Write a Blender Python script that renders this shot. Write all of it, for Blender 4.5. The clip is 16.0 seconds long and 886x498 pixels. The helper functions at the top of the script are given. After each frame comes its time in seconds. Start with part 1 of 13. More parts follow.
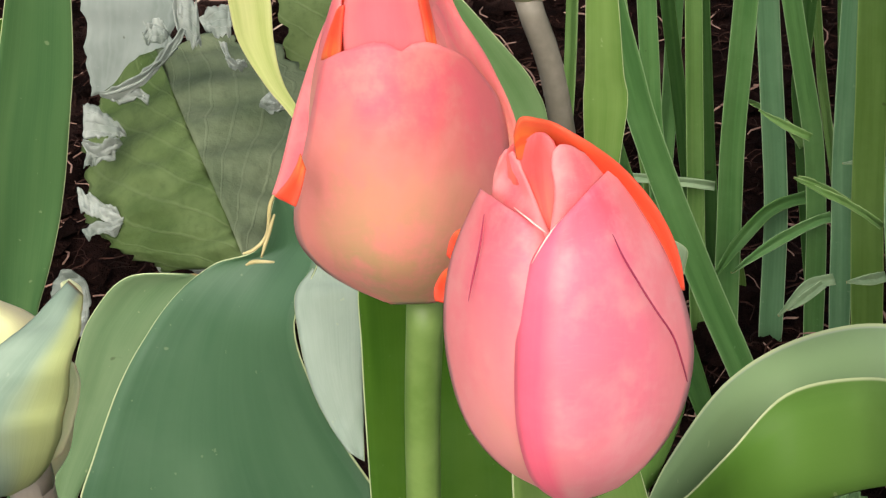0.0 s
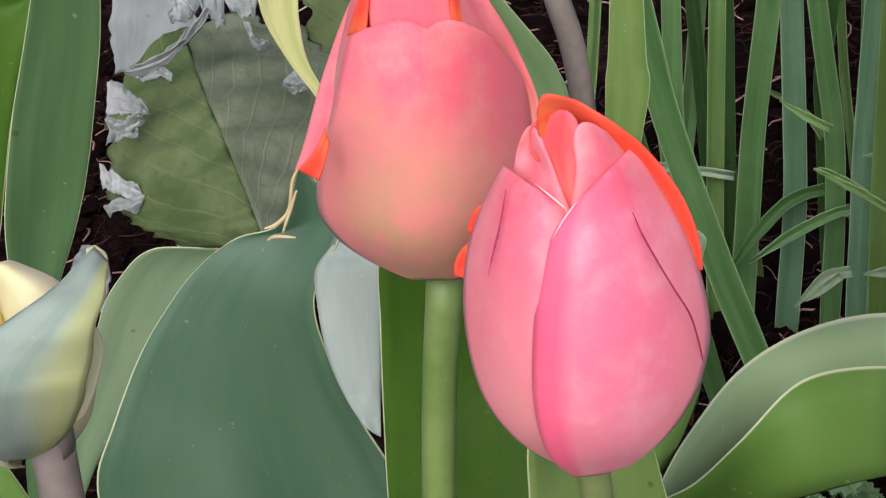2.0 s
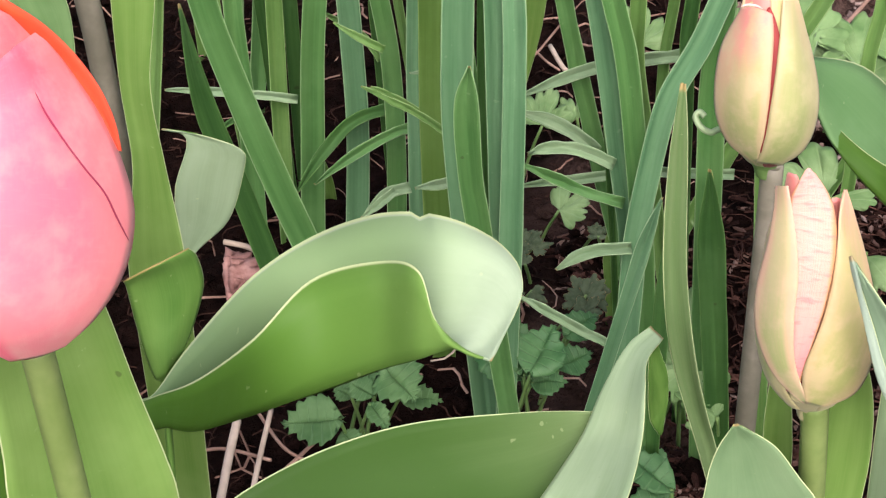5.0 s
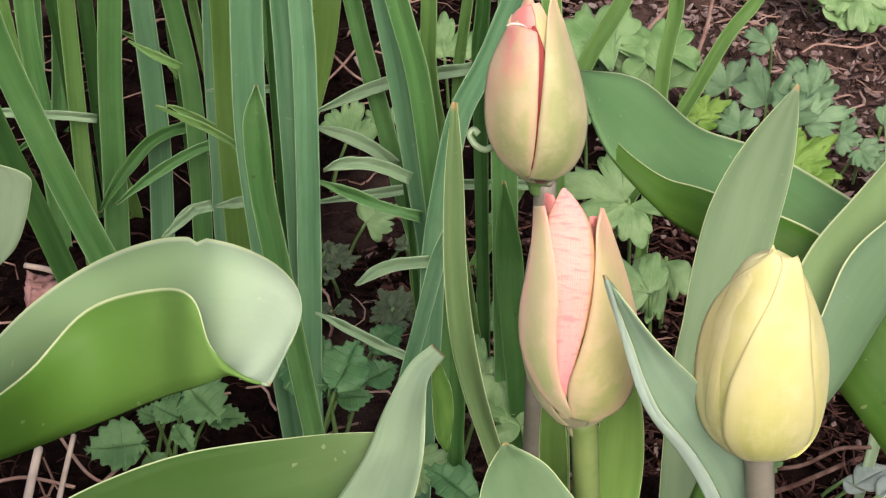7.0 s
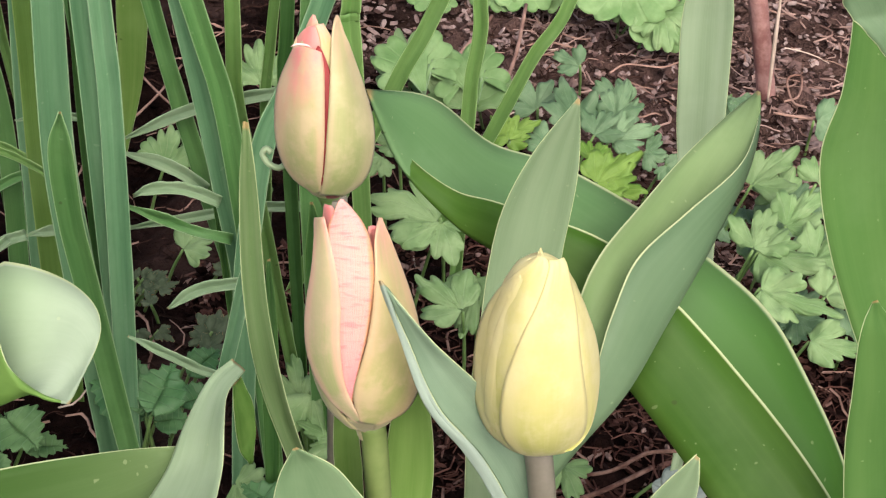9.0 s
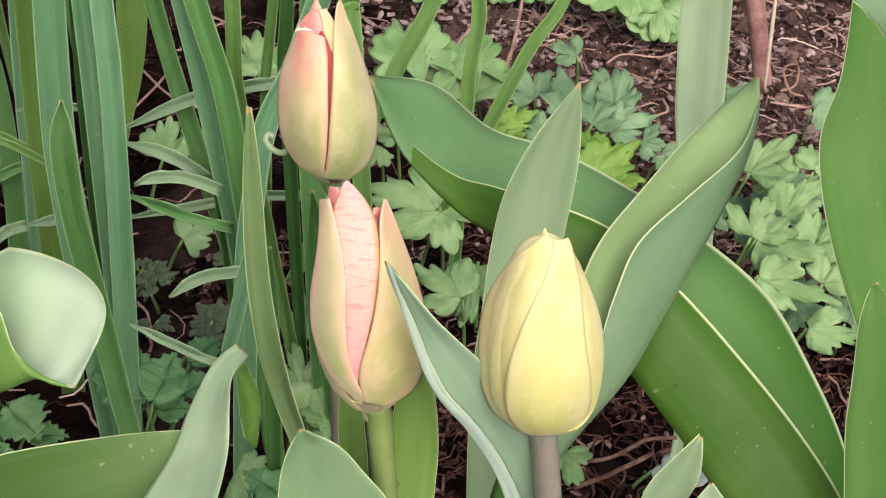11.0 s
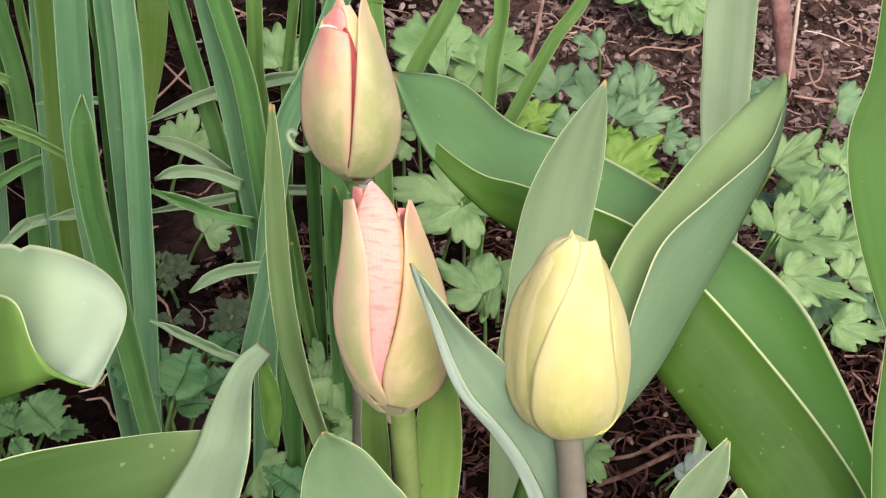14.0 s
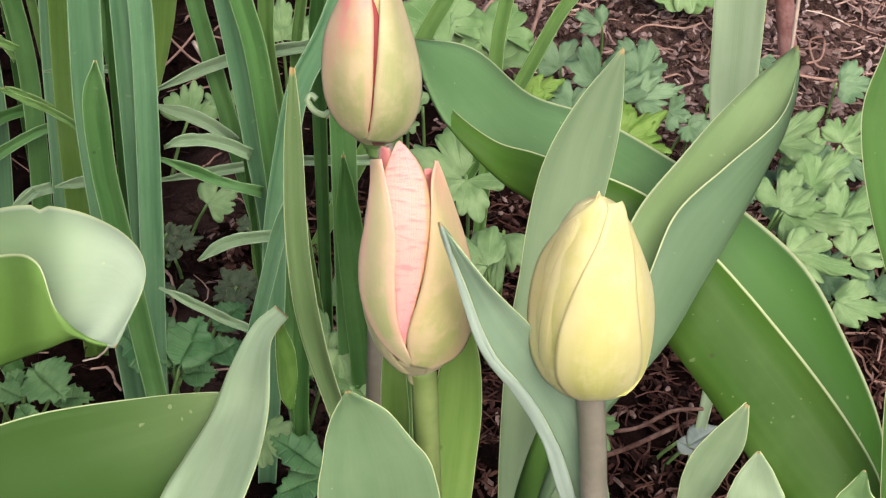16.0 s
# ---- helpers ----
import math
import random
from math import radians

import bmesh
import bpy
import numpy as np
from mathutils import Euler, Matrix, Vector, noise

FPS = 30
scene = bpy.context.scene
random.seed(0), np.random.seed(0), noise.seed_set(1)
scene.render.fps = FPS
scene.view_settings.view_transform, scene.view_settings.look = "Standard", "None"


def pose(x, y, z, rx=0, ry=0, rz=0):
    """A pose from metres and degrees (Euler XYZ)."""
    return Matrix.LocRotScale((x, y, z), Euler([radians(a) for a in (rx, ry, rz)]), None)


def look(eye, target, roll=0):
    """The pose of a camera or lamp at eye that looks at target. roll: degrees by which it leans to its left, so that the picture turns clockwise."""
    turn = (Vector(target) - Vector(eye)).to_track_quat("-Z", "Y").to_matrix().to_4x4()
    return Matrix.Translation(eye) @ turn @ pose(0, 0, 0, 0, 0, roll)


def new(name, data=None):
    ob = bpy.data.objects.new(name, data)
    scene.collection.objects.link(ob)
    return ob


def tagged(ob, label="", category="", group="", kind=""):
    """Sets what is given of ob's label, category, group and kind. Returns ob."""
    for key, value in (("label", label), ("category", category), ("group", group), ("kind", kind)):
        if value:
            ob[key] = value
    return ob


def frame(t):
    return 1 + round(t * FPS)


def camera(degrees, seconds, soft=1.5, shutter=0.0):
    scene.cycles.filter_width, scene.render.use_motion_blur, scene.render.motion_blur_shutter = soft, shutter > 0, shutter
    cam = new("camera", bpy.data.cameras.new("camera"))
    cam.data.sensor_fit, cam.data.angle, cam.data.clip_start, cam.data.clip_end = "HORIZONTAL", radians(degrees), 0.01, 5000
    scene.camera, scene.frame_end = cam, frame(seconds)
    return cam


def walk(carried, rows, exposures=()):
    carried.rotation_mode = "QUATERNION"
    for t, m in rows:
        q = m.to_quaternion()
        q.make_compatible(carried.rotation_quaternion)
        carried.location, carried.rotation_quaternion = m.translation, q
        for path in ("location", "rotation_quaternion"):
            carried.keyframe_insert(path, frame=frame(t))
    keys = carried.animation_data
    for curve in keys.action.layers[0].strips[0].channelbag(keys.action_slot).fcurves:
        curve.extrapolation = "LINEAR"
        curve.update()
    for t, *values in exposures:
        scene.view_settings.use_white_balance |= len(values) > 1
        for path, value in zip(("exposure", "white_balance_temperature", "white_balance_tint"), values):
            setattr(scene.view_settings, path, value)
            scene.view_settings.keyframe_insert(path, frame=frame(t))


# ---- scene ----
cam = camera(28.38, 16.0, 1.25)

# seconds, eye, target, roll
PATH = [
    (0.0, (0.0024, 0.0014, 0.5865), (0.0024, 0.4064, 0.2933), -8.16),
    (0.5, (0.0014, 0.0018, 0.5875), (0.0036, 0.4077, 0.2956), -7.81),
    (1.0, (-0.0011, -0.0003, 0.5901), (-0.0006, 0.4060, 0.2987), -7.37),
    (1.5, (-0.0035, -0.0032, 0.5900), (-0.0130, 0.4021, 0.2974), -7.20),
    (2.0, (0.0016, -0.0022, 0.5866), (-0.0038, 0.4012, 0.2913), -7.37),
    (2.5, (0.0043, -0.0026, 0.5868), (0.0193, 0.3978, 0.2876), -5.86),
    (3.0, (0.0097, -0.0092, 0.5851), (0.0382, 0.3886, 0.2835), -4.98),
    (3.5, (0.0126, -0.0129, 0.5818), (0.0578, 0.3830, 0.2798), -3.75),
    (4.0, (0.0165, -0.0155, 0.5816), (0.0689, 0.3772, 0.2765), -3.19),
    (4.5, (0.0284, -0.0164, 0.5814), (0.0985, 0.3702, 0.2722), -2.70),
    (5.0, (0.0340, -0.0205, 0.5809), (0.1262, 0.3583, 0.2678), -0.97),
    (7.5, (0.0566, -0.0225, 0.5865), (0.1997, 0.3419, 0.2754), 1.76),
    (8.0, (0.0599, -0.0281, 0.5915), (0.2148, 0.3332, 0.2824), 2.57),
    (8.5, (0.0601, -0.0346, 0.5923), (0.2313, 0.3242, 0.2892), 3.60),
    (9.0, (0.0592, -0.0400, 0.5897), (0.2371, 0.3151, 0.2860), 3.74),
    (11.5, (0.0553, -0.0428, 0.5884), (0.2344, 0.3106, 0.2834), 3.66),
    (12.0, (0.0563, -0.0387, 0.5880), (0.2348, 0.3120, 0.2795), 3.80),
    (12.5, (0.0577, -0.0377, 0.5874), (0.2343, 0.3154, 0.2806), 3.45),
    (13.0, (0.0576, -0.0360, 0.5892), (0.2340, 0.3172, 0.2825), 3.77),
    (13.5, (0.0557, -0.0360, 0.5888), (0.2301, 0.3186, 0.2825), 3.78),
    (14.0, (0.0565, -0.0369, 0.5875), (0.2302, 0.3172, 0.2802), 3.40),
    (14.5, (0.0555, -0.0366, 0.5864), (0.2285, 0.3151, 0.2759), 3.36),
    (15.0, (0.0551, -0.0376, 0.5844), (0.2283, 0.3123, 0.2720), 3.42),
    (15.5, (0.0534, -0.0412, 0.5863), (0.2279, 0.3076, 0.2734), 3.40),
    (16.0, (0.0465, -0.0376, 0.5841), (0.2231, 0.3121, 0.2735), 4.37),
]
EXPOSURES = [
    (0.0, 0.34, 6600, 7), (0.6, 0.32, 6600, 7), (1.0, 0.28, 6500, 9), (1.5, 0.14, 6000, 22), (2.0, 0.12, 5950, 26), (2.5, 0.42, 5850, 22), (3.0, 0.72, 5900, 20), (3.5, 0.92, 5950, 18),
    (4.0, 0.90, 6100, 15), (4.5, 0.85, 6300, 12), (5.0, 0.82, 6400, 11), (7.5, 0.48, 6500, 10), (9.0, 0.60, 6450, 10), (12.5, 0.62, 6450, 10), (16.0, 0.58, 6450, 10),
]
walk(cam, [(t, look(eye, target, roll)) for t, eye, target, roll in PATH], EXPOSURES)

# ---- world and light ----
world = bpy.data.worlds.new("sky")
scene.world = world
world.use_nodes = True
wn = world.node_tree.nodes
sky = wn.new("ShaderNodeTexSky")
sky.sky_type, sky.sun_disc = "NISHITA", False
sky.sun_elevation, sky.sun_rotation = radians(48), radians(190)
sky.air_density, sky.dust_density, sky.ozone_density = 0.75, 6.0, 0.8
wn["Background"].inputs["Strength"].default_value = 0.118
world.node_tree.links.new(sky.outputs["Color"], wn["Background"].inputs["Color"])
sun = new("sun", bpy.data.lights.new("sun", "SUN"))
sun.data.energy, sun.data.angle, sun.data.color = 2.75, radians(75), (1.0, 0.95, 0.87)
sun.matrix_world = look((-0.22, -1.98, 2.65), (0.2, 0.4, 0.0))


# ---- materials ----
def nodes_of(name):
    m = bpy.data.materials.new(name)
    m.use_nodes = True
    return m, m.node_tree.nodes, m.node_tree.links, m.node_tree.nodes["Principled BSDF"]


def ramp(n, stops):
    r = n.new("ShaderNodeValToRGB")
    while len(r.color_ramp.elements) < len(stops):
        r.color_ramp.elements.new(0.5)
    for e, (at, col) in zip(r.color_ramp.elements, stops):
        e.position, e.color = at, (*col, 1)
    return r


def mixed(n, l, fac, a, b, mode="MIX"):
    m = n.new("ShaderNodeMix")
    m.data_type, m.blend_type = "RGBA", mode
    for sock, v in ((m.inputs["Factor"], fac), (m.inputs["A"], a), (m.inputs["B"], b)):
        if hasattr(v, "default_value") or hasattr(v, "is_linked"):
            l.new(v, sock)
        else:
            sock.default_value = v if isinstance(v, float) else (*v, 1)
    return m.outputs["Result"]


def number(n, l, op, a, b=0.0, c=0.0):
    m = n.new("ShaderNodeMath")
    m.operation = op
    for sock, v in zip(m.inputs, (a, b, c)):
        if hasattr(v, "is_linked"):
            l.new(v, sock)
        else:
            sock.default_value = v
    return m.outputs[0]


def streaks(n, l, across, along, detail=3.0):
    """Noise drawn out along a leaf or petal by its UV."""
    uv = n.new("ShaderNodeUVMap")
    mp = n.new("ShaderNodeMapping")
    mp.inputs["Scale"].default_value = (across, along, 1)
    l.new(uv.outputs[0], mp.inputs["Vector"])
    info = n.new("ShaderNodeObjectInfo")
    shift = n.new("ShaderNodeCombineXYZ")
    l.new(number(n, l, "MULTIPLY", info.outputs["Random"], 37.0), shift.inputs["X"])
    l.new(shift.outputs[0], mp.inputs["Location"])
    t = n.new("ShaderNodeTexNoise")
    t.inputs["Scale"].default_value, t.inputs["Detail"].default_value = 1.0, detail
    l.new(mp.outputs[0], t.inputs["Vector"])
    return t.outputs["Fac"], uv


def grain(n, l, scale, detail=4.0, rough=0.6):
    co = n.new("ShaderNodeTexCoord")
    t = n.new("ShaderNodeTexNoise")
    t.inputs["Scale"].default_value, t.inputs["Detail"].default_value, t.inputs["Roughness"].default_value = scale, detail, rough
    l.new(co.outputs["Object"], t.inputs["Vector"])
    return t.outputs["Fac"]


def thin(m, n, l, p, share, tint):
    """Light that shines through a leaf or petal."""
    tr = n.new("ShaderNodeBsdfTranslucent")
    if hasattr(tint, "is_linked"):
        l.new(tint, tr.inputs["Color"])
    else:
        tr.inputs["Color"].default_value = (*tint, 1)
    mx = n.new("ShaderNodeMixShader")
    mx.inputs[0].default_value = share
    l.new(p.outputs[0], mx.inputs[1])
    l.new(tr.outputs[0], mx.inputs[2])
    l.new(mx.outputs[0], n["Material Output"].inputs["Surface"])


def bumped(n, l, p, height, strength, distance):
    b = n.new("ShaderNodeBump")
    b.inputs["Strength"].default_value, b.inputs["Distance"].default_value = strength, distance
    l.new(height, b.inputs["Height"])
    l.new(b.outputs[0], p.inputs["Normal"])


def leaf_material(name, dark, light, margin, rough=0.42, through_share=0.18, veins=42.0, edge=0.493, gloss=0.14, streak=0.24, vary=0.25, side=None, foot=None, keel=0.0):
    m, n, l, p = nodes_of(name)
    fine, uv = streaks(n, l, veins, 1.3)
    wide, _ = streaks(n, l, 3.0, 2.6)
    blot = grain(n, l, 45.0)
    col = mixed(n, l, ramp_of(n, l, wide, 0.22, 0.78), dark, light)
    col = mixed(n, l, number(n, l, "MULTIPLY", ramp_of(n, l, fine, 0.42, 0.68), streak), col, light)
    info = n.new("ShaderNodeObjectInfo")
    col = mixed(n, l, number(n, l, "MULTIPLY", info.outputs["Random"], vary), col, tuple(c * 0.55 for c in dark))
    col = mixed(n, l, number(n, l, "MULTIPLY", ramp_of(n, l, blot, 0.52, 0.75), 0.3), col, dark)
    bloom = grain(n, l, 16.0, 5.0, 0.65)
    col = mixed(n, l, number(n, l, "MULTIPLY", ramp_of(n, l, bloom, 0.46, 0.72), 0.32), col, tuple(c * 1.12 + 0.035 for c in light))
    spots = grain(n, l, 150.0, 1.0)
    col = mixed(n, l, number(n, l, "MULTIPLY", ramp_of(n, l, spots, 0.785, 0.81), 0.55), col, (0.035, 0.035, 0.015))
    specks = grain(n, l, 420.0, 2.0)
    col = mixed(n, l, number(n, l, "MULTIPLY", ramp_of(n, l, specks, 0.72, 0.77), 0.22), col, margin)
    sep = n.new("ShaderNodeSeparateXYZ")
    l.new(uv.outputs[0], sep.inputs[0])
    off = number(n, l, "ABSOLUTE", number(n, l, "SUBTRACT", sep.outputs["X"], 0.5))
    col = mixed(n, l, ramp_of(n, l, off, edge - 0.005, edge + 0.003), col, margin)
    near_tip = number(n, l, "SUBTRACT", 1.0, ramp_of(n, l, number(n, l, "ADD", sep.outputs["Y"], number(n, l, "MULTIPLY", number(n, l, "SUBTRACT", blot, 0.5), 0.012)), 0.004, 0.012))
    col = mixed(n, l, number(n, l, "MULTIPLY", near_tip, 0.75), col, (0.42, 0.27, 0.12))
    if side:
        col = mixed(n, l, ramp_of(n, l, number(n, l, "ADD", sep.outputs["X"], number(n, l, "MULTIPLY", number(n, l, "SUBTRACT", wide, 0.5), 0.3)), 0.5, 0.85), col, side)
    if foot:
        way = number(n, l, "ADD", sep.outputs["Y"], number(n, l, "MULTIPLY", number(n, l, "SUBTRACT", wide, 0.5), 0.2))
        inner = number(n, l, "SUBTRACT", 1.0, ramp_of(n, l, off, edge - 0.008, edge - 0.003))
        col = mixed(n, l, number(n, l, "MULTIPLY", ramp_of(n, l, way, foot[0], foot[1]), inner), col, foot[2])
    marks = grain(n, l, 260.0, 1.0)
    col = mixed(n, l, number(n, l, "MULTIPLY", ramp_of(n, l, marks, 0.76, 0.80), 0.25), col, margin)
    l.new(col, p.inputs["Base Color"])
    l.new(number(n, l, "MULTIPLY_ADD", blot, 0.25, rough - 0.12), p.inputs["Roughness"])
    p.inputs["Specular IOR Level"].default_value = gloss
    height = number(n, l, "ADD", number(n, l, "MULTIPLY", fine, 0.6), blot)
    if keel:
        bumped(n, l, p, number(n, l, "ADD", height, number(n, l, "MULTIPLY", off, keel)), 0.6, 0.0009)
    else:
        bumped(n, l, p, height, 0.2, 0.0005)
    thin(m, n, l, p, through_share, mixed(n, l, 0.45, col, (0.22, 0.44, 0.08)))
    return m


def ramp_of(n, l, value, low, high):
    r = n.new("ShaderNodeMapRange")
    r.interpolation_type = "SMOOTHSTEP"
    r.inputs["From Min"].default_value, r.inputs["From Max"].default_value = low, high
    l.new(value, r.inputs["Value"])
    return r.outputs["Result"]


def petal_material(name, base, body, tip, edge, rib, rough=0.45, share=0.2, ribs=0.0, lines=0.12, flush=0.8, start=(0.14, 0.5), rim=(0.14, 0.4, 0.6), side=None, pale=None, middle=None):
    """Petal colour from its foot to its tip, with a rib down the middle, lighter margins and cloudy paler patches."""
    m, n, l, p = nodes_of(name)
    fine, uv = streaks(n, l, 55.0, 1.6, 5.0)
    wide, _ = streaks(n, l, 4.0, 2.4)
    sep = n.new("ShaderNodeSeparateXYZ")
    l.new(uv.outputs[0], sep.inputs[0])
    blot = grain(n, l, 75.0, 3.0, 0.5)
    along = number(n, l, "ADD", sep.outputs["Y"], number(n, l, "MULTIPLY", number(n, l, "SUBTRACT", number(n, l, "MULTIPLY_ADD", blot, 0.3, number(n, l, "MULTIPLY", wide, 0.7)), 0.5), 0.7))
    stops = [(0.0, base), (start[0], base), (start[1], body), (flush, body), (1.0, tip)]
    if middle:
        stops.insert(2, ((start[0] * 0.45 + start[1] * 0.55), middle))
    r = ramp(n, stops)
    l.new(along, r.inputs[0])
    off = number(n, l, "ABSOLUTE", number(n, l, "SUBTRACT", sep.outputs["X"], 0.5))
    off = number(n, l, "ADD", off, number(n, l, "MULTIPLY", number(n, l, "SUBTRACT", wide, 0.5), 0.25))
    col = mixed(n, l, number(n, l, "MULTIPLY", ramp_of(n, l, off, rim[0], rim[1]), rim[2]), r.outputs[0], edge)
    if pale:
        cloud = grain(n, l, 110.0, 4.0, 0.62)
        col = mixed(n, l, number(n, l, "MULTIPLY", ramp_of(n, l, cloud, 0.42, 0.70), 0.75), col, pale)
        cross, _ = streaks(n, l, 9.0, 60.0, 3.0)
        col = mixed(n, l, number(n, l, "MULTIPLY", ramp_of(n, l, cross, 0.52, 0.74), 0.14), col, pale)
    if side:
        at = number(n, l, "ADD", sep.outputs["X"], number(n, l, "MULTIPLY", number(n, l, "SUBTRACT", wide, 0.5), 0.12))
        col = mixed(n, l, number(n, l, "MULTIPLY", ramp_of(n, l, at, side[0], side[1]), 0.8), col, side[2])
    mid = number(n, l, "SUBTRACT", 1.0, ramp_of(n, l, off, 0.03, 0.12))
    col = mixed(n, l, number(n, l, "MULTIPLY", mid, 0.55 if not pale else 0.2), col, rib)
    col = mixed(n, l, number(n, l, "MULTIPLY", ramp_of(n, l, fine, 0.4, 0.72), lines), col, edge)
    l.new(col, p.inputs["Base Color"])
    p.inputs["Specular IOR Level"].default_value = 0.25
    p.inputs["Roughness"].default_value = rough
    p.inputs["Sheen Weight"].default_value = 0.12
    swell = grain(n, l, 160.0, 2.0, 0.5)
    relief = number(n, l, "ADD", number(n, l, "MULTIPLY", fine, 0.25), number(n, l, "MULTIPLY", swell, 2.0))
    if ribs:
        wrinkle, _ = streaks(n, l, 2.5, ribs, 4.0)
        relief = number(n, l, "ADD", fine, number(n, l, "MULTIPLY", wrinkle, 2.0))
        col = mixed(n, l, number(n, l, "MULTIPLY", ramp_of(n, l, wrinkle, 0.5, 0.7), 0.5), col, tuple(c * 0.6 for c in base))
        l.new(col, p.inputs["Base Color"])
    bumped(n, l, p, relief, 0.45 if ribs else 0.3, 0.0005)
    thin(m, n, l, p, share, col)
    return m


def plain_material(name, dark, light, scale, rough=0.7, bump=0.3, depth=0.001, share=0.0):
    m, n, l, p = nodes_of(name)
    big, small = grain(n, l, scale), grain(n, l, scale * 7)
    col = mixed(n, l, ramp_of(n, l, big, 0.32, 0.68), dark, light)
    col = mixed(n, l, number(n, l, "MULTIPLY", small, 0.5), col, dark)
    l.new(col, p.inputs["Base Color"])
    p.inputs["Roughness"].default_value = rough
    p.inputs["Specular IOR Level"].default_value = 0.5 if rough < 0.6 else 0.1
    bumped(n, l, p, small, bump, depth)
    if share:
        thin(m, n, l, p, share, col)
    return m


MARGIN = (0.54, 0.61, 0.34)
LEAF_TOP = leaf_material("tulip_leaf_upper", (0.044, 0.118, 0.056), (0.092, 0.185, 0.098), MARGIN, 0.40, gloss=0.6)
LEAF_PALE = leaf_material("tulip_leaf_bloom", (0.240, 0.335, 0.200), (0.360, 0.465, 0.300), MARGIN, 0.46, gloss=0.2)
LEAF_FRESH = leaf_material("tulip_leaf_under", (0.082, 0.188, 0.034), (0.162, 0.298, 0.068), MARGIN)
LEAF_MID = leaf_material("tulip_leaf_soft", (0.110, 0.210, 0.075), (0.190, 0.310, 0.130), MARGIN)
LEAF_YELLOW = leaf_material("yellowing_leaf", (0.429, 0.520, 0.156), (0.728, 0.754, 0.338), (0.7, 0.66, 0.35))
BLADE = leaf_material("narrow_leaf", (0.066, 0.182, 0.050), (0.148, 0.305, 0.100), (0.27, 0.41, 0.20), 0.4, 0.18, 9.0, 0.478, 0.3, 0.22, 0.45, keel=6.0)
BLADE_BLUE = leaf_material("narrow_leaf_bluish", (0.078, 0.192, 0.092), (0.165, 0.312, 0.165), (0.30, 0.44, 0.26), 0.4, 0.1, 9.0, 0.478, 0.3, 0.22, 0.35, keel=6.0)
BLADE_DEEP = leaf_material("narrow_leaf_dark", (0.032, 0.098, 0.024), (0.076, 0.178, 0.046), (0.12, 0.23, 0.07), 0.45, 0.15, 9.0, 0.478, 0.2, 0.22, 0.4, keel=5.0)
BLADE_OLIVE = leaf_material("narrow_leaf_olive", (0.074, 0.150, 0.026), (0.138, 0.245, 0.058), (0.22, 0.32, 0.10), 0.5, 0.2, 9.0, 0.478, 0.2, 0.22, 0.4, keel=4.0)
BLADE_LIGHT = leaf_material("narrow_leaf_light", (0.100, 0.215, 0.050), (0.180, 0.320, 0.095), (0.30, 0.44, 0.18), 0.4, 0.2, 9.0, 0.478, 0.25, 0.22, 0.4, keel=5.0)
STEM_FRESH = plain_material("stem_fresh", (0.125, 0.225, 0.045), (0.215, 0.330, 0.095), 60, 0.45, 0.1, 0.0004)
STEM_GREEN = plain_material("stem_green", (0.10, 0.19, 0.05), (0.19, 0.30, 0.10), 60, 0.45, 0.1, 0.0004)
STEM_GREY = plain_material("stem_mauve", (0.170, 0.155, 0.118), (0.285, 0.255, 0.215), 70, 0.5, 0.1, 0.0004)
LEAF_DEEP = leaf_material("tulip_leaf_deep", (0.036, 0.110, 0.010), (0.074, 0.165, 0.017), MARGIN, through_share=0.12)
LEAF_LIME = leaf_material("tulip_leaf_lime", (0.130, 0.250, 0.050), (0.220, 0.350, 0.095), MARGIN)
LEAF_GREY = leaf_material("tulip_leaf_grey", (0.095, 0.165, 0.085), (0.155, 0.235, 0.130), MARGIN, 0.4)
LEAF_SOFT = leaf_material("tulip_leaf_dull", (0.105, 0.188, 0.088), (0.185, 0.278, 0.145), MARGIN, 0.45)
LEAF_SOFT2 = leaf_material("tulip_leaf_green", (0.060, 0.150, 0.034), (0.108, 0.212, 0.058), MARGIN, 0.42)
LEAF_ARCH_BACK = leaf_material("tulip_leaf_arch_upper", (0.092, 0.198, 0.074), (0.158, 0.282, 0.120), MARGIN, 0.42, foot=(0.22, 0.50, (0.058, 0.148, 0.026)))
BLADE_PALE = leaf_material("narrow_leaf_pale", (0.175, 0.290, 0.145), (0.320, 0.440, 0.270), (0.36, 0.48, 0.30), 0.45, 0.2, 14.0, 0.478, 0.25, 0.35, 0.4, keel=6.0)
SHEATH = leaf_material("sheath", (0.225, 0.320, 0.245), (0.340, 0.440, 0.350), (0.55, 0.6, 0.45), 0.45, 0.2, side=(0.40, 0.46, 0.20))
CORAL = petal_material("coral_petal", (0.93, 0.42, 0.35), (0.94, 0.22, 0.29), (0.94, 0.15, 0.21), (0.94, 0.30, 0.31), (0.93, 0.20, 0.27), share=0.24, lines=0.04, start=(0.16, 0.70), middle=(0.94, 0.33, 0.34), pale=(0.95, 0.36, 0.37))
CORAL_DEEP = petal_material("coral_petal_inner", (0.92, 0.20, 0.14), (0.92, 0.14, 0.14), (0.92, 0.17, 0.19), (0.92, 0.22, 0.22), (0.90, 0.10, 0.10), share=0.35, lines=0.08)
SALMON = petal_material("salmon_petal", (0.56, 0.355, 0.18), (0.92, 0.150, 0.205), (0.92, 0.14, 0.19), (0.90, 0.23, 0.24), (0.82, 0.29, 0.22), share=0.2, lines=0.04, start=(0.26, 0.80), middle=(0.76, 0.33, 0.24), pale=(0.87, 0.30, 0.27))
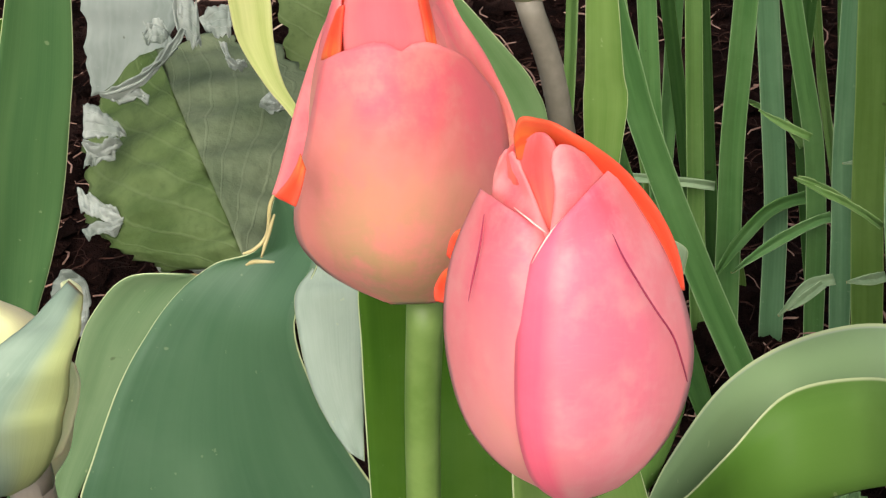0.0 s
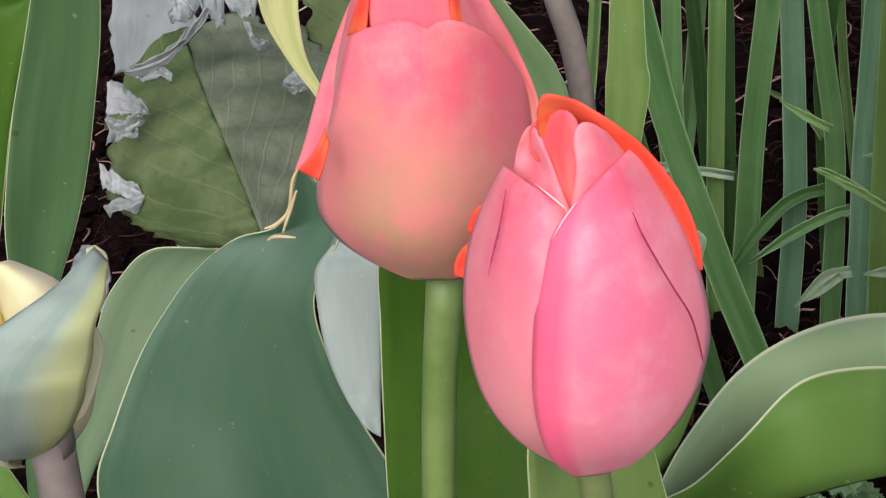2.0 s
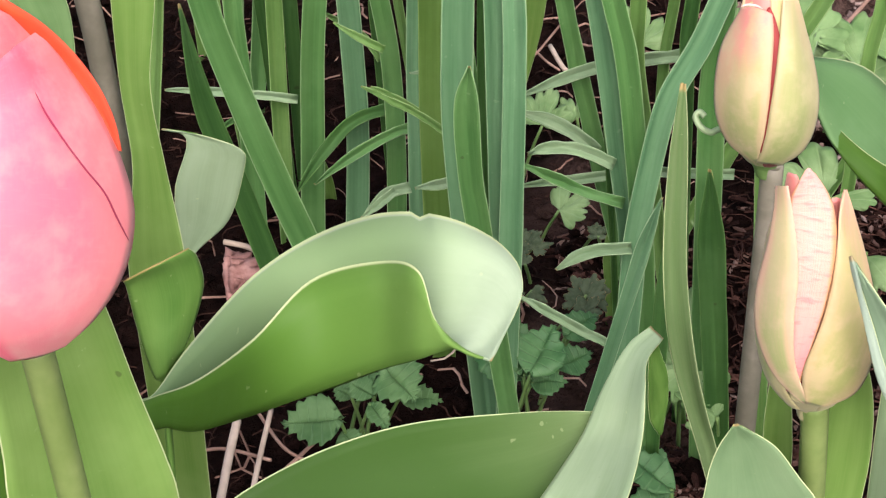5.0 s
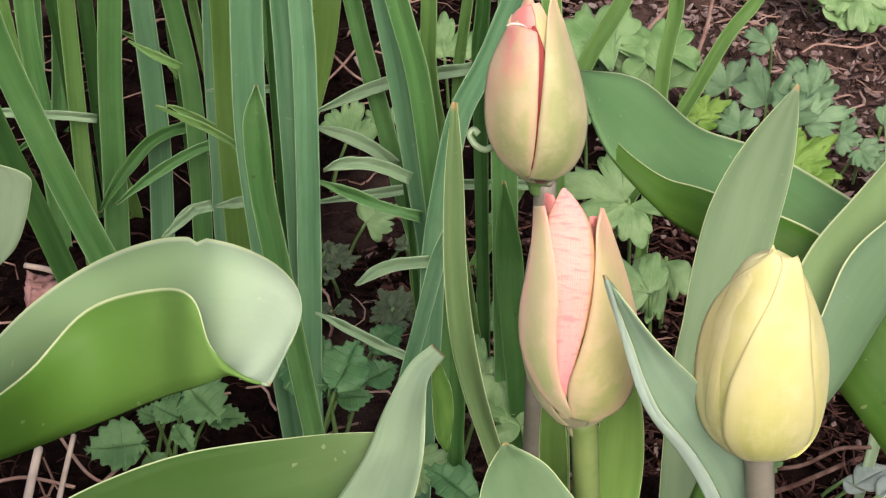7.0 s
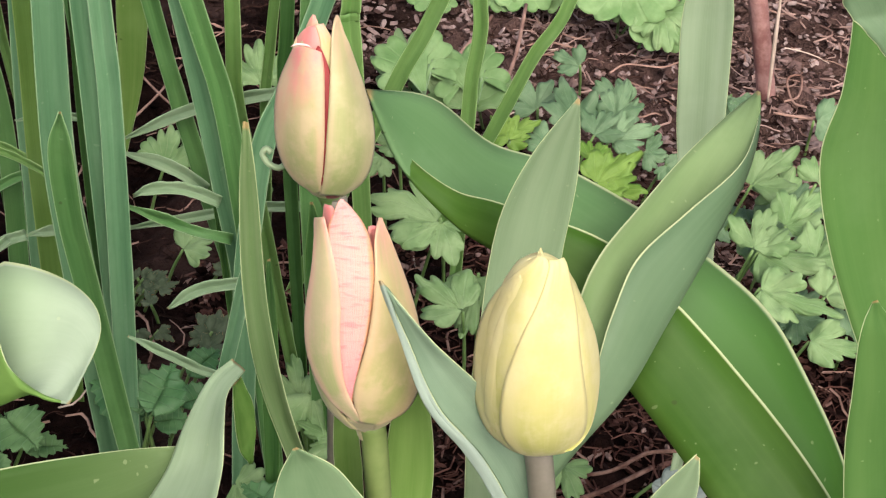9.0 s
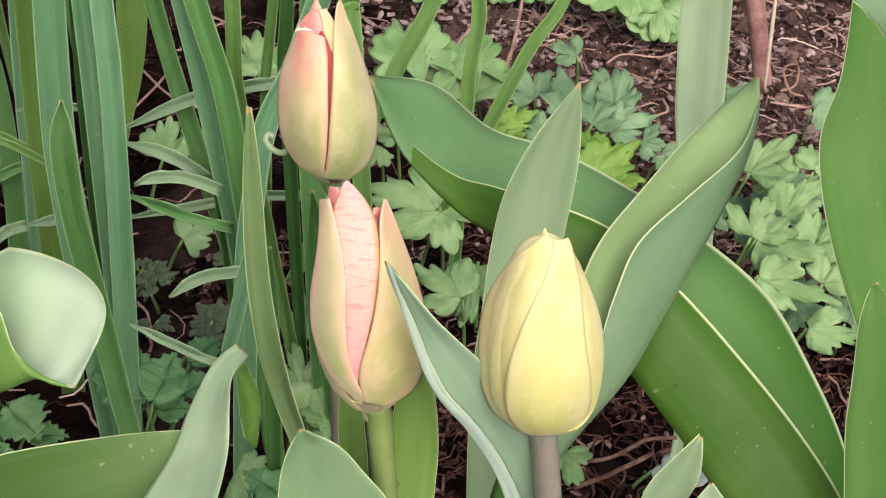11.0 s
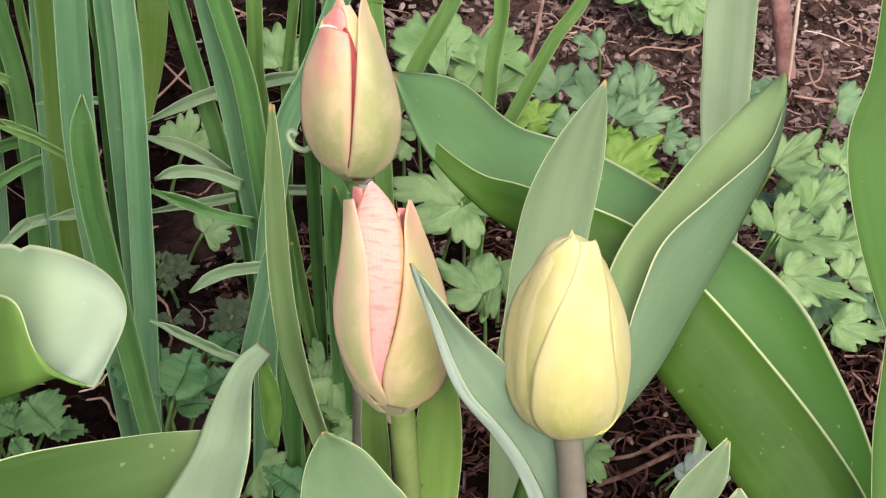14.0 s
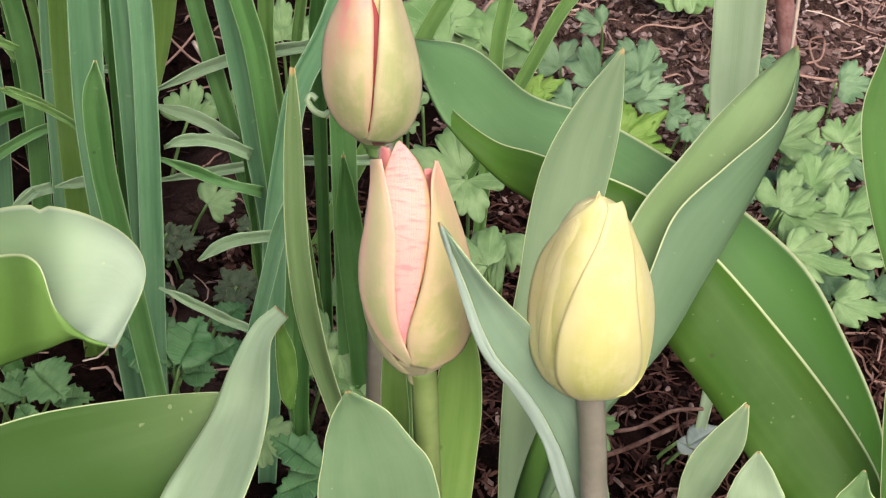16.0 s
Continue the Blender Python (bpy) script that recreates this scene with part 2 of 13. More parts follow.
SALMON_LIP = petal_material("salmon_petal_lip", (0.92, 0.14, 0.16), (0.92, 0.13, 0.16), (0.92, 0.13, 0.15), (0.92, 0.22, 0.22), (0.90, 0.12, 0.15), share=0.10, lines=0.08)
RED_BACK = petal_material("red_petal_inside", (0.85, 0.20, 0.05), (0.93, 0.09, 0.035), (0.93, 0.10, 0.05), (0.93, 0.14, 0.08), (0.92, 0.08, 0.035), share=0.35)
BUD = petal_material("green_bud", (0.33, 0.38, 0.14), (0.46, 0.45, 0.22), (0.66, 0.44, 0.30), (0.58, 0.46, 0.29), (0.42, 0.43, 0.18), 0.45, 0.22, flush=0.55, pale=(0.58, 0.52, 0.30))
BUD_PINK = petal_material("flushed_bud", (0.38, 0.43, 0.17), (0.53, 0.48, 0.27), (0.66, 0.48, 0.30), (0.78, 0.42, 0.36), (0.46, 0.45, 0.22), 0.45, 0.22, pale=(0.66, 0.52, 0.34))
RIBBED_PINK = petal_material("ribbed_pink", (0.82, 0.32, 0.33), (0.88, 0.42, 0.36), (0.90, 0.40, 0.38), (0.70, 0.34, 0.15), (0.88, 0.42, 0.38), 0.5, 0.12, 46.0, rim=(0.33, 0.46, 0.9))
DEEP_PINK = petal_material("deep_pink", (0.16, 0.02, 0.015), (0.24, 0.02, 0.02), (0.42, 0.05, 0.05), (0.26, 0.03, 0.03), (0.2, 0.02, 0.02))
LEMON = petal_material("lemon_petal", (0.52, 0.53, 0.14), (0.73, 0.68, 0.29), (0.82, 0.765, 0.42), (0.78, 0.71, 0.37), (0.66, 0.64, 0.23), 0.5, 0.36, lines=0.12, start=(0.08, 0.42), pale=(0.81, 0.75, 0.43))
CREAM = petal_material("cream_petal", (0.55, 0.60, 0.30), (0.76, 0.74, 0.42), (0.84, 0.76, 0.22), (0.80, 0.78, 0.52), (0.70, 0.68, 0.30), 0.5, 0.25)
CREAM_GREEN = petal_material("cream_green", (0.45, 0.55, 0.30), (0.62, 0.66, 0.38), (0.76, 0.74, 0.42), (0.70, 0.70, 0.45), (0.5, 0.58, 0.3), 0.5, 0.25)
YELLOW = petal_material("yellow_petal", (0.70, 0.62, 0.10), (0.85, 0.66, 0.05), (0.86, 0.66, 0.06), (0.88, 0.72, 0.15), (0.8, 0.6, 0.05), 0.5, 0.25)


def soil_material():
    m, n, l, p = nodes_of("soil")
    big, mid, fine = grain(n, l, 6.0, 3.0), grain(n, l, 90.0), grain(n, l, 520.0, 6.0)
    # Base far darker than wet soil: shade between dense plants is painted in.
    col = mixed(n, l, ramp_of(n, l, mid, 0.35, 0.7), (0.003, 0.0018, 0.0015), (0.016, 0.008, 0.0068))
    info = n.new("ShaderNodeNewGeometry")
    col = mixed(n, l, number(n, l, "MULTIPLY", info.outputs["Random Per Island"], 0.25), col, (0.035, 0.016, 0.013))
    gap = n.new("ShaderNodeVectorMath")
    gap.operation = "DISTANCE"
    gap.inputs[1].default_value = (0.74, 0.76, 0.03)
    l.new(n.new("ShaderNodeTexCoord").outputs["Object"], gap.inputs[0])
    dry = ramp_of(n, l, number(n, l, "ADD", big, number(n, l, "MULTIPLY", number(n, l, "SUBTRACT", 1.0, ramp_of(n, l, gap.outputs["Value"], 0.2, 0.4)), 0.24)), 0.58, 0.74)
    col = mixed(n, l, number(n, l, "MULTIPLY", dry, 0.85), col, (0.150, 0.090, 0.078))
    col = mixed(n, l, number(n, l, "MULTIPLY", ramp_of(n, l, fine, 0.62, 0.8), 0.2), col, (0.06, 0.033, 0.027))
    l.new(col, p.inputs["Base Color"])
    p.inputs["Roughness"].default_value = 0.9
    p.inputs["Specular IOR Level"].default_value = 0.03
    bumped(n, l, p, number(n, l, "ADD", mid, fine), 1.0, 0.006)
    return m


SOIL = soil_material()
def fan_material(name, dark, light, vein, rough=0.5, share=0.18, vary=0.45, count=9.0, groove=0.5, show=0.28):
    """A fan-shaped leaf: veins that spread from its foot to every lobe, a grey bloom and uneven green."""
    m, n, l, p = nodes_of(name)
    uv = n.new("ShaderNodeUVMap")
    sep = n.new("ShaderNodeSeparateXYZ")
    l.new(uv.outputs[0], sep.inputs[0])
    big, small = grain(n, l, 55.0, 3.0), grain(n, l, 330.0, 3.0)
    col = mixed(n, l, ramp_of(n, l, big, 0.32, 0.68), dark, light)
    col = mixed(n, l, number(n, l, "MULTIPLY", ramp_of(n, l, small, 0.5, 0.75), 0.3), col, dark)
    fan = number(n, l, "ABSOLUTE", number(n, l, "SUBTRACT", number(n, l, "FRACT", number(n, l, "MULTIPLY", number(n, l, "ADD", sep.outputs["X"], number(n, l, "MULTIPLY", big, 0.02)), count)), 0.5))
    line = number(n, l, "SUBTRACT", 1.0, ramp_of(n, l, fan, 0.02, 0.10))
    col = mixed(n, l, number(n, l, "MULTIPLY", line, show), col, vein)
    # Random darkening of whole leaves, also standing in for those in shadow.
    info = n.new("ShaderNodeObjectInfo")
    col = mixed(n, l, number(n, l, "MULTIPLY", info.outputs["Random"], vary), col, tuple(c * 0.5 for c in dark))
    l.new(col, p.inputs["Base Color"])
    p.inputs["Roughness"].default_value = rough
    p.inputs["Specular IOR Level"].default_value = 0.25
    bumped(n, l, p, number(n, l, "SUBTRACT", small, number(n, l, "MULTIPLY", line, groove)), 0.5, 0.0009)
    thin(m, n, l, p, share, mixed(n, l, 0.5, col, (0.25, 0.5, 0.04)))
    return m


COLUMBINE = fan_material("columbine_leaf", (0.150, 0.265, 0.098), (0.275, 0.400, 0.185), (0.35, 0.47, 0.24))
COLUMBINE_ROUND = fan_material("columbine_leaf_rounded", (0.135, 0.255, 0.085), (0.235, 0.370, 0.155), (0.31, 0.44, 0.21), vary=0.3, show=0.18)
COLUMBINE_BLUE = fan_material("columbine_leaf_blue", (0.110, 0.205, 0.100), (0.220, 0.335, 0.185), (0.28, 0.40, 0.23))
COLUMBINE_LIME = fan_material("columbine_leaf_young", (0.115, 0.228, 0.032), (0.215, 0.345, 0.070), (0.30, 0.43, 0.13), vary=0.3)
COLUMBINE_BACK = fan_material("columbine_leaf_under", (0.180, 0.275, 0.150), (0.270, 0.370, 0.215), (0.35, 0.45, 0.28), 0.6)
STRAWBERRY = fan_material("strawberry_leaf", (0.050, 0.142, 0.052), (0.110, 0.235, 0.095), (0.19, 0.32, 0.15), 0.4, vary=0.2, count=17.0, groove=3.0, show=0.4)
NETTLE = fan_material("nettle_leaf", (0.055, 0.130, 0.045), (0.122, 0.225, 0.090), (0.20, 0.32, 0.16), 0.6, vary=0.3, count=17.0, groove=2.0)
DULL = leaf_material("dull_leaf", (0.050, 0.075, 0.040), (0.110, 0.140, 0.085), (0.2, 0.22, 0.16), 0.7, 0.1, 12.0, 0.6)
def rough_material(name, dark, light, vein, count, slope):
    """A coarse leaf: pale side veins that run slantwise from its rib, puckered between."""
    m, n, l, p = nodes_of(name)
    uv = n.new("ShaderNodeUVMap")
    sep = n.new("ShaderNodeSeparateXYZ")
    l.new(uv.outputs[0], sep.inputs[0])
    big, small = grain(n, l, 28.0, 4.0), grain(n, l, 210.0, 4.0)
    col = mixed(n, l, ramp_of(n, l, big, 0.3, 0.7), dark, light)
    col = mixed(n, l, number(n, l, "MULTIPLY", ramp_of(n, l, small, 0.48, 0.75), 0.35), col, tuple(c * 0.6 for c in dark))
    way = number(n, l, "ADD", number(n, l, "MULTIPLY_ADD", sep.outputs["X"], slope, sep.outputs["Y"]), number(n, l, "MULTIPLY", big, 0.09))
    fan = number(n, l, "ABSOLUTE", number(n, l, "SUBTRACT", number(n, l, "FRACT", number(n, l, "MULTIPLY", way, count)), 0.5))
    line = number(n, l, "SUBTRACT", 1.0, ramp_of(n, l, fan, 0.015, 0.085))
    col = mixed(n, l, number(n, l, "MULTIPLY", line, 0.2), col, vein)
    l.new(col, p.inputs["Base Color"])
    p.inputs["Roughness"].default_value = 0.65
    p.inputs["Specular IOR Level"].default_value = 0.2
    bumped(n, l, p, number(n, l, "ADD", number(n, l, "ADD", small, number(n, l, "MULTIPLY", fan, 1.0)), number(n, l, "MULTIPLY", line, 0.4)), 0.35, 0.002)
    thin(m, n, l, p, 0.1, col)
    return m


CABBAGE = rough_material("rough_leaf", (0.056, 0.094, 0.026), (0.112, 0.161, 0.060), (0.17, 0.22, 0.11), 7.0, -0.35)
CABBAGE_DULL = rough_material("rough_leaf_dull", (0.079, 0.108, 0.058), (0.144, 0.176, 0.104), (0.20, 0.235, 0.15), 6.0, 0.9)
CABBAGE_GREY = leaf_material("rough_leaf_grey", (0.150, 0.190, 0.170), (0.260, 0.300, 0.280), (0.5, 0.53, 0.48), 0.7, 0.1, 16.0, 0.6, 0.2, 0.6, 0.1)
LEAF_WAVY_UNDER = leaf_material("tulip_leaf_rolled_under", (0.095, 0.205, 0.038), (0.172, 0.305, 0.074), MARGIN, foot=(0.22, 0.52, (0.082, 0.182, 0.026)))
LEAF_WAVY = leaf_material("tulip_leaf_rolled", (0.320, 0.415, 0.285), (0.430, 0.530, 0.385), MARGIN, 0.5, gloss=0.15, foot=(0.12, 0.34, (0.235, 0.350, 0.170)))
BARK = plain_material("dead_stem", (0.22, 0.10, 0.09), (0.46, 0.27, 0.25), 90, 0.8, 0.6, 0.001)
ROOTS = plain_material("root_bits", (0.008, 0.004, 0.003), (0.065, 0.030, 0.023), 60, 0.8, 0.4, 0.0006)
STRAW = plain_material("straw", (0.17, 0.09, 0.07), (0.42, 0.27, 0.22), 40, 0.7, 0.3, 0.0006)
STRAW_PALE = plain_material("straw_pale", (0.42, 0.32, 0.26), (0.65, 0.52, 0.44), 40, 0.7, 0.3, 0.0006)
FRAY = fan_material("frayed_edge", (0.235, 0.280, 0.250), (0.430, 0.470, 0.440), (0.5, 0.53, 0.49), 0.75, vary=0.35, count=5.0, groove=1.0)
STRAW_YELLOW = plain_material("straw_yellow", (0.45, 0.38, 0.17), (0.72, 0.64, 0.36), 60, 0.7, 0.3, 0.0005)
BUD_FLUSH = petal_material("flushed_bud_side", (0.38, 0.40, 0.14), (0.52, 0.46, 0.22), (0.82, 0.44, 0.34), (0.66, 0.44, 0.28), (0.46, 0.43, 0.18), 0.45, 0.22, flush=0.65, pale=(0.64, 0.50, 0.30))
LEAF_FRESH2 = leaf_material("tulip_leaf_arch", (0.036, 0.102, 0.010), (0.088, 0.170, 0.030), MARGIN, veins=30.0, streak=0.22)
LEAF_SILVER = leaf_material("tulip_leaf_silver", (0.290, 0.380, 0.310), (0.410, 0.500, 0.420), MARGIN, 0.4)
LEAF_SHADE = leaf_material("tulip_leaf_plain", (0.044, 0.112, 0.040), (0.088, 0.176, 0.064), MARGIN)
STEM_DULL = plain_material("stem_dull", (0.135, 0.195, 0.055), (0.235, 0.295, 0.110), 60, 0.45, 0.1, 0.0004)
CORAL_RIGHT = petal_material("coral_petal_streaked", (0.93, 0.30, 0.35), (0.94, 0.23, 0.33), (0.94, 0.15, 0.23), (0.94, 0.34, 0.34), (0.93, 0.20, 0.31), share=0.24, lines=0.04, start=(0.10, 0.5), side=(0.70, 0.84, (0.94, 0.115, 0.235)), pale=(0.95, 0.40, 0.44))
CORAL_TIP = petal_material("coral_petal_tip", (0.92, 0.17, 0.20), (0.92, 0.20, 0.25), (0.93, 0.26, 0.29), (0.93, 0.32, 0.32), (0.91, 0.15, 0.19), share=0.28, lines=0.12, pale=(0.95, 0.40, 0.40))
CREAM_PALE = petal_material("cream_petal_pale", (0.60, 0.64, 0.32), (0.74, 0.75, 0.42), (0.84, 0.80, 0.40), (0.80, 0.78, 0.50), (0.66, 0.68, 0.34), 0.5, 0.2)
LEAF_SAGE = leaf_material("tulip_leaf_sage", (0.190, 0.280, 0.150), (0.280, 0.375, 0.225), MARGIN, 0.42)
BUD_TIP = petal_material("bud_with_pink_tip", (0.33, 0.38, 0.14), (0.50, 0.44, 0.23), (0.88, 0.28, 0.30), (0.66, 0.43, 0.30), (0.46, 0.43, 0.20), 0.45, 0.22, flush=0.50, pale=(0.62, 0.50, 0.31))
LEAF_PLAIN = leaf_material("tulip_leaf_narrow", (0.130, 0.220, 0.078), (0.225, 0.320, 0.150), MARGIN, 0.45, foot=(0.35, 0.8, (0.115, 0.215, 0.048)))
# Towards the foot the olive deepens, with the leaf's shading painted in.
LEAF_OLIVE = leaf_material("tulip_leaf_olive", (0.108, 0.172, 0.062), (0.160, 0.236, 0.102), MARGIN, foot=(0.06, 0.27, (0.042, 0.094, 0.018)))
# Dark line colour; on the coral petals it paints a crease's shade.
CREASE = plain_material("crease", (0.30, 0.03, 0.07), (0.42, 0.06, 0.11), 90)
PALE_EDGE = plain_material("pale_torn_edge", (0.80, 0.50, 0.47), (0.90, 0.66, 0.62), 200, 0.6)
BROWN_EDGE = plain_material("withered_edge", (0.22, 0.11, 0.05), (0.46, 0.28, 0.14), 200, 0.7)
SHOOT = plain_material("pale_shoot", (0.26, 0.36, 0.20), (0.40, 0.50, 0.30), 60, 0.5)
LEAF_BLOOM = leaf_material("tulip_leaf_bluish", (0.180, 0.275, 0.180), (0.260, 0.365, 0.250), MARGIN, 0.4)
BUD_INNER = petal_material("bud_inner_pink", (0.80, 0.34, 0.30), (0.86, 0.33, 0.30), (0.88, 0.30, 0.30), (0.84, 0.44, 0.36), (0.84, 0.28, 0.27), share=0.3)
SALMON_SIDE = petal_material("salmon_petal_side", (0.93, 0.19, 0.22), (0.93, 0.17, 0.21), (0.93, 0.18, 0.21), (0.93, 0.28, 0.28), (0.92, 0.16, 0.19), share=0.2, lines=0.08, pale=(0.94, 0.30, 0.30))
DEAD_GRASS = plain_material("dead_grass", (0.13, 0.070, 0.058), (0.50, 0.345, 0.300), 25, 0.8, 0.3, 0.0006)
# Foot colour paints in the shade low on the folded leaf's left wing.
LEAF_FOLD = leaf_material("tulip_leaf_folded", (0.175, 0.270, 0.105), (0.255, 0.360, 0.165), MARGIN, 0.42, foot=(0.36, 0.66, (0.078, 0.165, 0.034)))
TWIG = plain_material("brown_twig", (0.075, 0.036, 0.028), (0.250, 0.155, 0.125), 150, 0.8, 0.6, 0.0008)
ROOTS_RED = plain_material("red_root_bits", (0.028, 0.010, 0.008), (0.170, 0.082, 0.064), 60, 0.8, 0.4, 0.0006)


def crumb_material(name, stops):
    m, n, l, p = nodes_of(name)
    info = n.new("ShaderNodeNewGeometry")
    r = ramp(n, stops)
    l.new(info.outputs["Random Per Island"], r.inputs[0])
    fine = grain(n, l, 500.0)
    l.new(mixed(n, l, number(n, l, "MULTIPLY", fine, 0.6), r.outputs[0], (0.02, 0.011, 0.009)), p.inputs["Base Color"])
    p.inputs["Roughness"].default_value = 0.9
    p.inputs["Specular IOR Level"].default_value = 0.08
    bumped(n, l, p, fine, 0.6, 0.002)
    return m


CRUMBS = crumb_material("dry_crumbs", [(0.0, (0.016, 0.009, 0.008)), (0.25, (0.110, 0.064, 0.058)), (0.6, (0.290, 0.190, 0.175)), (1.0, (0.46, 0.35, 0.33))])
RED_CRUMBS = crumb_material("red_crumbs", [(0.0, (0.004, 0.002, 0.002)), (0.45, (0.030, 0.012, 0.010)), (0.8, (0.130, 0.060, 0.048)), (1.0, (0.36, 0.25, 0.22))])


# ---- builders ----
def part(name, bm, mats, parent, label=""):
    """One mesh object from a bmesh, under a thing or a part, or on its own."""
    me = bpy.data.meshes.new(name)
    bm.to_mesh(me)
    bm.free()
    for m in mats if isinstance(mats, (list, tuple)) else [mats]:
        me.materials.append(m)
    for poly in me.polygons:
        poly.use_smooth = True
    ob = new(name, me)
    ob.parent = parent
    if parent is not None:
        ob.matrix_parent_inverse = Matrix.Translation(-parent.location)
    return tagged(ob, label)


def thing(name, place, label, category, group=""):
    ob = new(name)
    ob.empty_display_size = 0.02
    ob.location = place
    return tagged(ob, label, category, group)


def spline(points, s):
    """A smooth curve through the points, at s from 0 to 1."""
    k = len(points) - 1
    x = min(max(s, 0.0), 1.0) * k
    i = min(int(x), k - 1)
    f = x - i
    p1, p2 = points[i], points[i + 1]
    p0 = points[i - 1] if i else p1 * 2 - p2
    p3 = points[i + 2] if i + 2 <= k else p2 * 2 - p1
    return 0.5 * (2 * p1 + (p2 - p0) * f + (2 * p0 - 5 * p1 + 4 * p2 - p3) * f * f + (3 * p1 - p0 - 3 * p2 + p3) * f ** 3)


def shell(rows, thick, closed=True):
    """A thin body round a sheet of points: its upper faces take the first material, its lower ones the second."""
    nv, nu = len(rows), len(rows[0])
    bm = bmesh.new()
    uv = bm.loops.layers.uv.new("UVMap")
    flat = [[Vector(p) for p in row] for row in rows]
    sides = []
    for sign in (0.5, -0.5):
        grid = []
        for j in range(nv):
            line = []
            for i in range(nu):
                a = flat[j][min(i + 1, nu - 1)] - flat[j][max(i - 1, 0)]
                b = flat[min(j + 1, nv - 1)][i] - flat[max(j - 1, 0)][i]
                nrm = a.cross(b)
                nrm = nrm.normalized() if nrm.length > 1e-12 else Vector((0, 0, 1))
                rim = 0.35 if i in (0, nu - 1) or j in (0, nv - 1) else 1.0
                line.append(bm.verts.new(flat[j][i] - nrm * (thick * sign * rim)))
            grid.append(line)
        sides.append(grid)

    def face(vs, uvs, mat):
        f = bm.faces.new(vs)
        f.material_index = mat
        for loop, c in zip(f.loops, uvs):
            loop[uv].uv = c

    for j in range(nv - 1):
        for i in range(nu - 1):
            box = [(i, j), (i + 1, j), (i + 1, j + 1), (i, j + 1)]
            tex = [(a / (nu - 1), b / (nv - 1)) for a, b in box]
            face([sides[0][b][a] for a, b in reversed(box)], tex[::-1], 0)
            face([sides[1][b][a] for a, b in box], tex, 1)
    ring = [(i, 0) for i in range(nu)] + [(nu - 1, j) for j in range(1, nv)] + [(i, nv - 1) for i in range(nu - 2, -1, -1)] + [(0, j) for j in range(nv - 2, 0, -1)]
    for (a, b), (c, d) in zip(ring, ring[1:] + ring[:1]):
        face([sides[0][b][a], sides[0][d][c], sides[1][d][c], sides[1][b][a]],
             [(a / (nu - 1), b / (nv - 1)), (c / (nu - 1), d / (nv - 1))] * 2, 0)
    return bm


def leaf(parent, rows, mats, label="", thick=0.0007, wave=0.0008, nu=11, name="leaf", nick=(), rag=(0.0, 0.0), notch_lip=0.0, pleat=None):
    """A leaf from tip to foot. A row holds its midrib point and the ways from there to its two edges; the sheet bends smoothly across."""
    mids = [Vector(r[0]) for r in rows]
    lefts = [Vector(r[0]) + Vector(r[1]) for r in rows]
    rights = [Vector(r[0]) + Vector(r[2]) for r in rows]
    nv = (14 if pleat or name == "frayed_edge" else 7) * (len(rows) - 1) + 1
    seed = mids[0].x * 91 + mids[0].y * 57
    sheet = []
    for j in range(nv):
        s = j / (nv - 1)
        a, m, b = spline(lefts, s), spline(mids, s), spline(rights, s)
        if max(rag):
            rough, fine = (5, 13) if name == "frayed_edge" else (14, 42)
            a = a.lerp(m, rag[0] * max(-0.3, noise.noise(Vector((s * rough, seed, 1))) + 0.7 * noise.noise(Vector((s * fine, seed, 1)))))
            b = b.lerp(m, rag[1] * max(-0.3, noise.noise(Vector((s * rough, seed, 7))) + 0.6 * noise.noise(Vector((s * fine, seed, 7)))))
        hump = m * 2 - (a + b) / 2
        line = []
        for i in range(nu):
            u = i / (nu - 1)
            w = 0.5 - 0.5 * math.cos(math.pi * u)
            u = 0.6 * u + 0.4 * w
            p = a * (1 - u) ** 2 + hump * (2 * u * (1 - u)) + b * u * u
            k = noise.noise(Vector((u * 1.7 + seed, s * 9.0, seed))) * wave * 1.5 + noise.noise(Vector((u * 9 + seed, s * (9 if name == "frayed_edge" else 30), 3))) * wave * 0.3
            if pleat:
                k += pleat[1] * math.sin(6.283 * (pleat[0] * s + pleat[2] * u) + noise.noise(Vector((u * 3, s * 4, seed))) * 2)
            if name == "frayed_edge":
                k += noise.noise(Vector((u * 3 + seed, s * 3.5, 5))) * 0.0035
            line.append(p + Vector((0, -0.6, 0.8)) * k)
        sheet.append(line)
    for j0, side, deep in nick:
        j = int(j0 * (nv - 1))
        i = 0 if side < 0 else nu - 1
        inner = sheet[j][1 if side < 0 else nu - 2]
        sheet[j][i] = sheet[j][i].lerp(inner, deep)
    if name == "petal":
        for _ in range(6):
            for j in range(1, nv - 1):
                sheet[j] = [sheet[j][i] * 0.4 + (sheet[j - 1][i] + sheet[j + 1][i]) * 0.3 for i in range(nu)]
    if notch_lip:
        for i in range(nu):
            dip = notch_lip * math.exp(-((i - nu // 2) / 0.9) ** 2)
            sheet[-1][i] = sheet[-1][i].lerp(sheet[-5][i], dip * 4)
            sheet[-2][i] = sheet[-2][i].lerp(sheet[-6][i], dip * 2)
    return part(name, shell(sheet, thick), mats, parent, label)


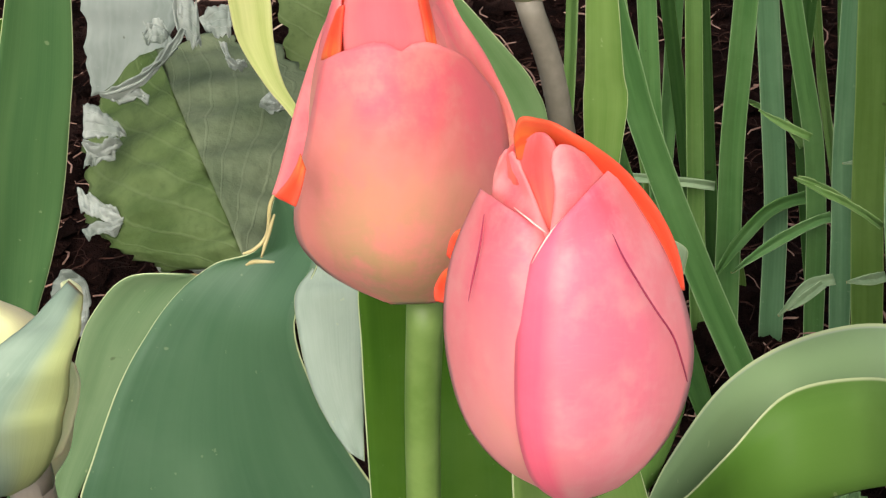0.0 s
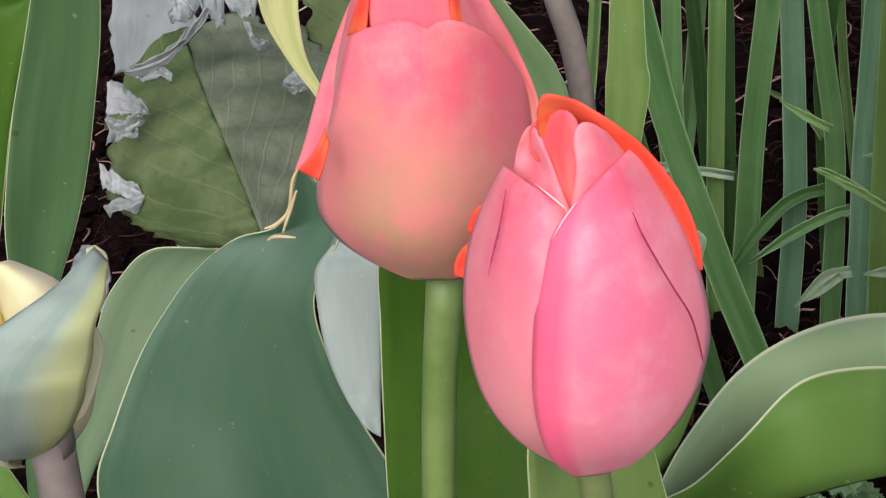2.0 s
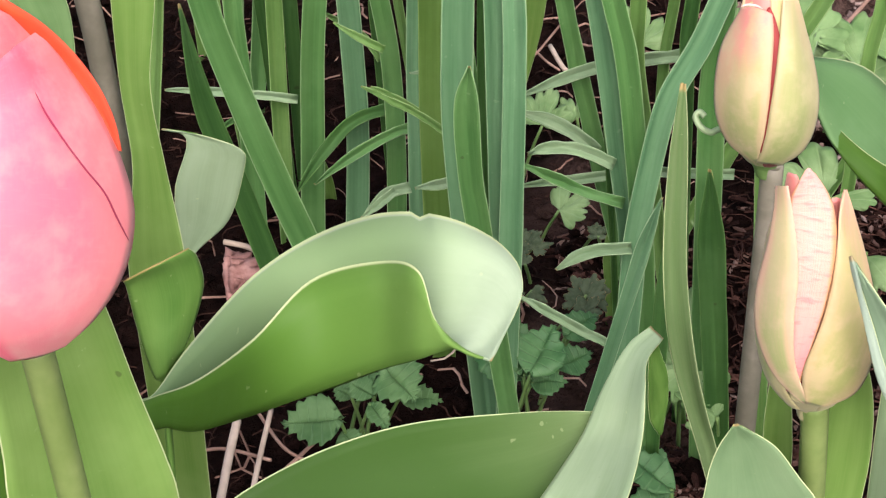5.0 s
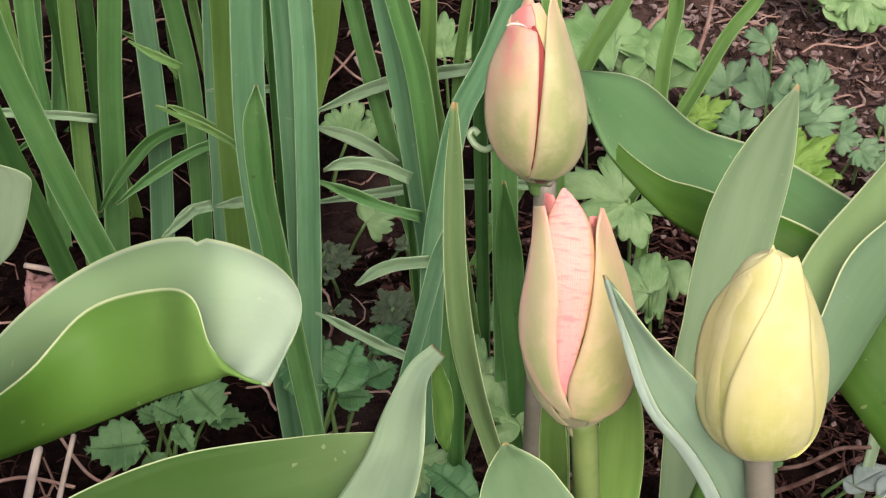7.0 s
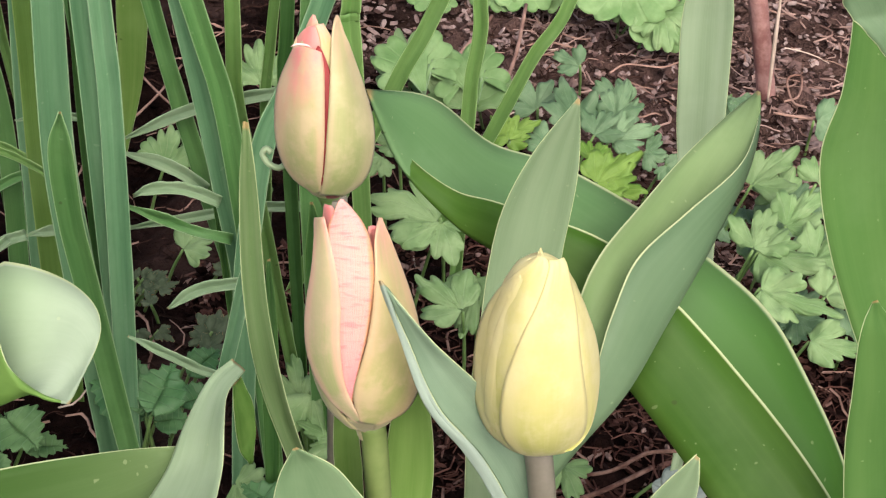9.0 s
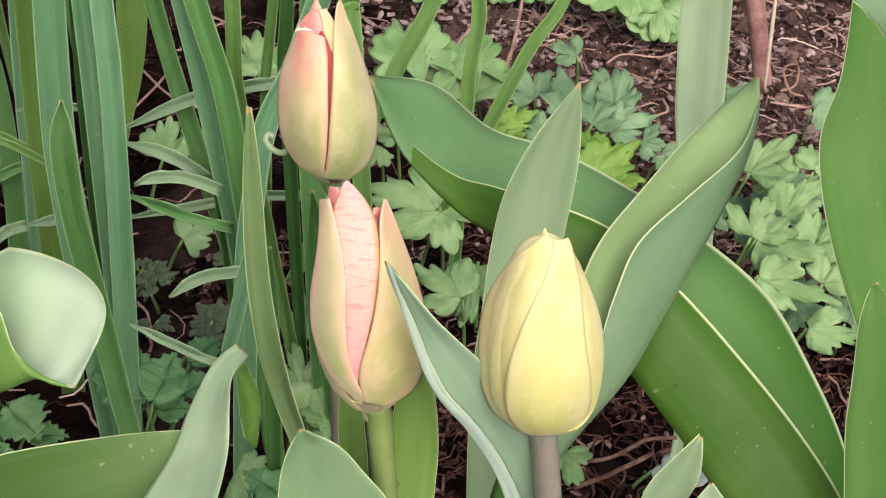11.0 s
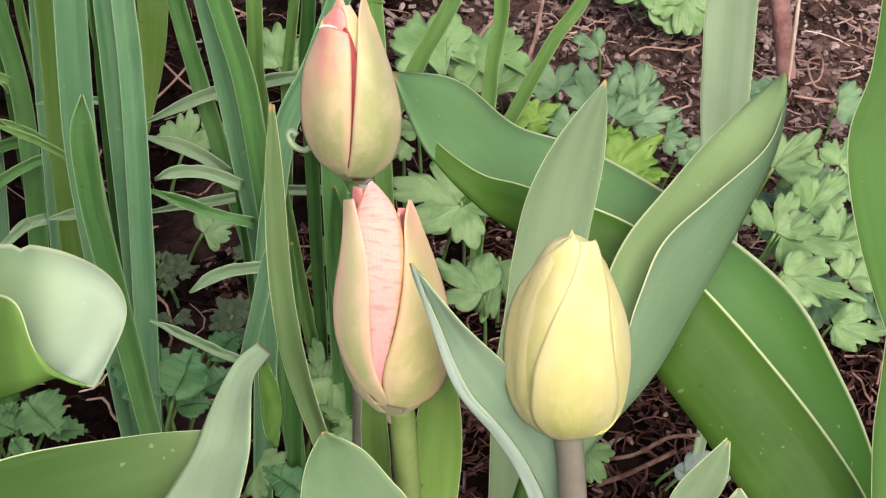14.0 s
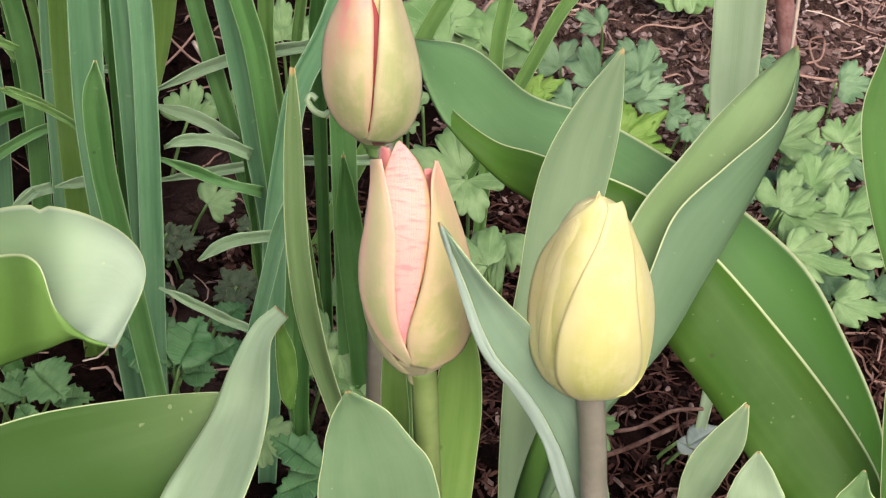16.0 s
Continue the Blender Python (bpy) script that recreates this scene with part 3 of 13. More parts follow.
def tube(parent, name, points, radii, mat, label="", sides=10, steps=6):
    pts, rad = [Vector(p) for p in points], [Vector((r, 0, 0)) for r in radii]
    n = steps * (len(pts) - 1)
    bm = bmesh.new()
    rings = []
    for j in range(n + 1):
        s = j / n
        c, r = spline(pts, s), spline(rad, s).x
        t = (spline(pts, min(s + 0.02, 1)) - spline(pts, max(s - 0.02, 0))).normalized()
        x = t.cross(Vector((0.3, 0.9, 0.2))).normalized()
        y = t.cross(x)
        rings.append([bm.verts.new(c + (x * math.cos(a) + y * math.sin(a)) * r) for a in (2 * math.pi * k / sides for k in range(sides))])
    for a, b in zip(rings, rings[1:]):
        for k in range(sides):
            bm.faces.new((a[k], a[(k + 1) % sides], b[(k + 1) % sides], b[k]))
    bm.faces.new(rings[0][::-1])
    bm.faces.new(rings[-1])
    bmesh.ops.recalc_face_normals(bm, faces=bm.faces)
    return part(name, bm, mat, parent, label)


def along(table, v):
    """A number from a short table of (place, value), smoothly."""
    for (a, x), (b, y) in zip(table, table[1:]):
        if v <= b:
            f = (v - a) / (b - a)
            return x + (y - x) * f * f * (3 - 2 * f)
    return table[-1][1]


def petal(parent, foot, axis, front, radius, profile, turn, half, height, mats, tip=(4.0, 0.6), notch=0.0, notch_at=0.0, shift=0.0, curl=0.0,
          frill=0.0, lean=0.0, crease=0.0, foot_width=0.5, wide_notch=0.16, label="", name="petal", thick=0.0008, fold=0.0):
    """A petal: part of a cup about the axis. turn: degrees from the front; half: half its width in degrees; shift: metres outwards;
    curl: how far its margins bend out; fold: how far they bend in."""
    up = Vector(axis)
    tall = up.length
    up.normalize()
    fwd = Vector(front)
    fwd = (fwd - up * fwd.dot(up)).normalized()
    side = up.cross(fwd)
    nv, nu = 30, 17
    seed = turn * 0.37 + radius * 900
    sheet = []
    for j in range(nv):
        v = (j / (nv - 1)) ** 0.85
        line = []
        for i in range(nu):
            u = -1 + 2 * i / (nu - 1)
            w = half * max(0.0, 1 - v ** tip[0]) ** tip[1] * (foot_width + (1 - foot_width) * min(1.0, v / 0.3))
            w = max(w, 1.2)
            dip = notch * math.exp(-((u - notch_at) / wide_notch) ** 2) * v ** 6
            fr = frill * noise.noise(Vector((u * 5 + seed, v * 2, 1))) * v ** 8
            vv = v * height * (1 - dip) + fr
            r = radius * linear_smooth(profile, vv) + shift * min(1, v * 4) * (1 - 0.8 * max(0.0, (v - 0.75) / 0.25))
            r *= 1 - fold * u * u
            r += curl * abs(u) ** 3 * v * radius - crease * math.exp(-(u / 0.1) ** 2) * radius * math.sin(math.pi * min(1, v))
            r += radius * 0.02 * noise.noise(Vector((u * 2 + seed, v * 3, seed)))
            a = radians(turn + u * w + lean * v * v)
            line.append(Vector(foot) + up * (tall * vv) + (fwd * math.cos(a) + side * math.sin(a)) * r)
        sheet.append(line)
    return part(name, shell([row[::-1] for row in sheet], thick), mats, parent, label)


def linear_smooth(table, v):
    pts = [Vector((x, 0, 0)) for _, x in table]
    keys = [k for k, _ in table]
    if v <= keys[0]:
        return table[0][1]
    for i in range(len(keys) - 1):
        if v <= keys[i + 1]:
            f = (v - keys[i]) / (keys[i + 1] - keys[i])
            return spline(pts, (i + f) / (len(pts) - 1)).x
    k = (table[-1][1] - table[-2][1]) / (keys[-1] - keys[-2])
    return table[-1][1] + k * (v - keys[-1])


def scallops(seed):
    """Rounded teeth of a three-lobed leaf: place on the fan, reach, half width."""
    rnd = random.Random(int(abs(seed) * 1000))
    teeth = []
    for lobe, size in ((-0.66, 0.93), (0.0, 1.0), (0.66, 0.93)):
        for k, cut in ((-0.17, 0.87), (0.0, 1.0), (0.17, 0.88)):
            teeth.append((lobe * rnd.uniform(0.92, 1.04) + k + rnd.uniform(-0.03, 0.03), size * cut * rnd.uniform(0.88, 1.06), rnd.uniform(0.125, 0.15)))
    return teeth


def lobed_leaf(parent, foot, tip, up, width, kind, mats, cup=0.12, label="", name="leaf"):
    """A low, fan-shaped leaf: three lobes with rounded teeth (columbine), a saw-toothed oval, or a plain oval."""
    foot, tip, up = Vector(foot), Vector(tip), Vector(up)
    ax = tip - foot
    size = ax.length
    ax.normalize()
    side = ax.cross(up).normalized()
    nrm = side.cross(ax)
    seed = foot.x * 317 + foot.y * 211
    teeth_of = scallops(seed)
    nu, nv = {"columbine": (109, 7), "rounded": (97, 7), "toothed": (61, 6), "serrate": (61, 6), "oval": (21, 6)}[kind]
    sheet = []
    for j in range(nv):
        f = j / (nv - 1)
        line = []
        for i in range(nu):
            a = -1 + 2 * i / (nu - 1)
            if kind == "columbine":
                reach = max(r * (1 - 0.34 * ((a - c) / w) ** 2) for c, r, w in teeth_of)
                reach = max(reach, 0.34)
                ang = a * 1.72
                x, y = math.sin(ang) * reach * f * 1.05, math.cos(ang) * reach * f * 0.9 + 0.08
            elif kind == "rounded":
                reach = 0.74 - 0.16 * abs(math.cos(a * math.pi * 1.5)) ** 9 + 0.15 * abs(math.sin(a * math.pi * 4.5)) ** 0.6
                ang = a * 2.35
                x, y = math.sin(ang) * reach * f * 0.66, 0.45 + math.cos(ang) * reach * f * 0.62
                x, y = x * (0.12 + 0.88 * f) / max(f, 0.12), 0.45 * min(1.0, f * 4) + (y - 0.45)
            else:
                v = 0.5 - 0.5 * math.cos(math.pi * abs(a))
                teeth = {"toothed": 0.085, "serrate": 0.13, "oval": 0.0}[kind] * (abs((abs(a) * 8.5) % 1 - 0.5) * 2 - 0.5)
                y = 1 - v
                x = math.copysign((math.sin(math.pi * min(1, max(0, y)) ** 0.8) * 0.5 + teeth) * f, a)
                y = 0.5 + (y - 0.5) * (0.78 + 0.22 * f)
                y += teeth * 0.6 * f
            x *= width / size * {"columbine": 0.62, "rounded": 0.8}.get(kind, 1.0)
            bend = (0.25 * abs(x) if kind in ("toothed", "serrate") else cup * abs(x) ** 1.5 * 1.2) - cup * 0.35 * y * y + 0.10 * noise.noise(Vector((x * 3 + seed, y * 3, 0)))
            if kind == "columbine":
                bend += 0.035 * f * math.cos(a * math.pi * 3.03) + 0.004 * f * f * math.cos(a * math.pi * 12) + 0.08 * noise.noise(Vector((x * 6 + seed, y * 6, 4)))
            line.append(foot + ax * (y * size) + side * (x * size) + nrm * (bend * size))
        sheet.append(line)
    return part(name, shell(sheet[::-1], 0.0006), mats, parent, label)


# ---- ground ----
def ground_height(x, y):
    p = Vector((x, y, 0))
    near = max(0.0, 1 - max(abs(x - 0.3), abs(y - 0.6)) / 3)
    return near * (0.012 * noise.noise(p * 9) + 0.008 * noise.noise(p * 30) + 0.005 * noise.noise(p * 85)) + 0.030


def ground_sheet():
    bm = bmesh.new()
    line = [0.0]
    step = 0.0085
    while len(line) < 112:
        line.append(line[-1] + step)
    far = [0.03 * 1.45 ** k for k in range(1, 30)]
    xs = [-f - 0.25 for f in reversed(far)] + [v - 0.25 for v in line] + [line[-1] - 0.25 + f for f in far]
    ys = [-f + 0.3 for f in reversed(far)] + [v + 0.3 for v in line] + [line[-1] + 0.3 + f for f in far]
    grid = [[bm.verts.new((x, y, ground_height(x, y))) for x in xs] for y in ys]
    for a, b in zip(grid, grid[1:]):
        for i in range(len(xs) - 1):
            bm.faces.new((a[i], a[i + 1], b[i + 1], b[i]))
    return bm


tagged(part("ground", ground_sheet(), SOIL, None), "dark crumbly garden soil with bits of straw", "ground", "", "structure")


def litter(count, seed, shape, mat, name, label, category, sizes=(0.006, 0.022), thick=(0.0002, 0.0006), area=(-0.35, 0.85, 0.25, 1.35)):
    """Small loose bits on the soil, joined."""
    rnd = random.Random(seed)
    verts, faces = [], []
    for _ in range(count):
        x, y = rnd.uniform(*area[:2]), rnd.uniform(*area[2:])
        z = ground_height(x, y)
        a, b = rnd.uniform(0, 6.283), rnd.uniform(-0.25, 0.35)
        d = Vector((math.cos(a) * math.cos(b), math.sin(a) * math.cos(b), math.sin(b)))
        s = d.cross(Vector((0, 0, 1))).normalized()
        u = s.cross(d)
        k = len(verts)
        if shape == "stick":
            length, r = rnd.uniform(*sizes), rnd.uniform(*thick)
            bow, wind, lift = rnd.uniform(-1.6, 1.6), rnd.uniform(-0.5, 0.5), rnd.uniform(0.001, 0.006)
            for f in (-0.5, -0.25, 0.0, 0.25, 0.5):
                c = Vector((x, y, z + lift)) + d * (f * length) + s * length * (bow * (0.25 - f * f) + wind * math.sin(f * 6.28) * 0.3) + u * (length * 0.25 * (0.25 - f * f))
                verts += [c + s * r, c + u * r, c - s * r, c - u * r]
            for m in (0, 4, 8, 12):
                faces += [(k + m + i, k + m + (i + 1) % 4, k + m + 4 + (i + 1) % 4, k + m + 4 + i) for i in range(4)]
            faces += [(k, k + 3, k + 2, k + 1), (k + 16, k + 17, k + 18, k + 19)]
        elif shape == "flake":
            length, wide, r = rnd.uniform(*sizes), rnd.uniform(*thick), rnd.uniform(0.0004, 0.0012)
            c = Vector((x, y, z + 0.002 + rnd.uniform(0, 0.004)))
            tilt = (u * rnd.uniform(0.2, 1.0) + s * rnd.uniform(-0.8, 0.8)).normalized()
            w = tilt.cross(d).normalized()
            ring = [d * (length * 0.5 * math.cos(i * 1.047) * rnd.uniform(0.7, 1.15)) + w * (wide * math.sin(i * 1.047) * rnd.uniform(0.6, 1.2)) for i in range(6)]
            verts += [c + q + tilt * (r * rnd.uniform(0.4, 1.3)) for q in ring] + [c + q * 1.05 - tilt * r for q in ring]
            faces += [tuple(k + i for i in range(6)), tuple(k + 11 - i for i in range(6))]
            faces += [(k + i, k + 6 + i, k + 6 + (i + 1) % 6, k + (i + 1) % 6) for i in range(6)]
        else:
            r = rnd.uniform(0.0012, 0.0048) * (1 if rnd.random() < 0.88 else 2.2) * sizes[1] / 0.022
            c = Vector((x, y, z + r * 0.4))
            tops = [c + Vector((rnd.uniform(-0.3, 0.3), rnd.uniform(-0.3, 0.3), 0.8)) * r, c - Vector((0, 0, 0.7)) * r]
            ring = [c + Vector((math.cos(i * 1.047) * rnd.uniform(0.6, 1.2), math.sin(i * 1.047) * rnd.uniform(0.6, 1.2), rnd.uniform(-0.3, 0.4))) * r for i in range(6)]
            verts += tops + ring
            faces += [(k, k + 2 + i, k + 2 + (i + 1) % 6) for i in range(6)] + [(k + 1, k + 2 + (i + 1) % 6, k + 2 + i) for i in range(6)]
    me = bpy.data.meshes.new(name)
    me.from_pydata(verts, [], faces)
    me.materials.append(mat)
    return tagged(new(name, me), label, category, "", "stuff")


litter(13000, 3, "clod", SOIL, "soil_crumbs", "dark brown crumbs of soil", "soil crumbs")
litter(9000, 5, "stick", ROOTS, "dry_litter", "fine brown tangled root bits on soil", "litter")
litter(1500, 9, "stick", STRAW, "stalk_litter", "thin pinkish-brown dry stalks on soil", "litter", (0.012, 0.035), (0.0003, 0.0008))
litter(110, 8, "stick", STRAW_PALE, "pale_litter", "pale pinkish straw bits on soil", "litter", (0.01, 0.03), (0.0004, 0.0009))
litter(900, 12, "stick", DEAD_GRASS, "dead_grass", "tangled pinkish dead grass on dry soil", "litter", (0.01, 0.030), (0.0003, 0.0009), (0.5, 0.85, 0.5, 1.0))
litter(7000, 15, "clod", CRUMBS, "dry_crumbs", "mixed dark and pinkish dry crumbs of soil", "soil crumbs", (0.006, 0.012), area=(0.42, 0.88, 0.5, 1.05))
litter(7000, 23, "flake", CRUMBS, "soil_flakes", "pinkish-grey flakes of dry soil and bark", "soil flakes", (0.002, 0.009), (0.0006, 0.0022), (0.40, 0.90, 0.5, 1.1))
litter(4500, 24, "flake", RED_CRUMBS, "bark_flakes", "reddish-brown flakes and splinters on soil", "soil flakes", (0.0025, 0.010), (0.0004, 0.0014), (0.24, 0.6, 0.34, 0.64))
litter(1500, 17, "stick", ROOTS_RED, "red_roots", "tangle of reddish-brown fine roots on soil", "litter", (0.008, 0.026), (0.0002, 0.0006), (0.28, 0.6, 0.34, 0.64))

# ---- plants ----

tulip = thing("tulip", (0.0178, 0.2127, 0.0), "coral-pink open tulip with broad grey-green leaves in soil", "tulip", "tulips in the bed")
CUP = ((0.0185, 0.2137, 0.3830), (0.0019, 0.0036, 0.0580), (-0.0196, -0.7515, 0.6594))
SHAPE = [(0, 0.10), (0.04, 0.36), (0.14, 0.72), (0.28, 0.94), (0.43, 1.0), (0.58, 0.97), (0.72, 0.88), (0.86, 0.70), (0.97, 0.46), (1.12, 0.16)]
petal(tulip, *CUP, 0.0172, SHAPE, 165, 84, 1.06, (RED_BACK, RED_BACK), (7, 0.5), shift=0.0, frill=0.03, label="orange-red back petal")
petal(tulip, *CUP, 0.0170, SHAPE, -150, 60, 0.96, (CORAL, RED_BACK), (7, 0.5))
petal(tulip, *CUP, 0.0143, SHAPE, 72, 62, 0.80, (CORAL, RED_BACK), (7, 0.5))
petal(tulip, *CUP, 0.0143, SHAPE, -72, 62, 0.78, (CORAL, RED_BACK), (7, 0.5))
petal(tulip, *CUP, 0.0132, SHAPE, 0, 80, 0.66, (CORAL, RED_BACK), (7, 0.5))

leaf(tulip, [
    ((0.0151, 0.2194, 0.4452), (0.0000, -0.0002, -0.0019), (-0.0001, -0.0003, 0.0023)),
    ((0.0163, 0.2190, 0.4467), (0.0001, -0.0003, -0.0038), (-0.0002, -0.0006, 0.0043)),
    ((0.0186, 0.2196, 0.4458), (0.0003, 0.0022, -0.0052), (-0.0002, -0.0015, 0.0047)),
    ((0.0214, 0.2206, 0.4444), (0.0001, 0.0014, -0.0043), (-0.0001, -0.0009, 0.0039)),
    ((0.0241, 0.2179, 0.4439), (0.0003, 0.0029, -0.0049), (0.0001, -0.0001, 0.0030)),
    ((0.0279, 0.2178, 0.4406), (-0.0005, 0.0000, -0.0024), (0.0005, 0.0002, 0.0022)),
    ((0.0319, 0.2180, 0.4353), (-0.0007, -0.0004, -0.0015), (0.0007, 0.0000, 0.0017)),
    ((0.0357, 0.2160, 0.4287), (-0.0009, 0.0000, -0.0013), (0.0009, -0.0001, 0.0013)),
    ((0.0375, 0.2144, 0.4229), (-0.0008, -0.0000, -0.0003), (0.0008, -0.0002, 0.0004)),
    ((0.0380, 0.2137, 0.4185), (-0.0004, 0.0000, 0.0000), (0.0004, -0.0000, -0.0000)),
], (RED_BACK, RED_BACK), "orange-red rim of the back petal", thick=0.0007, wave=0.0005, nu=15, name="petal")
leaf(tulip, [
    ((0.0150, 0.2168, 0.4397), (0.0013, -0.0021, 0.0012), (-0.0012, 0.0036, -0.0022)),
    ((0.0152, 0.2199, 0.4418), (0.0015, -0.0007, 0.0003), (-0.0015, 0.0006, -0.0002)),
    ((0.0149, 0.2200, 0.4441), (0.0010, -0.0005, -0.0003), (-0.0010, 0.0005, 0.0003)),
    ((0.0162, 0.2195, 0.4457), (0.0003, -0.0001, -0.0005), (-0.0003, 0.0001, 0.0005)),
    ((0.0178, 0.2187, 0.4469), (0.0002, 0.0001, -0.0003), (-0.0002, -0.0001, 0.0003)),
], (CORAL_DEEP, RED_BACK), "thin curled inner petal", thick=0.0007, wave=0.0005, nu=15, name="petal")
leaf(tulip, [
    ((0.0154, 0.2083, 0.4341), (0.0035, -0.0010, 0.0002), (-0.0034, 0.0021, -0.0011)),
    ((0.0141, 0.2126, 0.4376), (0.0035, -0.0024, 0.0003), (-0.0031, 0.0082, -0.0043)),
    ((0.0140, 0.2205, 0.4393), (0.0021, -0.0058, 0.0025), (-0.0027, 0.0008, -0.0005)),
    ((0.0143, 0.2201, 0.4446), (0.0012, -0.0006, -0.0019), (-0.0014, 0.0005, -0.0016)),
], (CORAL_TIP, RED_BACK), "", thick=0.0007, wave=0.0005, nu=15, name="petal")
leaf(tulip, [
    ((0.0182, 0.2077, 0.4331), (0.0027, -0.0001, -0.0003), (-0.0027, 0.0009, -0.0003)),
    ((0.0180, 0.2127, 0.4400), (0.0027, -0.0006, 0.0001), (-0.0026, 0.0018, -0.0009)),
    ((0.0180, 0.2149, 0.4431), (0.0031, -0.0007, 0.0000), (-0.0028, 0.0047, -0.0027)),
    ((0.0185, 0.2169, 0.4455), (0.0028, -0.0013, -0.0002), (-0.0028, 0.0027, -0.0020)),
    ((0.0189, 0.2181, 0.4481), (0.0017, -0.0016, -0.0008), (-0.0019, 0.0009, -0.0017)),
], (CORAL_DEEP, RED_BACK), "deep coral inner petal", thick=0.0007, wave=0.0005, nu=15, name="petal")
leaf(tulip, [
    ((0.0199, 0.2058, 0.4332), (0.0030, 0.0002, -0.0005), (-0.0029, 0.0005, 0.0001)),
    ((0.0223, 0.2092, 0.4377), (0.0039, 0.0013, -0.0014), (-0.0037, 0.0002, 0.0004)),
    ((0.0237, 0.2122, 0.4409), (0.0044, 0.0036, -0.0033), (-0.0039, -0.0005, 0.0011)),
    ((0.0232, 0.2142, 0.4439), (0.0044, 0.0045, -0.0045), (-0.0036, -0.0006, 0.0006)),
    ((0.0222, 0.2154, 0.4471), (0.0027, 0.0018, -0.0034), (-0.0020, -0.0007, -0.0006)),
], (CORAL_TIP, RED_BACK), "rounded inner petal", thick=0.0007, wave=0.0005, nu=15, name="petal")
left_petal = leaf(tulip, [
    ((0.0188, 0.2025, 0.3886), (0.0020, 0.0001, -0.0001), (-0.0021, 0.0005, -0.0002)),
    ((0.0131, 0.1987, 0.3993), (0.0057, 0.0000, -0.0003), (-0.0055, 0.0065, -0.0055)),
    ((0.0100, 0.1992, 0.4089), (0.0078, -0.0010, 0.0001), (-0.0078, 0.0100, -0.0078)),
    ((0.0091, 0.2013, 0.4187), (0.0084, -0.0015, 0.0002), (-0.0085, 0.0131, -0.0096)),
    ((0.0094, 0.2043, 0.4270), (0.0084, -0.0017, 0.0005), (-0.0084, 0.0139, -0.0099)),
    ((0.0108, 0.2080, 0.4340), (0.0075, -0.0021, -0.0006), (-0.0072, 0.0133, -0.0077)),
    ((0.0129, 0.2120, 0.4395), (0.0043, -0.0030, -0.0025), (-0.0035, 0.0108, -0.0031)),
], (CORAL, RED_BACK), "broad coral outer petal", thick=0.0007, wave=0.0005, nu=15, name="petal")
right_petal = leaf(tulip, [
    ((0.0198, 0.2024, 0.3886), (0.0042, 0.0004, 0.0008), (-0.0046, 0.0002, -0.0002)),
    ((0.0206, 0.1969, 0.3990), (0.0088, 0.0056, -0.0052), (-0.0098, 0.0013, -0.0012)),
    ((0.0219, 0.1961, 0.4098), (0.0138, 0.0104, -0.0107), (-0.0124, 0.0019, -0.0004)),
    ((0.0233, 0.1981, 0.4193), (0.0155, 0.0120, -0.0122), (-0.0129, 0.0020, 0.0002)),
    ((0.0241, 0.2007, 0.4269), (0.0146, 0.0120, -0.0126), (-0.0120, 0.0019, 0.0013)),
    ((0.0244, 0.2047, 0.4345), (0.0116, 0.0106, -0.0083), (-0.0099, 0.0004, -0.0002)),
    ((0.0235, 0.2098, 0.4413), (0.0057, 0.0095, -0.0018), (-0.0052, -0.0029, -0.0032)),
], (CORAL_RIGHT, RED_BACK), "broad coral outer petal with a scarred tip", thick=0.0007, wave=0.0005, nu=15, name="petal")
leaf(tulip, [
    ((0.0062, 0.2309, 0.4236), (-0.0002, 0.0001, 0.0002), (0.0002, -0.0001, -0.0002)),
    ((0.0051, 0.2305, 0.4224), (-0.0005, 0.0006, 0.0008), (0.0005, -0.0006, -0.0008)),
    ((0.0042, 0.2299, 0.4211), (-0.0008, 0.0005, 0.0008), (0.0008, -0.0005, -0.0008)),
    ((0.0032, 0.2292, 0.4195), (-0.0002, 0.0003, 0.0004), (0.0002, -0.0003, -0.0004)),
], (RED_BACK, CORAL), "orange-red curled petal edge", name="petal")
leaf(tulip, [
    ((0.0036, 0.2292, 0.4178), (-0.0001, 0.0002, 0.0003), (0.0001, -0.0002, -0.0003)),
    ((0.0023, 0.2286, 0.4163), (-0.0007, 0.0005, 0.0007), (0.0007, -0.0005, -0.0007)),
    ((0.0011, 0.2277, 0.4141), (-0.0012, 0.0004, 0.0006), (0.0012, -0.0004, -0.0006)),
    ((0.0007, 0.2270, 0.4127), (-0.0007, 0.0002, 0.0003), (0.0007, -0.0002, -0.0003)),
], (RED_BACK, CORAL), "orange-red curled petal edge", name="petal")
tube(left_petal, "crease", [(0.0092, 0.2151, 0.4371), (0.0078, 0.2113, 0.4340), (0.0063, 0.2097, 0.4301), (0.0050, 0.2083, 0.4265)], [0.00005, 0.00016, 0.00016, 0.00005], CREASE, "thin dark strand painting the shade along the petal's crease", sides=5)
tube(right_petal, "crease", [(0.0271, 0.2067, 0.4362), (0.0282, 0.2050, 0.4331), (0.0304, 0.2036, 0.4281), (0.0324, 0.2033, 0.4235), (0.0347, 0.2040, 0.4179), (0.0360, 0.2047, 0.4120), (0.0377, 0.2091, 0.4023)], [0.00005, 0.00016, 0.00016, 0.00016, 0.00016, 0.00016, 0.00005], CREASE, "thin dark strand painting the shade along the petal's crease", sides=5)
tube(right_petal, "torn_lip", [(0.0148, 0.2046, 0.4346), (0.0167, 0.2055, 0.4370), (0.0184, 0.2064, 0.4386), (0.0203, 0.2074, 0.4399)], [0.00004, 0.00012, 0.00015, 0.00005], PALE_EDGE, "whitish torn lip", sides=6)
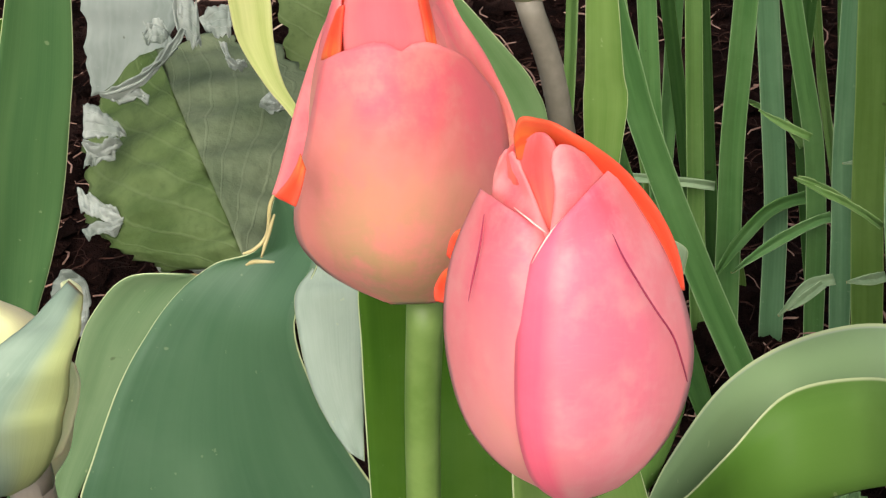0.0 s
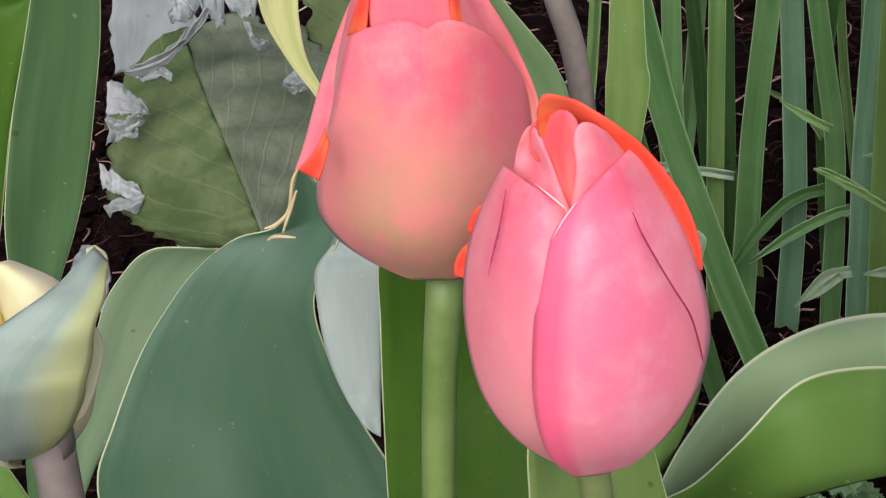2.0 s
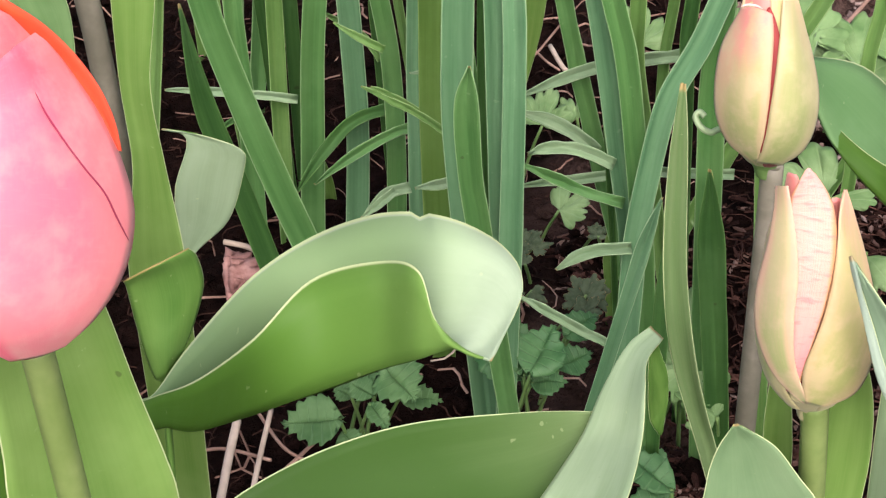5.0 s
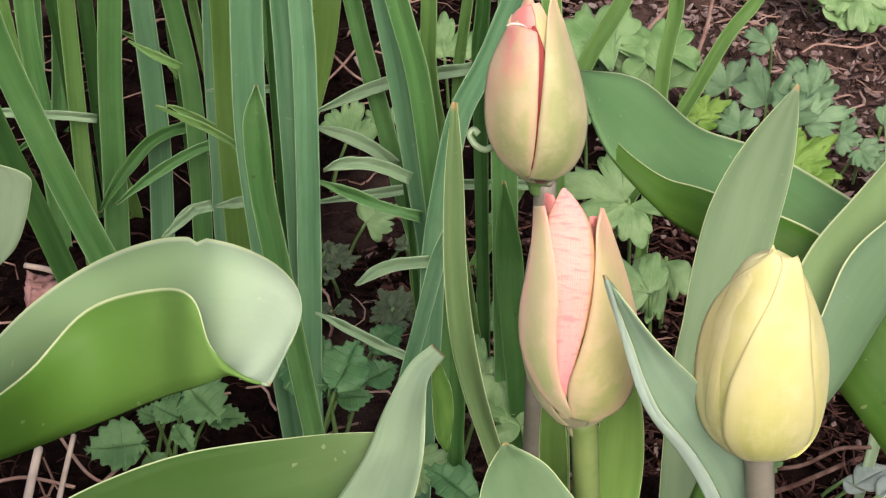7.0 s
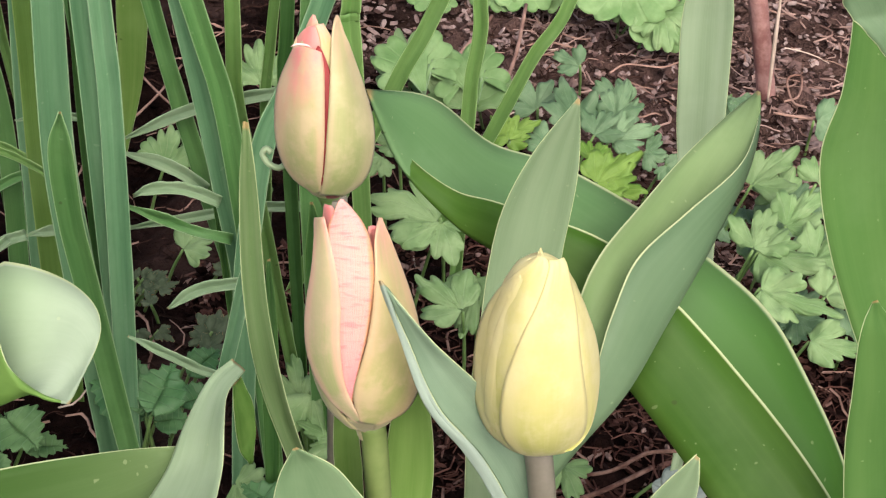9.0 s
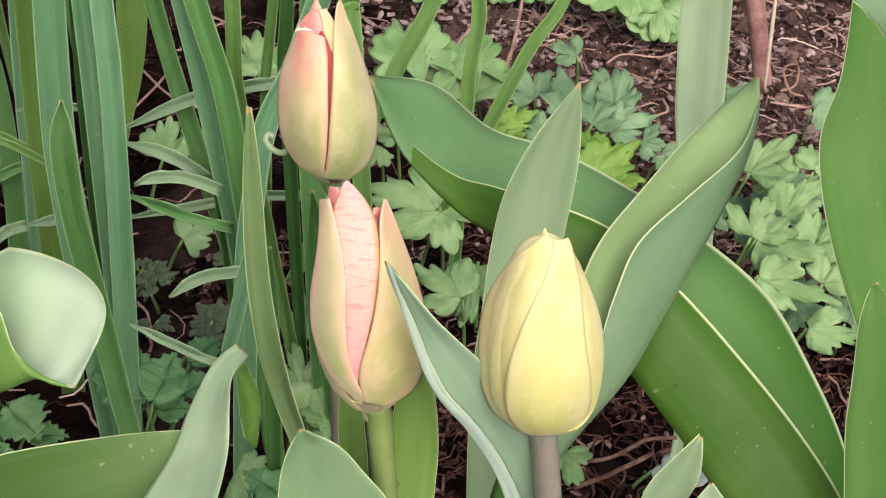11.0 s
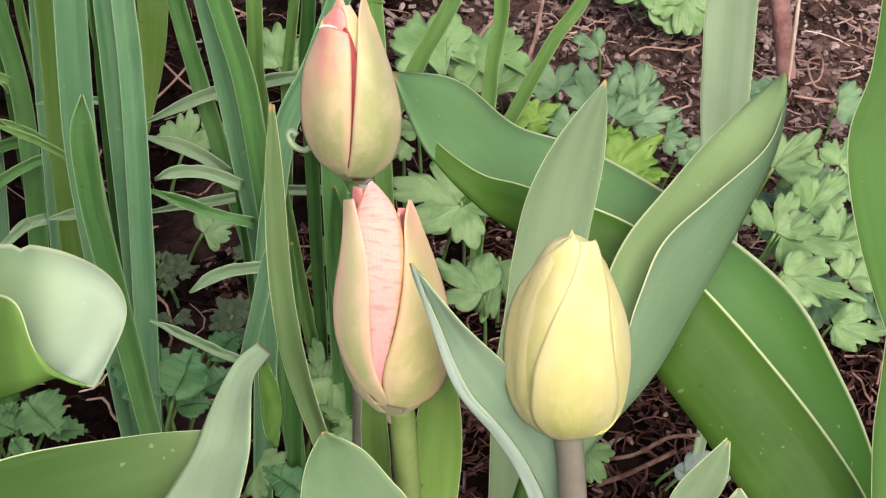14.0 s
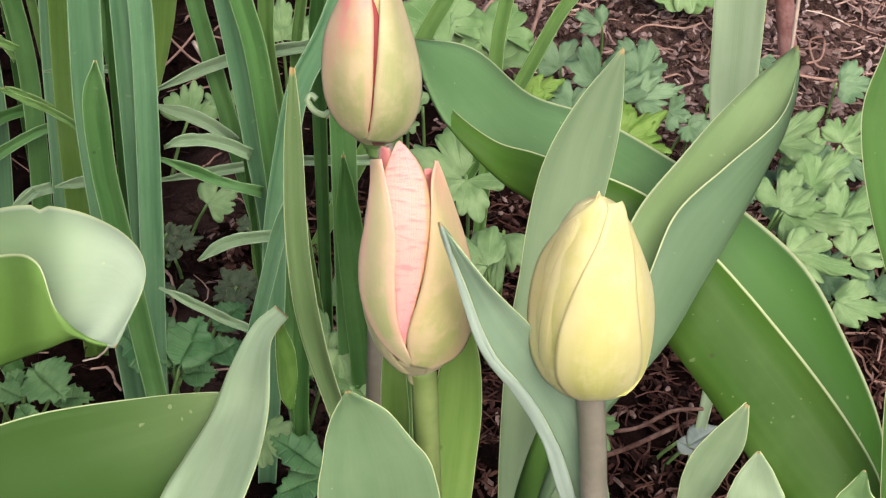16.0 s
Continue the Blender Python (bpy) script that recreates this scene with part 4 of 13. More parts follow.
tube(left_petal, "torn_lip", [(0.0176, 0.2070, 0.4378), (0.0168, 0.2072, 0.4386), (0.0155, 0.2082, 0.4396), (0.0135, 0.2112, 0.4402)], [0.00004, 0.00012, 0.00015, 0.00005], PALE_EDGE, "whitish torn lip", sides=6)
tube(right_petal, "scar", [(0.0229, 0.2065, 0.4374), (0.0237, 0.2061, 0.4365), (0.0247, 0.2056, 0.4355)], [0.00007, 0.00022, 0.00007], PALE_EDGE, "pale scar on the petal", sides=5)
tube(tulip, "stem", [(0.0189, 0.2131, 0.3829), (0.0199, 0.2130, 0.3560), (0.0249, 0.2125, 0.1780), (0.0299, 0.2119, 0.0000)], [0.0030, 0.0030, 0.0032, 0.0034], STEM_DULL, "")
leaf(tulip, [
    ((0.0224, 0.2353, 0.3707), (-0.0022, -0.0007, -0.0004), (0.0022, -0.0001, 0.0011)),
    ((0.0210, 0.2369, 0.3703), (-0.0093, -0.0044, 0.0020), (0.0091, 0.0009, 0.0010)),
    ((0.0205, 0.2372, 0.3653), (-0.0114, -0.0068, 0.0052), (0.0113, 0.0022, -0.0012)),
    ((0.0215, 0.2359, 0.3502), (-0.0132, -0.0061, 0.0067), (0.0130, 0.0011, -0.0021)),
    ((0.0230, 0.2341, 0.3328), (-0.0153, -0.0052, 0.0087), (0.0151, -0.0004, -0.0031)),
    ((0.0233, 0.2326, 0.3202), (-0.0164, -0.0052, 0.0091), (0.0162, -0.0005, -0.0029)),
    ((0.0238, 0.2293, 0.2896), (-0.0160, -0.0051, 0.0088), (0.0157, -0.0005, -0.0029)),
    ((0.0240, 0.2253, 0.2446), (-0.0148, -0.0047, 0.0082), (0.0146, -0.0005, -0.0027)),
    ((0.0236, 0.2212, 0.1844), (-0.0128, -0.0041, 0.0071), (0.0126, -0.0004, -0.0023)),
    ((0.0222, 0.2171, 0.0983), (-0.0090, -0.0029, 0.0050), (0.0089, -0.0003, -0.0016)),
    ((0.0196, 0.2139, 0.0000), (-0.0049, -0.0016, 0.0027), (0.0049, -0.0002, -0.0009)),
], (LEAF_LIME, LEAF_FRESH), "light green clasping leaf")
leaf(tulip, [
    ((0.1233, 0.2968, 0.2795), (0.0006, 0.0016, -0.0015), (0.0005, 0.0015, -0.0016)),
    ((0.1232, 0.3037, 0.2781), (0.0152, 0.0158, 0.0037), (-0.0060, -0.0013, 0.0029)),
    ((0.1185, 0.3067, 0.2785), (0.0180, 0.0263, 0.0082), (-0.0077, -0.0017, 0.0113)),
    ((0.1085, 0.3085, 0.2742), (0.0152, 0.0339, 0.0174), (0.0006, 0.0067, 0.0238)),
    ((0.0986, 0.3206, 0.2611), (0.0106, 0.0388, 0.0223), (0.0036, 0.0100, 0.0292)),
    ((0.0839, 0.3279, 0.2504), (0.0069, 0.0397, 0.0225), (0.0011, 0.0111, 0.0306)),
    ((0.0646, 0.3214, 0.2535), (0.0066, 0.0324, 0.0201), (0.0022, 0.0045, 0.0218)),
    ((0.0467, 0.2925, 0.2788), (0.0033, 0.0223, 0.0084), (0.0029, 0.0007, 0.0157)),
    ((0.0390, 0.2724, 0.3008), (-0.0003, 0.0138, -0.0018), (-0.0014, -0.0015, 0.0110)),
    ((0.0325, 0.2555, 0.3130), (-0.0003, 0.0134, -0.0018), (-0.0013, -0.0015, 0.0107)),
    ((0.0258, 0.2377, 0.3059), (-0.0003, 0.0124, -0.0017), (-0.0012, -0.0014, 0.0099)),
    ((0.0206, 0.2227, 0.2639), (-0.0003, 0.0108, -0.0014), (-0.0011, -0.0012, 0.0086)),
    ((0.0179, 0.2131, 0.1604), (-0.0002, 0.0076, -0.0010), (-0.0008, -0.0008, 0.0061)),
    ((0.0196, 0.2139, 0.0000), (-0.0001, 0.0041, -0.0006), (-0.0004, -0.0005, 0.0033)),
], (LEAF_WAVY, LEAF_WAVY_UNDER), "wavy leaf rolled along its length", nick=((0.265, -1, 0.14),))
leaf(tulip, [
    ((0.0440, 0.3108, 0.3172), (-0.0081, 0.0012, -0.0042), (0.0084, 0.0052, -0.0009)),
    ((0.0453, 0.3124, 0.3128), (-0.0089, 0.0015, -0.0040), (0.0092, 0.0048, -0.0010)),
    ((0.0459, 0.3112, 0.3047), (-0.0088, 0.0011, -0.0044), (0.0091, 0.0051, -0.0007)),
    ((0.0445, 0.3091, 0.2951), (-0.0064, 0.0011, -0.0038), (0.0067, 0.0051, -0.0015)),
    ((0.0429, 0.3077, 0.2863), (-0.0033, 0.0011, -0.0029), (0.0035, 0.0050, -0.0026)),
    ((0.0419, 0.3077, 0.2792), (-0.0008, 0.0015, -0.0016), (0.0010, 0.0044, -0.0039)),
    ((0.0397, 0.3022, 0.2493), (-0.0009, 0.0001, 0.0001), (0.0009, -0.0004, 0.0001)),
    ((0.0378, 0.2905, 0.2098), (-0.0009, 0.0001, 0.0001), (0.0009, -0.0004, 0.0001)),
    ((0.0343, 0.2733, 0.1575), (-0.0008, 0.0001, 0.0001), (0.0008, -0.0003, 0.0001)),
    ((0.0281, 0.2465, 0.0836), (-0.0005, 0.0001, 0.0001), (0.0005, -0.0002, 0.0001)),
    ((0.0196, 0.2139, 0.0000), (-0.0003, 0.0000, 0.0000), (0.0003, -0.0001, 0.0000)),
], (LEAF_FRESH, LEAF_FRESH), "short leaf with a cut-off tip")

tulip = thing("tulip", (-0.0042, 0.2644, 0.0), "salmon-pink tulip with a notched outer petal and dark green leaves", "tulip", "tulips in the bed")
CUP = ((-0.0039, 0.2715, 0.3844), (0.0021, 0.0022, 0.0628), (0.0012, -0.8005, 0.5994))
SHAPE = [(0, 0.16), (0.04, 0.50), (0.12, 0.80), (0.24, 0.97), (0.4, 1.0), (0.55, 0.95), (0.7, 0.84), (0.85, 0.66), (0.97, 0.48), (1.15, 0.26)]
petal(tulip, *CUP, 0.0178, SHAPE, 180, 72, 1.10, (SALMON, RED_BACK), (7, 0.5))
petal(tulip, *CUP, 0.0166, SHAPE, 112, 66, 1.10, (SALMON, RED_BACK), (7, 0.5))
petal(tulip, *CUP, 0.0166, SHAPE, -112, 66, 1.08, (SALMON, RED_BACK), (7, 0.5))
petal(tulip, *CUP, 0.0150, SHAPE, 0, 80, 0.66, (SALMON, RED_BACK), (7, 0.5))

leaf(tulip, [
    ((-0.0017, 0.2625, 0.4317), (0.0135, 0.0107, -0.0082), (-0.0133, 0.0114, -0.0050)),
    ((-0.0024, 0.2649, 0.4385), (0.0128, 0.0092, -0.0057), (-0.0128, 0.0099, -0.0051)),
    ((-0.0021, 0.2675, 0.4454), (0.0096, 0.0071, -0.0045), (-0.0095, 0.0077, -0.0034)),
    ((-0.0010, 0.2698, 0.4523), (0.0067, 0.0045, -0.0031), (-0.0066, 0.0049, -0.0016)),
], (RED_BACK, RED_BACK), "orange-red inner side", thick=0.0007, wave=0.0005, nu=15, name="petal")
leaf(tulip, [
    ((-0.0020, 0.2602, 0.4320), (0.0077, 0.0019, -0.0021), (-0.0076, 0.0021, -0.0003)),
    ((-0.0021, 0.2634, 0.4404), (0.0074, 0.0021, -0.0021), (-0.0074, 0.0028, -0.0006)),
    ((-0.0020, 0.2661, 0.4467), (0.0069, 0.0025, -0.0022), (-0.0068, 0.0036, -0.0010)),
    ((-0.0013, 0.2683, 0.4531), (0.0039, 0.0014, -0.0012), (-0.0039, 0.0013, -0.0002)),
], (SALMON_LIP, RED_BACK), "inner petal between the outer ones", thick=0.0007, wave=0.0005, nu=15, name="petal")
leaf(tulip, [
    ((-0.0121, 0.2665, 0.4380), (0.0018, -0.0015, 0.0009), (-0.0018, 0.0024, -0.0014)),
    ((-0.0109, 0.2679, 0.4415), (0.0013, -0.0011, 0.0008), (-0.0013, 0.0014, -0.0010)),
    ((-0.0088, 0.2689, 0.4466), (0.0004, -0.0005, 0.0003), (-0.0004, 0.0003, -0.0002)),
], (RED_BACK, RED_BACK), "orange-red inner side", thick=0.0007, wave=0.0005, nu=15, name="petal")
leaf(tulip, [
    ((0.0055, 0.2644, 0.4382), (0.0007, 0.0003, -0.0003), (-0.0007, -0.0005, 0.0004)),
    ((0.0053, 0.2666, 0.4427), (0.0008, 0.0007, -0.0005), (-0.0008, -0.0005, 0.0004)),
    ((0.0048, 0.2693, 0.4480), (0.0008, 0.0010, -0.0006), (-0.0008, -0.0007, 0.0005)),
], (RED_BACK, RED_BACK), "orange-red inner side", thick=0.0007, wave=0.0005, nu=15, name="petal")
leaf(tulip, [
    ((-0.0007, 0.2616, 0.3884), (0.0031, 0.0005, 0.0006), (-0.0031, -0.0010, -0.0002)),
    ((0.0080, 0.2594, 0.3994), (0.0027, 0.0068, -0.0053), (-0.0024, -0.0022, 0.0019)),
    ((0.0128, 0.2645, 0.4074), (0.0032, 0.0052, -0.0046), (-0.0031, -0.0042, 0.0039)),
    ((0.0149, 0.2721, 0.4150), (0.0042, -0.0006, -0.0017), (-0.0046, -0.0089, 0.0077)),
    ((0.0134, 0.2734, 0.4248), (0.0044, -0.0002, -0.0038), (-0.0047, -0.0077, 0.0083)),
    ((0.0098, 0.2703, 0.4356), (0.0047, 0.0045, -0.0049), (-0.0045, -0.0045, 0.0048)),
    ((0.0081, 0.2750, 0.4418), (0.0021, 0.0002, -0.0015), (-0.0023, -0.0047, 0.0039)),
    ((0.0083, 0.2748, 0.4497), (0.0006, -0.0000, -0.0001), (-0.0006, 0.0000, 0.0001)),
], (SALMON, RED_BACK), "", thick=0.0007, wave=0.0005, nu=15, name="petal")
leaf(tulip, [
    ((-0.0046, 0.2590, 0.3886), (0.0040, -0.0007, -0.0000), (-0.0040, 0.0002, 0.0004)),
    ((-0.0063, 0.2535, 0.3989), (0.0125, 0.0070, -0.0081), (-0.0128, 0.0109, -0.0053)),
    ((-0.0063, 0.2529, 0.4076), (0.0178, 0.0076, -0.0095), (-0.0183, 0.0154, -0.0068)),
    ((-0.0036, 0.2535, 0.4170), (0.0188, 0.0117, -0.0124), (-0.0188, 0.0153, -0.0059)),
    ((-0.0011, 0.2555, 0.4261), (0.0182, 0.0161, -0.0145), (-0.0173, 0.0090, -0.0016)),
    ((0.0005, 0.2591, 0.4351), (0.0158, 0.0144, -0.0134), (-0.0159, 0.0061, -0.0020)),
    ((0.0001, 0.2621, 0.4424), (0.0111, 0.0049, -0.0083), (-0.0135, 0.0038, -0.0042)),
], (SALMON, RED_BACK), "broad salmon outer petal with a notched lip", thick=0.0007, wave=0.0005, nu=15, name="petal", notch_lip=0.12)
leaf(tulip, [
    ((0.0264, 0.3059, 0.4832), (-0.0003, 0.0002, 0.0002), (0.0003, -0.0001, -0.0003)),
    ((0.0108, 0.2922, 0.4625), (-0.0018, 0.0013, 0.0013), (0.0018, -0.0007, -0.0016)),
    ((-0.0053, 0.2841, 0.4410), (-0.0024, 0.0017, 0.0017), (0.0024, -0.0010, -0.0021)),
    ((-0.0117, 0.2809, 0.4324), (-0.0026, 0.0025, 0.0014), (0.0026, -0.0017, -0.0018)),
    ((-0.0169, 0.2769, 0.4221), (-0.0035, 0.0029, 0.0005), (0.0034, -0.0021, -0.0011)),
    ((-0.0203, 0.2738, 0.4139), (-0.0038, 0.0026, 0.0001), (0.0037, -0.0018, -0.0006)),
    ((-0.0248, 0.2715, 0.4077), (-0.0028, 0.0021, -0.0005), (0.0027, -0.0015, 0.0000)),
], (SALMON_SIDE, RED_BACK), "outer petal flaring at its edge", name="petal")
leaf(tulip, [
    ((-0.0194, 0.2574, 0.4240), (-0.0002, 0.0004, 0.0012), (0.0003, -0.0010, -0.0008)),
    ((-0.0213, 0.2562, 0.4203), (-0.0007, 0.0004, 0.0013), (0.0008, -0.0012, -0.0008)),
    ((-0.0236, 0.2554, 0.4175), (-0.0016, 0.0001, 0.0013), (0.0017, -0.0012, -0.0006)),
], (RED_BACK, RED_BACK), "orange-red inner side", name="petal")
tube(tulip, "stem", [(-0.0023, 0.2666, 0.3838), (-0.0092, 0.2664, 0.3296), (-0.0251, 0.2661, 0.1648), (-0.0411, 0.2657, 0.0000)], [0.0037, 0.0037, 0.0039, 0.0043], STEM_FRESH, "")
leaf(tulip, [
    ((-0.0323, 0.3312, 0.3706), (-0.0003, -0.0000, 0.0001), (0.0003, -0.0001, 0.0000)),
    ((-0.0323, 0.3295, 0.3575), (-0.0071, 0.0007, -0.0013), (0.0074, -0.0033, 0.0031)),
    ((-0.0392, 0.3294, 0.3516), (-0.0125, 0.0034, -0.0004), (0.0130, -0.0080, 0.0037)),
    ((-0.0491, 0.3274, 0.3405), (-0.0149, 0.0043, 0.0017), (0.0157, -0.0097, 0.0023)),
    ((-0.0553, 0.3245, 0.3242), (-0.0220, 0.0031, 0.0023), (0.0231, -0.0104, 0.0036)),
    ((-0.0585, 0.3207, 0.3050), (-0.0300, 0.0012, 0.0024), (0.0316, -0.0106, 0.0058)),
    ((-0.0585, 0.3166, 0.2862), (-0.0369, 0.0012, 0.0047), (0.0388, -0.0122, 0.0058)),
    ((-0.0575, 0.3108, 0.2585), (-0.0358, 0.0011, 0.0046), (0.0376, -0.0119, 0.0056)),
    ((-0.0535, 0.3029, 0.2180), (-0.0332, 0.0011, 0.0043), (0.0349, -0.0110, 0.0052)),
    ((-0.0450, 0.2932, 0.1642), (-0.0288, 0.0009, 0.0037), (0.0302, -0.0095, 0.0045)),
    ((-0.0284, 0.2804, 0.0873), (-0.0203, 0.0006, 0.0026), (0.0213, -0.0067, 0.0032)),
    ((-0.0052, 0.2670, 0.0000), (-0.0111, 0.0004, 0.0014), (0.0116, -0.0037, 0.0017)),
], (LEAF_TOP, LEAF_PALE), "broad dark green leaf with a withered tip")
leaf(tulip, [
    ((-0.0244, 0.3222, 0.3550), (-0.0023, 0.0001, -0.0002), (0.0023, 0.0003, -0.0001)),
    ((-0.0240, 0.3185, 0.3516), (-0.0078, 0.0004, -0.0008), (0.0077, 0.0011, -0.0003)),
    ((-0.0246, 0.3135, 0.3457), (-0.0080, 0.0004, -0.0008), (0.0079, 0.0011, -0.0003)),
    ((-0.0252, 0.3053, 0.3358), (-0.0063, 0.0001, -0.0009), (0.0062, 0.0010, -0.0001)),
    ((-0.0244, 0.2991, 0.3279), (-0.0040, -0.0000, -0.0007), (0.0039, 0.0007, 0.0001)),
    ((-0.0233, 0.2938, 0.3212), (-0.0016, 0.0008, 0.0008), (0.0015, -0.0005, -0.0011)),
], (LEAF_SILVER, LEAF_PALE), "leaf with a pale waxy bloom")
leaf(tulip, [
    ((-0.0027, 0.3014, 0.3691), (-0.0060, -0.0007, 0.0013), (0.0060, -0.0013, 0.0001)),
    ((-0.0005, 0.3023, 0.3620), (-0.0155, -0.0017, 0.0034), (0.0154, -0.0033, 0.0003)),
    ((-0.0016, 0.3007, 0.3445), (-0.0166, -0.0018, 0.0038), (0.0166, -0.0034, 0.0004)),
    ((-0.0033, 0.2981, 0.3234), (-0.0170, -0.0017, 0.0040), (0.0170, -0.0034, 0.0005)),
    ((-0.0051, 0.2945, 0.2985), (-0.0173, -0.0016, 0.0042), (0.0174, -0.0034, 0.0007)),
    ((-0.0068, 0.2906, 0.2700), (-0.0168, -0.0016, 0.0041), (0.0168, -0.0033, 0.0006)),
    ((-0.0083, 0.2857, 0.2281), (-0.0156, -0.0015, 0.0038), (0.0156, -0.0030, 0.0006)),
    ((-0.0090, 0.2801, 0.1721), (-0.0135, -0.0013, 0.0033), (0.0135, -0.0026, 0.0005)),
    ((-0.0081, 0.2734, 0.0918), (-0.0095, -0.0009, 0.0023), (0.0095, -0.0019, 0.0004)),
    ((-0.0052, 0.2670, 0.0000), (-0.0052, -0.0005, 0.0013), (0.0052, -0.0010, 0.0002)),
], (LEAF_DEEP, LEAF_FRESH), "dark green leaf behind the stem")
leaf(tulip, [
    ((-0.0309, 0.4054, 0.4380), (-0.0001, -0.0000, 0.0000), (0.0001, -0.0000, -0.0000)),
    ((-0.0145, 0.3965, 0.4166), (-0.0008, -0.0001, 0.0002), (0.0008, -0.0002, -0.0000)),
    ((0.0024, 0.3936, 0.3945), (-0.0010, -0.0001, 0.0002), (0.0010, -0.0003, -0.0000)),
    ((0.0112, 0.3920, 0.3830), (-0.0027, -0.0003, 0.0006), (0.0026, -0.0008, -0.0000)),
    ((0.0194, 0.3898, 0.3663), (-0.0048, -0.0012, 0.0002), (0.0047, -0.0008, 0.0009)),
    ((0.0257, 0.3876, 0.3510), (-0.0060, -0.0030, -0.0015), (0.0058, 0.0003, 0.0031)),
    ((0.0283, 0.3854, 0.3364), (-0.0061, -0.0040, -0.0026), (0.0059, 0.0011, 0.0045)),
    ((0.0268, 0.3803, 0.3100), (-0.0045, -0.0005, 0.0012), (0.0044, -0.0013, 0.0001)),
    ((0.0247, 0.3735, 0.2790), (-0.0044, -0.0005, 0.0011), (0.0043, -0.0012, 0.0001)),
    ((0.0211, 0.3610, 0.2343), (-0.0041, -0.0004, 0.0010), (0.0040, -0.0011, 0.0001)),
    ((0.0154, 0.3411, 0.1756), (-0.0035, -0.0004, 0.0009), (0.0035, -0.0010, 0.0001)),
    ((0.0063, 0.3084, 0.0929), (-0.0025, -0.0003, 0.0006), (0.0024, -0.0007, 0.0001)),
    ((-0.0052, 0.2670, 0.0000), (-0.0014, -0.0001, 0.0003), (0.0013, -0.0004, 0.0000)),
], (LEAF_MID, LEAF_FRESH), "upright leaf with a worn margin")

tulip = thing("tulip", (-0.0683, 0.2134, 0.0), "yellow tulip bud half wrapped in a grey-green sheath", "tulip", "tulips in the bed")
CUP = ((-0.0744, 0.2206, 0.3898), (0.0004, 0.0084, 0.0372), (0.2299, -0.7252, 0.6490))
SHAPE = [(0, 0.20), (0.06, 0.5), (0.2, 0.85), (0.4, 1.0), (0.6, 0.93), (0.8, 0.66), (0.95, 0.34), (1.0, 0.22), (1.2, 0.1)]
for turn, half, height, shift, tip, look_of in (
        (180, 80, 0.92, 0, (4, 0.6), (CREAM, CREAM)), (90, 80, 0.8, 0, (4, 0.6), (CREAM, CREAM)), (-90, 80, 0.8, 0.0, (4, 0.6), (CREAM, CREAM))):
    petal(tulip, *CUP, 0.0125, SHAPE, turn, half, height, look_of, tip, shift=shift)

leaf(tulip, [
    ((-0.0648, 0.2140, 0.4212), (0.0048, 0.0070, -0.0041), (-0.0084, 0.0055, -0.0057)),
    ((-0.0652, 0.2161, 0.4242), (0.0042, 0.0071, -0.0039), (-0.0078, 0.0056, -0.0057)),
    ((-0.0671, 0.2187, 0.4278), (0.0034, 0.0068, -0.0043), (-0.0071, 0.0060, -0.0051)),
    ((-0.0708, 0.2208, 0.4309), (0.0001, 0.0067, -0.0044), (-0.0040, 0.0063, -0.0048)),
], (CREAM_PALE, CREAM), "cream petal folded over the tip", thick=0.0007, wave=0.0005, nu=15, name="petal")
leaf(tulip, [
    ((-0.0770, 0.2117, 0.4167), (0.0055, 0.0051, -0.0016), (-0.0088, 0.0042, -0.0059)),
    ((-0.0759, 0.2153, 0.4217), (0.0041, 0.0047, -0.0021), (-0.0073, 0.0047, -0.0052)),
    ((-0.0746, 0.2192, 0.4271), (0.0009, 0.0039, -0.0032), (-0.0040, 0.0057, -0.0039)),
    ((-0.0735, 0.2228, 0.4320), (-0.0006, 0.0038, -0.0033), (-0.0024, 0.0060, -0.0036)),
], (YELLOW, YELLOW), "bright yellow petal", thick=0.0007, wave=0.0005, nu=15, name="petal")
leaf(tulip, [
    ((-0.0833, 0.2087, 0.4196), (0.0017, 0.0019, -0.0025), (-0.0047, 0.0058, -0.0037)),
    ((-0.0806, 0.2132, 0.4258), (0.0018, 0.0020, -0.0024), (-0.0046, 0.0059, -0.0036)),
    ((-0.0768, 0.2169, 0.4308), (0.0014, 0.0023, -0.0020), (-0.0041, 0.0058, -0.0039)),
    ((-0.0731, 0.2199, 0.4348), (0.0002, 0.0022, -0.0020), (-0.0027, 0.0059, -0.0037)),
], (CREAM_PALE, CREAM), "cream petal with a yellow edge", thick=0.0007, wave=0.0005, nu=15, name="petal")
leaf(tulip, [
    ((-0.0526, 0.2139, 0.4353), (-0.0010, 0.0011, 0.0007), (0.0008, -0.0003, -0.0013)),
    ((-0.0551, 0.2054, 0.4350), (-0.0042, 0.0012, -0.0003), (0.0037, 0.0008, -0.0011)),
    ((-0.0600, 0.1998, 0.4328), (-0.0078, 0.0023, -0.0006), (0.0068, 0.0014, -0.0023)),
    ((-0.0655, 0.1975, 0.4283), (-0.0118, 0.0032, -0.0010), (0.0102, 0.0021, -0.0033)),
    ((-0.0681, 0.1974, 0.4215), (-0.0121, 0.0030, -0.0015), (0.0104, 0.0024, -0.0030)),
    ((-0.0698, 0.2013, 0.4111), (-0.0079, 0.0018, -0.0012), (0.0067, 0.0017, -0.0018)),
    ((-0.0727, 0.2083, 0.4012), (-0.0025, 0.0005, -0.0005), (0.0021, 0.0006, -0.0005)),
], (SHEATH, SHEATH), "grey-green sheath leaf round the bud")
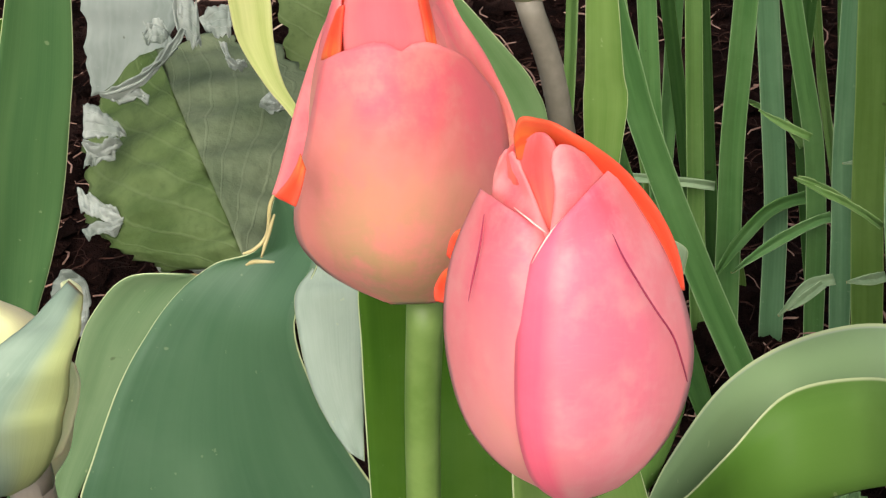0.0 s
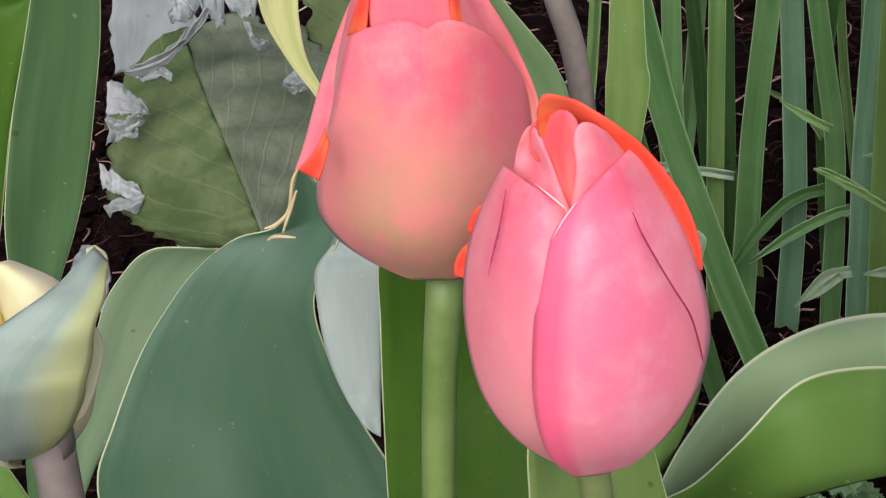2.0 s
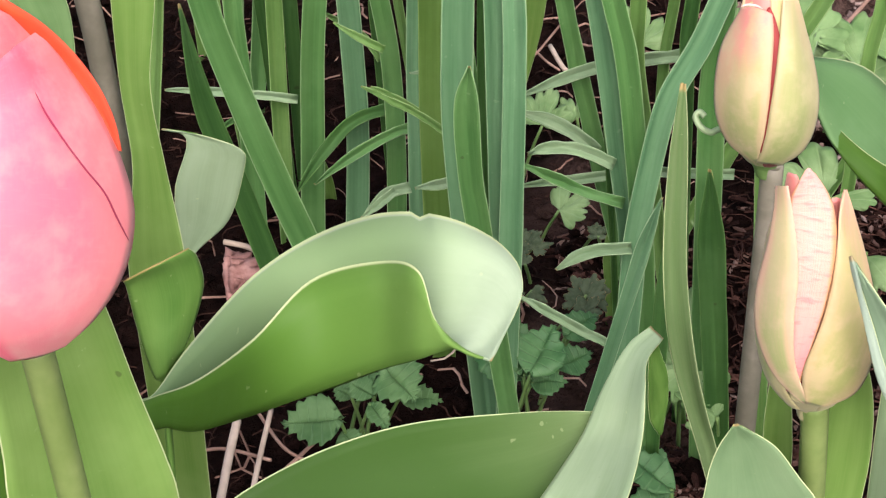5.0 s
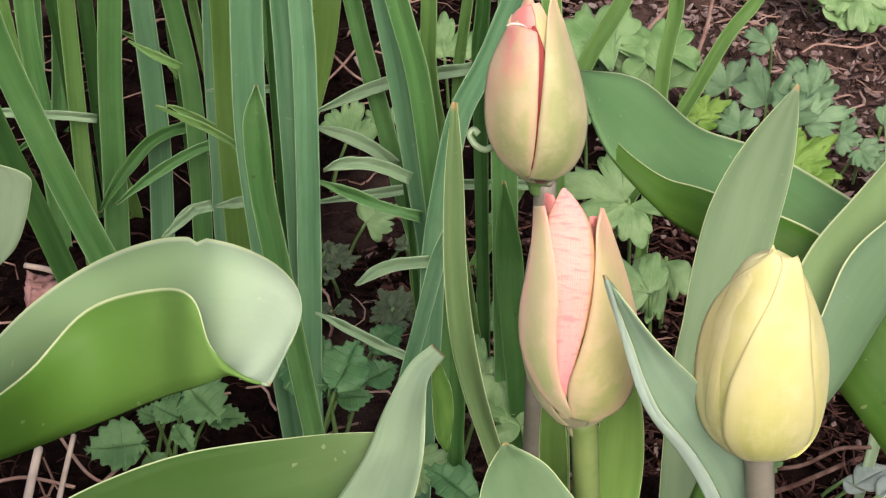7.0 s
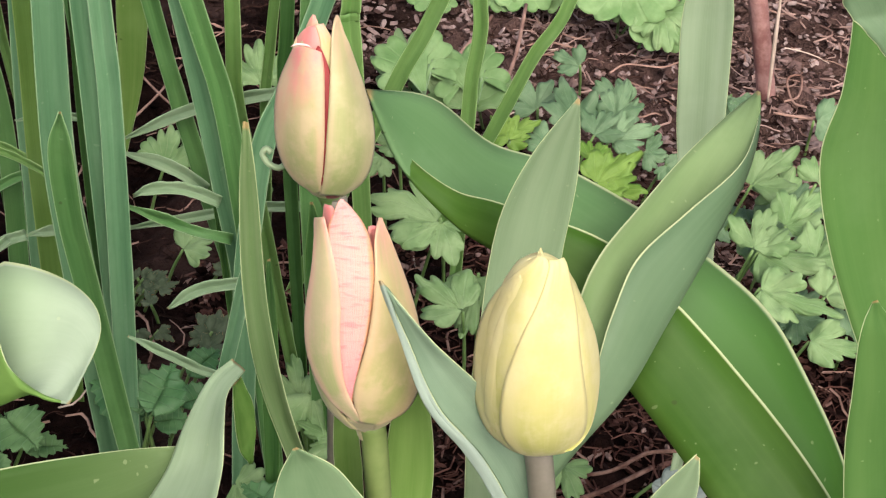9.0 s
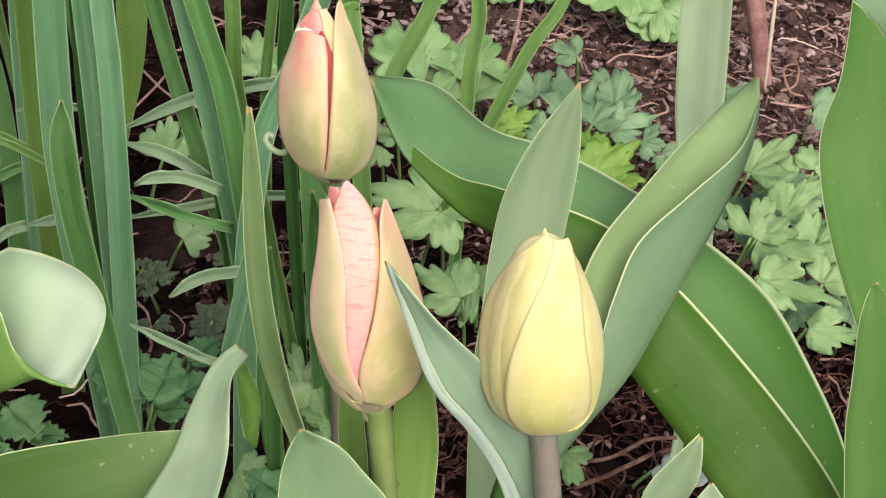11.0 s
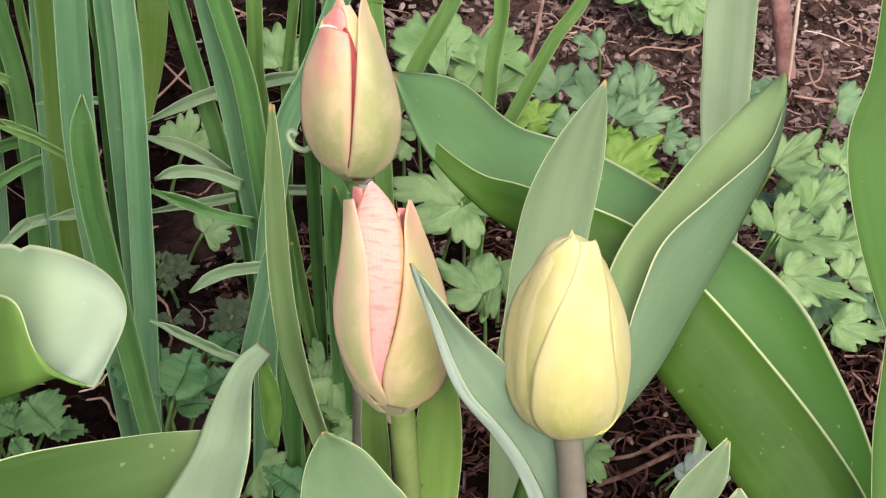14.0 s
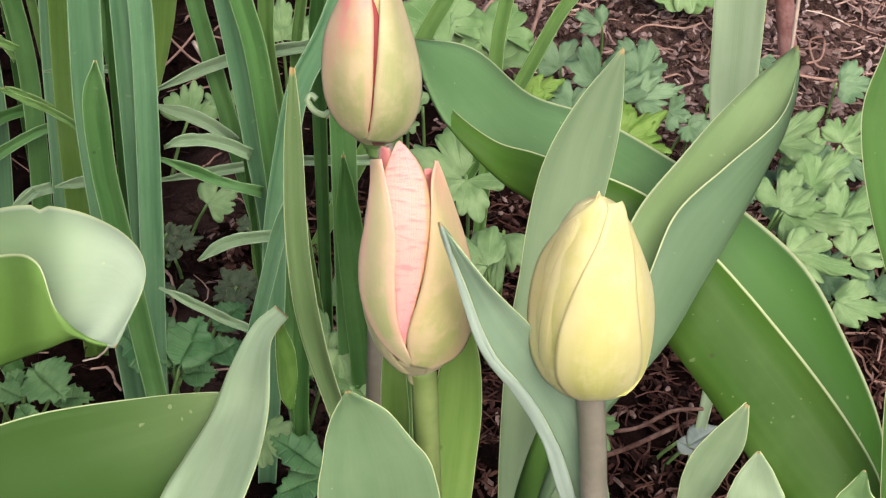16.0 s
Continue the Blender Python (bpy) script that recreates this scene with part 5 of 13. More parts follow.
leaf(tulip, [
    ((-0.0547, 0.2171, 0.4345), (-0.0006, -0.0003, -0.0001), (0.0007, -0.0000, 0.0002)),
    ((-0.0541, 0.2167, 0.4321), (-0.0015, -0.0007, -0.0003), (0.0016, 0.0001, 0.0007)),
    ((-0.0545, 0.2159, 0.4296), (-0.0013, -0.0002, 0.0003), (0.0015, -0.0003, 0.0001)),
], (CREAM_GREEN, CREAM_GREEN), "pale rolled tip", wave=0.0001)
leaf(tulip, [
    ((-0.0561, 0.2124, 0.4229), (-0.0005, 0.0004, 0.0005), (0.0005, -0.0003, -0.0005)),
    ((-0.0569, 0.2109, 0.4186), (-0.0014, -0.0001, -0.0003), (0.0014, 0.0003, 0.0002)),
    ((-0.0594, 0.2090, 0.4132), (-0.0017, 0.0000, -0.0001), (0.0016, 0.0001, -0.0001)),
    ((-0.0624, 0.2071, 0.4081), (-0.0019, -0.0005, -0.0008), (0.0019, 0.0007, 0.0006)),
], (CREAM_GREEN, CREAM_GREEN), "yellow-green inner sheath", wave=0.0002)
tube(tulip, "stem", [(-0.0686, 0.2139, 0.3975), (-0.0697, 0.2138, 0.3873), (-0.0867, 0.2135, 0.1937), (-0.1037, 0.2131, 0.0000)], [0.0037, 0.0037, 0.0039, 0.0043], STEM_GREY, "mauve-grey stem")
leaf(tulip, [
    ((-0.0628, 0.3729, 0.4696), (-0.0008, -0.0001, 0.0002), (0.0009, -0.0002, -0.0000)),
    ((-0.0704, 0.3662, 0.4437), (-0.0049, -0.0008, 0.0010), (0.0053, -0.0014, -0.0000)),
    ((-0.0784, 0.3655, 0.4169), (-0.0065, -0.0011, 0.0014), (0.0071, -0.0018, -0.0000)),
    ((-0.0859, 0.3648, 0.3914), (-0.0085, -0.0014, 0.0019), (0.0093, -0.0023, 0.0001)),
    ((-0.0930, 0.3635, 0.3709), (-0.0096, -0.0023, 0.0011), (0.0106, -0.0017, 0.0013)),
    ((-0.0992, 0.3618, 0.3510), (-0.0100, -0.0041, -0.0009), (0.0111, -0.0002, 0.0038)),
    ((-0.1033, 0.3599, 0.3371), (-0.0085, -0.0039, -0.0013), (0.0096, 0.0002, 0.0039)),
    ((-0.1080, 0.3571, 0.3216), (-0.0052, -0.0026, -0.0010), (0.0058, 0.0003, 0.0026)),
    ((-0.1139, 0.3530, 0.2991), (-0.0021, -0.0003, 0.0006), (0.0023, -0.0005, 0.0001)),
    ((-0.1198, 0.3482, 0.2713), (-0.0020, -0.0003, 0.0005), (0.0023, -0.0005, 0.0001)),
    ((-0.1244, 0.3418, 0.2299), (-0.0019, -0.0003, 0.0005), (0.0021, -0.0005, 0.0001)),
    ((-0.1253, 0.3340, 0.1740), (-0.0016, -0.0002, 0.0004), (0.0018, -0.0004, 0.0001)),
    ((-0.1196, 0.3239, 0.0931), (-0.0011, -0.0002, 0.0003), (0.0013, -0.0003, 0.0001)),
    ((-0.1063, 0.3134, 0.0000), (-0.0006, -0.0001, 0.0002), (0.0007, -0.0002, 0.0000)),
], (LEAF_SHADE, LEAF_FRESH), "upright leaf with a pale margin")
leaf(tulip, [
    ((-0.0927, 0.3849, 0.3953), (-0.0002, 0.0001, 0.0003), (0.0003, -0.0002, -0.0002)),
    ((-0.1006, 0.3860, 0.3906), (-0.0050, 0.0007, 0.0031), (0.0055, -0.0028, -0.0020)),
    ((-0.1105, 0.3874, 0.3865), (-0.0096, 0.0023, 0.0078), (0.0109, -0.0068, -0.0055)),
    ((-0.1197, 0.3857, 0.3622), (-0.0097, 0.0011, 0.0057), (0.0109, -0.0050, -0.0034)),
    ((-0.1287, 0.3829, 0.3331), (-0.0098, -0.0003, 0.0034), (0.0109, -0.0031, -0.0011)),
    ((-0.1370, 0.3785, 0.3010), (-0.0080, -0.0009, 0.0019), (0.0089, -0.0017, 0.0001)),
    ((-0.1429, 0.3747, 0.2728), (-0.0078, -0.0009, 0.0018), (0.0086, -0.0017, 0.0001)),
    ((-0.1474, 0.3689, 0.2310), (-0.0072, -0.0008, 0.0017), (0.0080, -0.0016, 0.0001)),
    ((-0.1481, 0.3611, 0.1747), (-0.0062, -0.0007, 0.0014), (0.0069, -0.0014, 0.0001)),
    ((-0.1419, 0.3498, 0.0934), (-0.0044, -0.0005, 0.0010), (0.0049, -0.0010, 0.0001)),
    ((-0.1280, 0.3367, 0.0000), (-0.0024, -0.0003, 0.0006), (0.0027, -0.0005, 0.0000)),
], (LEAF_DEEP, LEAF_FRESH), "dark upright leaf with a pale margin")
leaf(tulip, [
    ((-0.0584, 0.3513, 0.3363), (-0.0003, 0.0000, 0.0002), (0.0003, -0.0002, -0.0001)),
    ((-0.0675, 0.3528, 0.3332), (-0.0080, 0.0004, 0.0036), (0.0086, -0.0033, -0.0015)),
    ((-0.0778, 0.3514, 0.3229), (-0.0090, 0.0008, 0.0046), (0.0097, -0.0041, -0.0022)),
    ((-0.0867, 0.3486, 0.3101), (-0.0065, 0.0018, 0.0053), (0.0071, -0.0044, -0.0032)),
    ((-0.0953, 0.3452, 0.2955), (-0.0034, 0.0020, 0.0047), (0.0039, -0.0038, -0.0032)),
    ((-0.1058, 0.3404, 0.2759), (-0.0031, -0.0002, 0.0008), (0.0034, -0.0008, 0.0001)),
    ((-0.1159, 0.3357, 0.2525), (-0.0030, -0.0002, 0.0008), (0.0033, -0.0007, 0.0001)),
    ((-0.1244, 0.3314, 0.2162), (-0.0028, -0.0002, 0.0007), (0.0031, -0.0007, 0.0000)),
    ((-0.1274, 0.3290, 0.1654), (-0.0024, -0.0002, 0.0006), (0.0027, -0.0006, 0.0000)),
    ((-0.1208, 0.3299, 0.0896), (-0.0017, -0.0001, 0.0004), (0.0019, -0.0004, 0.0000)),
    ((-0.1024, 0.3353, 0.0000), (-0.0009, -0.0001, 0.0002), (0.0010, -0.0002, 0.0000)),
], (LEAF_SOFT, LEAF_FRESH), "pale green leaf behind the bud")
leaf(tulip, [
    ((-0.0999, 0.2513, 0.3790), (0.0015, 0.0007, 0.0020), (-0.0011, -0.0017, -0.0012)),
    ((-0.0970, 0.2501, 0.3724), (0.0028, 0.0009, 0.0031), (-0.0022, -0.0026, -0.0016)),
    ((-0.0932, 0.2480, 0.3642), (0.0027, 0.0007, 0.0026), (-0.0022, -0.0022, -0.0013)),
    ((-0.0897, 0.2457, 0.3545), (0.0028, 0.0010, 0.0032), (-0.0023, -0.0026, -0.0016)),
    ((-0.0804, 0.2404, 0.3225), (0.0028, 0.0009, 0.0031), (-0.0022, -0.0026, -0.0016)),
    ((-0.0730, 0.2390, 0.2743), (0.0026, 0.0009, 0.0029), (-0.0020, -0.0024, -0.0015)),
    ((-0.0715, 0.2454, 0.2084), (0.0022, 0.0008, 0.0025), (-0.0018, -0.0021, -0.0013)),
    ((-0.0803, 0.2655, 0.1120), (0.0016, 0.0005, 0.0018), (-0.0012, -0.0015, -0.0009)),
    ((-0.1010, 0.2990, 0.0000), (0.0009, 0.0003, 0.0010), (-0.0007, -0.0008, -0.0005)),
], (LEAF_MID, LEAF_FRESH), "")

tulip = thing("tulip", (0.0399, 0.4091, 0.0), "tulip with a mauve-brown stem behind the pink blooms", "tulip", "tulips in the bed")
tube(tulip, "stem", [(0.0336, 0.4101, 0.3676), (0.0400, 0.4101, 0.3222), (0.0440, 0.4101, 0.1611), (0.0460, 0.4101, 0.0000)], [0.0036, 0.0036, 0.0038, 0.0041], STEM_GREY, "mauve-brown stem")
CUP = ((0.0341, 0.4115, 0.3652), (0.0027, 0.0130, 0.0469), (-0.0679, -0.8781, 0.4737))
SHAPE = [(0, 0.22), (0.06, 0.55), (0.18, 0.86), (0.33, 1.0), (0.5, 0.97), (0.7, 0.78), (0.88, 0.48), (1.0, 0.2), (1.1, 0.08)]
for turn in (0, 60, 120, 180, 240, 300):
    petal(tulip, *CUP, 0.0120, SHAPE, turn, 48, 1.0, (BUD, BUD), (5, 0.7), shift=0.0004 * (turn % 120 == 0), foot_width=0.9)

leaf(tulip, [
    ((-0.0616, 0.4232, 0.4350), (-0.0005, -0.0001, 0.0001), (0.0005, -0.0002, 0.0000)),
    ((-0.0517, 0.4167, 0.4099), (-0.0032, -0.0007, 0.0008), (0.0034, -0.0011, 0.0001)),
    ((-0.0415, 0.4161, 0.3838), (-0.0043, -0.0010, 0.0010), (0.0045, -0.0014, 0.0001)),
    ((-0.0387, 0.4160, 0.3768), (-0.0054, -0.0012, 0.0013), (0.0056, -0.0018, 0.0002)),
    ((-0.0390, 0.4150, 0.3637), (-0.0046, -0.0010, 0.0011), (0.0048, -0.0015, 0.0002)),
    ((-0.0363, 0.4134, 0.3511), (-0.0023, -0.0010, -0.0000), (0.0024, -0.0003, 0.0007)),
    ((-0.0312, 0.4120, 0.3390), (-0.0005, -0.0016, -0.0012), (0.0006, 0.0006, 0.0018)),
    ((-0.0206, 0.4090, 0.3086), (-0.0005, -0.0016, -0.0012), (0.0005, 0.0006, 0.0018)),
    ((-0.0107, 0.4056, 0.2627), (-0.0004, -0.0015, -0.0011), (0.0005, 0.0006, 0.0017)),
    ((-0.0050, 0.4022, 0.1997), (-0.0004, -0.0013, -0.0010), (0.0004, 0.0005, 0.0014)),
    ((-0.0065, 0.3989, 0.1074), (-0.0003, -0.0009, -0.0007), (0.0003, 0.0003, 0.0010)),
    ((-0.0179, 0.3967, 0.0000), (-0.0001, -0.0005, -0.0004), (0.0002, 0.0002, 0.0006)),
], (LEAF_YELLOW, LEAF_YELLOW), "yellowing narrow leaf")
leaf(tulip, [
    ((0.0533, 0.4099, 0.4010), (-0.0006, -0.0000, 0.0001), (0.0006, -0.0003, 0.0001)),
    ((0.0525, 0.4039, 0.3740), (-0.0037, -0.0003, 0.0007), (0.0036, -0.0021, 0.0006)),
    ((0.0516, 0.4038, 0.3460), (-0.0050, -0.0003, 0.0010), (0.0049, -0.0029, 0.0008)),
    ((0.0513, 0.4038, 0.3356), (-0.0059, -0.0004, 0.0012), (0.0057, -0.0033, 0.0010)),
    ((0.0485, 0.4024, 0.3093), (-0.0042, -0.0002, 0.0009), (0.0041, -0.0024, 0.0008)),
    ((0.0489, 0.4001, 0.2834), (-0.0047, -0.0013, -0.0002), (0.0046, -0.0015, 0.0022)),
    ((0.0473, 0.3980, 0.2528), (-0.0083, -0.0008, 0.0013), (0.0081, -0.0039, 0.0024)),
    ((0.0467, 0.3948, 0.2298), (-0.0084, -0.0002, 0.0021), (0.0083, -0.0045, 0.0019)),
    ((0.0463, 0.3920, 0.2079), (-0.0082, -0.0002, 0.0021), (0.0080, -0.0044, 0.0018)),
    ((0.0459, 0.3885, 0.1756), (-0.0076, -0.0002, 0.0019), (0.0074, -0.0040, 0.0017)),
    ((0.0457, 0.3845, 0.1324), (-0.0066, -0.0002, 0.0016), (0.0064, -0.0035, 0.0015)),
    ((0.0458, 0.3797, 0.0706), (-0.0046, -0.0001, 0.0012), (0.0045, -0.0025, 0.0010)),
    ((0.0463, 0.3753, 0.0000), (-0.0025, -0.0001, 0.0006), (0.0025, -0.0013, 0.0006)),
], (LEAF_LIME, LEAF_FRESH), "light green upright leaf")
leaf(tulip, [
    ((0.0584, 0.4911, 0.2328), (-0.0002, -0.0000, -0.0001), (0.0002, -0.0000, 0.0001)),
    ((0.0685, 0.4883, 0.2305), (-0.0038, 0.0009, 0.0006), (0.0037, -0.0015, -0.0001)),
    ((0.0752, 0.4858, 0.2252), (-0.0093, 0.0018, 0.0010), (0.0092, -0.0034, 0.0001)),
    ((0.0724, 0.4839, 0.2140), (-0.0123, 0.0002, -0.0014), (0.0122, -0.0022, 0.0029)),
    ((0.0677, 0.4803, 0.1975), (-0.0093, 0.0010, -0.0001), (0.0092, -0.0024, 0.0012)),
    ((0.0611, 0.4782, 0.1862), (-0.0023, 0.0004, 0.0002), (0.0023, -0.0008, 0.0001)),
    ((0.0538, 0.4755, 0.1705), (-0.0022, 0.0004, 0.0002), (0.0022, -0.0007, 0.0001)),
    ((0.0474, 0.4722, 0.1461), (-0.0020, 0.0004, 0.0002), (0.0020, -0.0007, 0.0001)),
    ((0.0445, 0.4687, 0.1118), (-0.0018, 0.0003, 0.0001), (0.0018, -0.0006, 0.0001)),
    ((0.0481, 0.4648, 0.0606), (-0.0013, 0.0002, 0.0001), (0.0012, -0.0004, 0.0001)),
    ((0.0597, 0.4616, 0.0000), (-0.0007, 0.0001, 0.0001), (0.0007, -0.0002, 0.0000)),
], (LEAF_PALE, LEAF_FRESH), "short pale leaf with a blunt tip")

tulip = thing("tulip", (0.0880, 0.2547, 0.0), "young tulip with a broad leaf curled at its tip", "tulip", "tulips in the bed")
leaf(tulip, [
    ((0.1513, 0.2931, 0.2565), (-0.0005, 0.0007, 0.0012), (0.0003, -0.0011, -0.0008)),
    ((0.1456, 0.2899, 0.2512), (-0.0027, 0.0045, 0.0081), (0.0017, -0.0074, -0.0050)),
    ((0.1319, 0.2832, 0.2526), (-0.0056, 0.0076, 0.0135), (0.0040, -0.0125, -0.0081)),
    ((0.1096, 0.2788, 0.2547), (-0.0105, 0.0097, 0.0164), (0.0089, -0.0163, -0.0092)),
    ((0.0894, 0.2734, 0.2577), (-0.0144, 0.0093, 0.0154), (0.0131, -0.0164, -0.0076)),
    ((0.0668, 0.2666, 0.2598), (-0.0144, 0.0073, 0.0119), (0.0137, -0.0134, -0.0049)),
    ((0.0446, 0.2646, 0.2537), (-0.0089, 0.0043, 0.0070), (0.0088, -0.0081, -0.0027)),
    ((0.0257, 0.2627, 0.2441), (-0.0086, 0.0042, 0.0068), (0.0085, -0.0078, -0.0027)),
    ((0.0121, 0.2605, 0.2210), (-0.0080, 0.0039, 0.0063), (0.0079, -0.0073, -0.0025)),
    ((0.0121, 0.2583, 0.1785), (-0.0070, 0.0034, 0.0055), (0.0068, -0.0063, -0.0021)),
    ((0.0365, 0.2562, 0.1021), (-0.0049, 0.0024, 0.0039), (0.0048, -0.0044, -0.0015)),
    ((0.0880, 0.2547, 0.0000), (-0.0027, 0.0013, 0.0021), (0.0026, -0.0024, -0.0008)),
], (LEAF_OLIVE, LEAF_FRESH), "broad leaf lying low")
leaf(tulip, [
    ((0.1743, 0.3118, 0.2647), (-0.0015, 0.0011, 0.0018), (0.0012, -0.0019, -0.0010)),
    ((0.1655, 0.3031, 0.2667), (-0.0016, 0.0036, 0.0001), (0.0010, -0.0051, 0.0014)),
    ((0.1577, 0.2915, 0.2649), (-0.0041, 0.0051, -0.0027), (0.0030, -0.0079, 0.0055)),
    ((0.1518, 0.2824, 0.2596), (-0.0064, 0.0049, -0.0030), (0.0052, -0.0080, 0.0064)),
    ((0.1435, 0.2710, 0.2587), (-0.0086, 0.0050, -0.0027), (0.0073, -0.0086, 0.0066)),
    ((0.1348, 0.2598, 0.2583), (-0.0099, 0.0050, -0.0025), (0.0086, -0.0088, 0.0069)),
    ((0.1212, 0.2434, 0.2533), (-0.0096, 0.0049, -0.0024), (0.0083, -0.0086, 0.0066)),
    ((0.1069, 0.2290, 0.2338), (-0.0089, 0.0045, -0.0022), (0.0077, -0.0079, 0.0062)),
    ((0.0948, 0.2224, 0.1923), (-0.0077, 0.0039, -0.0019), (0.0067, -0.0069, 0.0053)),
    ((0.0873, 0.2298, 0.1119), (-0.0055, 0.0028, -0.0014), (0.0047, -0.0049, 0.0038)),
    ((0.0880, 0.2547, 0.0000), (-0.0030, 0.0015, -0.0007), (0.0026, -0.0026, 0.0021)),
], (LEAF_PALE, LEAF_FRESH), "pale leaf tip turned upwards")
leaf(tulip, [
    ((0.1734, 0.3108, 0.2597), (-0.0015, -0.0007, -0.0006), (0.0012, 0.0001, 0.0012)),
    ((0.1746, 0.3094, 0.2498), (-0.0032, -0.0009, -0.0005), (0.0027, -0.0004, 0.0018)),
    ((0.1750, 0.3076, 0.2394), (-0.0031, -0.0015, -0.0011), (0.0025, 0.0001, 0.0025)),
    ((0.1750, 0.3054, 0.2316), (-0.0004, 0.0000, 0.0001), (0.0004, -0.0002, 0.0001)),
], (LEAF_FRESH, LEAF_FRESH), "")

tulip = thing("tulip", (0.2046, 0.3171, 0.0), "closed green tulip bud with a pink tip and dark red slit", "tulip", "tulips in the bed")
CUP = ((0.2041, 0.3180, 0.3106), (-0.0009, 0.0123, 0.0494), (-0.3189, -0.7364, 0.5967))
SHAPE = [(0, 0.22), (0.06, 0.55), (0.18, 0.86), (0.33, 1.0), (0.5, 0.97), (0.7, 0.78), (0.88, 0.50), (1.0, 0.30), (1.1, 0.16)]
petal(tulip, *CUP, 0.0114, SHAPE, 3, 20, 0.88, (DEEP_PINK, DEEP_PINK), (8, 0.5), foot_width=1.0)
for turn, half in ((180, 64), (-105, 66), (105, 66), (-48, 36), (54, 36)):
    petal(tulip, *CUP, 0.0111, SHAPE, turn, half, 0.90, (BUD, BUD), (6, 0.6), foot_width=1.3)

leaf(tulip, [
    ((0.1997, 0.3229, 0.3480), (0.0036, -0.0015, 0.0002), (-0.0024, 0.0045, -0.0023)),
    ((0.2009, 0.3263, 0.3541), (0.0029, -0.0011, 0.0001), (-0.0017, 0.0041, -0.0021)),
    ((0.2020, 0.3284, 0.3585), (0.0016, -0.0004, -0.0001), (-0.0008, 0.0023, -0.0012)),
    ((0.2028, 0.3298, 0.3611), (0.0003, -0.0001, 0.0000), (-0.0003, 0.0001, -0.0000)),
], (BUD_TIP, BUD), "pointed green tip of the back petal", thick=0.0007, wave=0.0005, nu=15, name="petal")
leaf(tulip, [
    ((0.1990, 0.3223, 0.3486), (0.0036, -0.0017, 0.0003), (-0.0026, 0.0042, -0.0020)),
    ((0.1996, 0.3255, 0.3532), (0.0037, -0.0017, 0.0003), (-0.0022, 0.0056, -0.0029)),
    ((0.2009, 0.3272, 0.3571), (0.0026, -0.0012, 0.0001), (-0.0015, 0.0039, -0.0018)),
    ((0.2016, 0.3280, 0.3590), (0.0006, -0.0004, 0.0002), (-0.0005, 0.0005, -0.0003)),
], (BUD_INNER, BUD_INNER), "pink inner petal tip", thick=0.0007, wave=0.0005, nu=15, name="petal")
leaf(tulip, [
    ((0.2009, 0.3151, 0.3391), (0.0017, -0.0004, -0.0001), (-0.0016, 0.0006, -0.0000)),
    ((0.2032, 0.3207, 0.3503), (0.0018, -0.0001, -0.0003), (-0.0017, 0.0003, 0.0002)),
    ((0.2043, 0.3247, 0.3561), (0.0019, 0.0004, -0.0006), (-0.0017, 0.0001, 0.0003)),
    ((0.2032, 0.3271, 0.3597), (0.0012, 0.0000, -0.0001), (-0.0011, 0.0001, -0.0000)),
], (BUD_FLUSH, BUD_INNER), "flushed inner petal beside the slit", thick=0.0007, wave=0.0005, nu=15, name="petal")
leaf(tulip, [
    ((0.1985, 0.3141, 0.3159), (0.0003, -0.0004, 0.0003), (-0.0003, 0.0004, -0.0003)),
    ((0.1952, 0.3142, 0.3225), (0.0033, -0.0030, 0.0022), (-0.0020, 0.0064, -0.0050)),
    ((0.1939, 0.3156, 0.3314), (0.0053, -0.0034, 0.0023), (-0.0031, 0.0093, -0.0066)),
    ((0.1944, 0.3181, 0.3390), (0.0057, -0.0036, 0.0016), (-0.0033, 0.0100, -0.0062)),
    ((0.1957, 0.3207, 0.3459), (0.0053, -0.0036, 0.0005), (-0.0029, 0.0097, -0.0047)),
    ((0.1977, 0.3228, 0.3511), (0.0042, -0.0030, -0.0003), (-0.0021, 0.0083, -0.0041)),
    ((0.1990, 0.3245, 0.3551), (0.0030, -0.0025, -0.0009), (-0.0023, 0.0041, -0.0021)),
], (BUD_TIP, BUD), "green petal flushed pink at its lip", thick=0.0007, wave=0.0005, nu=15, name="petal")
leaf(tulip, [
    ((0.2012, 0.3126, 0.3154), (0.0035, 0.0006, -0.0016), (-0.0026, 0.0015, -0.0001)),
    ((0.2041, 0.3099, 0.3226), (0.0076, 0.0037, -0.0057), (-0.0053, 0.0012, 0.0018)),
    ((0.2059, 0.3107, 0.3314), (0.0092, 0.0050, -0.0066), (-0.0063, 0.0011, 0.0019)),
    ((0.2068, 0.3133, 0.3388), (0.0089, 0.0056, -0.0061), (-0.0060, 0.0006, 0.0015)),
    ((0.2074, 0.3172, 0.3458), (0.0072, 0.0049, -0.0054), (-0.0048, 0.0003, 0.0016)),
    ((0.2079, 0.3223, 0.3525), (0.0045, 0.0029, -0.0036), (-0.0034, -0.0004, 0.0019)),
    ((0.2091, 0.3281, 0.3566), (0.0013, -0.0006, -0.0008), (-0.0020, -0.0011, 0.0019)),
    ((0.2089, 0.3289, 0.3602), (0.0003, 0.0001, -0.0001), (-0.0003, 0.0001, -0.0000)),
], (BUD, BUD), "green petal with a pointed tip", thick=0.0007, wave=0.0005, nu=15, name="petal")
tube(tulip, "torn_lip", [(0.1944, 0.3241, 0.3564), (0.1958, 0.3238, 0.3569), (0.1979, 0.3228, 0.3569), (0.1991, 0.3218, 0.3564)], [0.00006, 0.0003, 0.00026, 0.00006], PALE_EDGE, "white torn nick at the tip", sides=6)
base, rise = Vector(CUP[0]), Vector(CUP[1]).normalized()
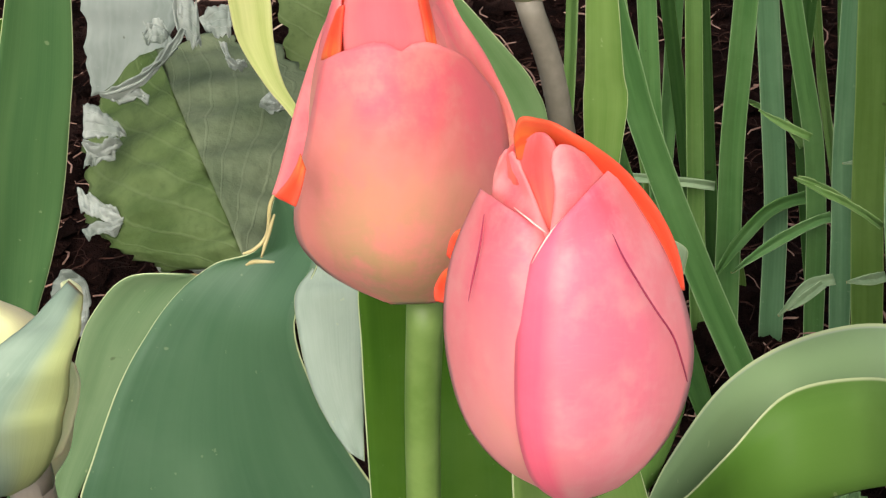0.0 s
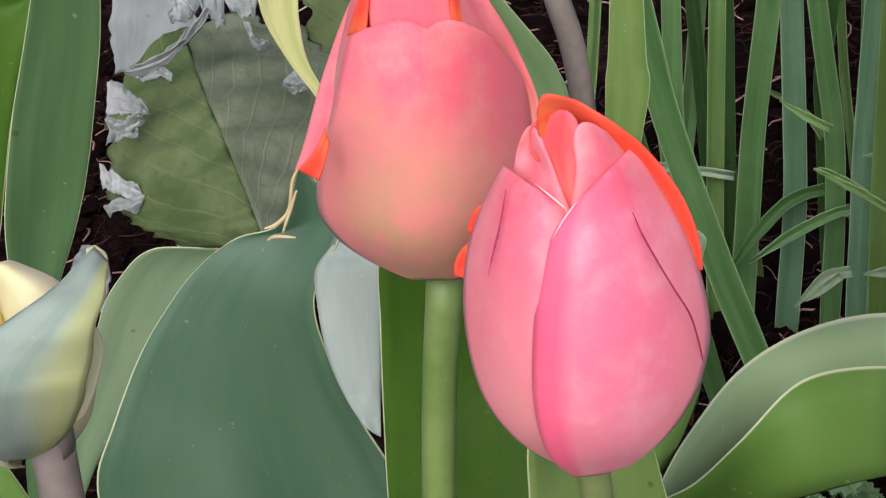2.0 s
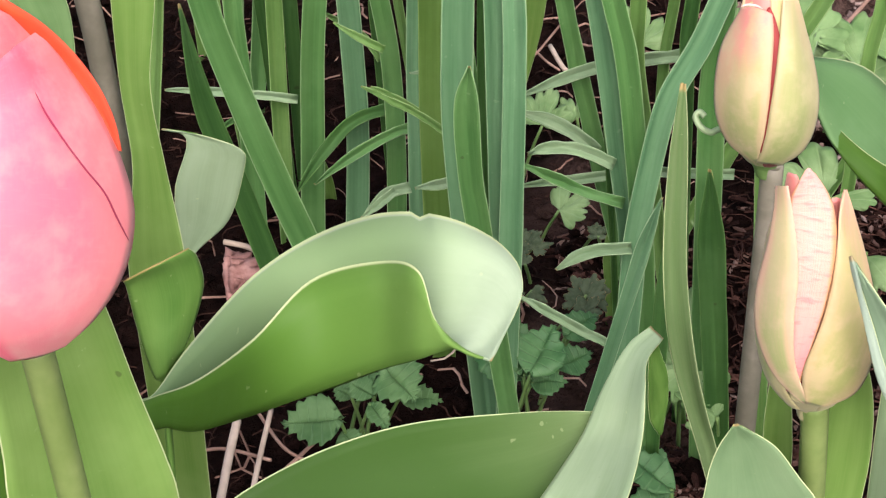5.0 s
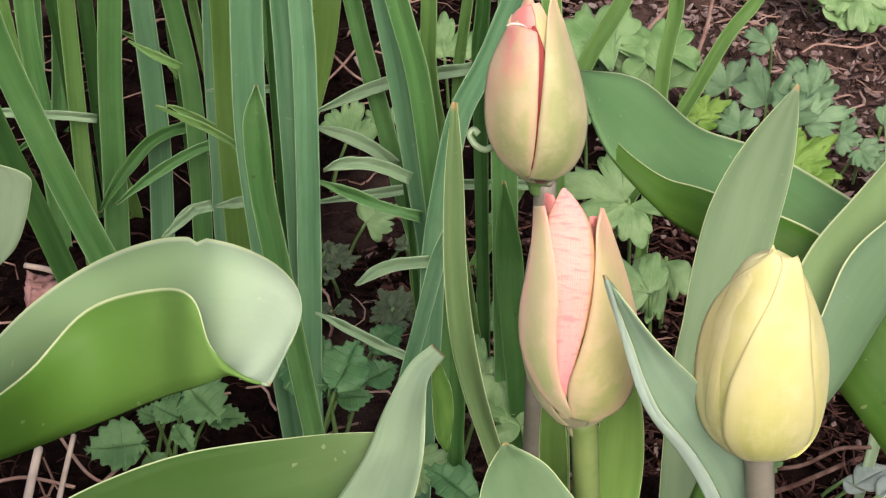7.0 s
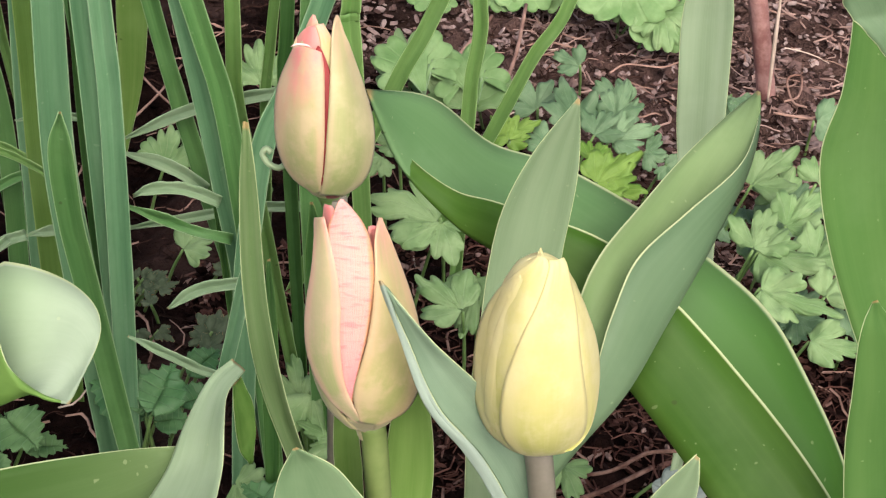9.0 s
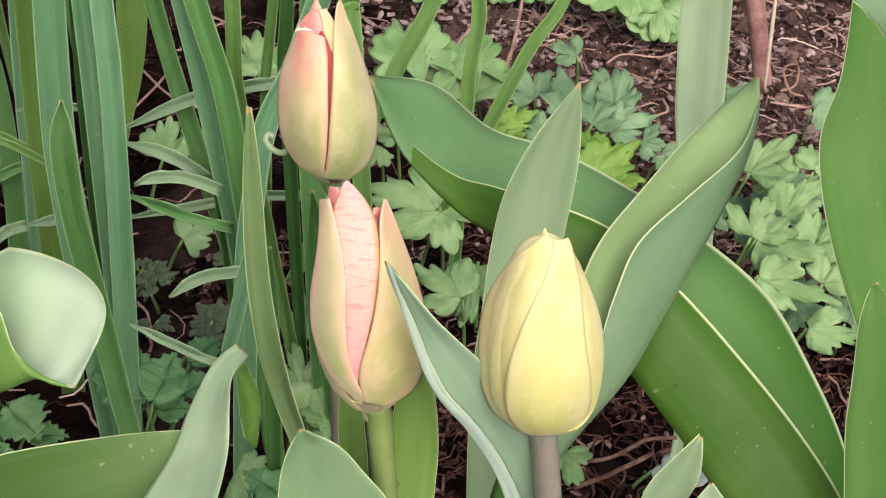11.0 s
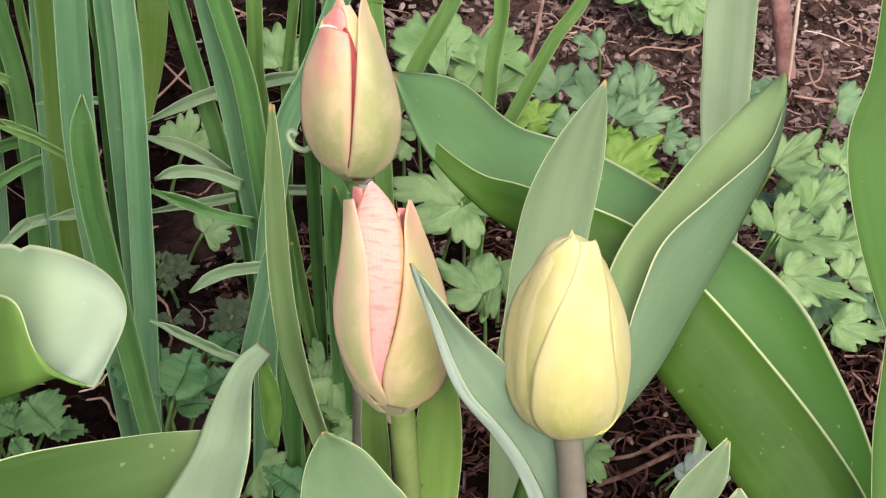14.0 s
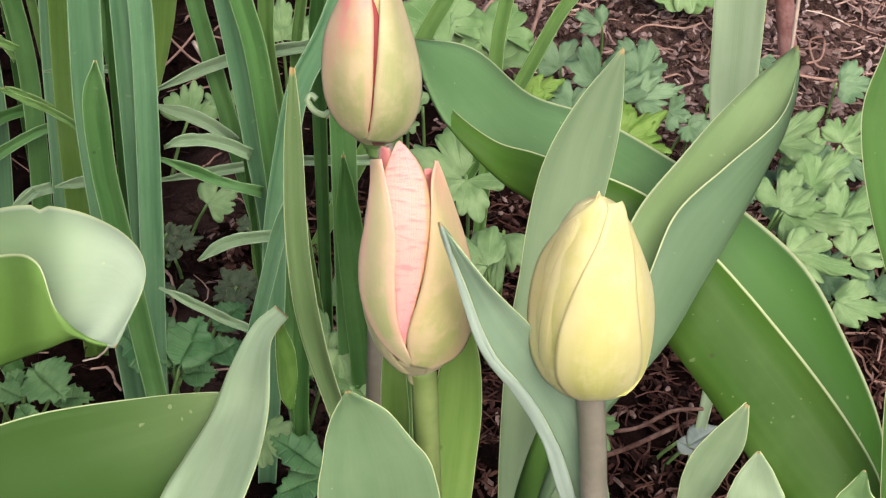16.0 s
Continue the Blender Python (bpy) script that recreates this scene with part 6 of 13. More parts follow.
tube(tulip, "receptacle", [base - rise * 0.003, base, base + rise * 0.0015, base + rise * 0.006], [0.0031, 0.0040, 0.0050, 0.0072], STEM_GREEN)
tube(tulip, "stem", [(0.2045, 0.3166, 0.3127), (0.2049, 0.3165, 0.2973), (0.2074, 0.3155, 0.1486), (0.2099, 0.3145, 0.0000)], [0.0030, 0.0030, 0.0032, 0.0034], STEM_GREY, "")
tube(tulip, "shoot", [(0.2046, 0.3180, 0.3092), (0.2036, 0.3324, 0.3079), (0.1986, 0.3366, 0.3105), (0.1950, 0.3356, 0.3109), (0.1924, 0.3365, 0.3124), (0.1914, 0.3386, 0.3144), (0.1927, 0.3391, 0.3156), (0.1938, 0.3379, 0.3147)], [0.0009, 0.0009, 0.0009, 0.0009, 0.0009, 0.0009, 0.0009, 0.0009], SHOOT, "pale curled shoot", sides=7)
leaf(tulip, [
    ((0.1856, 0.3352, 0.3284), (-0.0009, -0.0002, 0.0003), (0.0006, -0.0005, 0.0002)),
    ((0.1858, 0.3342, 0.3014), (-0.0031, -0.0005, 0.0010), (0.0021, -0.0018, 0.0009)),
    ((0.1864, 0.3305, 0.2646), (-0.0038, -0.0006, 0.0013), (0.0026, -0.0022, 0.0012)),
    ((0.1906, 0.3255, 0.2324), (-0.0042, 0.0006, 0.0038), (0.0026, -0.0043, -0.0001)),
    ((0.1986, 0.3167, 0.1980), (-0.0031, -0.0015, -0.0000), (0.0020, -0.0007, 0.0025)),
    ((0.2020, 0.3125, 0.1797), (-0.0030, -0.0015, -0.0000), (0.0020, -0.0006, 0.0025)),
    ((0.2043, 0.3076, 0.1525), (-0.0028, -0.0014, -0.0000), (0.0018, -0.0006, 0.0023)),
    ((0.2042, 0.3027, 0.1155), (-0.0024, -0.0012, -0.0000), (0.0016, -0.0005, 0.0020)),
    ((0.1995, 0.2978, 0.0619), (-0.0017, -0.0008, -0.0000), (0.0011, -0.0004, 0.0014)),
    ((0.1900, 0.2942, 0.0000), (-0.0009, -0.0005, -0.0000), (0.0006, -0.0002, 0.0008)),
], (LEAF_PLAIN, LEAF_FRESH), "narrow grooved leaf")

tulip = thing("tulip", (0.1850, 0.2407, 0.0), "split tulip bud with green outer petals and ribbed pink inside", "tulip", "tulips in the bed")
CUP = ((0.1822, 0.2384, 0.3037), (-0.0039, 0.0100, 0.0582), (-0.3103, -0.6446, 0.6987))
SHAPE = [(0, 0.24), (0.05, 0.55), (0.15, 0.84), (0.3, 1.0), (0.48, 0.98), (0.68, 0.82), (0.86, 0.60), (1.0, 0.42), (1.1, 0.3)]
petal(tulip, *CUP, 0.0108, SHAPE, 180, 80, 0.9, (RIBBED_PINK, DEEP_PINK), (6, 0.6))
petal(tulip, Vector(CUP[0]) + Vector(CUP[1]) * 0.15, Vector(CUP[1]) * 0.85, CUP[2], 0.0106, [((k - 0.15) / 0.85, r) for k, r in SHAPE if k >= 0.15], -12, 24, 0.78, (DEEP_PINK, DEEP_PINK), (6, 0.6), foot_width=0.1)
for turn, half in ((180, 64), (-105, 58), (105, 58), (60, 40), (-70, 30)):
    petal(tulip, *CUP, 0.0113, SHAPE, turn, half, 0.80, (BUD, BUD), (6, 0.6), foot_width=1.3)

leaf(tulip, [
    ((0.1739, 0.2439, 0.3529), (0.0017, -0.0015, 0.0007), (-0.0010, 0.0030, -0.0021)),
    ((0.1748, 0.2463, 0.3600), (0.0015, -0.0014, 0.0007), (-0.0005, 0.0036, -0.0025)),
    ((0.1750, 0.2485, 0.3630), (0.0003, -0.0011, 0.0004), (-0.0001, 0.0017, -0.0009)),
], (BUD_INNER, RIBBED_PINK), "pink inner petal tip", thick=0.0007, wave=0.0005, nu=15, name="petal")
leaf(tulip, [
    ((0.1840, 0.2406, 0.3434), (0.0037, 0.0019, -0.0025), (-0.0032, -0.0010, 0.0016)),
    ((0.1851, 0.2450, 0.3507), (0.0021, -0.0006, -0.0001), (-0.0029, -0.0012, 0.0017)),
    ((0.1848, 0.2460, 0.3562), (0.0010, -0.0003, -0.0002), (-0.0010, 0.0003, 0.0002)),
], (BUD_INNER, DEEP_PINK), "pink inner petal", thick=0.0007, wave=0.0005, nu=15, name="petal")
leaf(tulip, [
    ((0.1738, 0.2331, 0.3148), (0.0008, -0.0007, 0.0004), (-0.0007, 0.0009, -0.0006)),
    ((0.1733, 0.2323, 0.3237), (0.0019, -0.0012, 0.0004), (-0.0017, 0.0016, -0.0008)),
    ((0.1744, 0.2339, 0.3353), (0.0038, -0.0015, 0.0000), (-0.0033, 0.0026, -0.0011)),
    ((0.1756, 0.2365, 0.3451), (0.0049, -0.0013, -0.0009), (-0.0040, 0.0031, -0.0008)),
    ((0.1768, 0.2399, 0.3537), (0.0056, -0.0009, -0.0023), (-0.0043, 0.0037, -0.0002)),
    ((0.1771, 0.2430, 0.3610), (0.0046, 0.0002, -0.0012), (-0.0035, 0.0023, -0.0015)),
    ((0.1769, 0.2453, 0.3662), (0.0004, -0.0003, -0.0005), (-0.0007, 0.0001, -0.0005)),
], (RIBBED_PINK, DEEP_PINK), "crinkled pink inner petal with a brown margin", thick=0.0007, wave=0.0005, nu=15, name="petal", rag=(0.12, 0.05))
tube(tulip, "crease", [(0.1730, 0.2335, 0.3147), (0.1715, 0.2334, 0.3234), (0.1710, 0.2360, 0.3347), (0.1715, 0.2391, 0.3448), (0.1724, 0.2431, 0.3540)], [0.00008, 0.00022, 0.00022, 0.0002, 0.00006], CREASE, "dark red line along the petal", sides=6)
tube(tulip, "crease", [(0.1746, 0.2320, 0.3156), (0.1752, 0.2307, 0.3245), (0.1782, 0.2320, 0.3357), (0.1805, 0.2348, 0.3446), (0.1824, 0.2386, 0.3518)], [0.00008, 0.0002, 0.00022, 0.0002, 0.00006], BROWN_EDGE, "brown withered edge", sides=6)
leaf(tulip, [
    ((0.1768, 0.2310, 0.3125), (0.0005, -0.0004, 0.0004), (-0.0005, 0.0004, -0.0004)),
    ((0.1715, 0.2333, 0.3207), (0.0019, -0.0018, 0.0013), (-0.0015, 0.0028, -0.0022)),
    ((0.1697, 0.2360, 0.3292), (0.0028, -0.0030, 0.0010), (-0.0018, 0.0055, -0.0034)),
    ((0.1697, 0.2380, 0.3358), (0.0030, -0.0033, 0.0011), (-0.0018, 0.0064, -0.0040)),
    ((0.1705, 0.2395, 0.3427), (0.0029, -0.0032, 0.0006), (-0.0019, 0.0058, -0.0030)),
    ((0.1715, 0.2415, 0.3496), (0.0022, -0.0024, 0.0001), (-0.0015, 0.0041, -0.0016)),
    ((0.1721, 0.2443, 0.3558), (0.0014, -0.0017, 0.0006), (-0.0009, 0.0030, -0.0017)),
    ((0.1726, 0.2476, 0.3609), (0.0006, -0.0014, 0.0009), (0.0002, 0.0033, -0.0025)),
], (BUD_PINK, BUD), "green petal with a pink edge", thick=0.0007, wave=0.0005, nu=15, name="petal")
leaf(tulip, [
    ((0.1786, 0.2305, 0.3118), (0.0024, 0.0003, -0.0015), (-0.0020, 0.0005, 0.0006)),
    ((0.1803, 0.2288, 0.3196), (0.0085, 0.0028, -0.0082), (-0.0060, 0.0018, 0.0032)),
    ((0.1832, 0.2297, 0.3270), (0.0094, 0.0039, -0.0101), (-0.0065, 0.0012, 0.0046)),
    ((0.1849, 0.2318, 0.3342), (0.0091, 0.0045, -0.0098), (-0.0061, 0.0007, 0.0044)),
    ((0.1860, 0.2349, 0.3406), (0.0075, 0.0039, -0.0074), (-0.0055, -0.0003, 0.0038)),
    ((0.1863, 0.2392, 0.3483), (0.0051, 0.0027, -0.0054), (-0.0041, -0.0008, 0.0036)),
    ((0.1864, 0.2434, 0.3536), (0.0027, 0.0009, -0.0025), (-0.0031, -0.0018, 0.0033)),
    ((0.1865, 0.2460, 0.3583), (0.0004, 0.0000, -0.0001), (-0.0003, 0.0001, -0.0000)),
], (BUD_FLUSH, BUD), "green petal flushed salmon at its tip", thick=0.0007, wave=0.0005, nu=15, name="petal")
base, rise = Vector(CUP[0]), Vector(CUP[1]).normalized()
tube(tulip, "receptacle", [base - rise * 0.003, base, base + rise * 0.0015, base + rise * 0.003, base + rise * 0.007], [0.0031, 0.0036, 0.0048, 0.0061, 0.0090], BUD)
tube(tulip, "stem", [(0.1822, 0.2374, 0.3062), (0.1843, 0.2366, 0.2839), (0.1946, 0.2325, 0.1419), (0.2049, 0.2285, 0.0000)], [0.0032, 0.0032, 0.0034, 0.0037], STEM_DULL, "")
leaf(tulip, [
    ((0.1951, 0.2453, 0.3156), (-0.0007, 0.0001, 0.0001), (0.0005, -0.0004, 0.0002)),
    ((0.1957, 0.2443, 0.2981), (-0.0045, 0.0010, 0.0007), (0.0037, -0.0028, 0.0011)),
    ((0.1954, 0.2428, 0.2806), (-0.0062, 0.0014, 0.0010), (0.0050, -0.0037, 0.0016)),
    ((0.1939, 0.2410, 0.2627), (-0.0064, 0.0015, 0.0011), (0.0053, -0.0038, 0.0017)),
    ((0.1921, 0.2387, 0.2376), (-0.0062, 0.0014, 0.0011), (0.0051, -0.0037, 0.0016)),
    ((0.1898, 0.2360, 0.2007), (-0.0058, 0.0013, 0.0010), (0.0047, -0.0035, 0.0015)),
    ((0.1874, 0.2335, 0.1514), (-0.0050, 0.0011, 0.0008), (0.0041, -0.0030, 0.0013)),
    ((0.1848, 0.2310, 0.0807), (-0.0035, 0.0008, 0.0006), (0.0029, -0.0021, 0.0009)),
    ((0.1826, 0.2294, 0.0000), (-0.0019, 0.0004, 0.0003), (0.0016, -0.0012, 0.0005)),
], (LEAF_LIME, LEAF_FRESH), "narrow light green leaf")
leaf(tulip, [
    ((0.1824, 0.2560, 0.3038), (-0.0017, 0.0004, 0.0003), (0.0014, -0.0011, 0.0004)),
    ((0.1829, 0.2550, 0.2933), (-0.0027, 0.0006, 0.0004), (0.0022, -0.0017, 0.0007)),
    ((0.1832, 0.2530, 0.2756), (-0.0035, 0.0008, 0.0006), (0.0029, -0.0022, 0.0009)),
    ((0.1838, 0.2501, 0.2578), (-0.0031, 0.0007, 0.0005), (0.0026, -0.0019, 0.0008)),
    ((0.1846, 0.2465, 0.2332), (-0.0030, 0.0007, 0.0005), (0.0025, -0.0018, 0.0008)),
    ((0.1851, 0.2422, 0.1971), (-0.0028, 0.0006, 0.0005), (0.0023, -0.0017, 0.0007)),
    ((0.1852, 0.2378, 0.1487), (-0.0024, 0.0005, 0.0004), (0.0020, -0.0015, 0.0006)),
    ((0.1844, 0.2331, 0.0793), (-0.0017, 0.0004, 0.0003), (0.0014, -0.0010, 0.0005)),
    ((0.1826, 0.2294, 0.0000), (-0.0009, 0.0002, 0.0002), (0.0008, -0.0006, 0.0002)),
], (LEAF_LIME, LEAF_FRESH), "")
leaf(tulip, [
    ((0.1616, 0.2335, 0.3074), (-0.0004, 0.0001, -0.0000), (0.0003, -0.0002, 0.0001)),
    ((0.1637, 0.2321, 0.3004), (-0.0064, 0.0008, -0.0006), (0.0057, -0.0026, 0.0024)),
    ((0.1655, 0.2297, 0.2906), (-0.0107, 0.0013, -0.0011), (0.0095, -0.0041, 0.0042)),
    ((0.1672, 0.2267, 0.2785), (-0.0143, 0.0012, -0.0022), (0.0128, -0.0048, 0.0065)),
    ((0.1703, 0.2214, 0.2525), (-0.0139, 0.0012, -0.0021), (0.0124, -0.0047, 0.0063)),
    ((0.1738, 0.2171, 0.2139), (-0.0129, 0.0011, -0.0020), (0.0115, -0.0044, 0.0058)),
    ((0.1773, 0.2157, 0.1619), (-0.0111, 0.0009, -0.0017), (0.0100, -0.0038, 0.0050)),
    ((0.1806, 0.2194, 0.0866), (-0.0079, 0.0007, -0.0012), (0.0070, -0.0027, 0.0035)),
    ((0.1826, 0.2294, 0.0000), (-0.0043, 0.0004, -0.0007), (0.0038, -0.0015, 0.0019)),
], (LEAF_SOFT, LEAF_FRESH), "rounded pale leaf tip")

tulip = thing("tulip", (0.2112, 0.2080, 0.0), "closed pale yellow tulip bud on a mauve-grey stem", "tulip", "tulips in the bed")
CUP = ((0.2122, 0.2119, 0.3117), (-0.0007, 0.0056, 0.0517), (-0.3837, -0.6197, 0.6846))
SHAPE = [(0, 0.16), (0.015, 0.40), (0.045, 0.66), (0.13, 0.88), (0.28, 1.0), (0.45, 0.99), (0.65, 0.84), (0.82, 0.58), (0.90, 0.40), (0.94, 0.22), (0.955, 0.04), (1.05, 0.01)]
for turn, height in ((180, 1.0), (-105, 0.99), (105, 0.99), (0, 0.98)):
    petal(tulip, *CUP, 0.0128, SHAPE, turn, 66, height, (LEMON, LEMON), (40, 0.4), foot_width=1.3)

leaf(tulip, [
    ((0.2055, 0.2043, 0.3175), (0.0018, -0.0012, 0.0001), (-0.0013, 0.0019, -0.0010)),
    ((0.2016, 0.2058, 0.3230), (0.0024, -0.0031, 0.0032), (-0.0006, 0.0062, -0.0068)),
    ((0.2000, 0.2076, 0.3301), (0.0037, -0.0040, 0.0037), (-0.0008, 0.0092, -0.0095)),
    ((0.2002, 0.2096, 0.3384), (0.0046, -0.0046, 0.0035), (-0.0010, 0.0109, -0.0102)),
    ((0.2016, 0.2118, 0.3467), (0.0048, -0.0047, 0.0022), (-0.0012, 0.0111, -0.0087)),
    ((0.2040, 0.2132, 0.3536), (0.0042, -0.0042, 0.0009), (-0.0006, 0.0103, -0.0068)),
    ((0.2074, 0.2134, 0.3589), (0.0032, -0.0025, -0.0005), (-0.0019, 0.0047, -0.0015)),
    ((0.2098, 0.2140, 0.3617), (0.0020, -0.0008, -0.0005), (-0.0014, 0.0020, -0.0003)),
    ((0.2104, 0.2147, 0.3634), (0.0008, -0.0003, -0.0002), (-0.0006, 0.0006, 0.0000)),
], (LEMON, LEMON), "pale yellow petal overlapped by the front one", thick=0.0003, wave=0.0003, nu=15, name="petal")
leaf(tulip, [
    ((0.2148, 0.2019, 0.3162), (0.0010, -0.0004, 0.0003), (-0.0009, 0.0005, -0.0004)),
    ((0.2188, 0.2022, 0.3189), (0.0004, -0.0004, 0.0003), (-0.0005, 0.0003, -0.0002)),
    ((0.2196, 0.2022, 0.3261), (0.0025, 0.0016, -0.0025), (-0.0022, -0.0012, 0.0021)),
    ((0.2187, 0.2029, 0.3371), (0.0052, 0.0036, -0.0056), (-0.0029, -0.0006, 0.0022)),
    ((0.2186, 0.2060, 0.3455), (0.0052, 0.0036, -0.0053), (-0.0031, -0.0007, 0.0023)),
    ((0.2174, 0.2093, 0.3530), (0.0024, 0.0015, -0.0020), (-0.0018, -0.0006, 0.0011)),
    ((0.2156, 0.2130, 0.3594), (0.0001, 0.0003, 0.0001), (-0.0001, -0.0003, -0.0001)),
], (LEMON, LEMON), "", thick=0.0003, wave=0.0003, nu=15, name="petal")
leaf(tulip, [
    ((0.2112, 0.2062, 0.3130), (0.0030, 0.0004, -0.0008), (-0.0020, 0.0014, -0.0006)),
    ((0.2091, 0.2024, 0.3165), (0.0062, 0.0008, -0.0022), (-0.0038, 0.0030, -0.0012)),
    ((0.2070, 0.2005, 0.3244), (0.0118, 0.0017, -0.0055), (-0.0064, 0.0063, -0.0039)),
    ((0.2066, 0.2008, 0.3326), (0.0114, -0.0000, -0.0032), (-0.0073, 0.0062, -0.0038)),
    ((0.2068, 0.2026, 0.3409), (0.0095, -0.0006, -0.0015), (-0.0067, 0.0049, -0.0031)),
    ((0.2083, 0.2048, 0.3484), (0.0076, -0.0002, -0.0009), (-0.0057, 0.0030, -0.0020)),
    ((0.2101, 0.2072, 0.3539), (0.0062, 0.0007, -0.0008), (-0.0046, 0.0016, -0.0015)),
    ((0.2116, 0.2094, 0.3576), (0.0045, 0.0011, -0.0005), (-0.0036, 0.0003, -0.0009)),
    ((0.2134, 0.2125, 0.3612), (0.0026, 0.0006, -0.0005), (-0.0020, 0.0003, 0.0003)),
    ((0.2136, 0.2140, 0.3622), (0.0022, 0.0008, -0.0004), (-0.0017, 0.0004, 0.0004)),
], (LEMON, LEMON), "broad pale yellow front petal with a blunt tip", thick=0.0003, wave=0.0003, nu=15, name="petal")
tube(tulip, "stem", [(0.2115, 0.2110, 0.3141), (0.2154, 0.2091, 0.2873), (0.2316, 0.2010, 0.1437), (0.2478, 0.1929, 0.0000)], [0.0033, 0.0033, 0.0035, 0.0038], STEM_GREY, "mauve-grey stem")
leaf(tulip, [
    ((0.1764, 0.2225, 0.3604), (-0.0001, 0.0002, 0.0001), (0.0001, -0.0001, -0.0001)),
    ((0.1815, 0.2213, 0.3457), (-0.0007, 0.0004, -0.0001), (0.0007, -0.0003, -0.0000)),
    ((0.1881, 0.2183, 0.3250), (-0.0012, 0.0006, -0.0002), (0.0013, -0.0004, 0.0001)),
    ((0.1972, 0.2156, 0.3109), (-0.0016, 0.0009, -0.0001), (0.0017, -0.0007, -0.0001)),
    ((0.2043, 0.2138, 0.2965), (-0.0016, 0.0009, -0.0002), (0.0017, -0.0007, -0.0000)),
    ((0.2088, 0.2133, 0.2839), (-0.0018, 0.0009, -0.0002), (0.0019, -0.0007, -0.0000)),
    ((0.2164, 0.2122, 0.2579), (-0.0017, 0.0009, -0.0002), (0.0018, -0.0007, -0.0000)),
    ((0.2229, 0.2106, 0.2191), (-0.0016, 0.0008, -0.0002), (0.0017, -0.0007, -0.0000)),
    ((0.2258, 0.2083, 0.1661), (-0.0014, 0.0007, -0.0002), (0.0015, -0.0006, -0.0000)),
    ((0.2219, 0.2049, 0.0891), (-0.0010, 0.0005, -0.0001), (0.0010, -0.0004, -0.0000)),
    ((0.2098, 0.2008, 0.0000), (-0.0005, 0.0003, -0.0001), (0.0006, -0.0002, -0.0000)),
], (LEAF_SILVER, LEAF_SILVER), "pale folded edge of the leaf")
leaf(tulip, [
    ((0.1769, 0.2231, 0.3597), (-0.0002, 0.0001, 0.0000), (0.0002, -0.0001, 0.0000)),
    ((0.1854, 0.2211, 0.3435), (-0.0029, 0.0015, 0.0009), (0.0025, -0.0022, -0.0002)),
    ((0.1948, 0.2193, 0.3252), (-0.0052, 0.0001, -0.0015), (0.0046, -0.0012, 0.0027)),
    ((0.2049, 0.2157, 0.3104), (-0.0058, 0.0007, -0.0009), (0.0051, -0.0019, 0.0022)),
    ((0.2120, 0.2131, 0.2952), (-0.0058, 0.0015, -0.0001), (0.0051, -0.0026, 0.0015)),
    ((0.2160, 0.2130, 0.2814), (-0.0047, 0.0016, 0.0003), (0.0041, -0.0025, 0.0008)),
    ((0.2221, 0.2127, 0.2552), (-0.0046, 0.0015, 0.0003), (0.0040, -0.0024, 0.0008)),
    ((0.2269, 0.2117, 0.2162), (-0.0043, 0.0014, 0.0003), (0.0037, -0.0022, 0.0007)),
    ((0.2281, 0.2097, 0.1636), (-0.0037, 0.0012, 0.0003), (0.0032, -0.0019, 0.0006)),
    ((0.2227, 0.2059, 0.0876), (-0.0026, 0.0009, 0.0002), (0.0023, -0.0014, 0.0004)),
    ((0.2098, 0.2008, 0.0000), (-0.0014, 0.0005, 0.0001), (0.0012, -0.0007, 0.0002)),
], (LEAF_BLOOM, LEAF_PALE), "pointed grey-green leaf")

tulip = thing("tulip", (0.2610, 0.2800, 0.0), "tulip with tall pointed grey-green leaves, not in bloom", "tulip", "tulips in the bed")
leaf(tulip, [
    ((0.2829, 0.3259, 0.3202), (-0.0003, 0.0002, 0.0003), (0.0002, -0.0004, -0.0002)),
    ((0.2786, 0.3277, 0.3024), (-0.0073, 0.0010, 0.0001), (0.0056, -0.0038, 0.0021)),
    ((0.2746, 0.3281, 0.2838), (-0.0114, 0.0013, -0.0001), (0.0088, -0.0056, 0.0036)),
    ((0.2714, 0.3269, 0.2642), (-0.0125, 0.0005, -0.0012), (0.0098, -0.0050, 0.0053)),
    ((0.2691, 0.3249, 0.2443), (-0.0131, -0.0006, -0.0024), (0.0103, -0.0042, 0.0069)),
    ((0.2663, 0.3210, 0.2180), (-0.0122, 0.0028, 0.0017), (0.0096, -0.0071, 0.0028)),
    ((0.2644, 0.3178, 0.1970), (-0.0118, 0.0027, 0.0016), (0.0093, -0.0069, 0.0027)),
    ((0.2624, 0.3126, 0.1663), (-0.0109, 0.0025, 0.0015), (0.0087, -0.0064, 0.0025)),
    ((0.2609, 0.3051, 0.1253), (-0.0095, 0.0022, 0.0013), (0.0075, -0.0056, 0.0022)),
    ((0.2603, 0.2937, 0.0667), (-0.0067, 0.0015, 0.0009), (0.0053, -0.0039, 0.0015)),
    ((0.2610, 0.2800, 0.0000), (-0.0036, 0.0008, 0.0005), (0.0029, -0.0021, 0.0008)),
], (LEAF_SAGE, LEAF_FRESH), "pointed upright leaf with a pale margin")
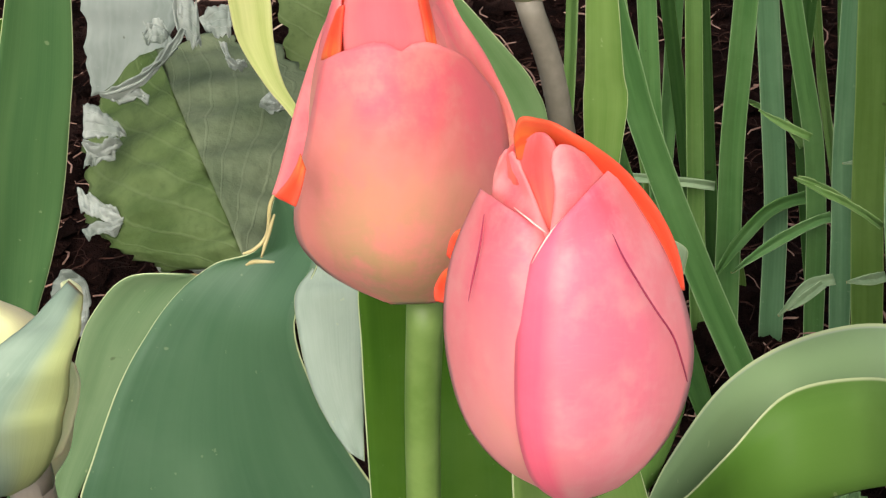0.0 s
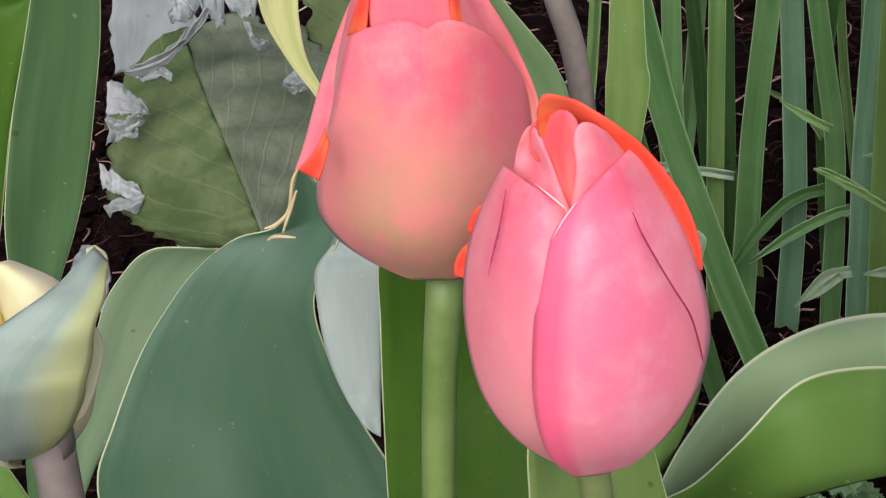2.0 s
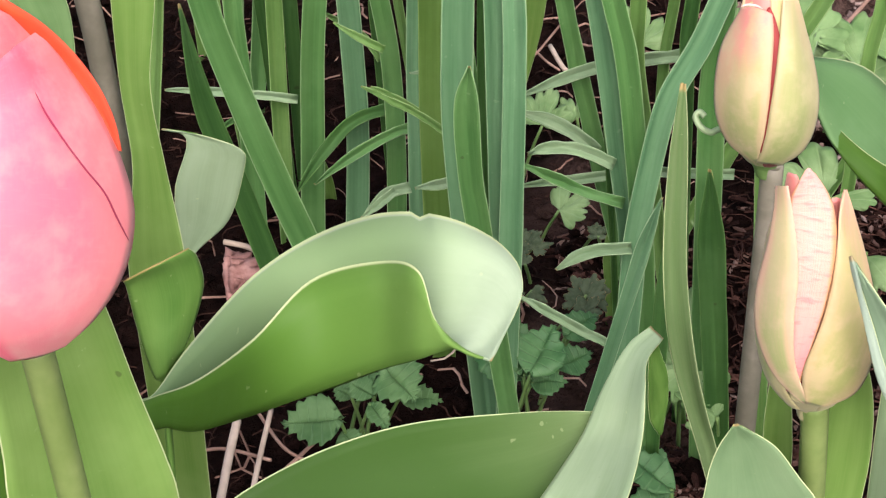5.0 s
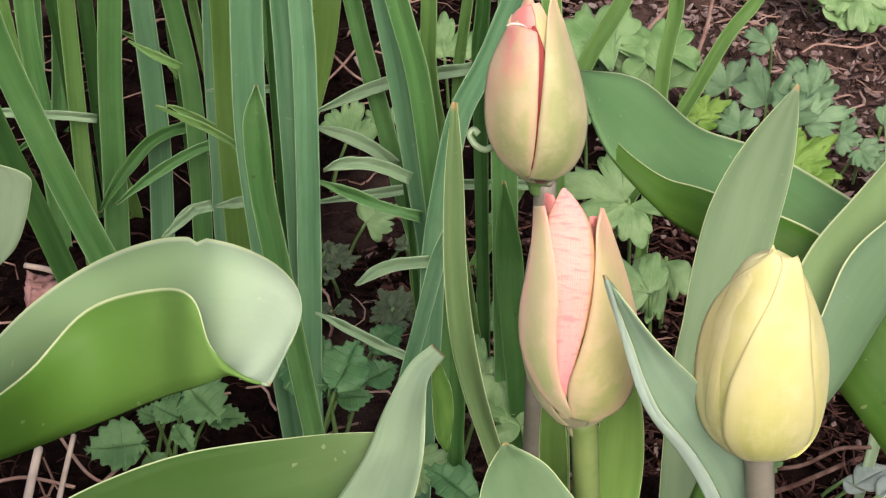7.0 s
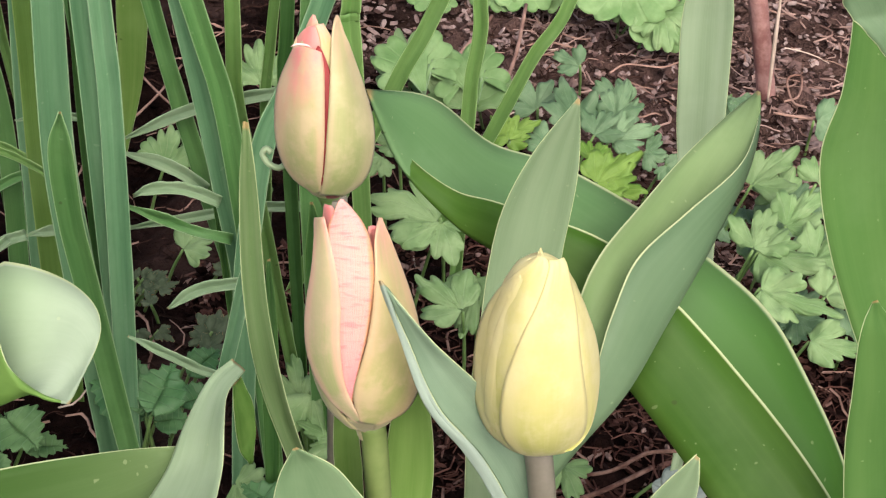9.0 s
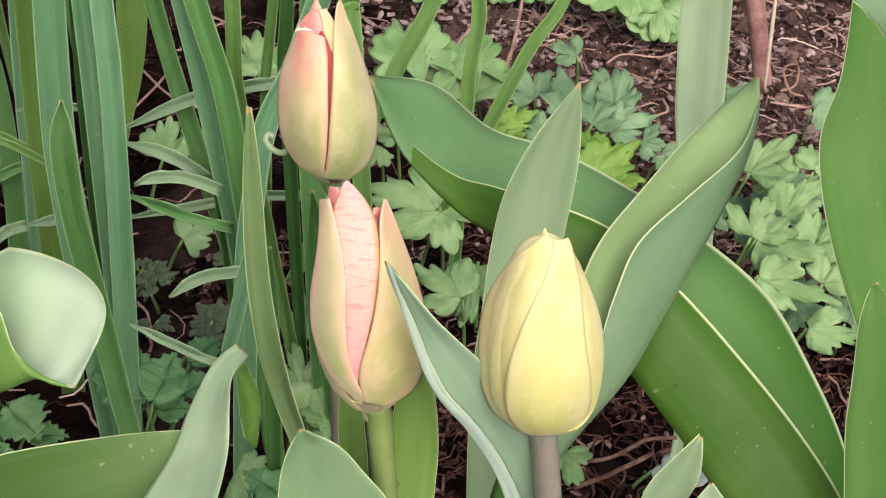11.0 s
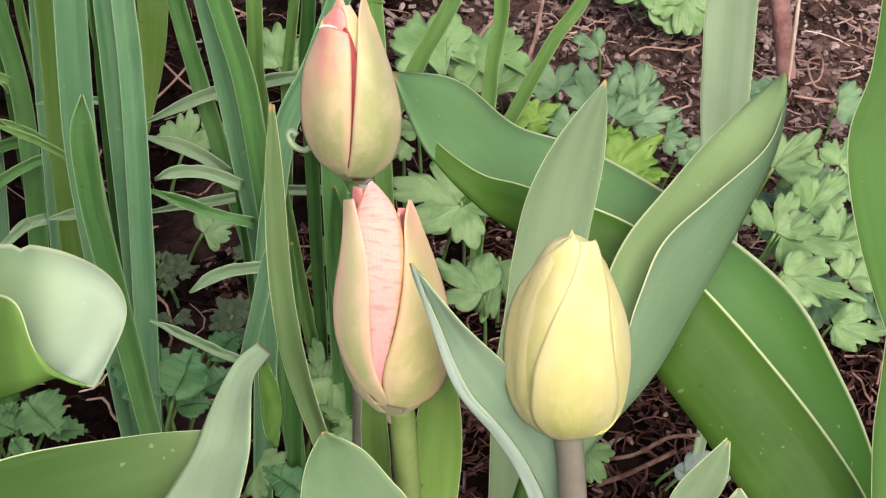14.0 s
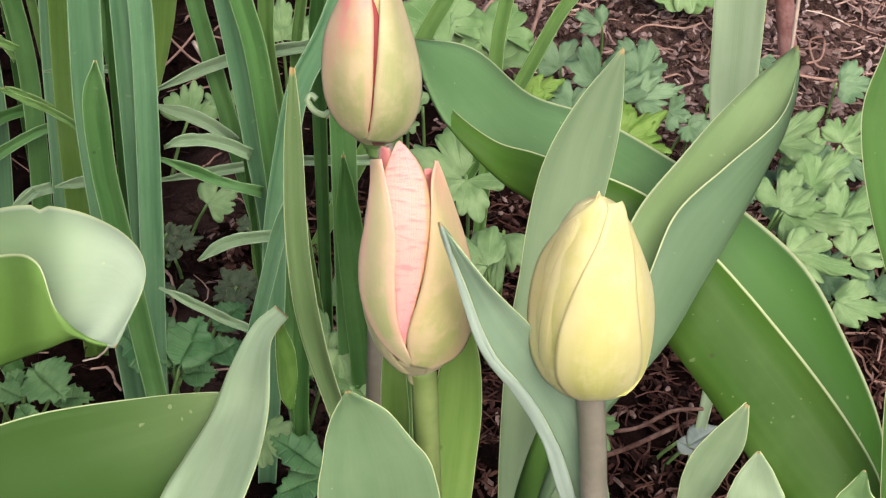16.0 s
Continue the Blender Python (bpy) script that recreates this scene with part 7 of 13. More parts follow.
leaf(tulip, [
    ((0.3757, 0.3636, 0.2804), (0.0031, 0.0044, -0.0028), (0.0033, 0.0038, -0.0034)),
    ((0.3650, 0.3486, 0.2731), (-0.0067, 0.0106, 0.0014), (0.0007, 0.0002, 0.0030)),
    ((0.3500, 0.3344, 0.2643), (-0.0117, 0.0156, 0.0054), (-0.0009, -0.0015, 0.0116)),
    ((0.3294, 0.3170, 0.2565), (-0.0129, 0.0197, 0.0096), (-0.0053, 0.0046, 0.0158)),
    ((0.3101, 0.3030, 0.2455), (-0.0127, 0.0234, 0.0140), (-0.0081, 0.0101, 0.0203)),
    ((0.2913, 0.2929, 0.2311), (-0.0047, 0.0248, 0.0203), (-0.0029, 0.0096, 0.0226)),
    ((0.2722, 0.2887, 0.2153), (0.0039, 0.0173, 0.0166), (0.0065, 0.0055, 0.0233)),
    ((0.2590, 0.2858, 0.2010), (0.0040, 0.0166, 0.0168), (0.0064, 0.0053, 0.0226)),
    ((0.2470, 0.2827, 0.1760), (0.0035, 0.0149, 0.0172), (0.0059, 0.0049, 0.0210)),
    ((0.2407, 0.2803, 0.1378), (0.0079, 0.0212, 0.0050), (0.0051, 0.0043, 0.0182)),
    ((0.2443, 0.2791, 0.0764), (0.0056, 0.0150, 0.0035), (0.0036, 0.0030, 0.0128)),
    ((0.2610, 0.2800, 0.0000), (0.0030, 0.0082, 0.0019), (0.0020, 0.0016, 0.0070)),
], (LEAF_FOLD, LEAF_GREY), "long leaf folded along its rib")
leaf(tulip, [
    ((0.3962, 0.4431, 0.3382), (-0.0009, 0.0002, 0.0001), (0.0007, -0.0005, 0.0002)),
    ((0.3983, 0.4365, 0.3112), (-0.0059, 0.0012, 0.0005), (0.0043, -0.0034, 0.0010)),
    ((0.4004, 0.4358, 0.2833), (-0.0078, 0.0016, 0.0006), (0.0057, -0.0046, 0.0013)),
    ((0.4019, 0.4353, 0.2644), (-0.0102, 0.0021, 0.0008), (0.0074, -0.0059, 0.0018)),
    ((0.4033, 0.4337, 0.2404), (-0.0104, 0.0022, 0.0009), (0.0076, -0.0060, 0.0019)),
    ((0.4044, 0.4312, 0.2133), (-0.0091, 0.0033, 0.0027), (0.0065, -0.0068, 0.0001)),
    ((0.4068, 0.4268, 0.1830), (-0.0078, 0.0017, 0.0008), (0.0057, -0.0044, 0.0015)),
    ((0.4092, 0.4211, 0.1521), (-0.0042, 0.0010, 0.0005), (0.0031, -0.0024, 0.0009)),
    ((0.4098, 0.4186, 0.1375), (-0.0041, 0.0009, 0.0005), (0.0030, -0.0023, 0.0008)),
    ((0.4095, 0.4152, 0.1161), (-0.0038, 0.0009, 0.0004), (0.0028, -0.0021, 0.0008)),
    ((0.4074, 0.4111, 0.0876), (-0.0033, 0.0007, 0.0004), (0.0024, -0.0019, 0.0007)),
    ((0.4023, 0.4058, 0.0467), (-0.0023, 0.0005, 0.0003), (0.0017, -0.0013, 0.0005)),
    ((0.3943, 0.4003, 0.0000), (-0.0013, 0.0003, 0.0001), (0.0009, -0.0007, 0.0003)),
], (LEAF_PALE, LEAF_FRESH), "pale upright leaf")

tulip = thing("tulip", (0.3895, 0.2734, 0.0), "tulip with one long arching leaf and upright side leaves", "tulip", "tulips in the bed")
leaf(tulip, [
    ((0.2353, 0.3692, 0.3071), (0.0027, 0.0067, -0.0037), (0.0028, 0.0059, -0.0045)),
    ((0.2446, 0.3591, 0.2848), (0.0171, 0.0199, 0.0085), (0.0007, 0.0040, 0.0029)),
    ((0.2589, 0.3494, 0.2658), (0.0232, 0.0262, 0.0076), (-0.0010, 0.0026, 0.0114)),
    ((0.2723, 0.3460, 0.2536), (0.0319, 0.0246, 0.0102), (0.0019, 0.0043, 0.0152)),
    ((0.2908, 0.3358, 0.2364), (0.0394, 0.0225, 0.0115), (0.0147, 0.0009, 0.0188)),
    ((0.3013, 0.3028, 0.2206), (0.0409, 0.0303, 0.0220), (0.0157, 0.0073, 0.0266)),
    ((0.3101, 0.2862, 0.2065), (0.0474, 0.0275, 0.0224), (0.0180, 0.0064, 0.0268)),
    ((0.3196, 0.2662, 0.1890), (0.0457, 0.0264, 0.0202), (0.0210, 0.0046, 0.0265)),
    ((0.3303, 0.2494, 0.1758), (0.0390, 0.0252, 0.0149), (0.0194, 0.0001, 0.0204)),
    ((0.3402, 0.2425, 0.1574), (0.0335, 0.0217, 0.0071), (0.0133, -0.0005, 0.0163)),
    ((0.3470, 0.2388, 0.1437), (0.0325, 0.0210, 0.0069), (0.0129, -0.0005, 0.0159)),
    ((0.3557, 0.2375, 0.1227), (0.0302, 0.0195, 0.0064), (0.0120, -0.0005, 0.0147)),
    ((0.3658, 0.2409, 0.0936), (0.0262, 0.0169, 0.0055), (0.0104, -0.0004, 0.0128)),
    ((0.3779, 0.2529, 0.0505), (0.0184, 0.0119, 0.0039), (0.0073, -0.0003, 0.0090)),
    ((0.3895, 0.2734, 0.0000), (0.0101, 0.0065, 0.0021), (0.0040, -0.0002, 0.0049)),
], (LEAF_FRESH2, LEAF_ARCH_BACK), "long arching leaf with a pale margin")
leaf(tulip, [
    ((0.3658, 0.3223, 0.4037), (-0.0011, 0.0002, 0.0001), (0.0007, -0.0006, 0.0002)),
    ((0.3687, 0.3131, 0.3770), (-0.0066, 0.0013, 0.0005), (0.0044, -0.0037, 0.0011)),
    ((0.3717, 0.3097, 0.3494), (-0.0088, 0.0017, 0.0007), (0.0059, -0.0049, 0.0015)),
    ((0.3752, 0.3058, 0.3167), (-0.0125, 0.0026, 0.0012), (0.0084, -0.0070, 0.0023)),
    ((0.3774, 0.3029, 0.2906), (-0.0183, 0.0044, 0.0026), (0.0124, -0.0107, 0.0029)),
    ((0.3828, 0.2951, 0.2587), (-0.0181, 0.0040, 0.0021), (0.0124, -0.0099, 0.0037)),
    ((0.3900, 0.2848, 0.2272), (-0.0147, 0.0034, 0.0019), (0.0101, -0.0079, 0.0032)),
    ((0.3968, 0.2747, 0.1989), (-0.0110, 0.0026, 0.0015), (0.0076, -0.0058, 0.0025)),
    ((0.4001, 0.2695, 0.1810), (-0.0107, 0.0026, 0.0014), (0.0073, -0.0056, 0.0024)),
    ((0.4025, 0.2649, 0.1541), (-0.0099, 0.0024, 0.0013), (0.0068, -0.0052, 0.0022)),
    ((0.4026, 0.2629, 0.1172), (-0.0086, 0.0021, 0.0012), (0.0059, -0.0045, 0.0019)),
    ((0.3984, 0.2654, 0.0630), (-0.0061, 0.0014, 0.0008), (0.0042, -0.0032, 0.0014)),
    ((0.3895, 0.2734, 0.0000), (-0.0033, 0.0008, 0.0004), (0.0023, -0.0017, 0.0007)),
], (LEAF_SOFT2, LEAF_FRESH), "upright wavy leaf")
leaf(tulip, [
    ((0.3404, 0.2500, 0.2868), (-0.0004, 0.0001, 0.0000), (0.0004, -0.0002, 0.0001)),
    ((0.3412, 0.2468, 0.2790), (-0.0052, 0.0010, 0.0000), (0.0042, -0.0024, 0.0014)),
    ((0.3459, 0.2419, 0.2603), (-0.0107, 0.0029, 0.0011), (0.0080, -0.0056, 0.0020)),
    ((0.3488, 0.2375, 0.2387), (-0.0138, 0.0038, 0.0015), (0.0103, -0.0071, 0.0027)),
    ((0.3520, 0.2310, 0.2108), (-0.0152, 0.0043, 0.0017), (0.0114, -0.0078, 0.0031)),
    ((0.3545, 0.2278, 0.1905), (-0.0147, 0.0042, 0.0017), (0.0111, -0.0075, 0.0030)),
    ((0.3589, 0.2275, 0.1607), (-0.0137, 0.0039, 0.0015), (0.0103, -0.0070, 0.0028)),
    ((0.3655, 0.2329, 0.1211), (-0.0118, 0.0034, 0.0013), (0.0089, -0.0061, 0.0024)),
    ((0.3762, 0.2484, 0.0645), (-0.0084, 0.0024, 0.0009), (0.0063, -0.0043, 0.0017)),
    ((0.3895, 0.2734, 0.0000), (-0.0046, 0.0013, 0.0005), (0.0034, -0.0023, 0.0009)),
], (LEAF_SOFT2, LEAF_FRESH), "")
leaf(tulip, [
    ((0.2808, 0.2611, 0.4493), (-0.0010, 0.0002, -0.0001), (0.0008, -0.0004, 0.0003)),
    ((0.2922, 0.2481, 0.4259), (-0.0063, 0.0011, -0.0005), (0.0049, -0.0027, 0.0016)),
    ((0.3041, 0.2407, 0.4017), (-0.0084, 0.0014, -0.0007), (0.0065, -0.0036, 0.0021)),
    ((0.3076, 0.2385, 0.3945), (-0.0084, 0.0012, -0.0010), (0.0065, -0.0033, 0.0024)),
    ((0.3114, 0.2362, 0.3886), (-0.0079, 0.0009, -0.0012), (0.0061, -0.0028, 0.0026)),
    ((0.3155, 0.2337, 0.3839), (-0.0069, 0.0001, -0.0018), (0.0053, -0.0018, 0.0030)),
], (LEAF_GREY, LEAF_FRESH), "grey-green leaf tip")

tulip = thing("tulip", (0.2451, 0.1989, 0.0), "young tulip shoot with short folded leaves", "tulip shoot", "tulips in the bed")
leaf(tulip, [
    ((0.2537, 0.2049, 0.2982), (-0.0005, 0.0003, 0.0004), (0.0003, -0.0006, -0.0001)),
    ((0.2498, 0.2060, 0.2845), (-0.0060, 0.0011, 0.0013), (0.0040, -0.0035, 0.0017)),
    ((0.2455, 0.2059, 0.2748), (-0.0049, 0.0015, 0.0020), (0.0032, -0.0037, 0.0007)),
    ((0.2426, 0.2048, 0.2652), (-0.0035, 0.0010, 0.0013), (0.0023, -0.0025, 0.0006)),
    ((0.2365, 0.2025, 0.2408), (-0.0034, 0.0010, 0.0013), (0.0022, -0.0024, 0.0006)),
    ((0.2314, 0.2002, 0.2043), (-0.0031, 0.0009, 0.0012), (0.0020, -0.0022, 0.0006)),
    ((0.2296, 0.1984, 0.1548), (-0.0027, 0.0008, 0.0010), (0.0018, -0.0019, 0.0005)),
    ((0.2338, 0.1978, 0.0829), (-0.0019, 0.0006, 0.0007), (0.0012, -0.0014, 0.0003)),
    ((0.2451, 0.1989, 0.0000), (-0.0010, 0.0003, 0.0004), (0.0007, -0.0007, 0.0002)),
], (LEAF_SAGE, LEAF_FRESH), "short folded leaf")
leaf(tulip, [
    ((0.2487, 0.1913, 0.2968), (-0.0003, 0.0001, 0.0000), (0.0002, -0.0002, 0.0001)),
    ((0.2494, 0.1907, 0.2882), (-0.0053, 0.0011, 0.0006), (0.0038, -0.0027, 0.0015)),
    ((0.2501, 0.1891, 0.2781), (-0.0078, 0.0019, 0.0011), (0.0057, -0.0042, 0.0020)),
    ((0.2516, 0.1858, 0.2517), (-0.0076, 0.0018, 0.0011), (0.0055, -0.0041, 0.0020)),
    ((0.2525, 0.1836, 0.2128), (-0.0070, 0.0017, 0.0010), (0.0051, -0.0038, 0.0018)),
    ((0.2522, 0.1840, 0.1606), (-0.0061, 0.0014, 0.0009), (0.0045, -0.0033, 0.0016)),
    ((0.2498, 0.1889, 0.0857), (-0.0043, 0.0010, 0.0006), (0.0031, -0.0023, 0.0011)),
    ((0.2451, 0.1989, 0.0000), (-0.0023, 0.0006, 0.0003), (0.0017, -0.0013, 0.0006)),
], (LEAF_PALE, LEAF_FRESH), "pale short leaf")
leaf(tulip, [
    ((0.2760, 0.1839, 0.2874), (-0.0004, 0.0002, 0.0003), (0.0002, -0.0004, -0.0001)),
    ((0.2756, 0.1838, 0.2816), (-0.0029, 0.0009, 0.0011), (0.0018, -0.0021, 0.0004)),
    ((0.2755, 0.1834, 0.2741), (-0.0060, 0.0015, 0.0018), (0.0037, -0.0037, 0.0013)),
    ((0.2747, 0.1824, 0.2477), (-0.0058, 0.0015, 0.0017), (0.0036, -0.0036, 0.0013)),
    ((0.2723, 0.1825, 0.2089), (-0.0054, 0.0014, 0.0016), (0.0033, -0.0034, 0.0012)),
    ((0.2673, 0.1845, 0.1573), (-0.0047, 0.0012, 0.0014), (0.0029, -0.0029, 0.0010)),
    ((0.2579, 0.1901, 0.0837), (-0.0033, 0.0008, 0.0010), (0.0020, -0.0021, 0.0007)),
    ((0.2451, 0.1989, 0.0000), (-0.0018, 0.0005, 0.0005), (0.0011, -0.0011, 0.0004)),
], (LEAF_MID, LEAF_FRESH), "curled leaf tip")

clump = thing("daffodil_clump", (0.1396, 0.6636, 0.0), "clump of upright dark green narrow daffodil leaves", "daffodil leaves", "daffodil leaf clumps")
leaf(clump, [((0.0545, 0.6202, 0.4079), (-0.0006, -0.0002, -0.0000), (0.0005, -0.0002, 0.0002)), ((0.0682, 0.6060, 0.3281), (-0.0049, -0.0014, -0.0000), (0.0046, -0.0015, 0.0016)), ((0.0833, 0.6012, 0.2396), (-0.0057, -0.0016, -0.0000), (0.0054, -0.0018, 0.0019)), ((0.0891, 0.5994, 0.2056), (-0.0059, -0.0018, -0.0001), (0.0055, -0.0017, 0.0022)), ((0.0985, 0.5958, 0.1674), (-0.0060, -0.0020, -0.0003), (0.0056, -0.0015, 0.0027)), ((0.1096, 0.5906, 0.1276), (-0.0062, -0.0021, -0.0004), (0.0056, -0.0014, 0.0029)), ((0.1212, 0.5846, 0.0892), (-0.0063, -0.0021, -0.0004), (0.0057, -0.0013, 0.0032)), ((0.1347, 0.5775, 0.0446), (-0.0057, -0.0019, -0.0003), (0.0052, -0.0012, 0.0028)), ((0.1483, 0.5705, 0.0000), (-0.0043, -0.0014, -0.0003), (0.0039, -0.0009, 0.0021))], (BLADE, BLADE), "", nu=7, thick=0.0012, name="blade")
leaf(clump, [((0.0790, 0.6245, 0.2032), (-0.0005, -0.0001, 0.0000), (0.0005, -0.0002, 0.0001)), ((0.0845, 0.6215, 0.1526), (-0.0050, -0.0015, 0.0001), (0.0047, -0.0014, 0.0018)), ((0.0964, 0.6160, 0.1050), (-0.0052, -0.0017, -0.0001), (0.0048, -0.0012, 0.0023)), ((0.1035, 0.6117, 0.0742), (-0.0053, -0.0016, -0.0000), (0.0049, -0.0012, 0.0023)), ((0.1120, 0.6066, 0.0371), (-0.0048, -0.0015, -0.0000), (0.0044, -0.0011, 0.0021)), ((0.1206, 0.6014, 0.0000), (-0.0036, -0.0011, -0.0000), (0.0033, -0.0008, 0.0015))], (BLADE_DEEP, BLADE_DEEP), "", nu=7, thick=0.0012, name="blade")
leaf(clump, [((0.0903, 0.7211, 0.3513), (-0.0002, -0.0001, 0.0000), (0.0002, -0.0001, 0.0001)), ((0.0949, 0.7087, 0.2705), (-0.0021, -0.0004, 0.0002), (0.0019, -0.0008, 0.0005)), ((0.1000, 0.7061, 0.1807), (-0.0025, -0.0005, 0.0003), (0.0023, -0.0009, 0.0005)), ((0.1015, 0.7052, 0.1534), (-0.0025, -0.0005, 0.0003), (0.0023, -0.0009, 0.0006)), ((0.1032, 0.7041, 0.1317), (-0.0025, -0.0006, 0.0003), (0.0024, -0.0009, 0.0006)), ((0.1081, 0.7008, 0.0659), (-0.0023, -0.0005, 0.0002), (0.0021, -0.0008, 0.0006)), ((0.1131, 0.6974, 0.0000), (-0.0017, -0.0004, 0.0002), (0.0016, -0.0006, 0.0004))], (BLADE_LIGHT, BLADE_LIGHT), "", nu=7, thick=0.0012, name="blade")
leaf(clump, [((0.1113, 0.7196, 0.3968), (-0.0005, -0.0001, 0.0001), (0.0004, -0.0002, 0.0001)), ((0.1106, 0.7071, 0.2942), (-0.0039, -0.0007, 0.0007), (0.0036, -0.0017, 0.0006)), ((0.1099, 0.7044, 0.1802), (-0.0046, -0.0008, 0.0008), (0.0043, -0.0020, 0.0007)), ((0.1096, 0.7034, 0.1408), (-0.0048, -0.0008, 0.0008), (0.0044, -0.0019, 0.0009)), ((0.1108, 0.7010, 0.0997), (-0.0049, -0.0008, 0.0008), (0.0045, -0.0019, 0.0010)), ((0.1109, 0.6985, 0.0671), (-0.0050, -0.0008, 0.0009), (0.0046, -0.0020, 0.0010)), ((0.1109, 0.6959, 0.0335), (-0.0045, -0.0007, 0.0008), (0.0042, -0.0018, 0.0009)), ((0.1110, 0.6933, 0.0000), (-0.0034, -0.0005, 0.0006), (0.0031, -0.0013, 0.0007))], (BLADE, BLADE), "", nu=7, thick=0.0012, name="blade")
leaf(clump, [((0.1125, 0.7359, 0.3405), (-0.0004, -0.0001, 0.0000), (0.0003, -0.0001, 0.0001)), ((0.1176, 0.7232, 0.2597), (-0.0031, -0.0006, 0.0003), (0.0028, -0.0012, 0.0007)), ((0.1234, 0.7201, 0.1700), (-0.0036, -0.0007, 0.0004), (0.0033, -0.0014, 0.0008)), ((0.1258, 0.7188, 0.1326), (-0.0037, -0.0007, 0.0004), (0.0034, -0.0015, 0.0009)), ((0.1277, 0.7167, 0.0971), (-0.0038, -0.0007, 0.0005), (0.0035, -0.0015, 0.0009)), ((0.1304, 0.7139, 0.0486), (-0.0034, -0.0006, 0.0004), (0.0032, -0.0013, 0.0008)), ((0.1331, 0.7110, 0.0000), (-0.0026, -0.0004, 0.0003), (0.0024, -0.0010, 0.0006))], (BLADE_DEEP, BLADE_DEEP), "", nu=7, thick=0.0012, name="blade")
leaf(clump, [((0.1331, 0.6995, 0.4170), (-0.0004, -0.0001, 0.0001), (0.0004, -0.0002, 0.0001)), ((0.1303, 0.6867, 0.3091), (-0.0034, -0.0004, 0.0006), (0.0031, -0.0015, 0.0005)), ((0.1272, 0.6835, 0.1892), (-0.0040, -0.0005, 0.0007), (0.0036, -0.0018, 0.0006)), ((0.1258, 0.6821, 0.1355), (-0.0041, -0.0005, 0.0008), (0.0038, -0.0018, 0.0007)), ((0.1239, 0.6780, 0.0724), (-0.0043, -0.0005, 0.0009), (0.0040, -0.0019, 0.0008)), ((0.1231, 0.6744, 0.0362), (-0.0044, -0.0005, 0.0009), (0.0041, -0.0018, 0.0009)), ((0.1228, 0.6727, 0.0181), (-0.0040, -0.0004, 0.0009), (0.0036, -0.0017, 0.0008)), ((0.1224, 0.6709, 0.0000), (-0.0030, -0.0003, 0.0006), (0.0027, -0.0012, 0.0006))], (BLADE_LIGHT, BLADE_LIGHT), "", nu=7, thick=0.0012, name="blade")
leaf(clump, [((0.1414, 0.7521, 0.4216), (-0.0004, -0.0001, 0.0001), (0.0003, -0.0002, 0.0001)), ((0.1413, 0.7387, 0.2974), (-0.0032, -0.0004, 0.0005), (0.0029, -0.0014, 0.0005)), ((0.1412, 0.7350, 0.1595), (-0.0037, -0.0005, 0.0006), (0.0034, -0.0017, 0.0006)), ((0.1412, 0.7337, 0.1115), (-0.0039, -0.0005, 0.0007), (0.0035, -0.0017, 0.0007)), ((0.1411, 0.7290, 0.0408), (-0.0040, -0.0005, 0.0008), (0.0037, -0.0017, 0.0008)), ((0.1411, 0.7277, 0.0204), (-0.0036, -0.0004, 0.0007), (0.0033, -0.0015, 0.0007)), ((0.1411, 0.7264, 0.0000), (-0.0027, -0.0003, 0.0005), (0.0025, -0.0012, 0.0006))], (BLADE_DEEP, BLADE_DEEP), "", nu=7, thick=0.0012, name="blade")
leaf(clump, [((0.1691, 0.6842, 0.4085), (-0.0005, -0.0000, 0.0001), (0.0005, -0.0003, 0.0000)), ((0.1585, 0.6728, 0.3065), (-0.0047, -0.0003, 0.0012), (0.0041, -0.0025, 0.0003)), ((0.1466, 0.6713, 0.1931), (-0.0055, -0.0003, 0.0014), (0.0049, -0.0029, 0.0004)), ((0.1411, 0.6706, 0.1403), (-0.0057, -0.0004, 0.0015), (0.0051, -0.0029, 0.0006)), ((0.1379, 0.6681, 0.0940), (-0.0059, -0.0004, 0.0015), (0.0053, -0.0028, 0.0008)), ((0.1337, 0.6631, 0.0359), (-0.0061, -0.0004, 0.0016), (0.0055, -0.0029, 0.0010)), ((0.1325, 0.6615, 0.0179), (-0.0055, -0.0003, 0.0014), (0.0050, -0.0026, 0.0009)), ((0.1312, 0.6599, 0.0000), (-0.0041, -0.0002, 0.0011), (0.0037, -0.0019, 0.0007))], (BLADE, BLADE), "", nu=7, thick=0.0012, name="blade")
leaf(clump, [((0.1505, 0.6890, 0.4660), (-0.0005, -0.0001, 0.0001), (0.0005, -0.0002, 0.0001)), ((0.1540, 0.6745, 0.3365), (-0.0045, -0.0005, 0.0006), (0.0040, -0.0021, 0.0009)), ((0.1579, 0.6694, 0.1926), (-0.0053, -0.0006, 0.0007), (0.0047, -0.0025, 0.0010)), ((0.1594, 0.6675, 0.1395), (-0.0055, -0.0005, 0.0009), (0.0049, -0.0025, 0.0011)), ((0.1594, 0.6645, 0.0931), (-0.0057, -0.0003, 0.0012), (0.0050, -0.0027, 0.0010)), ((0.1556, 0.6598, 0.0382), (-0.0058, -0.0002, 0.0015), (0.0052, -0.0029, 0.0010)), ((0.1543, 0.6581, 0.0191), (-0.0052, -0.0002, 0.0013), (0.0047, -0.0026, 0.0009)), ((0.1530, 0.6565, 0.0000), (-0.0039, -0.0001, 0.0010), (0.0035, -0.0019, 0.0006))], (BLADE_BLUE, BLADE_BLUE), "", nu=7, thick=0.0012, name="blade")
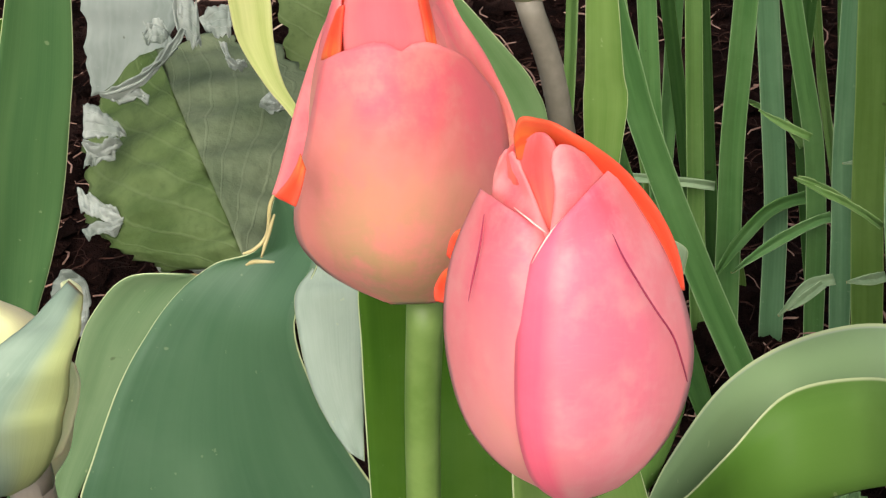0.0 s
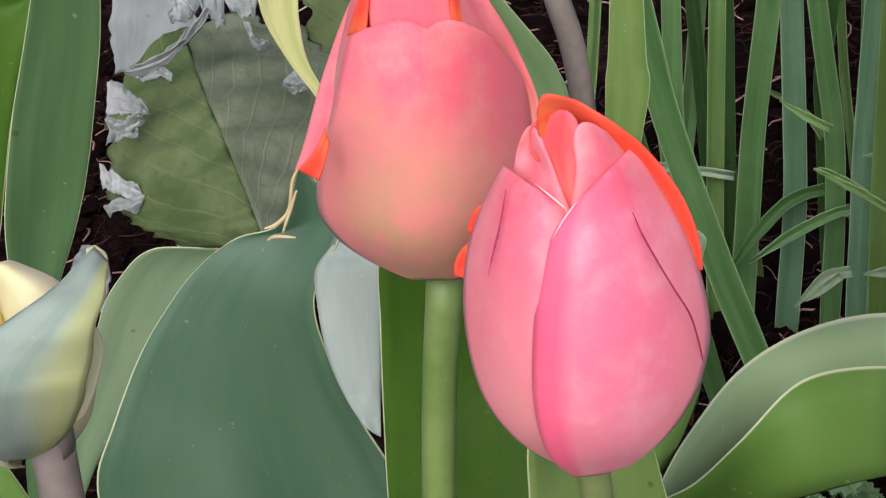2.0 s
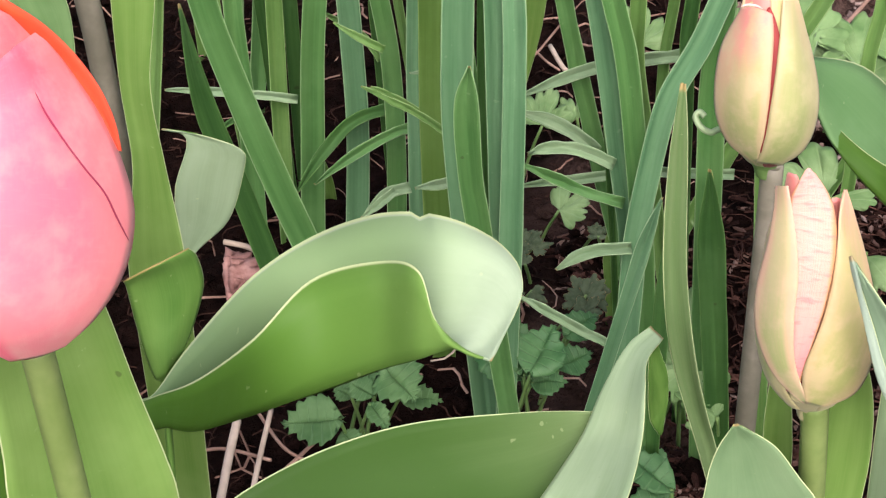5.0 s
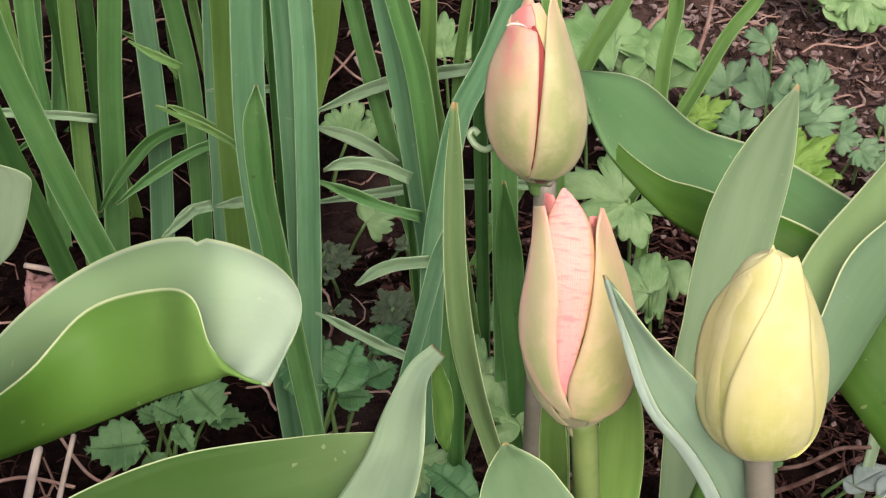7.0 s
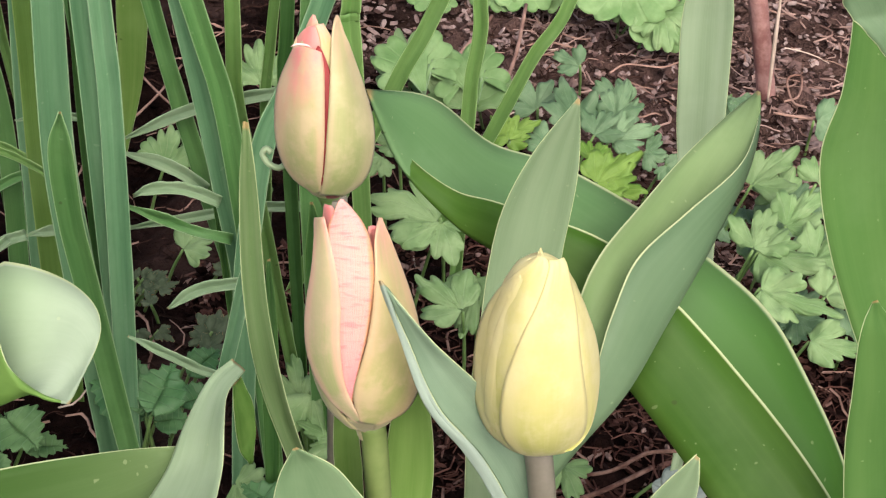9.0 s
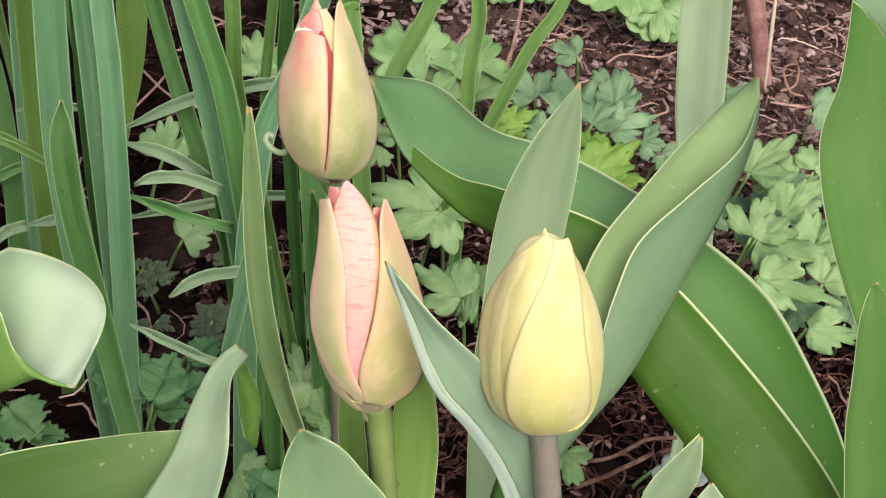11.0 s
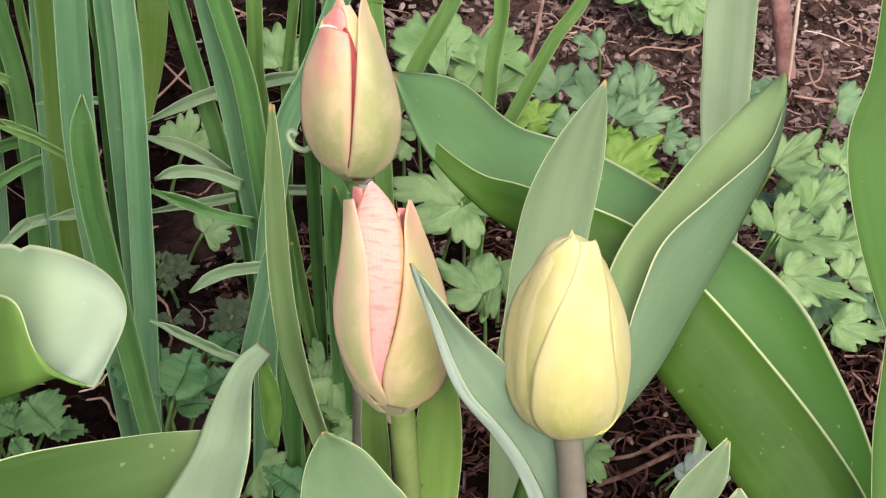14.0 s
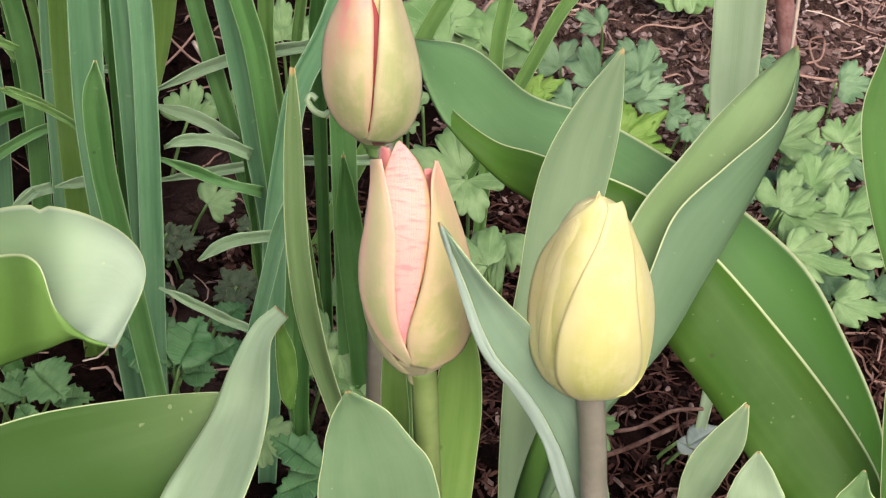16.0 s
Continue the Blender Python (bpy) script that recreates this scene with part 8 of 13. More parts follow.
leaf(clump, [((0.1460, 0.6776, 0.3664), (-0.0004, -0.0001, 0.0000), (0.0004, -0.0002, 0.0001)), ((0.1563, 0.6634, 0.2862), (-0.0038, -0.0006, 0.0001), (0.0033, -0.0016, 0.0011)), ((0.1678, 0.6588, 0.1970), (-0.0045, -0.0007, 0.0002), (0.0039, -0.0019, 0.0013)), ((0.1746, 0.6560, 0.1443), (-0.0047, -0.0005, 0.0004), (0.0041, -0.0020, 0.0012)), ((0.1757, 0.6528, 0.0985), (-0.0048, -0.0002, 0.0009), (0.0042, -0.0023, 0.0010)), ((0.1738, 0.6486, 0.0507), (-0.0049, -0.0001, 0.0011), (0.0043, -0.0024, 0.0009)), ((0.1728, 0.6463, 0.0254), (-0.0044, -0.0001, 0.0010), (0.0039, -0.0022, 0.0008)), ((0.1718, 0.6441, 0.0000), (-0.0033, -0.0001, 0.0007), (0.0029, -0.0016, 0.0006))], (BLADE, BLADE), "", nu=7, thick=0.0012, name="blade")
leaf(clump, [((0.1663, 0.6914, 0.4027), (-0.0002, -0.0000, 0.0000), (0.0002, -0.0001, 0.0001)), ((0.1734, 0.6781, 0.3004), (-0.0018, -0.0002, 0.0002), (0.0016, -0.0009, 0.0004)), ((0.1813, 0.6744, 0.1867), (-0.0022, -0.0002, 0.0002), (0.0019, -0.0010, 0.0005)), ((0.1832, 0.6736, 0.1602), (-0.0022, -0.0002, 0.0002), (0.0019, -0.0010, 0.0006)), ((0.1860, 0.6722, 0.1359), (-0.0022, -0.0003, 0.0001), (0.0019, -0.0010, 0.0007)), ((0.1940, 0.6681, 0.0679), (-0.0020, -0.0002, 0.0001), (0.0018, -0.0009, 0.0006)), ((0.2020, 0.6641, 0.0000), (-0.0015, -0.0002, 0.0001), (0.0013, -0.0006, 0.0004))], (BLADE_LIGHT, BLADE_LIGHT), "", nu=7, thick=0.0012, name="blade")
leaf(clump, [((0.1940, 0.6531, 0.4223), (-0.0005, -0.0000, 0.0001), (0.0004, -0.0002, 0.0001)), ((0.1898, 0.6406, 0.3198), (-0.0039, -0.0001, 0.0008), (0.0033, -0.0021, 0.0005)), ((0.1852, 0.6379, 0.2059), (-0.0046, -0.0001, 0.0009), (0.0039, -0.0025, 0.0006)), ((0.1831, 0.6367, 0.1550), (-0.0048, -0.0001, 0.0009), (0.0041, -0.0025, 0.0008)), ((0.1822, 0.6339, 0.1104), (-0.0049, -0.0001, 0.0010), (0.0042, -0.0025, 0.0009)), ((0.1810, 0.6300, 0.0670), (-0.0050, -0.0001, 0.0011), (0.0044, -0.0025, 0.0010)), ((0.1801, 0.6270, 0.0335), (-0.0045, -0.0001, 0.0010), (0.0039, -0.0023, 0.0009)), ((0.1792, 0.6240, 0.0000), (-0.0034, -0.0001, 0.0007), (0.0030, -0.0017, 0.0007))], (BLADE_BLUE, BLADE_BLUE), "", nu=7, thick=0.0012, name="blade")
leaf(clump, [((0.1437, 0.7111, 0.0636), (-0.0003, -0.0001, -0.0000), (0.0003, -0.0001, 0.0001)), ((0.1500, 0.7085, 0.0355), (-0.0034, -0.0006, 0.0003), (0.0030, -0.0012, 0.0011)), ((0.1509, 0.7057, -0.0002), (-0.0034, -0.0004, 0.0006), (0.0031, -0.0014, 0.0008))], (BLADE_OLIVE, BLADE_OLIVE), "", nu=7, thick=0.0012, name="blade")
leaf(clump, [((0.2064, 0.6862, 0.0423), (-0.0003, -0.0000, 0.0000), (0.0003, -0.0001, 0.0001)), ((0.2079, 0.6847, 0.0212), (-0.0031, -0.0002, 0.0004), (0.0027, -0.0014, 0.0008)), ((0.2089, 0.6829, -0.0002), (-0.0031, -0.0001, 0.0005), (0.0027, -0.0014, 0.0008))], (BLADE_OLIVE, BLADE_OLIVE), "", nu=7, thick=0.0012, name="blade")
leaf(clump, [((0.2021, 0.6863, 0.4479), (-0.0003, -0.0000, 0.0001), (0.0003, -0.0002, 0.0000)), ((0.1896, 0.6759, 0.3243), (-0.0029, -0.0001, 0.0008), (0.0025, -0.0016, 0.0002)), ((0.1757, 0.6754, 0.1870), (-0.0034, -0.0001, 0.0009), (0.0030, -0.0019, 0.0002)), ((0.1731, 0.6753, 0.1606), (-0.0036, -0.0002, 0.0007), (0.0031, -0.0018, 0.0006)), ((0.1744, 0.6738, 0.1302), (-0.0037, -0.0003, 0.0005), (0.0032, -0.0017, 0.0008)), ((0.1772, 0.6706, 0.0651), (-0.0033, -0.0003, 0.0004), (0.0029, -0.0015, 0.0008)), ((0.1800, 0.6674, 0.0000), (-0.0025, -0.0002, 0.0003), (0.0022, -0.0011, 0.0006))], (BLADE_DEEP, BLADE_DEEP), "", nu=7, thick=0.0012, name="blade")

clump = thing("daffodil_clump", (0.1597, 0.4305, 0.0), "dense clump of blue-green narrow daffodil leaves", "daffodil leaves", "daffodil leaf clumps")
leaf(clump, [((0.1798, 0.5993, 0.4062), (-0.0006, -0.0000, 0.0001), (0.0005, -0.0003, 0.0001)), ((0.1794, 0.5873, 0.3253), (-0.0054, -0.0002, 0.0009), (0.0046, -0.0029, 0.0009)), ((0.1790, 0.5851, 0.2353), (-0.0064, -0.0002, 0.0010), (0.0054, -0.0034, 0.0010)), ((0.1788, 0.5843, 0.2016), (-0.0065, -0.0002, 0.0012), (0.0056, -0.0035, 0.0011)), ((0.1779, 0.5822, 0.1611), (-0.0067, -0.0002, 0.0012), (0.0058, -0.0035, 0.0013)), ((0.1779, 0.5780, 0.1130), (-0.0070, -0.0001, 0.0013), (0.0060, -0.0035, 0.0016)), ((0.1778, 0.5731, 0.0565), (-0.0063, -0.0001, 0.0012), (0.0054, -0.0031, 0.0014)), ((0.1777, 0.5681, 0.0000), (-0.0047, -0.0001, 0.0009), (0.0040, -0.0023, 0.0011))], (BLADE_OLIVE, BLADE_OLIVE), "", nu=7, thick=0.0012, name="blade")
leaf(clump, [((0.1817, 0.5385, 0.4858), (-0.0006, 0.0000, 0.0001), (0.0005, -0.0003, 0.0001)), ((0.1782, 0.5260, 0.3833), (-0.0052, 0.0000, 0.0010), (0.0044, -0.0029, 0.0007)), ((0.1743, 0.5231, 0.2694), (-0.0061, 0.0000, 0.0012), (0.0051, -0.0035, 0.0009)), ((0.1729, 0.5221, 0.2271), (-0.0064, 0.0000, 0.0012), (0.0054, -0.0035, 0.0011)), ((0.1725, 0.5197, 0.1901), (-0.0066, -0.0002, 0.0010), (0.0056, -0.0033, 0.0016)), ((0.1750, 0.5150, 0.1462), (-0.0069, -0.0002, 0.0009), (0.0058, -0.0032, 0.0019)), ((0.1790, 0.5073, 0.0731), (-0.0062, -0.0002, 0.0008), (0.0052, -0.0029, 0.0017)), ((0.1831, 0.4995, 0.0000), (-0.0046, -0.0002, 0.0006), (0.0039, -0.0022, 0.0013))], (BLADE_BLUE, BLADE_BLUE), "", nu=7, thick=0.0012, name="blade")
leaf(clump, [((0.1644, 0.4727, 0.2520), (-0.0004, 0.0000, 0.0001), (0.0004, -0.0003, 0.0001)), ((0.1632, 0.4723, 0.2361), (-0.0045, 0.0000, 0.0008), (0.0038, -0.0024, 0.0009)), ((0.1642, 0.4702, 0.2057), (-0.0047, -0.0002, 0.0006), (0.0039, -0.0022, 0.0013)), ((0.1669, 0.4676, 0.1814), (-0.0048, -0.0003, 0.0004), (0.0040, -0.0021, 0.0016)), ((0.1771, 0.4582, 0.0907), (-0.0043, -0.0003, 0.0004), (0.0036, -0.0019, 0.0014)), ((0.1873, 0.4487, 0.0000), (-0.0032, -0.0002, 0.0003), (0.0027, -0.0014, 0.0011))], (BLADE, BLADE), "", nu=7, thick=0.0012, name="blade")
leaf(clump, [((0.1797, 0.5319, 0.5130), (-0.0005, -0.0000, 0.0001), (0.0004, -0.0003, 0.0001)), ((0.1819, 0.5174, 0.3997), (-0.0039, -0.0000, 0.0005), (0.0032, -0.0022, 0.0007)), ((0.1844, 0.5125, 0.2738), (-0.0046, -0.0000, 0.0006), (0.0038, -0.0025, 0.0009)), ((0.1855, 0.5103, 0.2201), (-0.0048, 0.0000, 0.0007), (0.0040, -0.0026, 0.0010)), ((0.1860, 0.5040, 0.1499), (-0.0051, 0.0001, 0.0009), (0.0043, -0.0027, 0.0012)), ((0.1866, 0.4973, 0.0749), (-0.0046, 0.0001, 0.0008), (0.0038, -0.0024, 0.0011)), ((0.1872, 0.4905, 0.0000), (-0.0034, 0.0001, 0.0006), (0.0029, -0.0018, 0.0008))], (BLADE_BLUE, BLADE_BLUE), "", nu=7, thick=0.0012, name="blade")
leaf(clump, [((0.1822, 0.5219, 0.5404), (-0.0004, 0.0000, 0.0001), (0.0004, -0.0002, 0.0001)), ((0.1851, 0.5076, 0.4163), (-0.0037, 0.0000, 0.0005), (0.0030, -0.0021, 0.0007)), ((0.1883, 0.5028, 0.2785), (-0.0043, 0.0000, 0.0006), (0.0035, -0.0024, 0.0008)), ((0.1893, 0.5014, 0.2374), (-0.0045, 0.0001, 0.0007), (0.0037, -0.0025, 0.0009)), ((0.1880, 0.4975, 0.1819), (-0.0047, 0.0002, 0.0009), (0.0039, -0.0026, 0.0009)), ((0.1865, 0.4939, 0.1464), (-0.0048, 0.0003, 0.0011), (0.0040, -0.0027, 0.0010)), ((0.1833, 0.4864, 0.0732), (-0.0043, 0.0003, 0.0010), (0.0036, -0.0024, 0.0009)), ((0.1801, 0.4790, 0.0000), (-0.0032, 0.0002, 0.0007), (0.0027, -0.0018, 0.0007))], (BLADE_BLUE, BLADE_BLUE), "", nu=7, thick=0.0012, name="blade")
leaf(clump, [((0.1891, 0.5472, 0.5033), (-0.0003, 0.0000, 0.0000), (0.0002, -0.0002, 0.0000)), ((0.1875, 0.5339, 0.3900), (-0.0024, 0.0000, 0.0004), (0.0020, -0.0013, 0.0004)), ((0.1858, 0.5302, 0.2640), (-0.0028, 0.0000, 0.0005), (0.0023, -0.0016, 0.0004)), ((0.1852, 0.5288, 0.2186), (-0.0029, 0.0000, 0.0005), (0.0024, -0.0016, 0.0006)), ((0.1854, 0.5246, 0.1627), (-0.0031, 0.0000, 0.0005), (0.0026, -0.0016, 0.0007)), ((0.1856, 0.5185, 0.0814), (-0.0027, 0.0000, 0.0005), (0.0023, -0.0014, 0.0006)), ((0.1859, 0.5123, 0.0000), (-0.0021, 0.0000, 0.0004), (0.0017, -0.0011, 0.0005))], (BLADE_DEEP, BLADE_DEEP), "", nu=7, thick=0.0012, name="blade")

clump = thing("daffodil_clump", (0.2222, 0.4517, 0.0), "clump of slender leaning daffodil leaves", "daffodil leaves", "daffodil leaf clumps")
leaf(clump, [((0.1724, 0.5794, 0.5033), (-0.0004, -0.0000, -0.0000), (0.0003, -0.0002, 0.0001)), ((0.1953, 0.5582, 0.3762), (-0.0031, -0.0003, -0.0000), (0.0026, -0.0015, 0.0011)), ((0.2208, 0.5458, 0.2350), (-0.0037, -0.0003, -0.0001), (0.0030, -0.0017, 0.0013)), ((0.2253, 0.5436, 0.2099), (-0.0038, -0.0003, -0.0001), (0.0031, -0.0017, 0.0014)), ((0.2305, 0.5406, 0.1841), (-0.0039, -0.0003, -0.0001), (0.0032, -0.0017, 0.0015)), ((0.2372, 0.5360, 0.1520), (-0.0040, -0.0003, -0.0001), (0.0032, -0.0017, 0.0016)), ((0.2530, 0.5253, 0.0760), (-0.0036, -0.0003, -0.0001), (0.0029, -0.0015, 0.0015)), ((0.2689, 0.5145, 0.0000), (-0.0027, -0.0002, -0.0000), (0.0022, -0.0011, 0.0011))], (BLADE, BLADE), "", nu=7, thick=0.0012, name="blade")
leaf(clump, [((0.1937, 0.5347, 0.4233), (-0.0004, -0.0000, -0.0000), (0.0003, -0.0002, 0.0001)), ((0.2067, 0.5175, 0.3437), (-0.0033, -0.0002, -0.0000), (0.0027, -0.0016, 0.0011)), ((0.2212, 0.5096, 0.2552), (-0.0039, -0.0002, -0.0000), (0.0032, -0.0019, 0.0013)), ((0.2270, 0.5064, 0.2195), (-0.0041, -0.0001, 0.0001), (0.0033, -0.0020, 0.0014)), ((0.2311, 0.5028, 0.1873), (-0.0042, -0.0001, 0.0002), (0.0034, -0.0020, 0.0014)), ((0.2360, 0.4974, 0.1487), (-0.0043, 0.0000, 0.0003), (0.0035, -0.0021, 0.0014)), ((0.2390, 0.4916, 0.1112), (-0.0044, 0.0001, 0.0005), (0.0036, -0.0022, 0.0014)), ((0.2434, 0.4829, 0.0556), (-0.0040, 0.0001, 0.0004), (0.0032, -0.0020, 0.0013)), ((0.2479, 0.4742, 0.0000), (-0.0030, 0.0001, 0.0003), (0.0024, -0.0015, 0.0010))], (BLADE_BLUE, BLADE_BLUE), "", nu=7, thick=0.0012, name="blade")
leaf(clump, [((0.1754, 0.5318, 0.4702), (-0.0004, -0.0000, -0.0000), (0.0003, -0.0002, 0.0002)), ((0.1983, 0.5114, 0.3707), (-0.0036, -0.0003, -0.0002), (0.0029, -0.0017, 0.0014)), ((0.2238, 0.4999, 0.2602), (-0.0043, -0.0003, -0.0003), (0.0034, -0.0020, 0.0017)), ((0.2308, 0.4967, 0.2298), (-0.0044, -0.0002, 0.0000), (0.0035, -0.0021, 0.0016)), ((0.2351, 0.4928, 0.1934), (-0.0046, 0.0000, 0.0003), (0.0037, -0.0023, 0.0014)), ((0.2384, 0.4879, 0.1554), (-0.0047, 0.0002, 0.0005), (0.0038, -0.0025, 0.0014)), ((0.2398, 0.4817, 0.1131), (-0.0048, 0.0003, 0.0007), (0.0039, -0.0026, 0.0014)), ((0.2416, 0.4735, 0.0566), (-0.0043, 0.0003, 0.0006), (0.0035, -0.0023, 0.0013)), ((0.2435, 0.4653, 0.0000), (-0.0032, 0.0002, 0.0005), (0.0026, -0.0017, 0.0009))], (BLADE, BLADE), "", nu=7, thick=0.0012, name="blade")
leaf(clump, [((0.2439, 0.5428, 0.4839), (-0.0003, 0.0000, 0.0000), (0.0002, -0.0002, 0.0001)), ((0.2439, 0.5276, 0.3706), (-0.0026, 0.0002, 0.0004), (0.0021, -0.0016, 0.0005)), ((0.2440, 0.5218, 0.2448), (-0.0031, 0.0002, 0.0005), (0.0025, -0.0019, 0.0006)), ((0.2440, 0.5204, 0.2131), (-0.0032, 0.0001, 0.0003), (0.0026, -0.0018, 0.0008)), ((0.2485, 0.5168, 0.1800), (-0.0033, -0.0000, 0.0001), (0.0027, -0.0017, 0.0011)), ((0.2607, 0.5069, 0.0900), (-0.0030, -0.0000, 0.0001), (0.0024, -0.0015, 0.0010)), ((0.2729, 0.4971, 0.0000), (-0.0023, -0.0000, 0.0001), (0.0018, -0.0011, 0.0008))], (BLADE_LIGHT, BLADE_LIGHT), "", nu=7, thick=0.0012, name="blade")
leaf(clump, [((0.2828, 0.5476, 0.4044), (-0.0002, 0.0000, 0.0001), (0.0002, -0.0002, 0.0000)), ((0.2743, 0.5362, 0.3239), (-0.0019, 0.0003, 0.0005), (0.0015, -0.0013, 0.0002)), ((0.2648, 0.5346, 0.2344), (-0.0022, 0.0003, 0.0006), (0.0017, -0.0016, 0.0002)), ((0.2616, 0.5341, 0.2043), (-0.0023, 0.0003, 0.0005), (0.0018, -0.0015, 0.0003)), ((0.2608, 0.5327, 0.1810), (-0.0024, 0.0003, 0.0005), (0.0019, -0.0015, 0.0004)), ((0.2576, 0.5273, 0.0905), (-0.0021, 0.0002, 0.0004), (0.0017, -0.0014, 0.0004)), ((0.2545, 0.5219, 0.0000), (-0.0016, 0.0002, 0.0003), (0.0013, -0.0010, 0.0003))], (BLADE_LIGHT, BLADE_LIGHT), "", nu=7, thick=0.0012, name="blade")
leaf(clump, [((0.2264, 0.5139, 0.2300), (-0.0002, -0.0000, 0.0000), (0.0001, -0.0001, 0.0000)), ((0.2292, 0.5116, 0.2004), (-0.0015, 0.0000, 0.0001), (0.0012, -0.0008, 0.0004)), ((0.2311, 0.5086, 0.1697), (-0.0015, 0.0000, 0.0002), (0.0012, -0.0008, 0.0004)), ((0.2363, 0.5004, 0.0848), (-0.0014, 0.0000, 0.0002), (0.0011, -0.0007, 0.0004)), ((0.2414, 0.4922, 0.0000), (-0.0010, 0.0000, 0.0001), (0.0008, -0.0005, 0.0003))], (BLADE_DEEP, BLADE_DEEP), "", nu=7, thick=0.0012, name="blade")
leaf(clump, [((0.3395, 0.4813, 0.4911), (-0.0004, 0.0001, 0.0002), (0.0003, -0.0003, -0.0000)), ((0.3029, 0.4759, 0.3839), (-0.0033, 0.0010, 0.0017), (0.0024, -0.0029, -0.0004)), ((0.2622, 0.4811, 0.2647), (-0.0038, 0.0011, 0.0020), (0.0028, -0.0034, -0.0005)), ((0.2537, 0.4822, 0.2397), (-0.0038, 0.0012, 0.0022), (0.0028, -0.0036, -0.0006)), ((0.2432, 0.4832, 0.2163), (-0.0041, 0.0011, 0.0020), (0.0031, -0.0035, -0.0002)), ((0.2376, 0.4820, 0.1872), (-0.0045, 0.0009, 0.0015), (0.0035, -0.0032, 0.0004)), ((0.2331, 0.4797, 0.1570), (-0.0047, 0.0007, 0.0013), (0.0037, -0.0031, 0.0007)), ((0.2304, 0.4753, 0.1206), (-0.0048, 0.0007, 0.0012), (0.0039, -0.0030, 0.0010)), ((0.2259, 0.4681, 0.0603), (-0.0044, 0.0006, 0.0011), (0.0035, -0.0027, 0.0009)), ((0.2214, 0.4608, 0.0000), (-0.0033, 0.0004, 0.0008), (0.0026, -0.0020, 0.0007))], (BLADE_BLUE, BLADE_BLUE), "", nu=7, thick=0.0012, name="blade")
leaf(clump, [((0.2747, 0.5087, 0.4872), (-0.0005, 0.0001, 0.0001), (0.0004, -0.0003, 0.0001)), ((0.2699, 0.4943, 0.3794), (-0.0043, 0.0006, 0.0008), (0.0032, -0.0029, 0.0006)), ((0.2645, 0.4895, 0.2596), (-0.0050, 0.0007, 0.0010), (0.0038, -0.0034, 0.0007)), ((0.2627, 0.4878, 0.2174), (-0.0052, 0.0007, 0.0009), (0.0040, -0.0034, 0.0010)), ((0.2632, 0.4844, 0.1805), (-0.0054, 0.0006, 0.0008), (0.0042, -0.0033, 0.0013)), ((0.2646, 0.4762, 0.0902), (-0.0049, 0.0006, 0.0007), (0.0038, -0.0030, 0.0012)), ((0.2660, 0.4679, 0.0000), (-0.0037, 0.0004, 0.0005), (0.0028, -0.0023, 0.0009))], (BLADE, BLADE), "", nu=7, thick=0.0012, name="blade")
leaf(clump, [((0.2203, 0.4262, 0.2179), (-0.0003, 0.0001, 0.0001), (0.0002, -0.0002, -0.0000)), ((0.2152, 0.4259, 0.1994), (-0.0024, 0.0007, 0.0011), (0.0019, -0.0020, 0.0001)), ((0.2096, 0.4250, 0.1756), (-0.0025, 0.0007, 0.0011), (0.0020, -0.0020, 0.0001)), ((0.1887, 0.4214, 0.0878), (-0.0022, 0.0006, 0.0010), (0.0018, -0.0018, 0.0001)), ((0.1679, 0.4178, 0.0000), (-0.0017, 0.0004, 0.0007), (0.0013, -0.0013, 0.0001))], (BLADE_BLUE, BLADE_BLUE), "", nu=7, thick=0.0012, name="blade")
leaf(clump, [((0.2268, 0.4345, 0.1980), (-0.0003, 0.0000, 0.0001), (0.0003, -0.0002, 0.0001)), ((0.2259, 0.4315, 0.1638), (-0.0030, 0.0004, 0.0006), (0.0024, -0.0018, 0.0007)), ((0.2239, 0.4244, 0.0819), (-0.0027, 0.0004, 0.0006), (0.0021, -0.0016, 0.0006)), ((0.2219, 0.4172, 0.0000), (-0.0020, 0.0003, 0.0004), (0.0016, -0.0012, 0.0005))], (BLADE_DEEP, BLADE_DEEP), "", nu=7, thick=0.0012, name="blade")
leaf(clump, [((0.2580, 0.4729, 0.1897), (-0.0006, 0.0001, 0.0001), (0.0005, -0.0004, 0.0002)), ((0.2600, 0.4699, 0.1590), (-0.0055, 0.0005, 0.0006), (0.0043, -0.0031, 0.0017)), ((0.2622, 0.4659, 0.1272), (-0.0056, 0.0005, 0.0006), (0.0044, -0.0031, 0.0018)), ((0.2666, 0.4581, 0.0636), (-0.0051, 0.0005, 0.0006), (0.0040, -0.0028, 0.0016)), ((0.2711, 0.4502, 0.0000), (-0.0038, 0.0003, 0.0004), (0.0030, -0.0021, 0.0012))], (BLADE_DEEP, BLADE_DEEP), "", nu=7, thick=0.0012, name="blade")
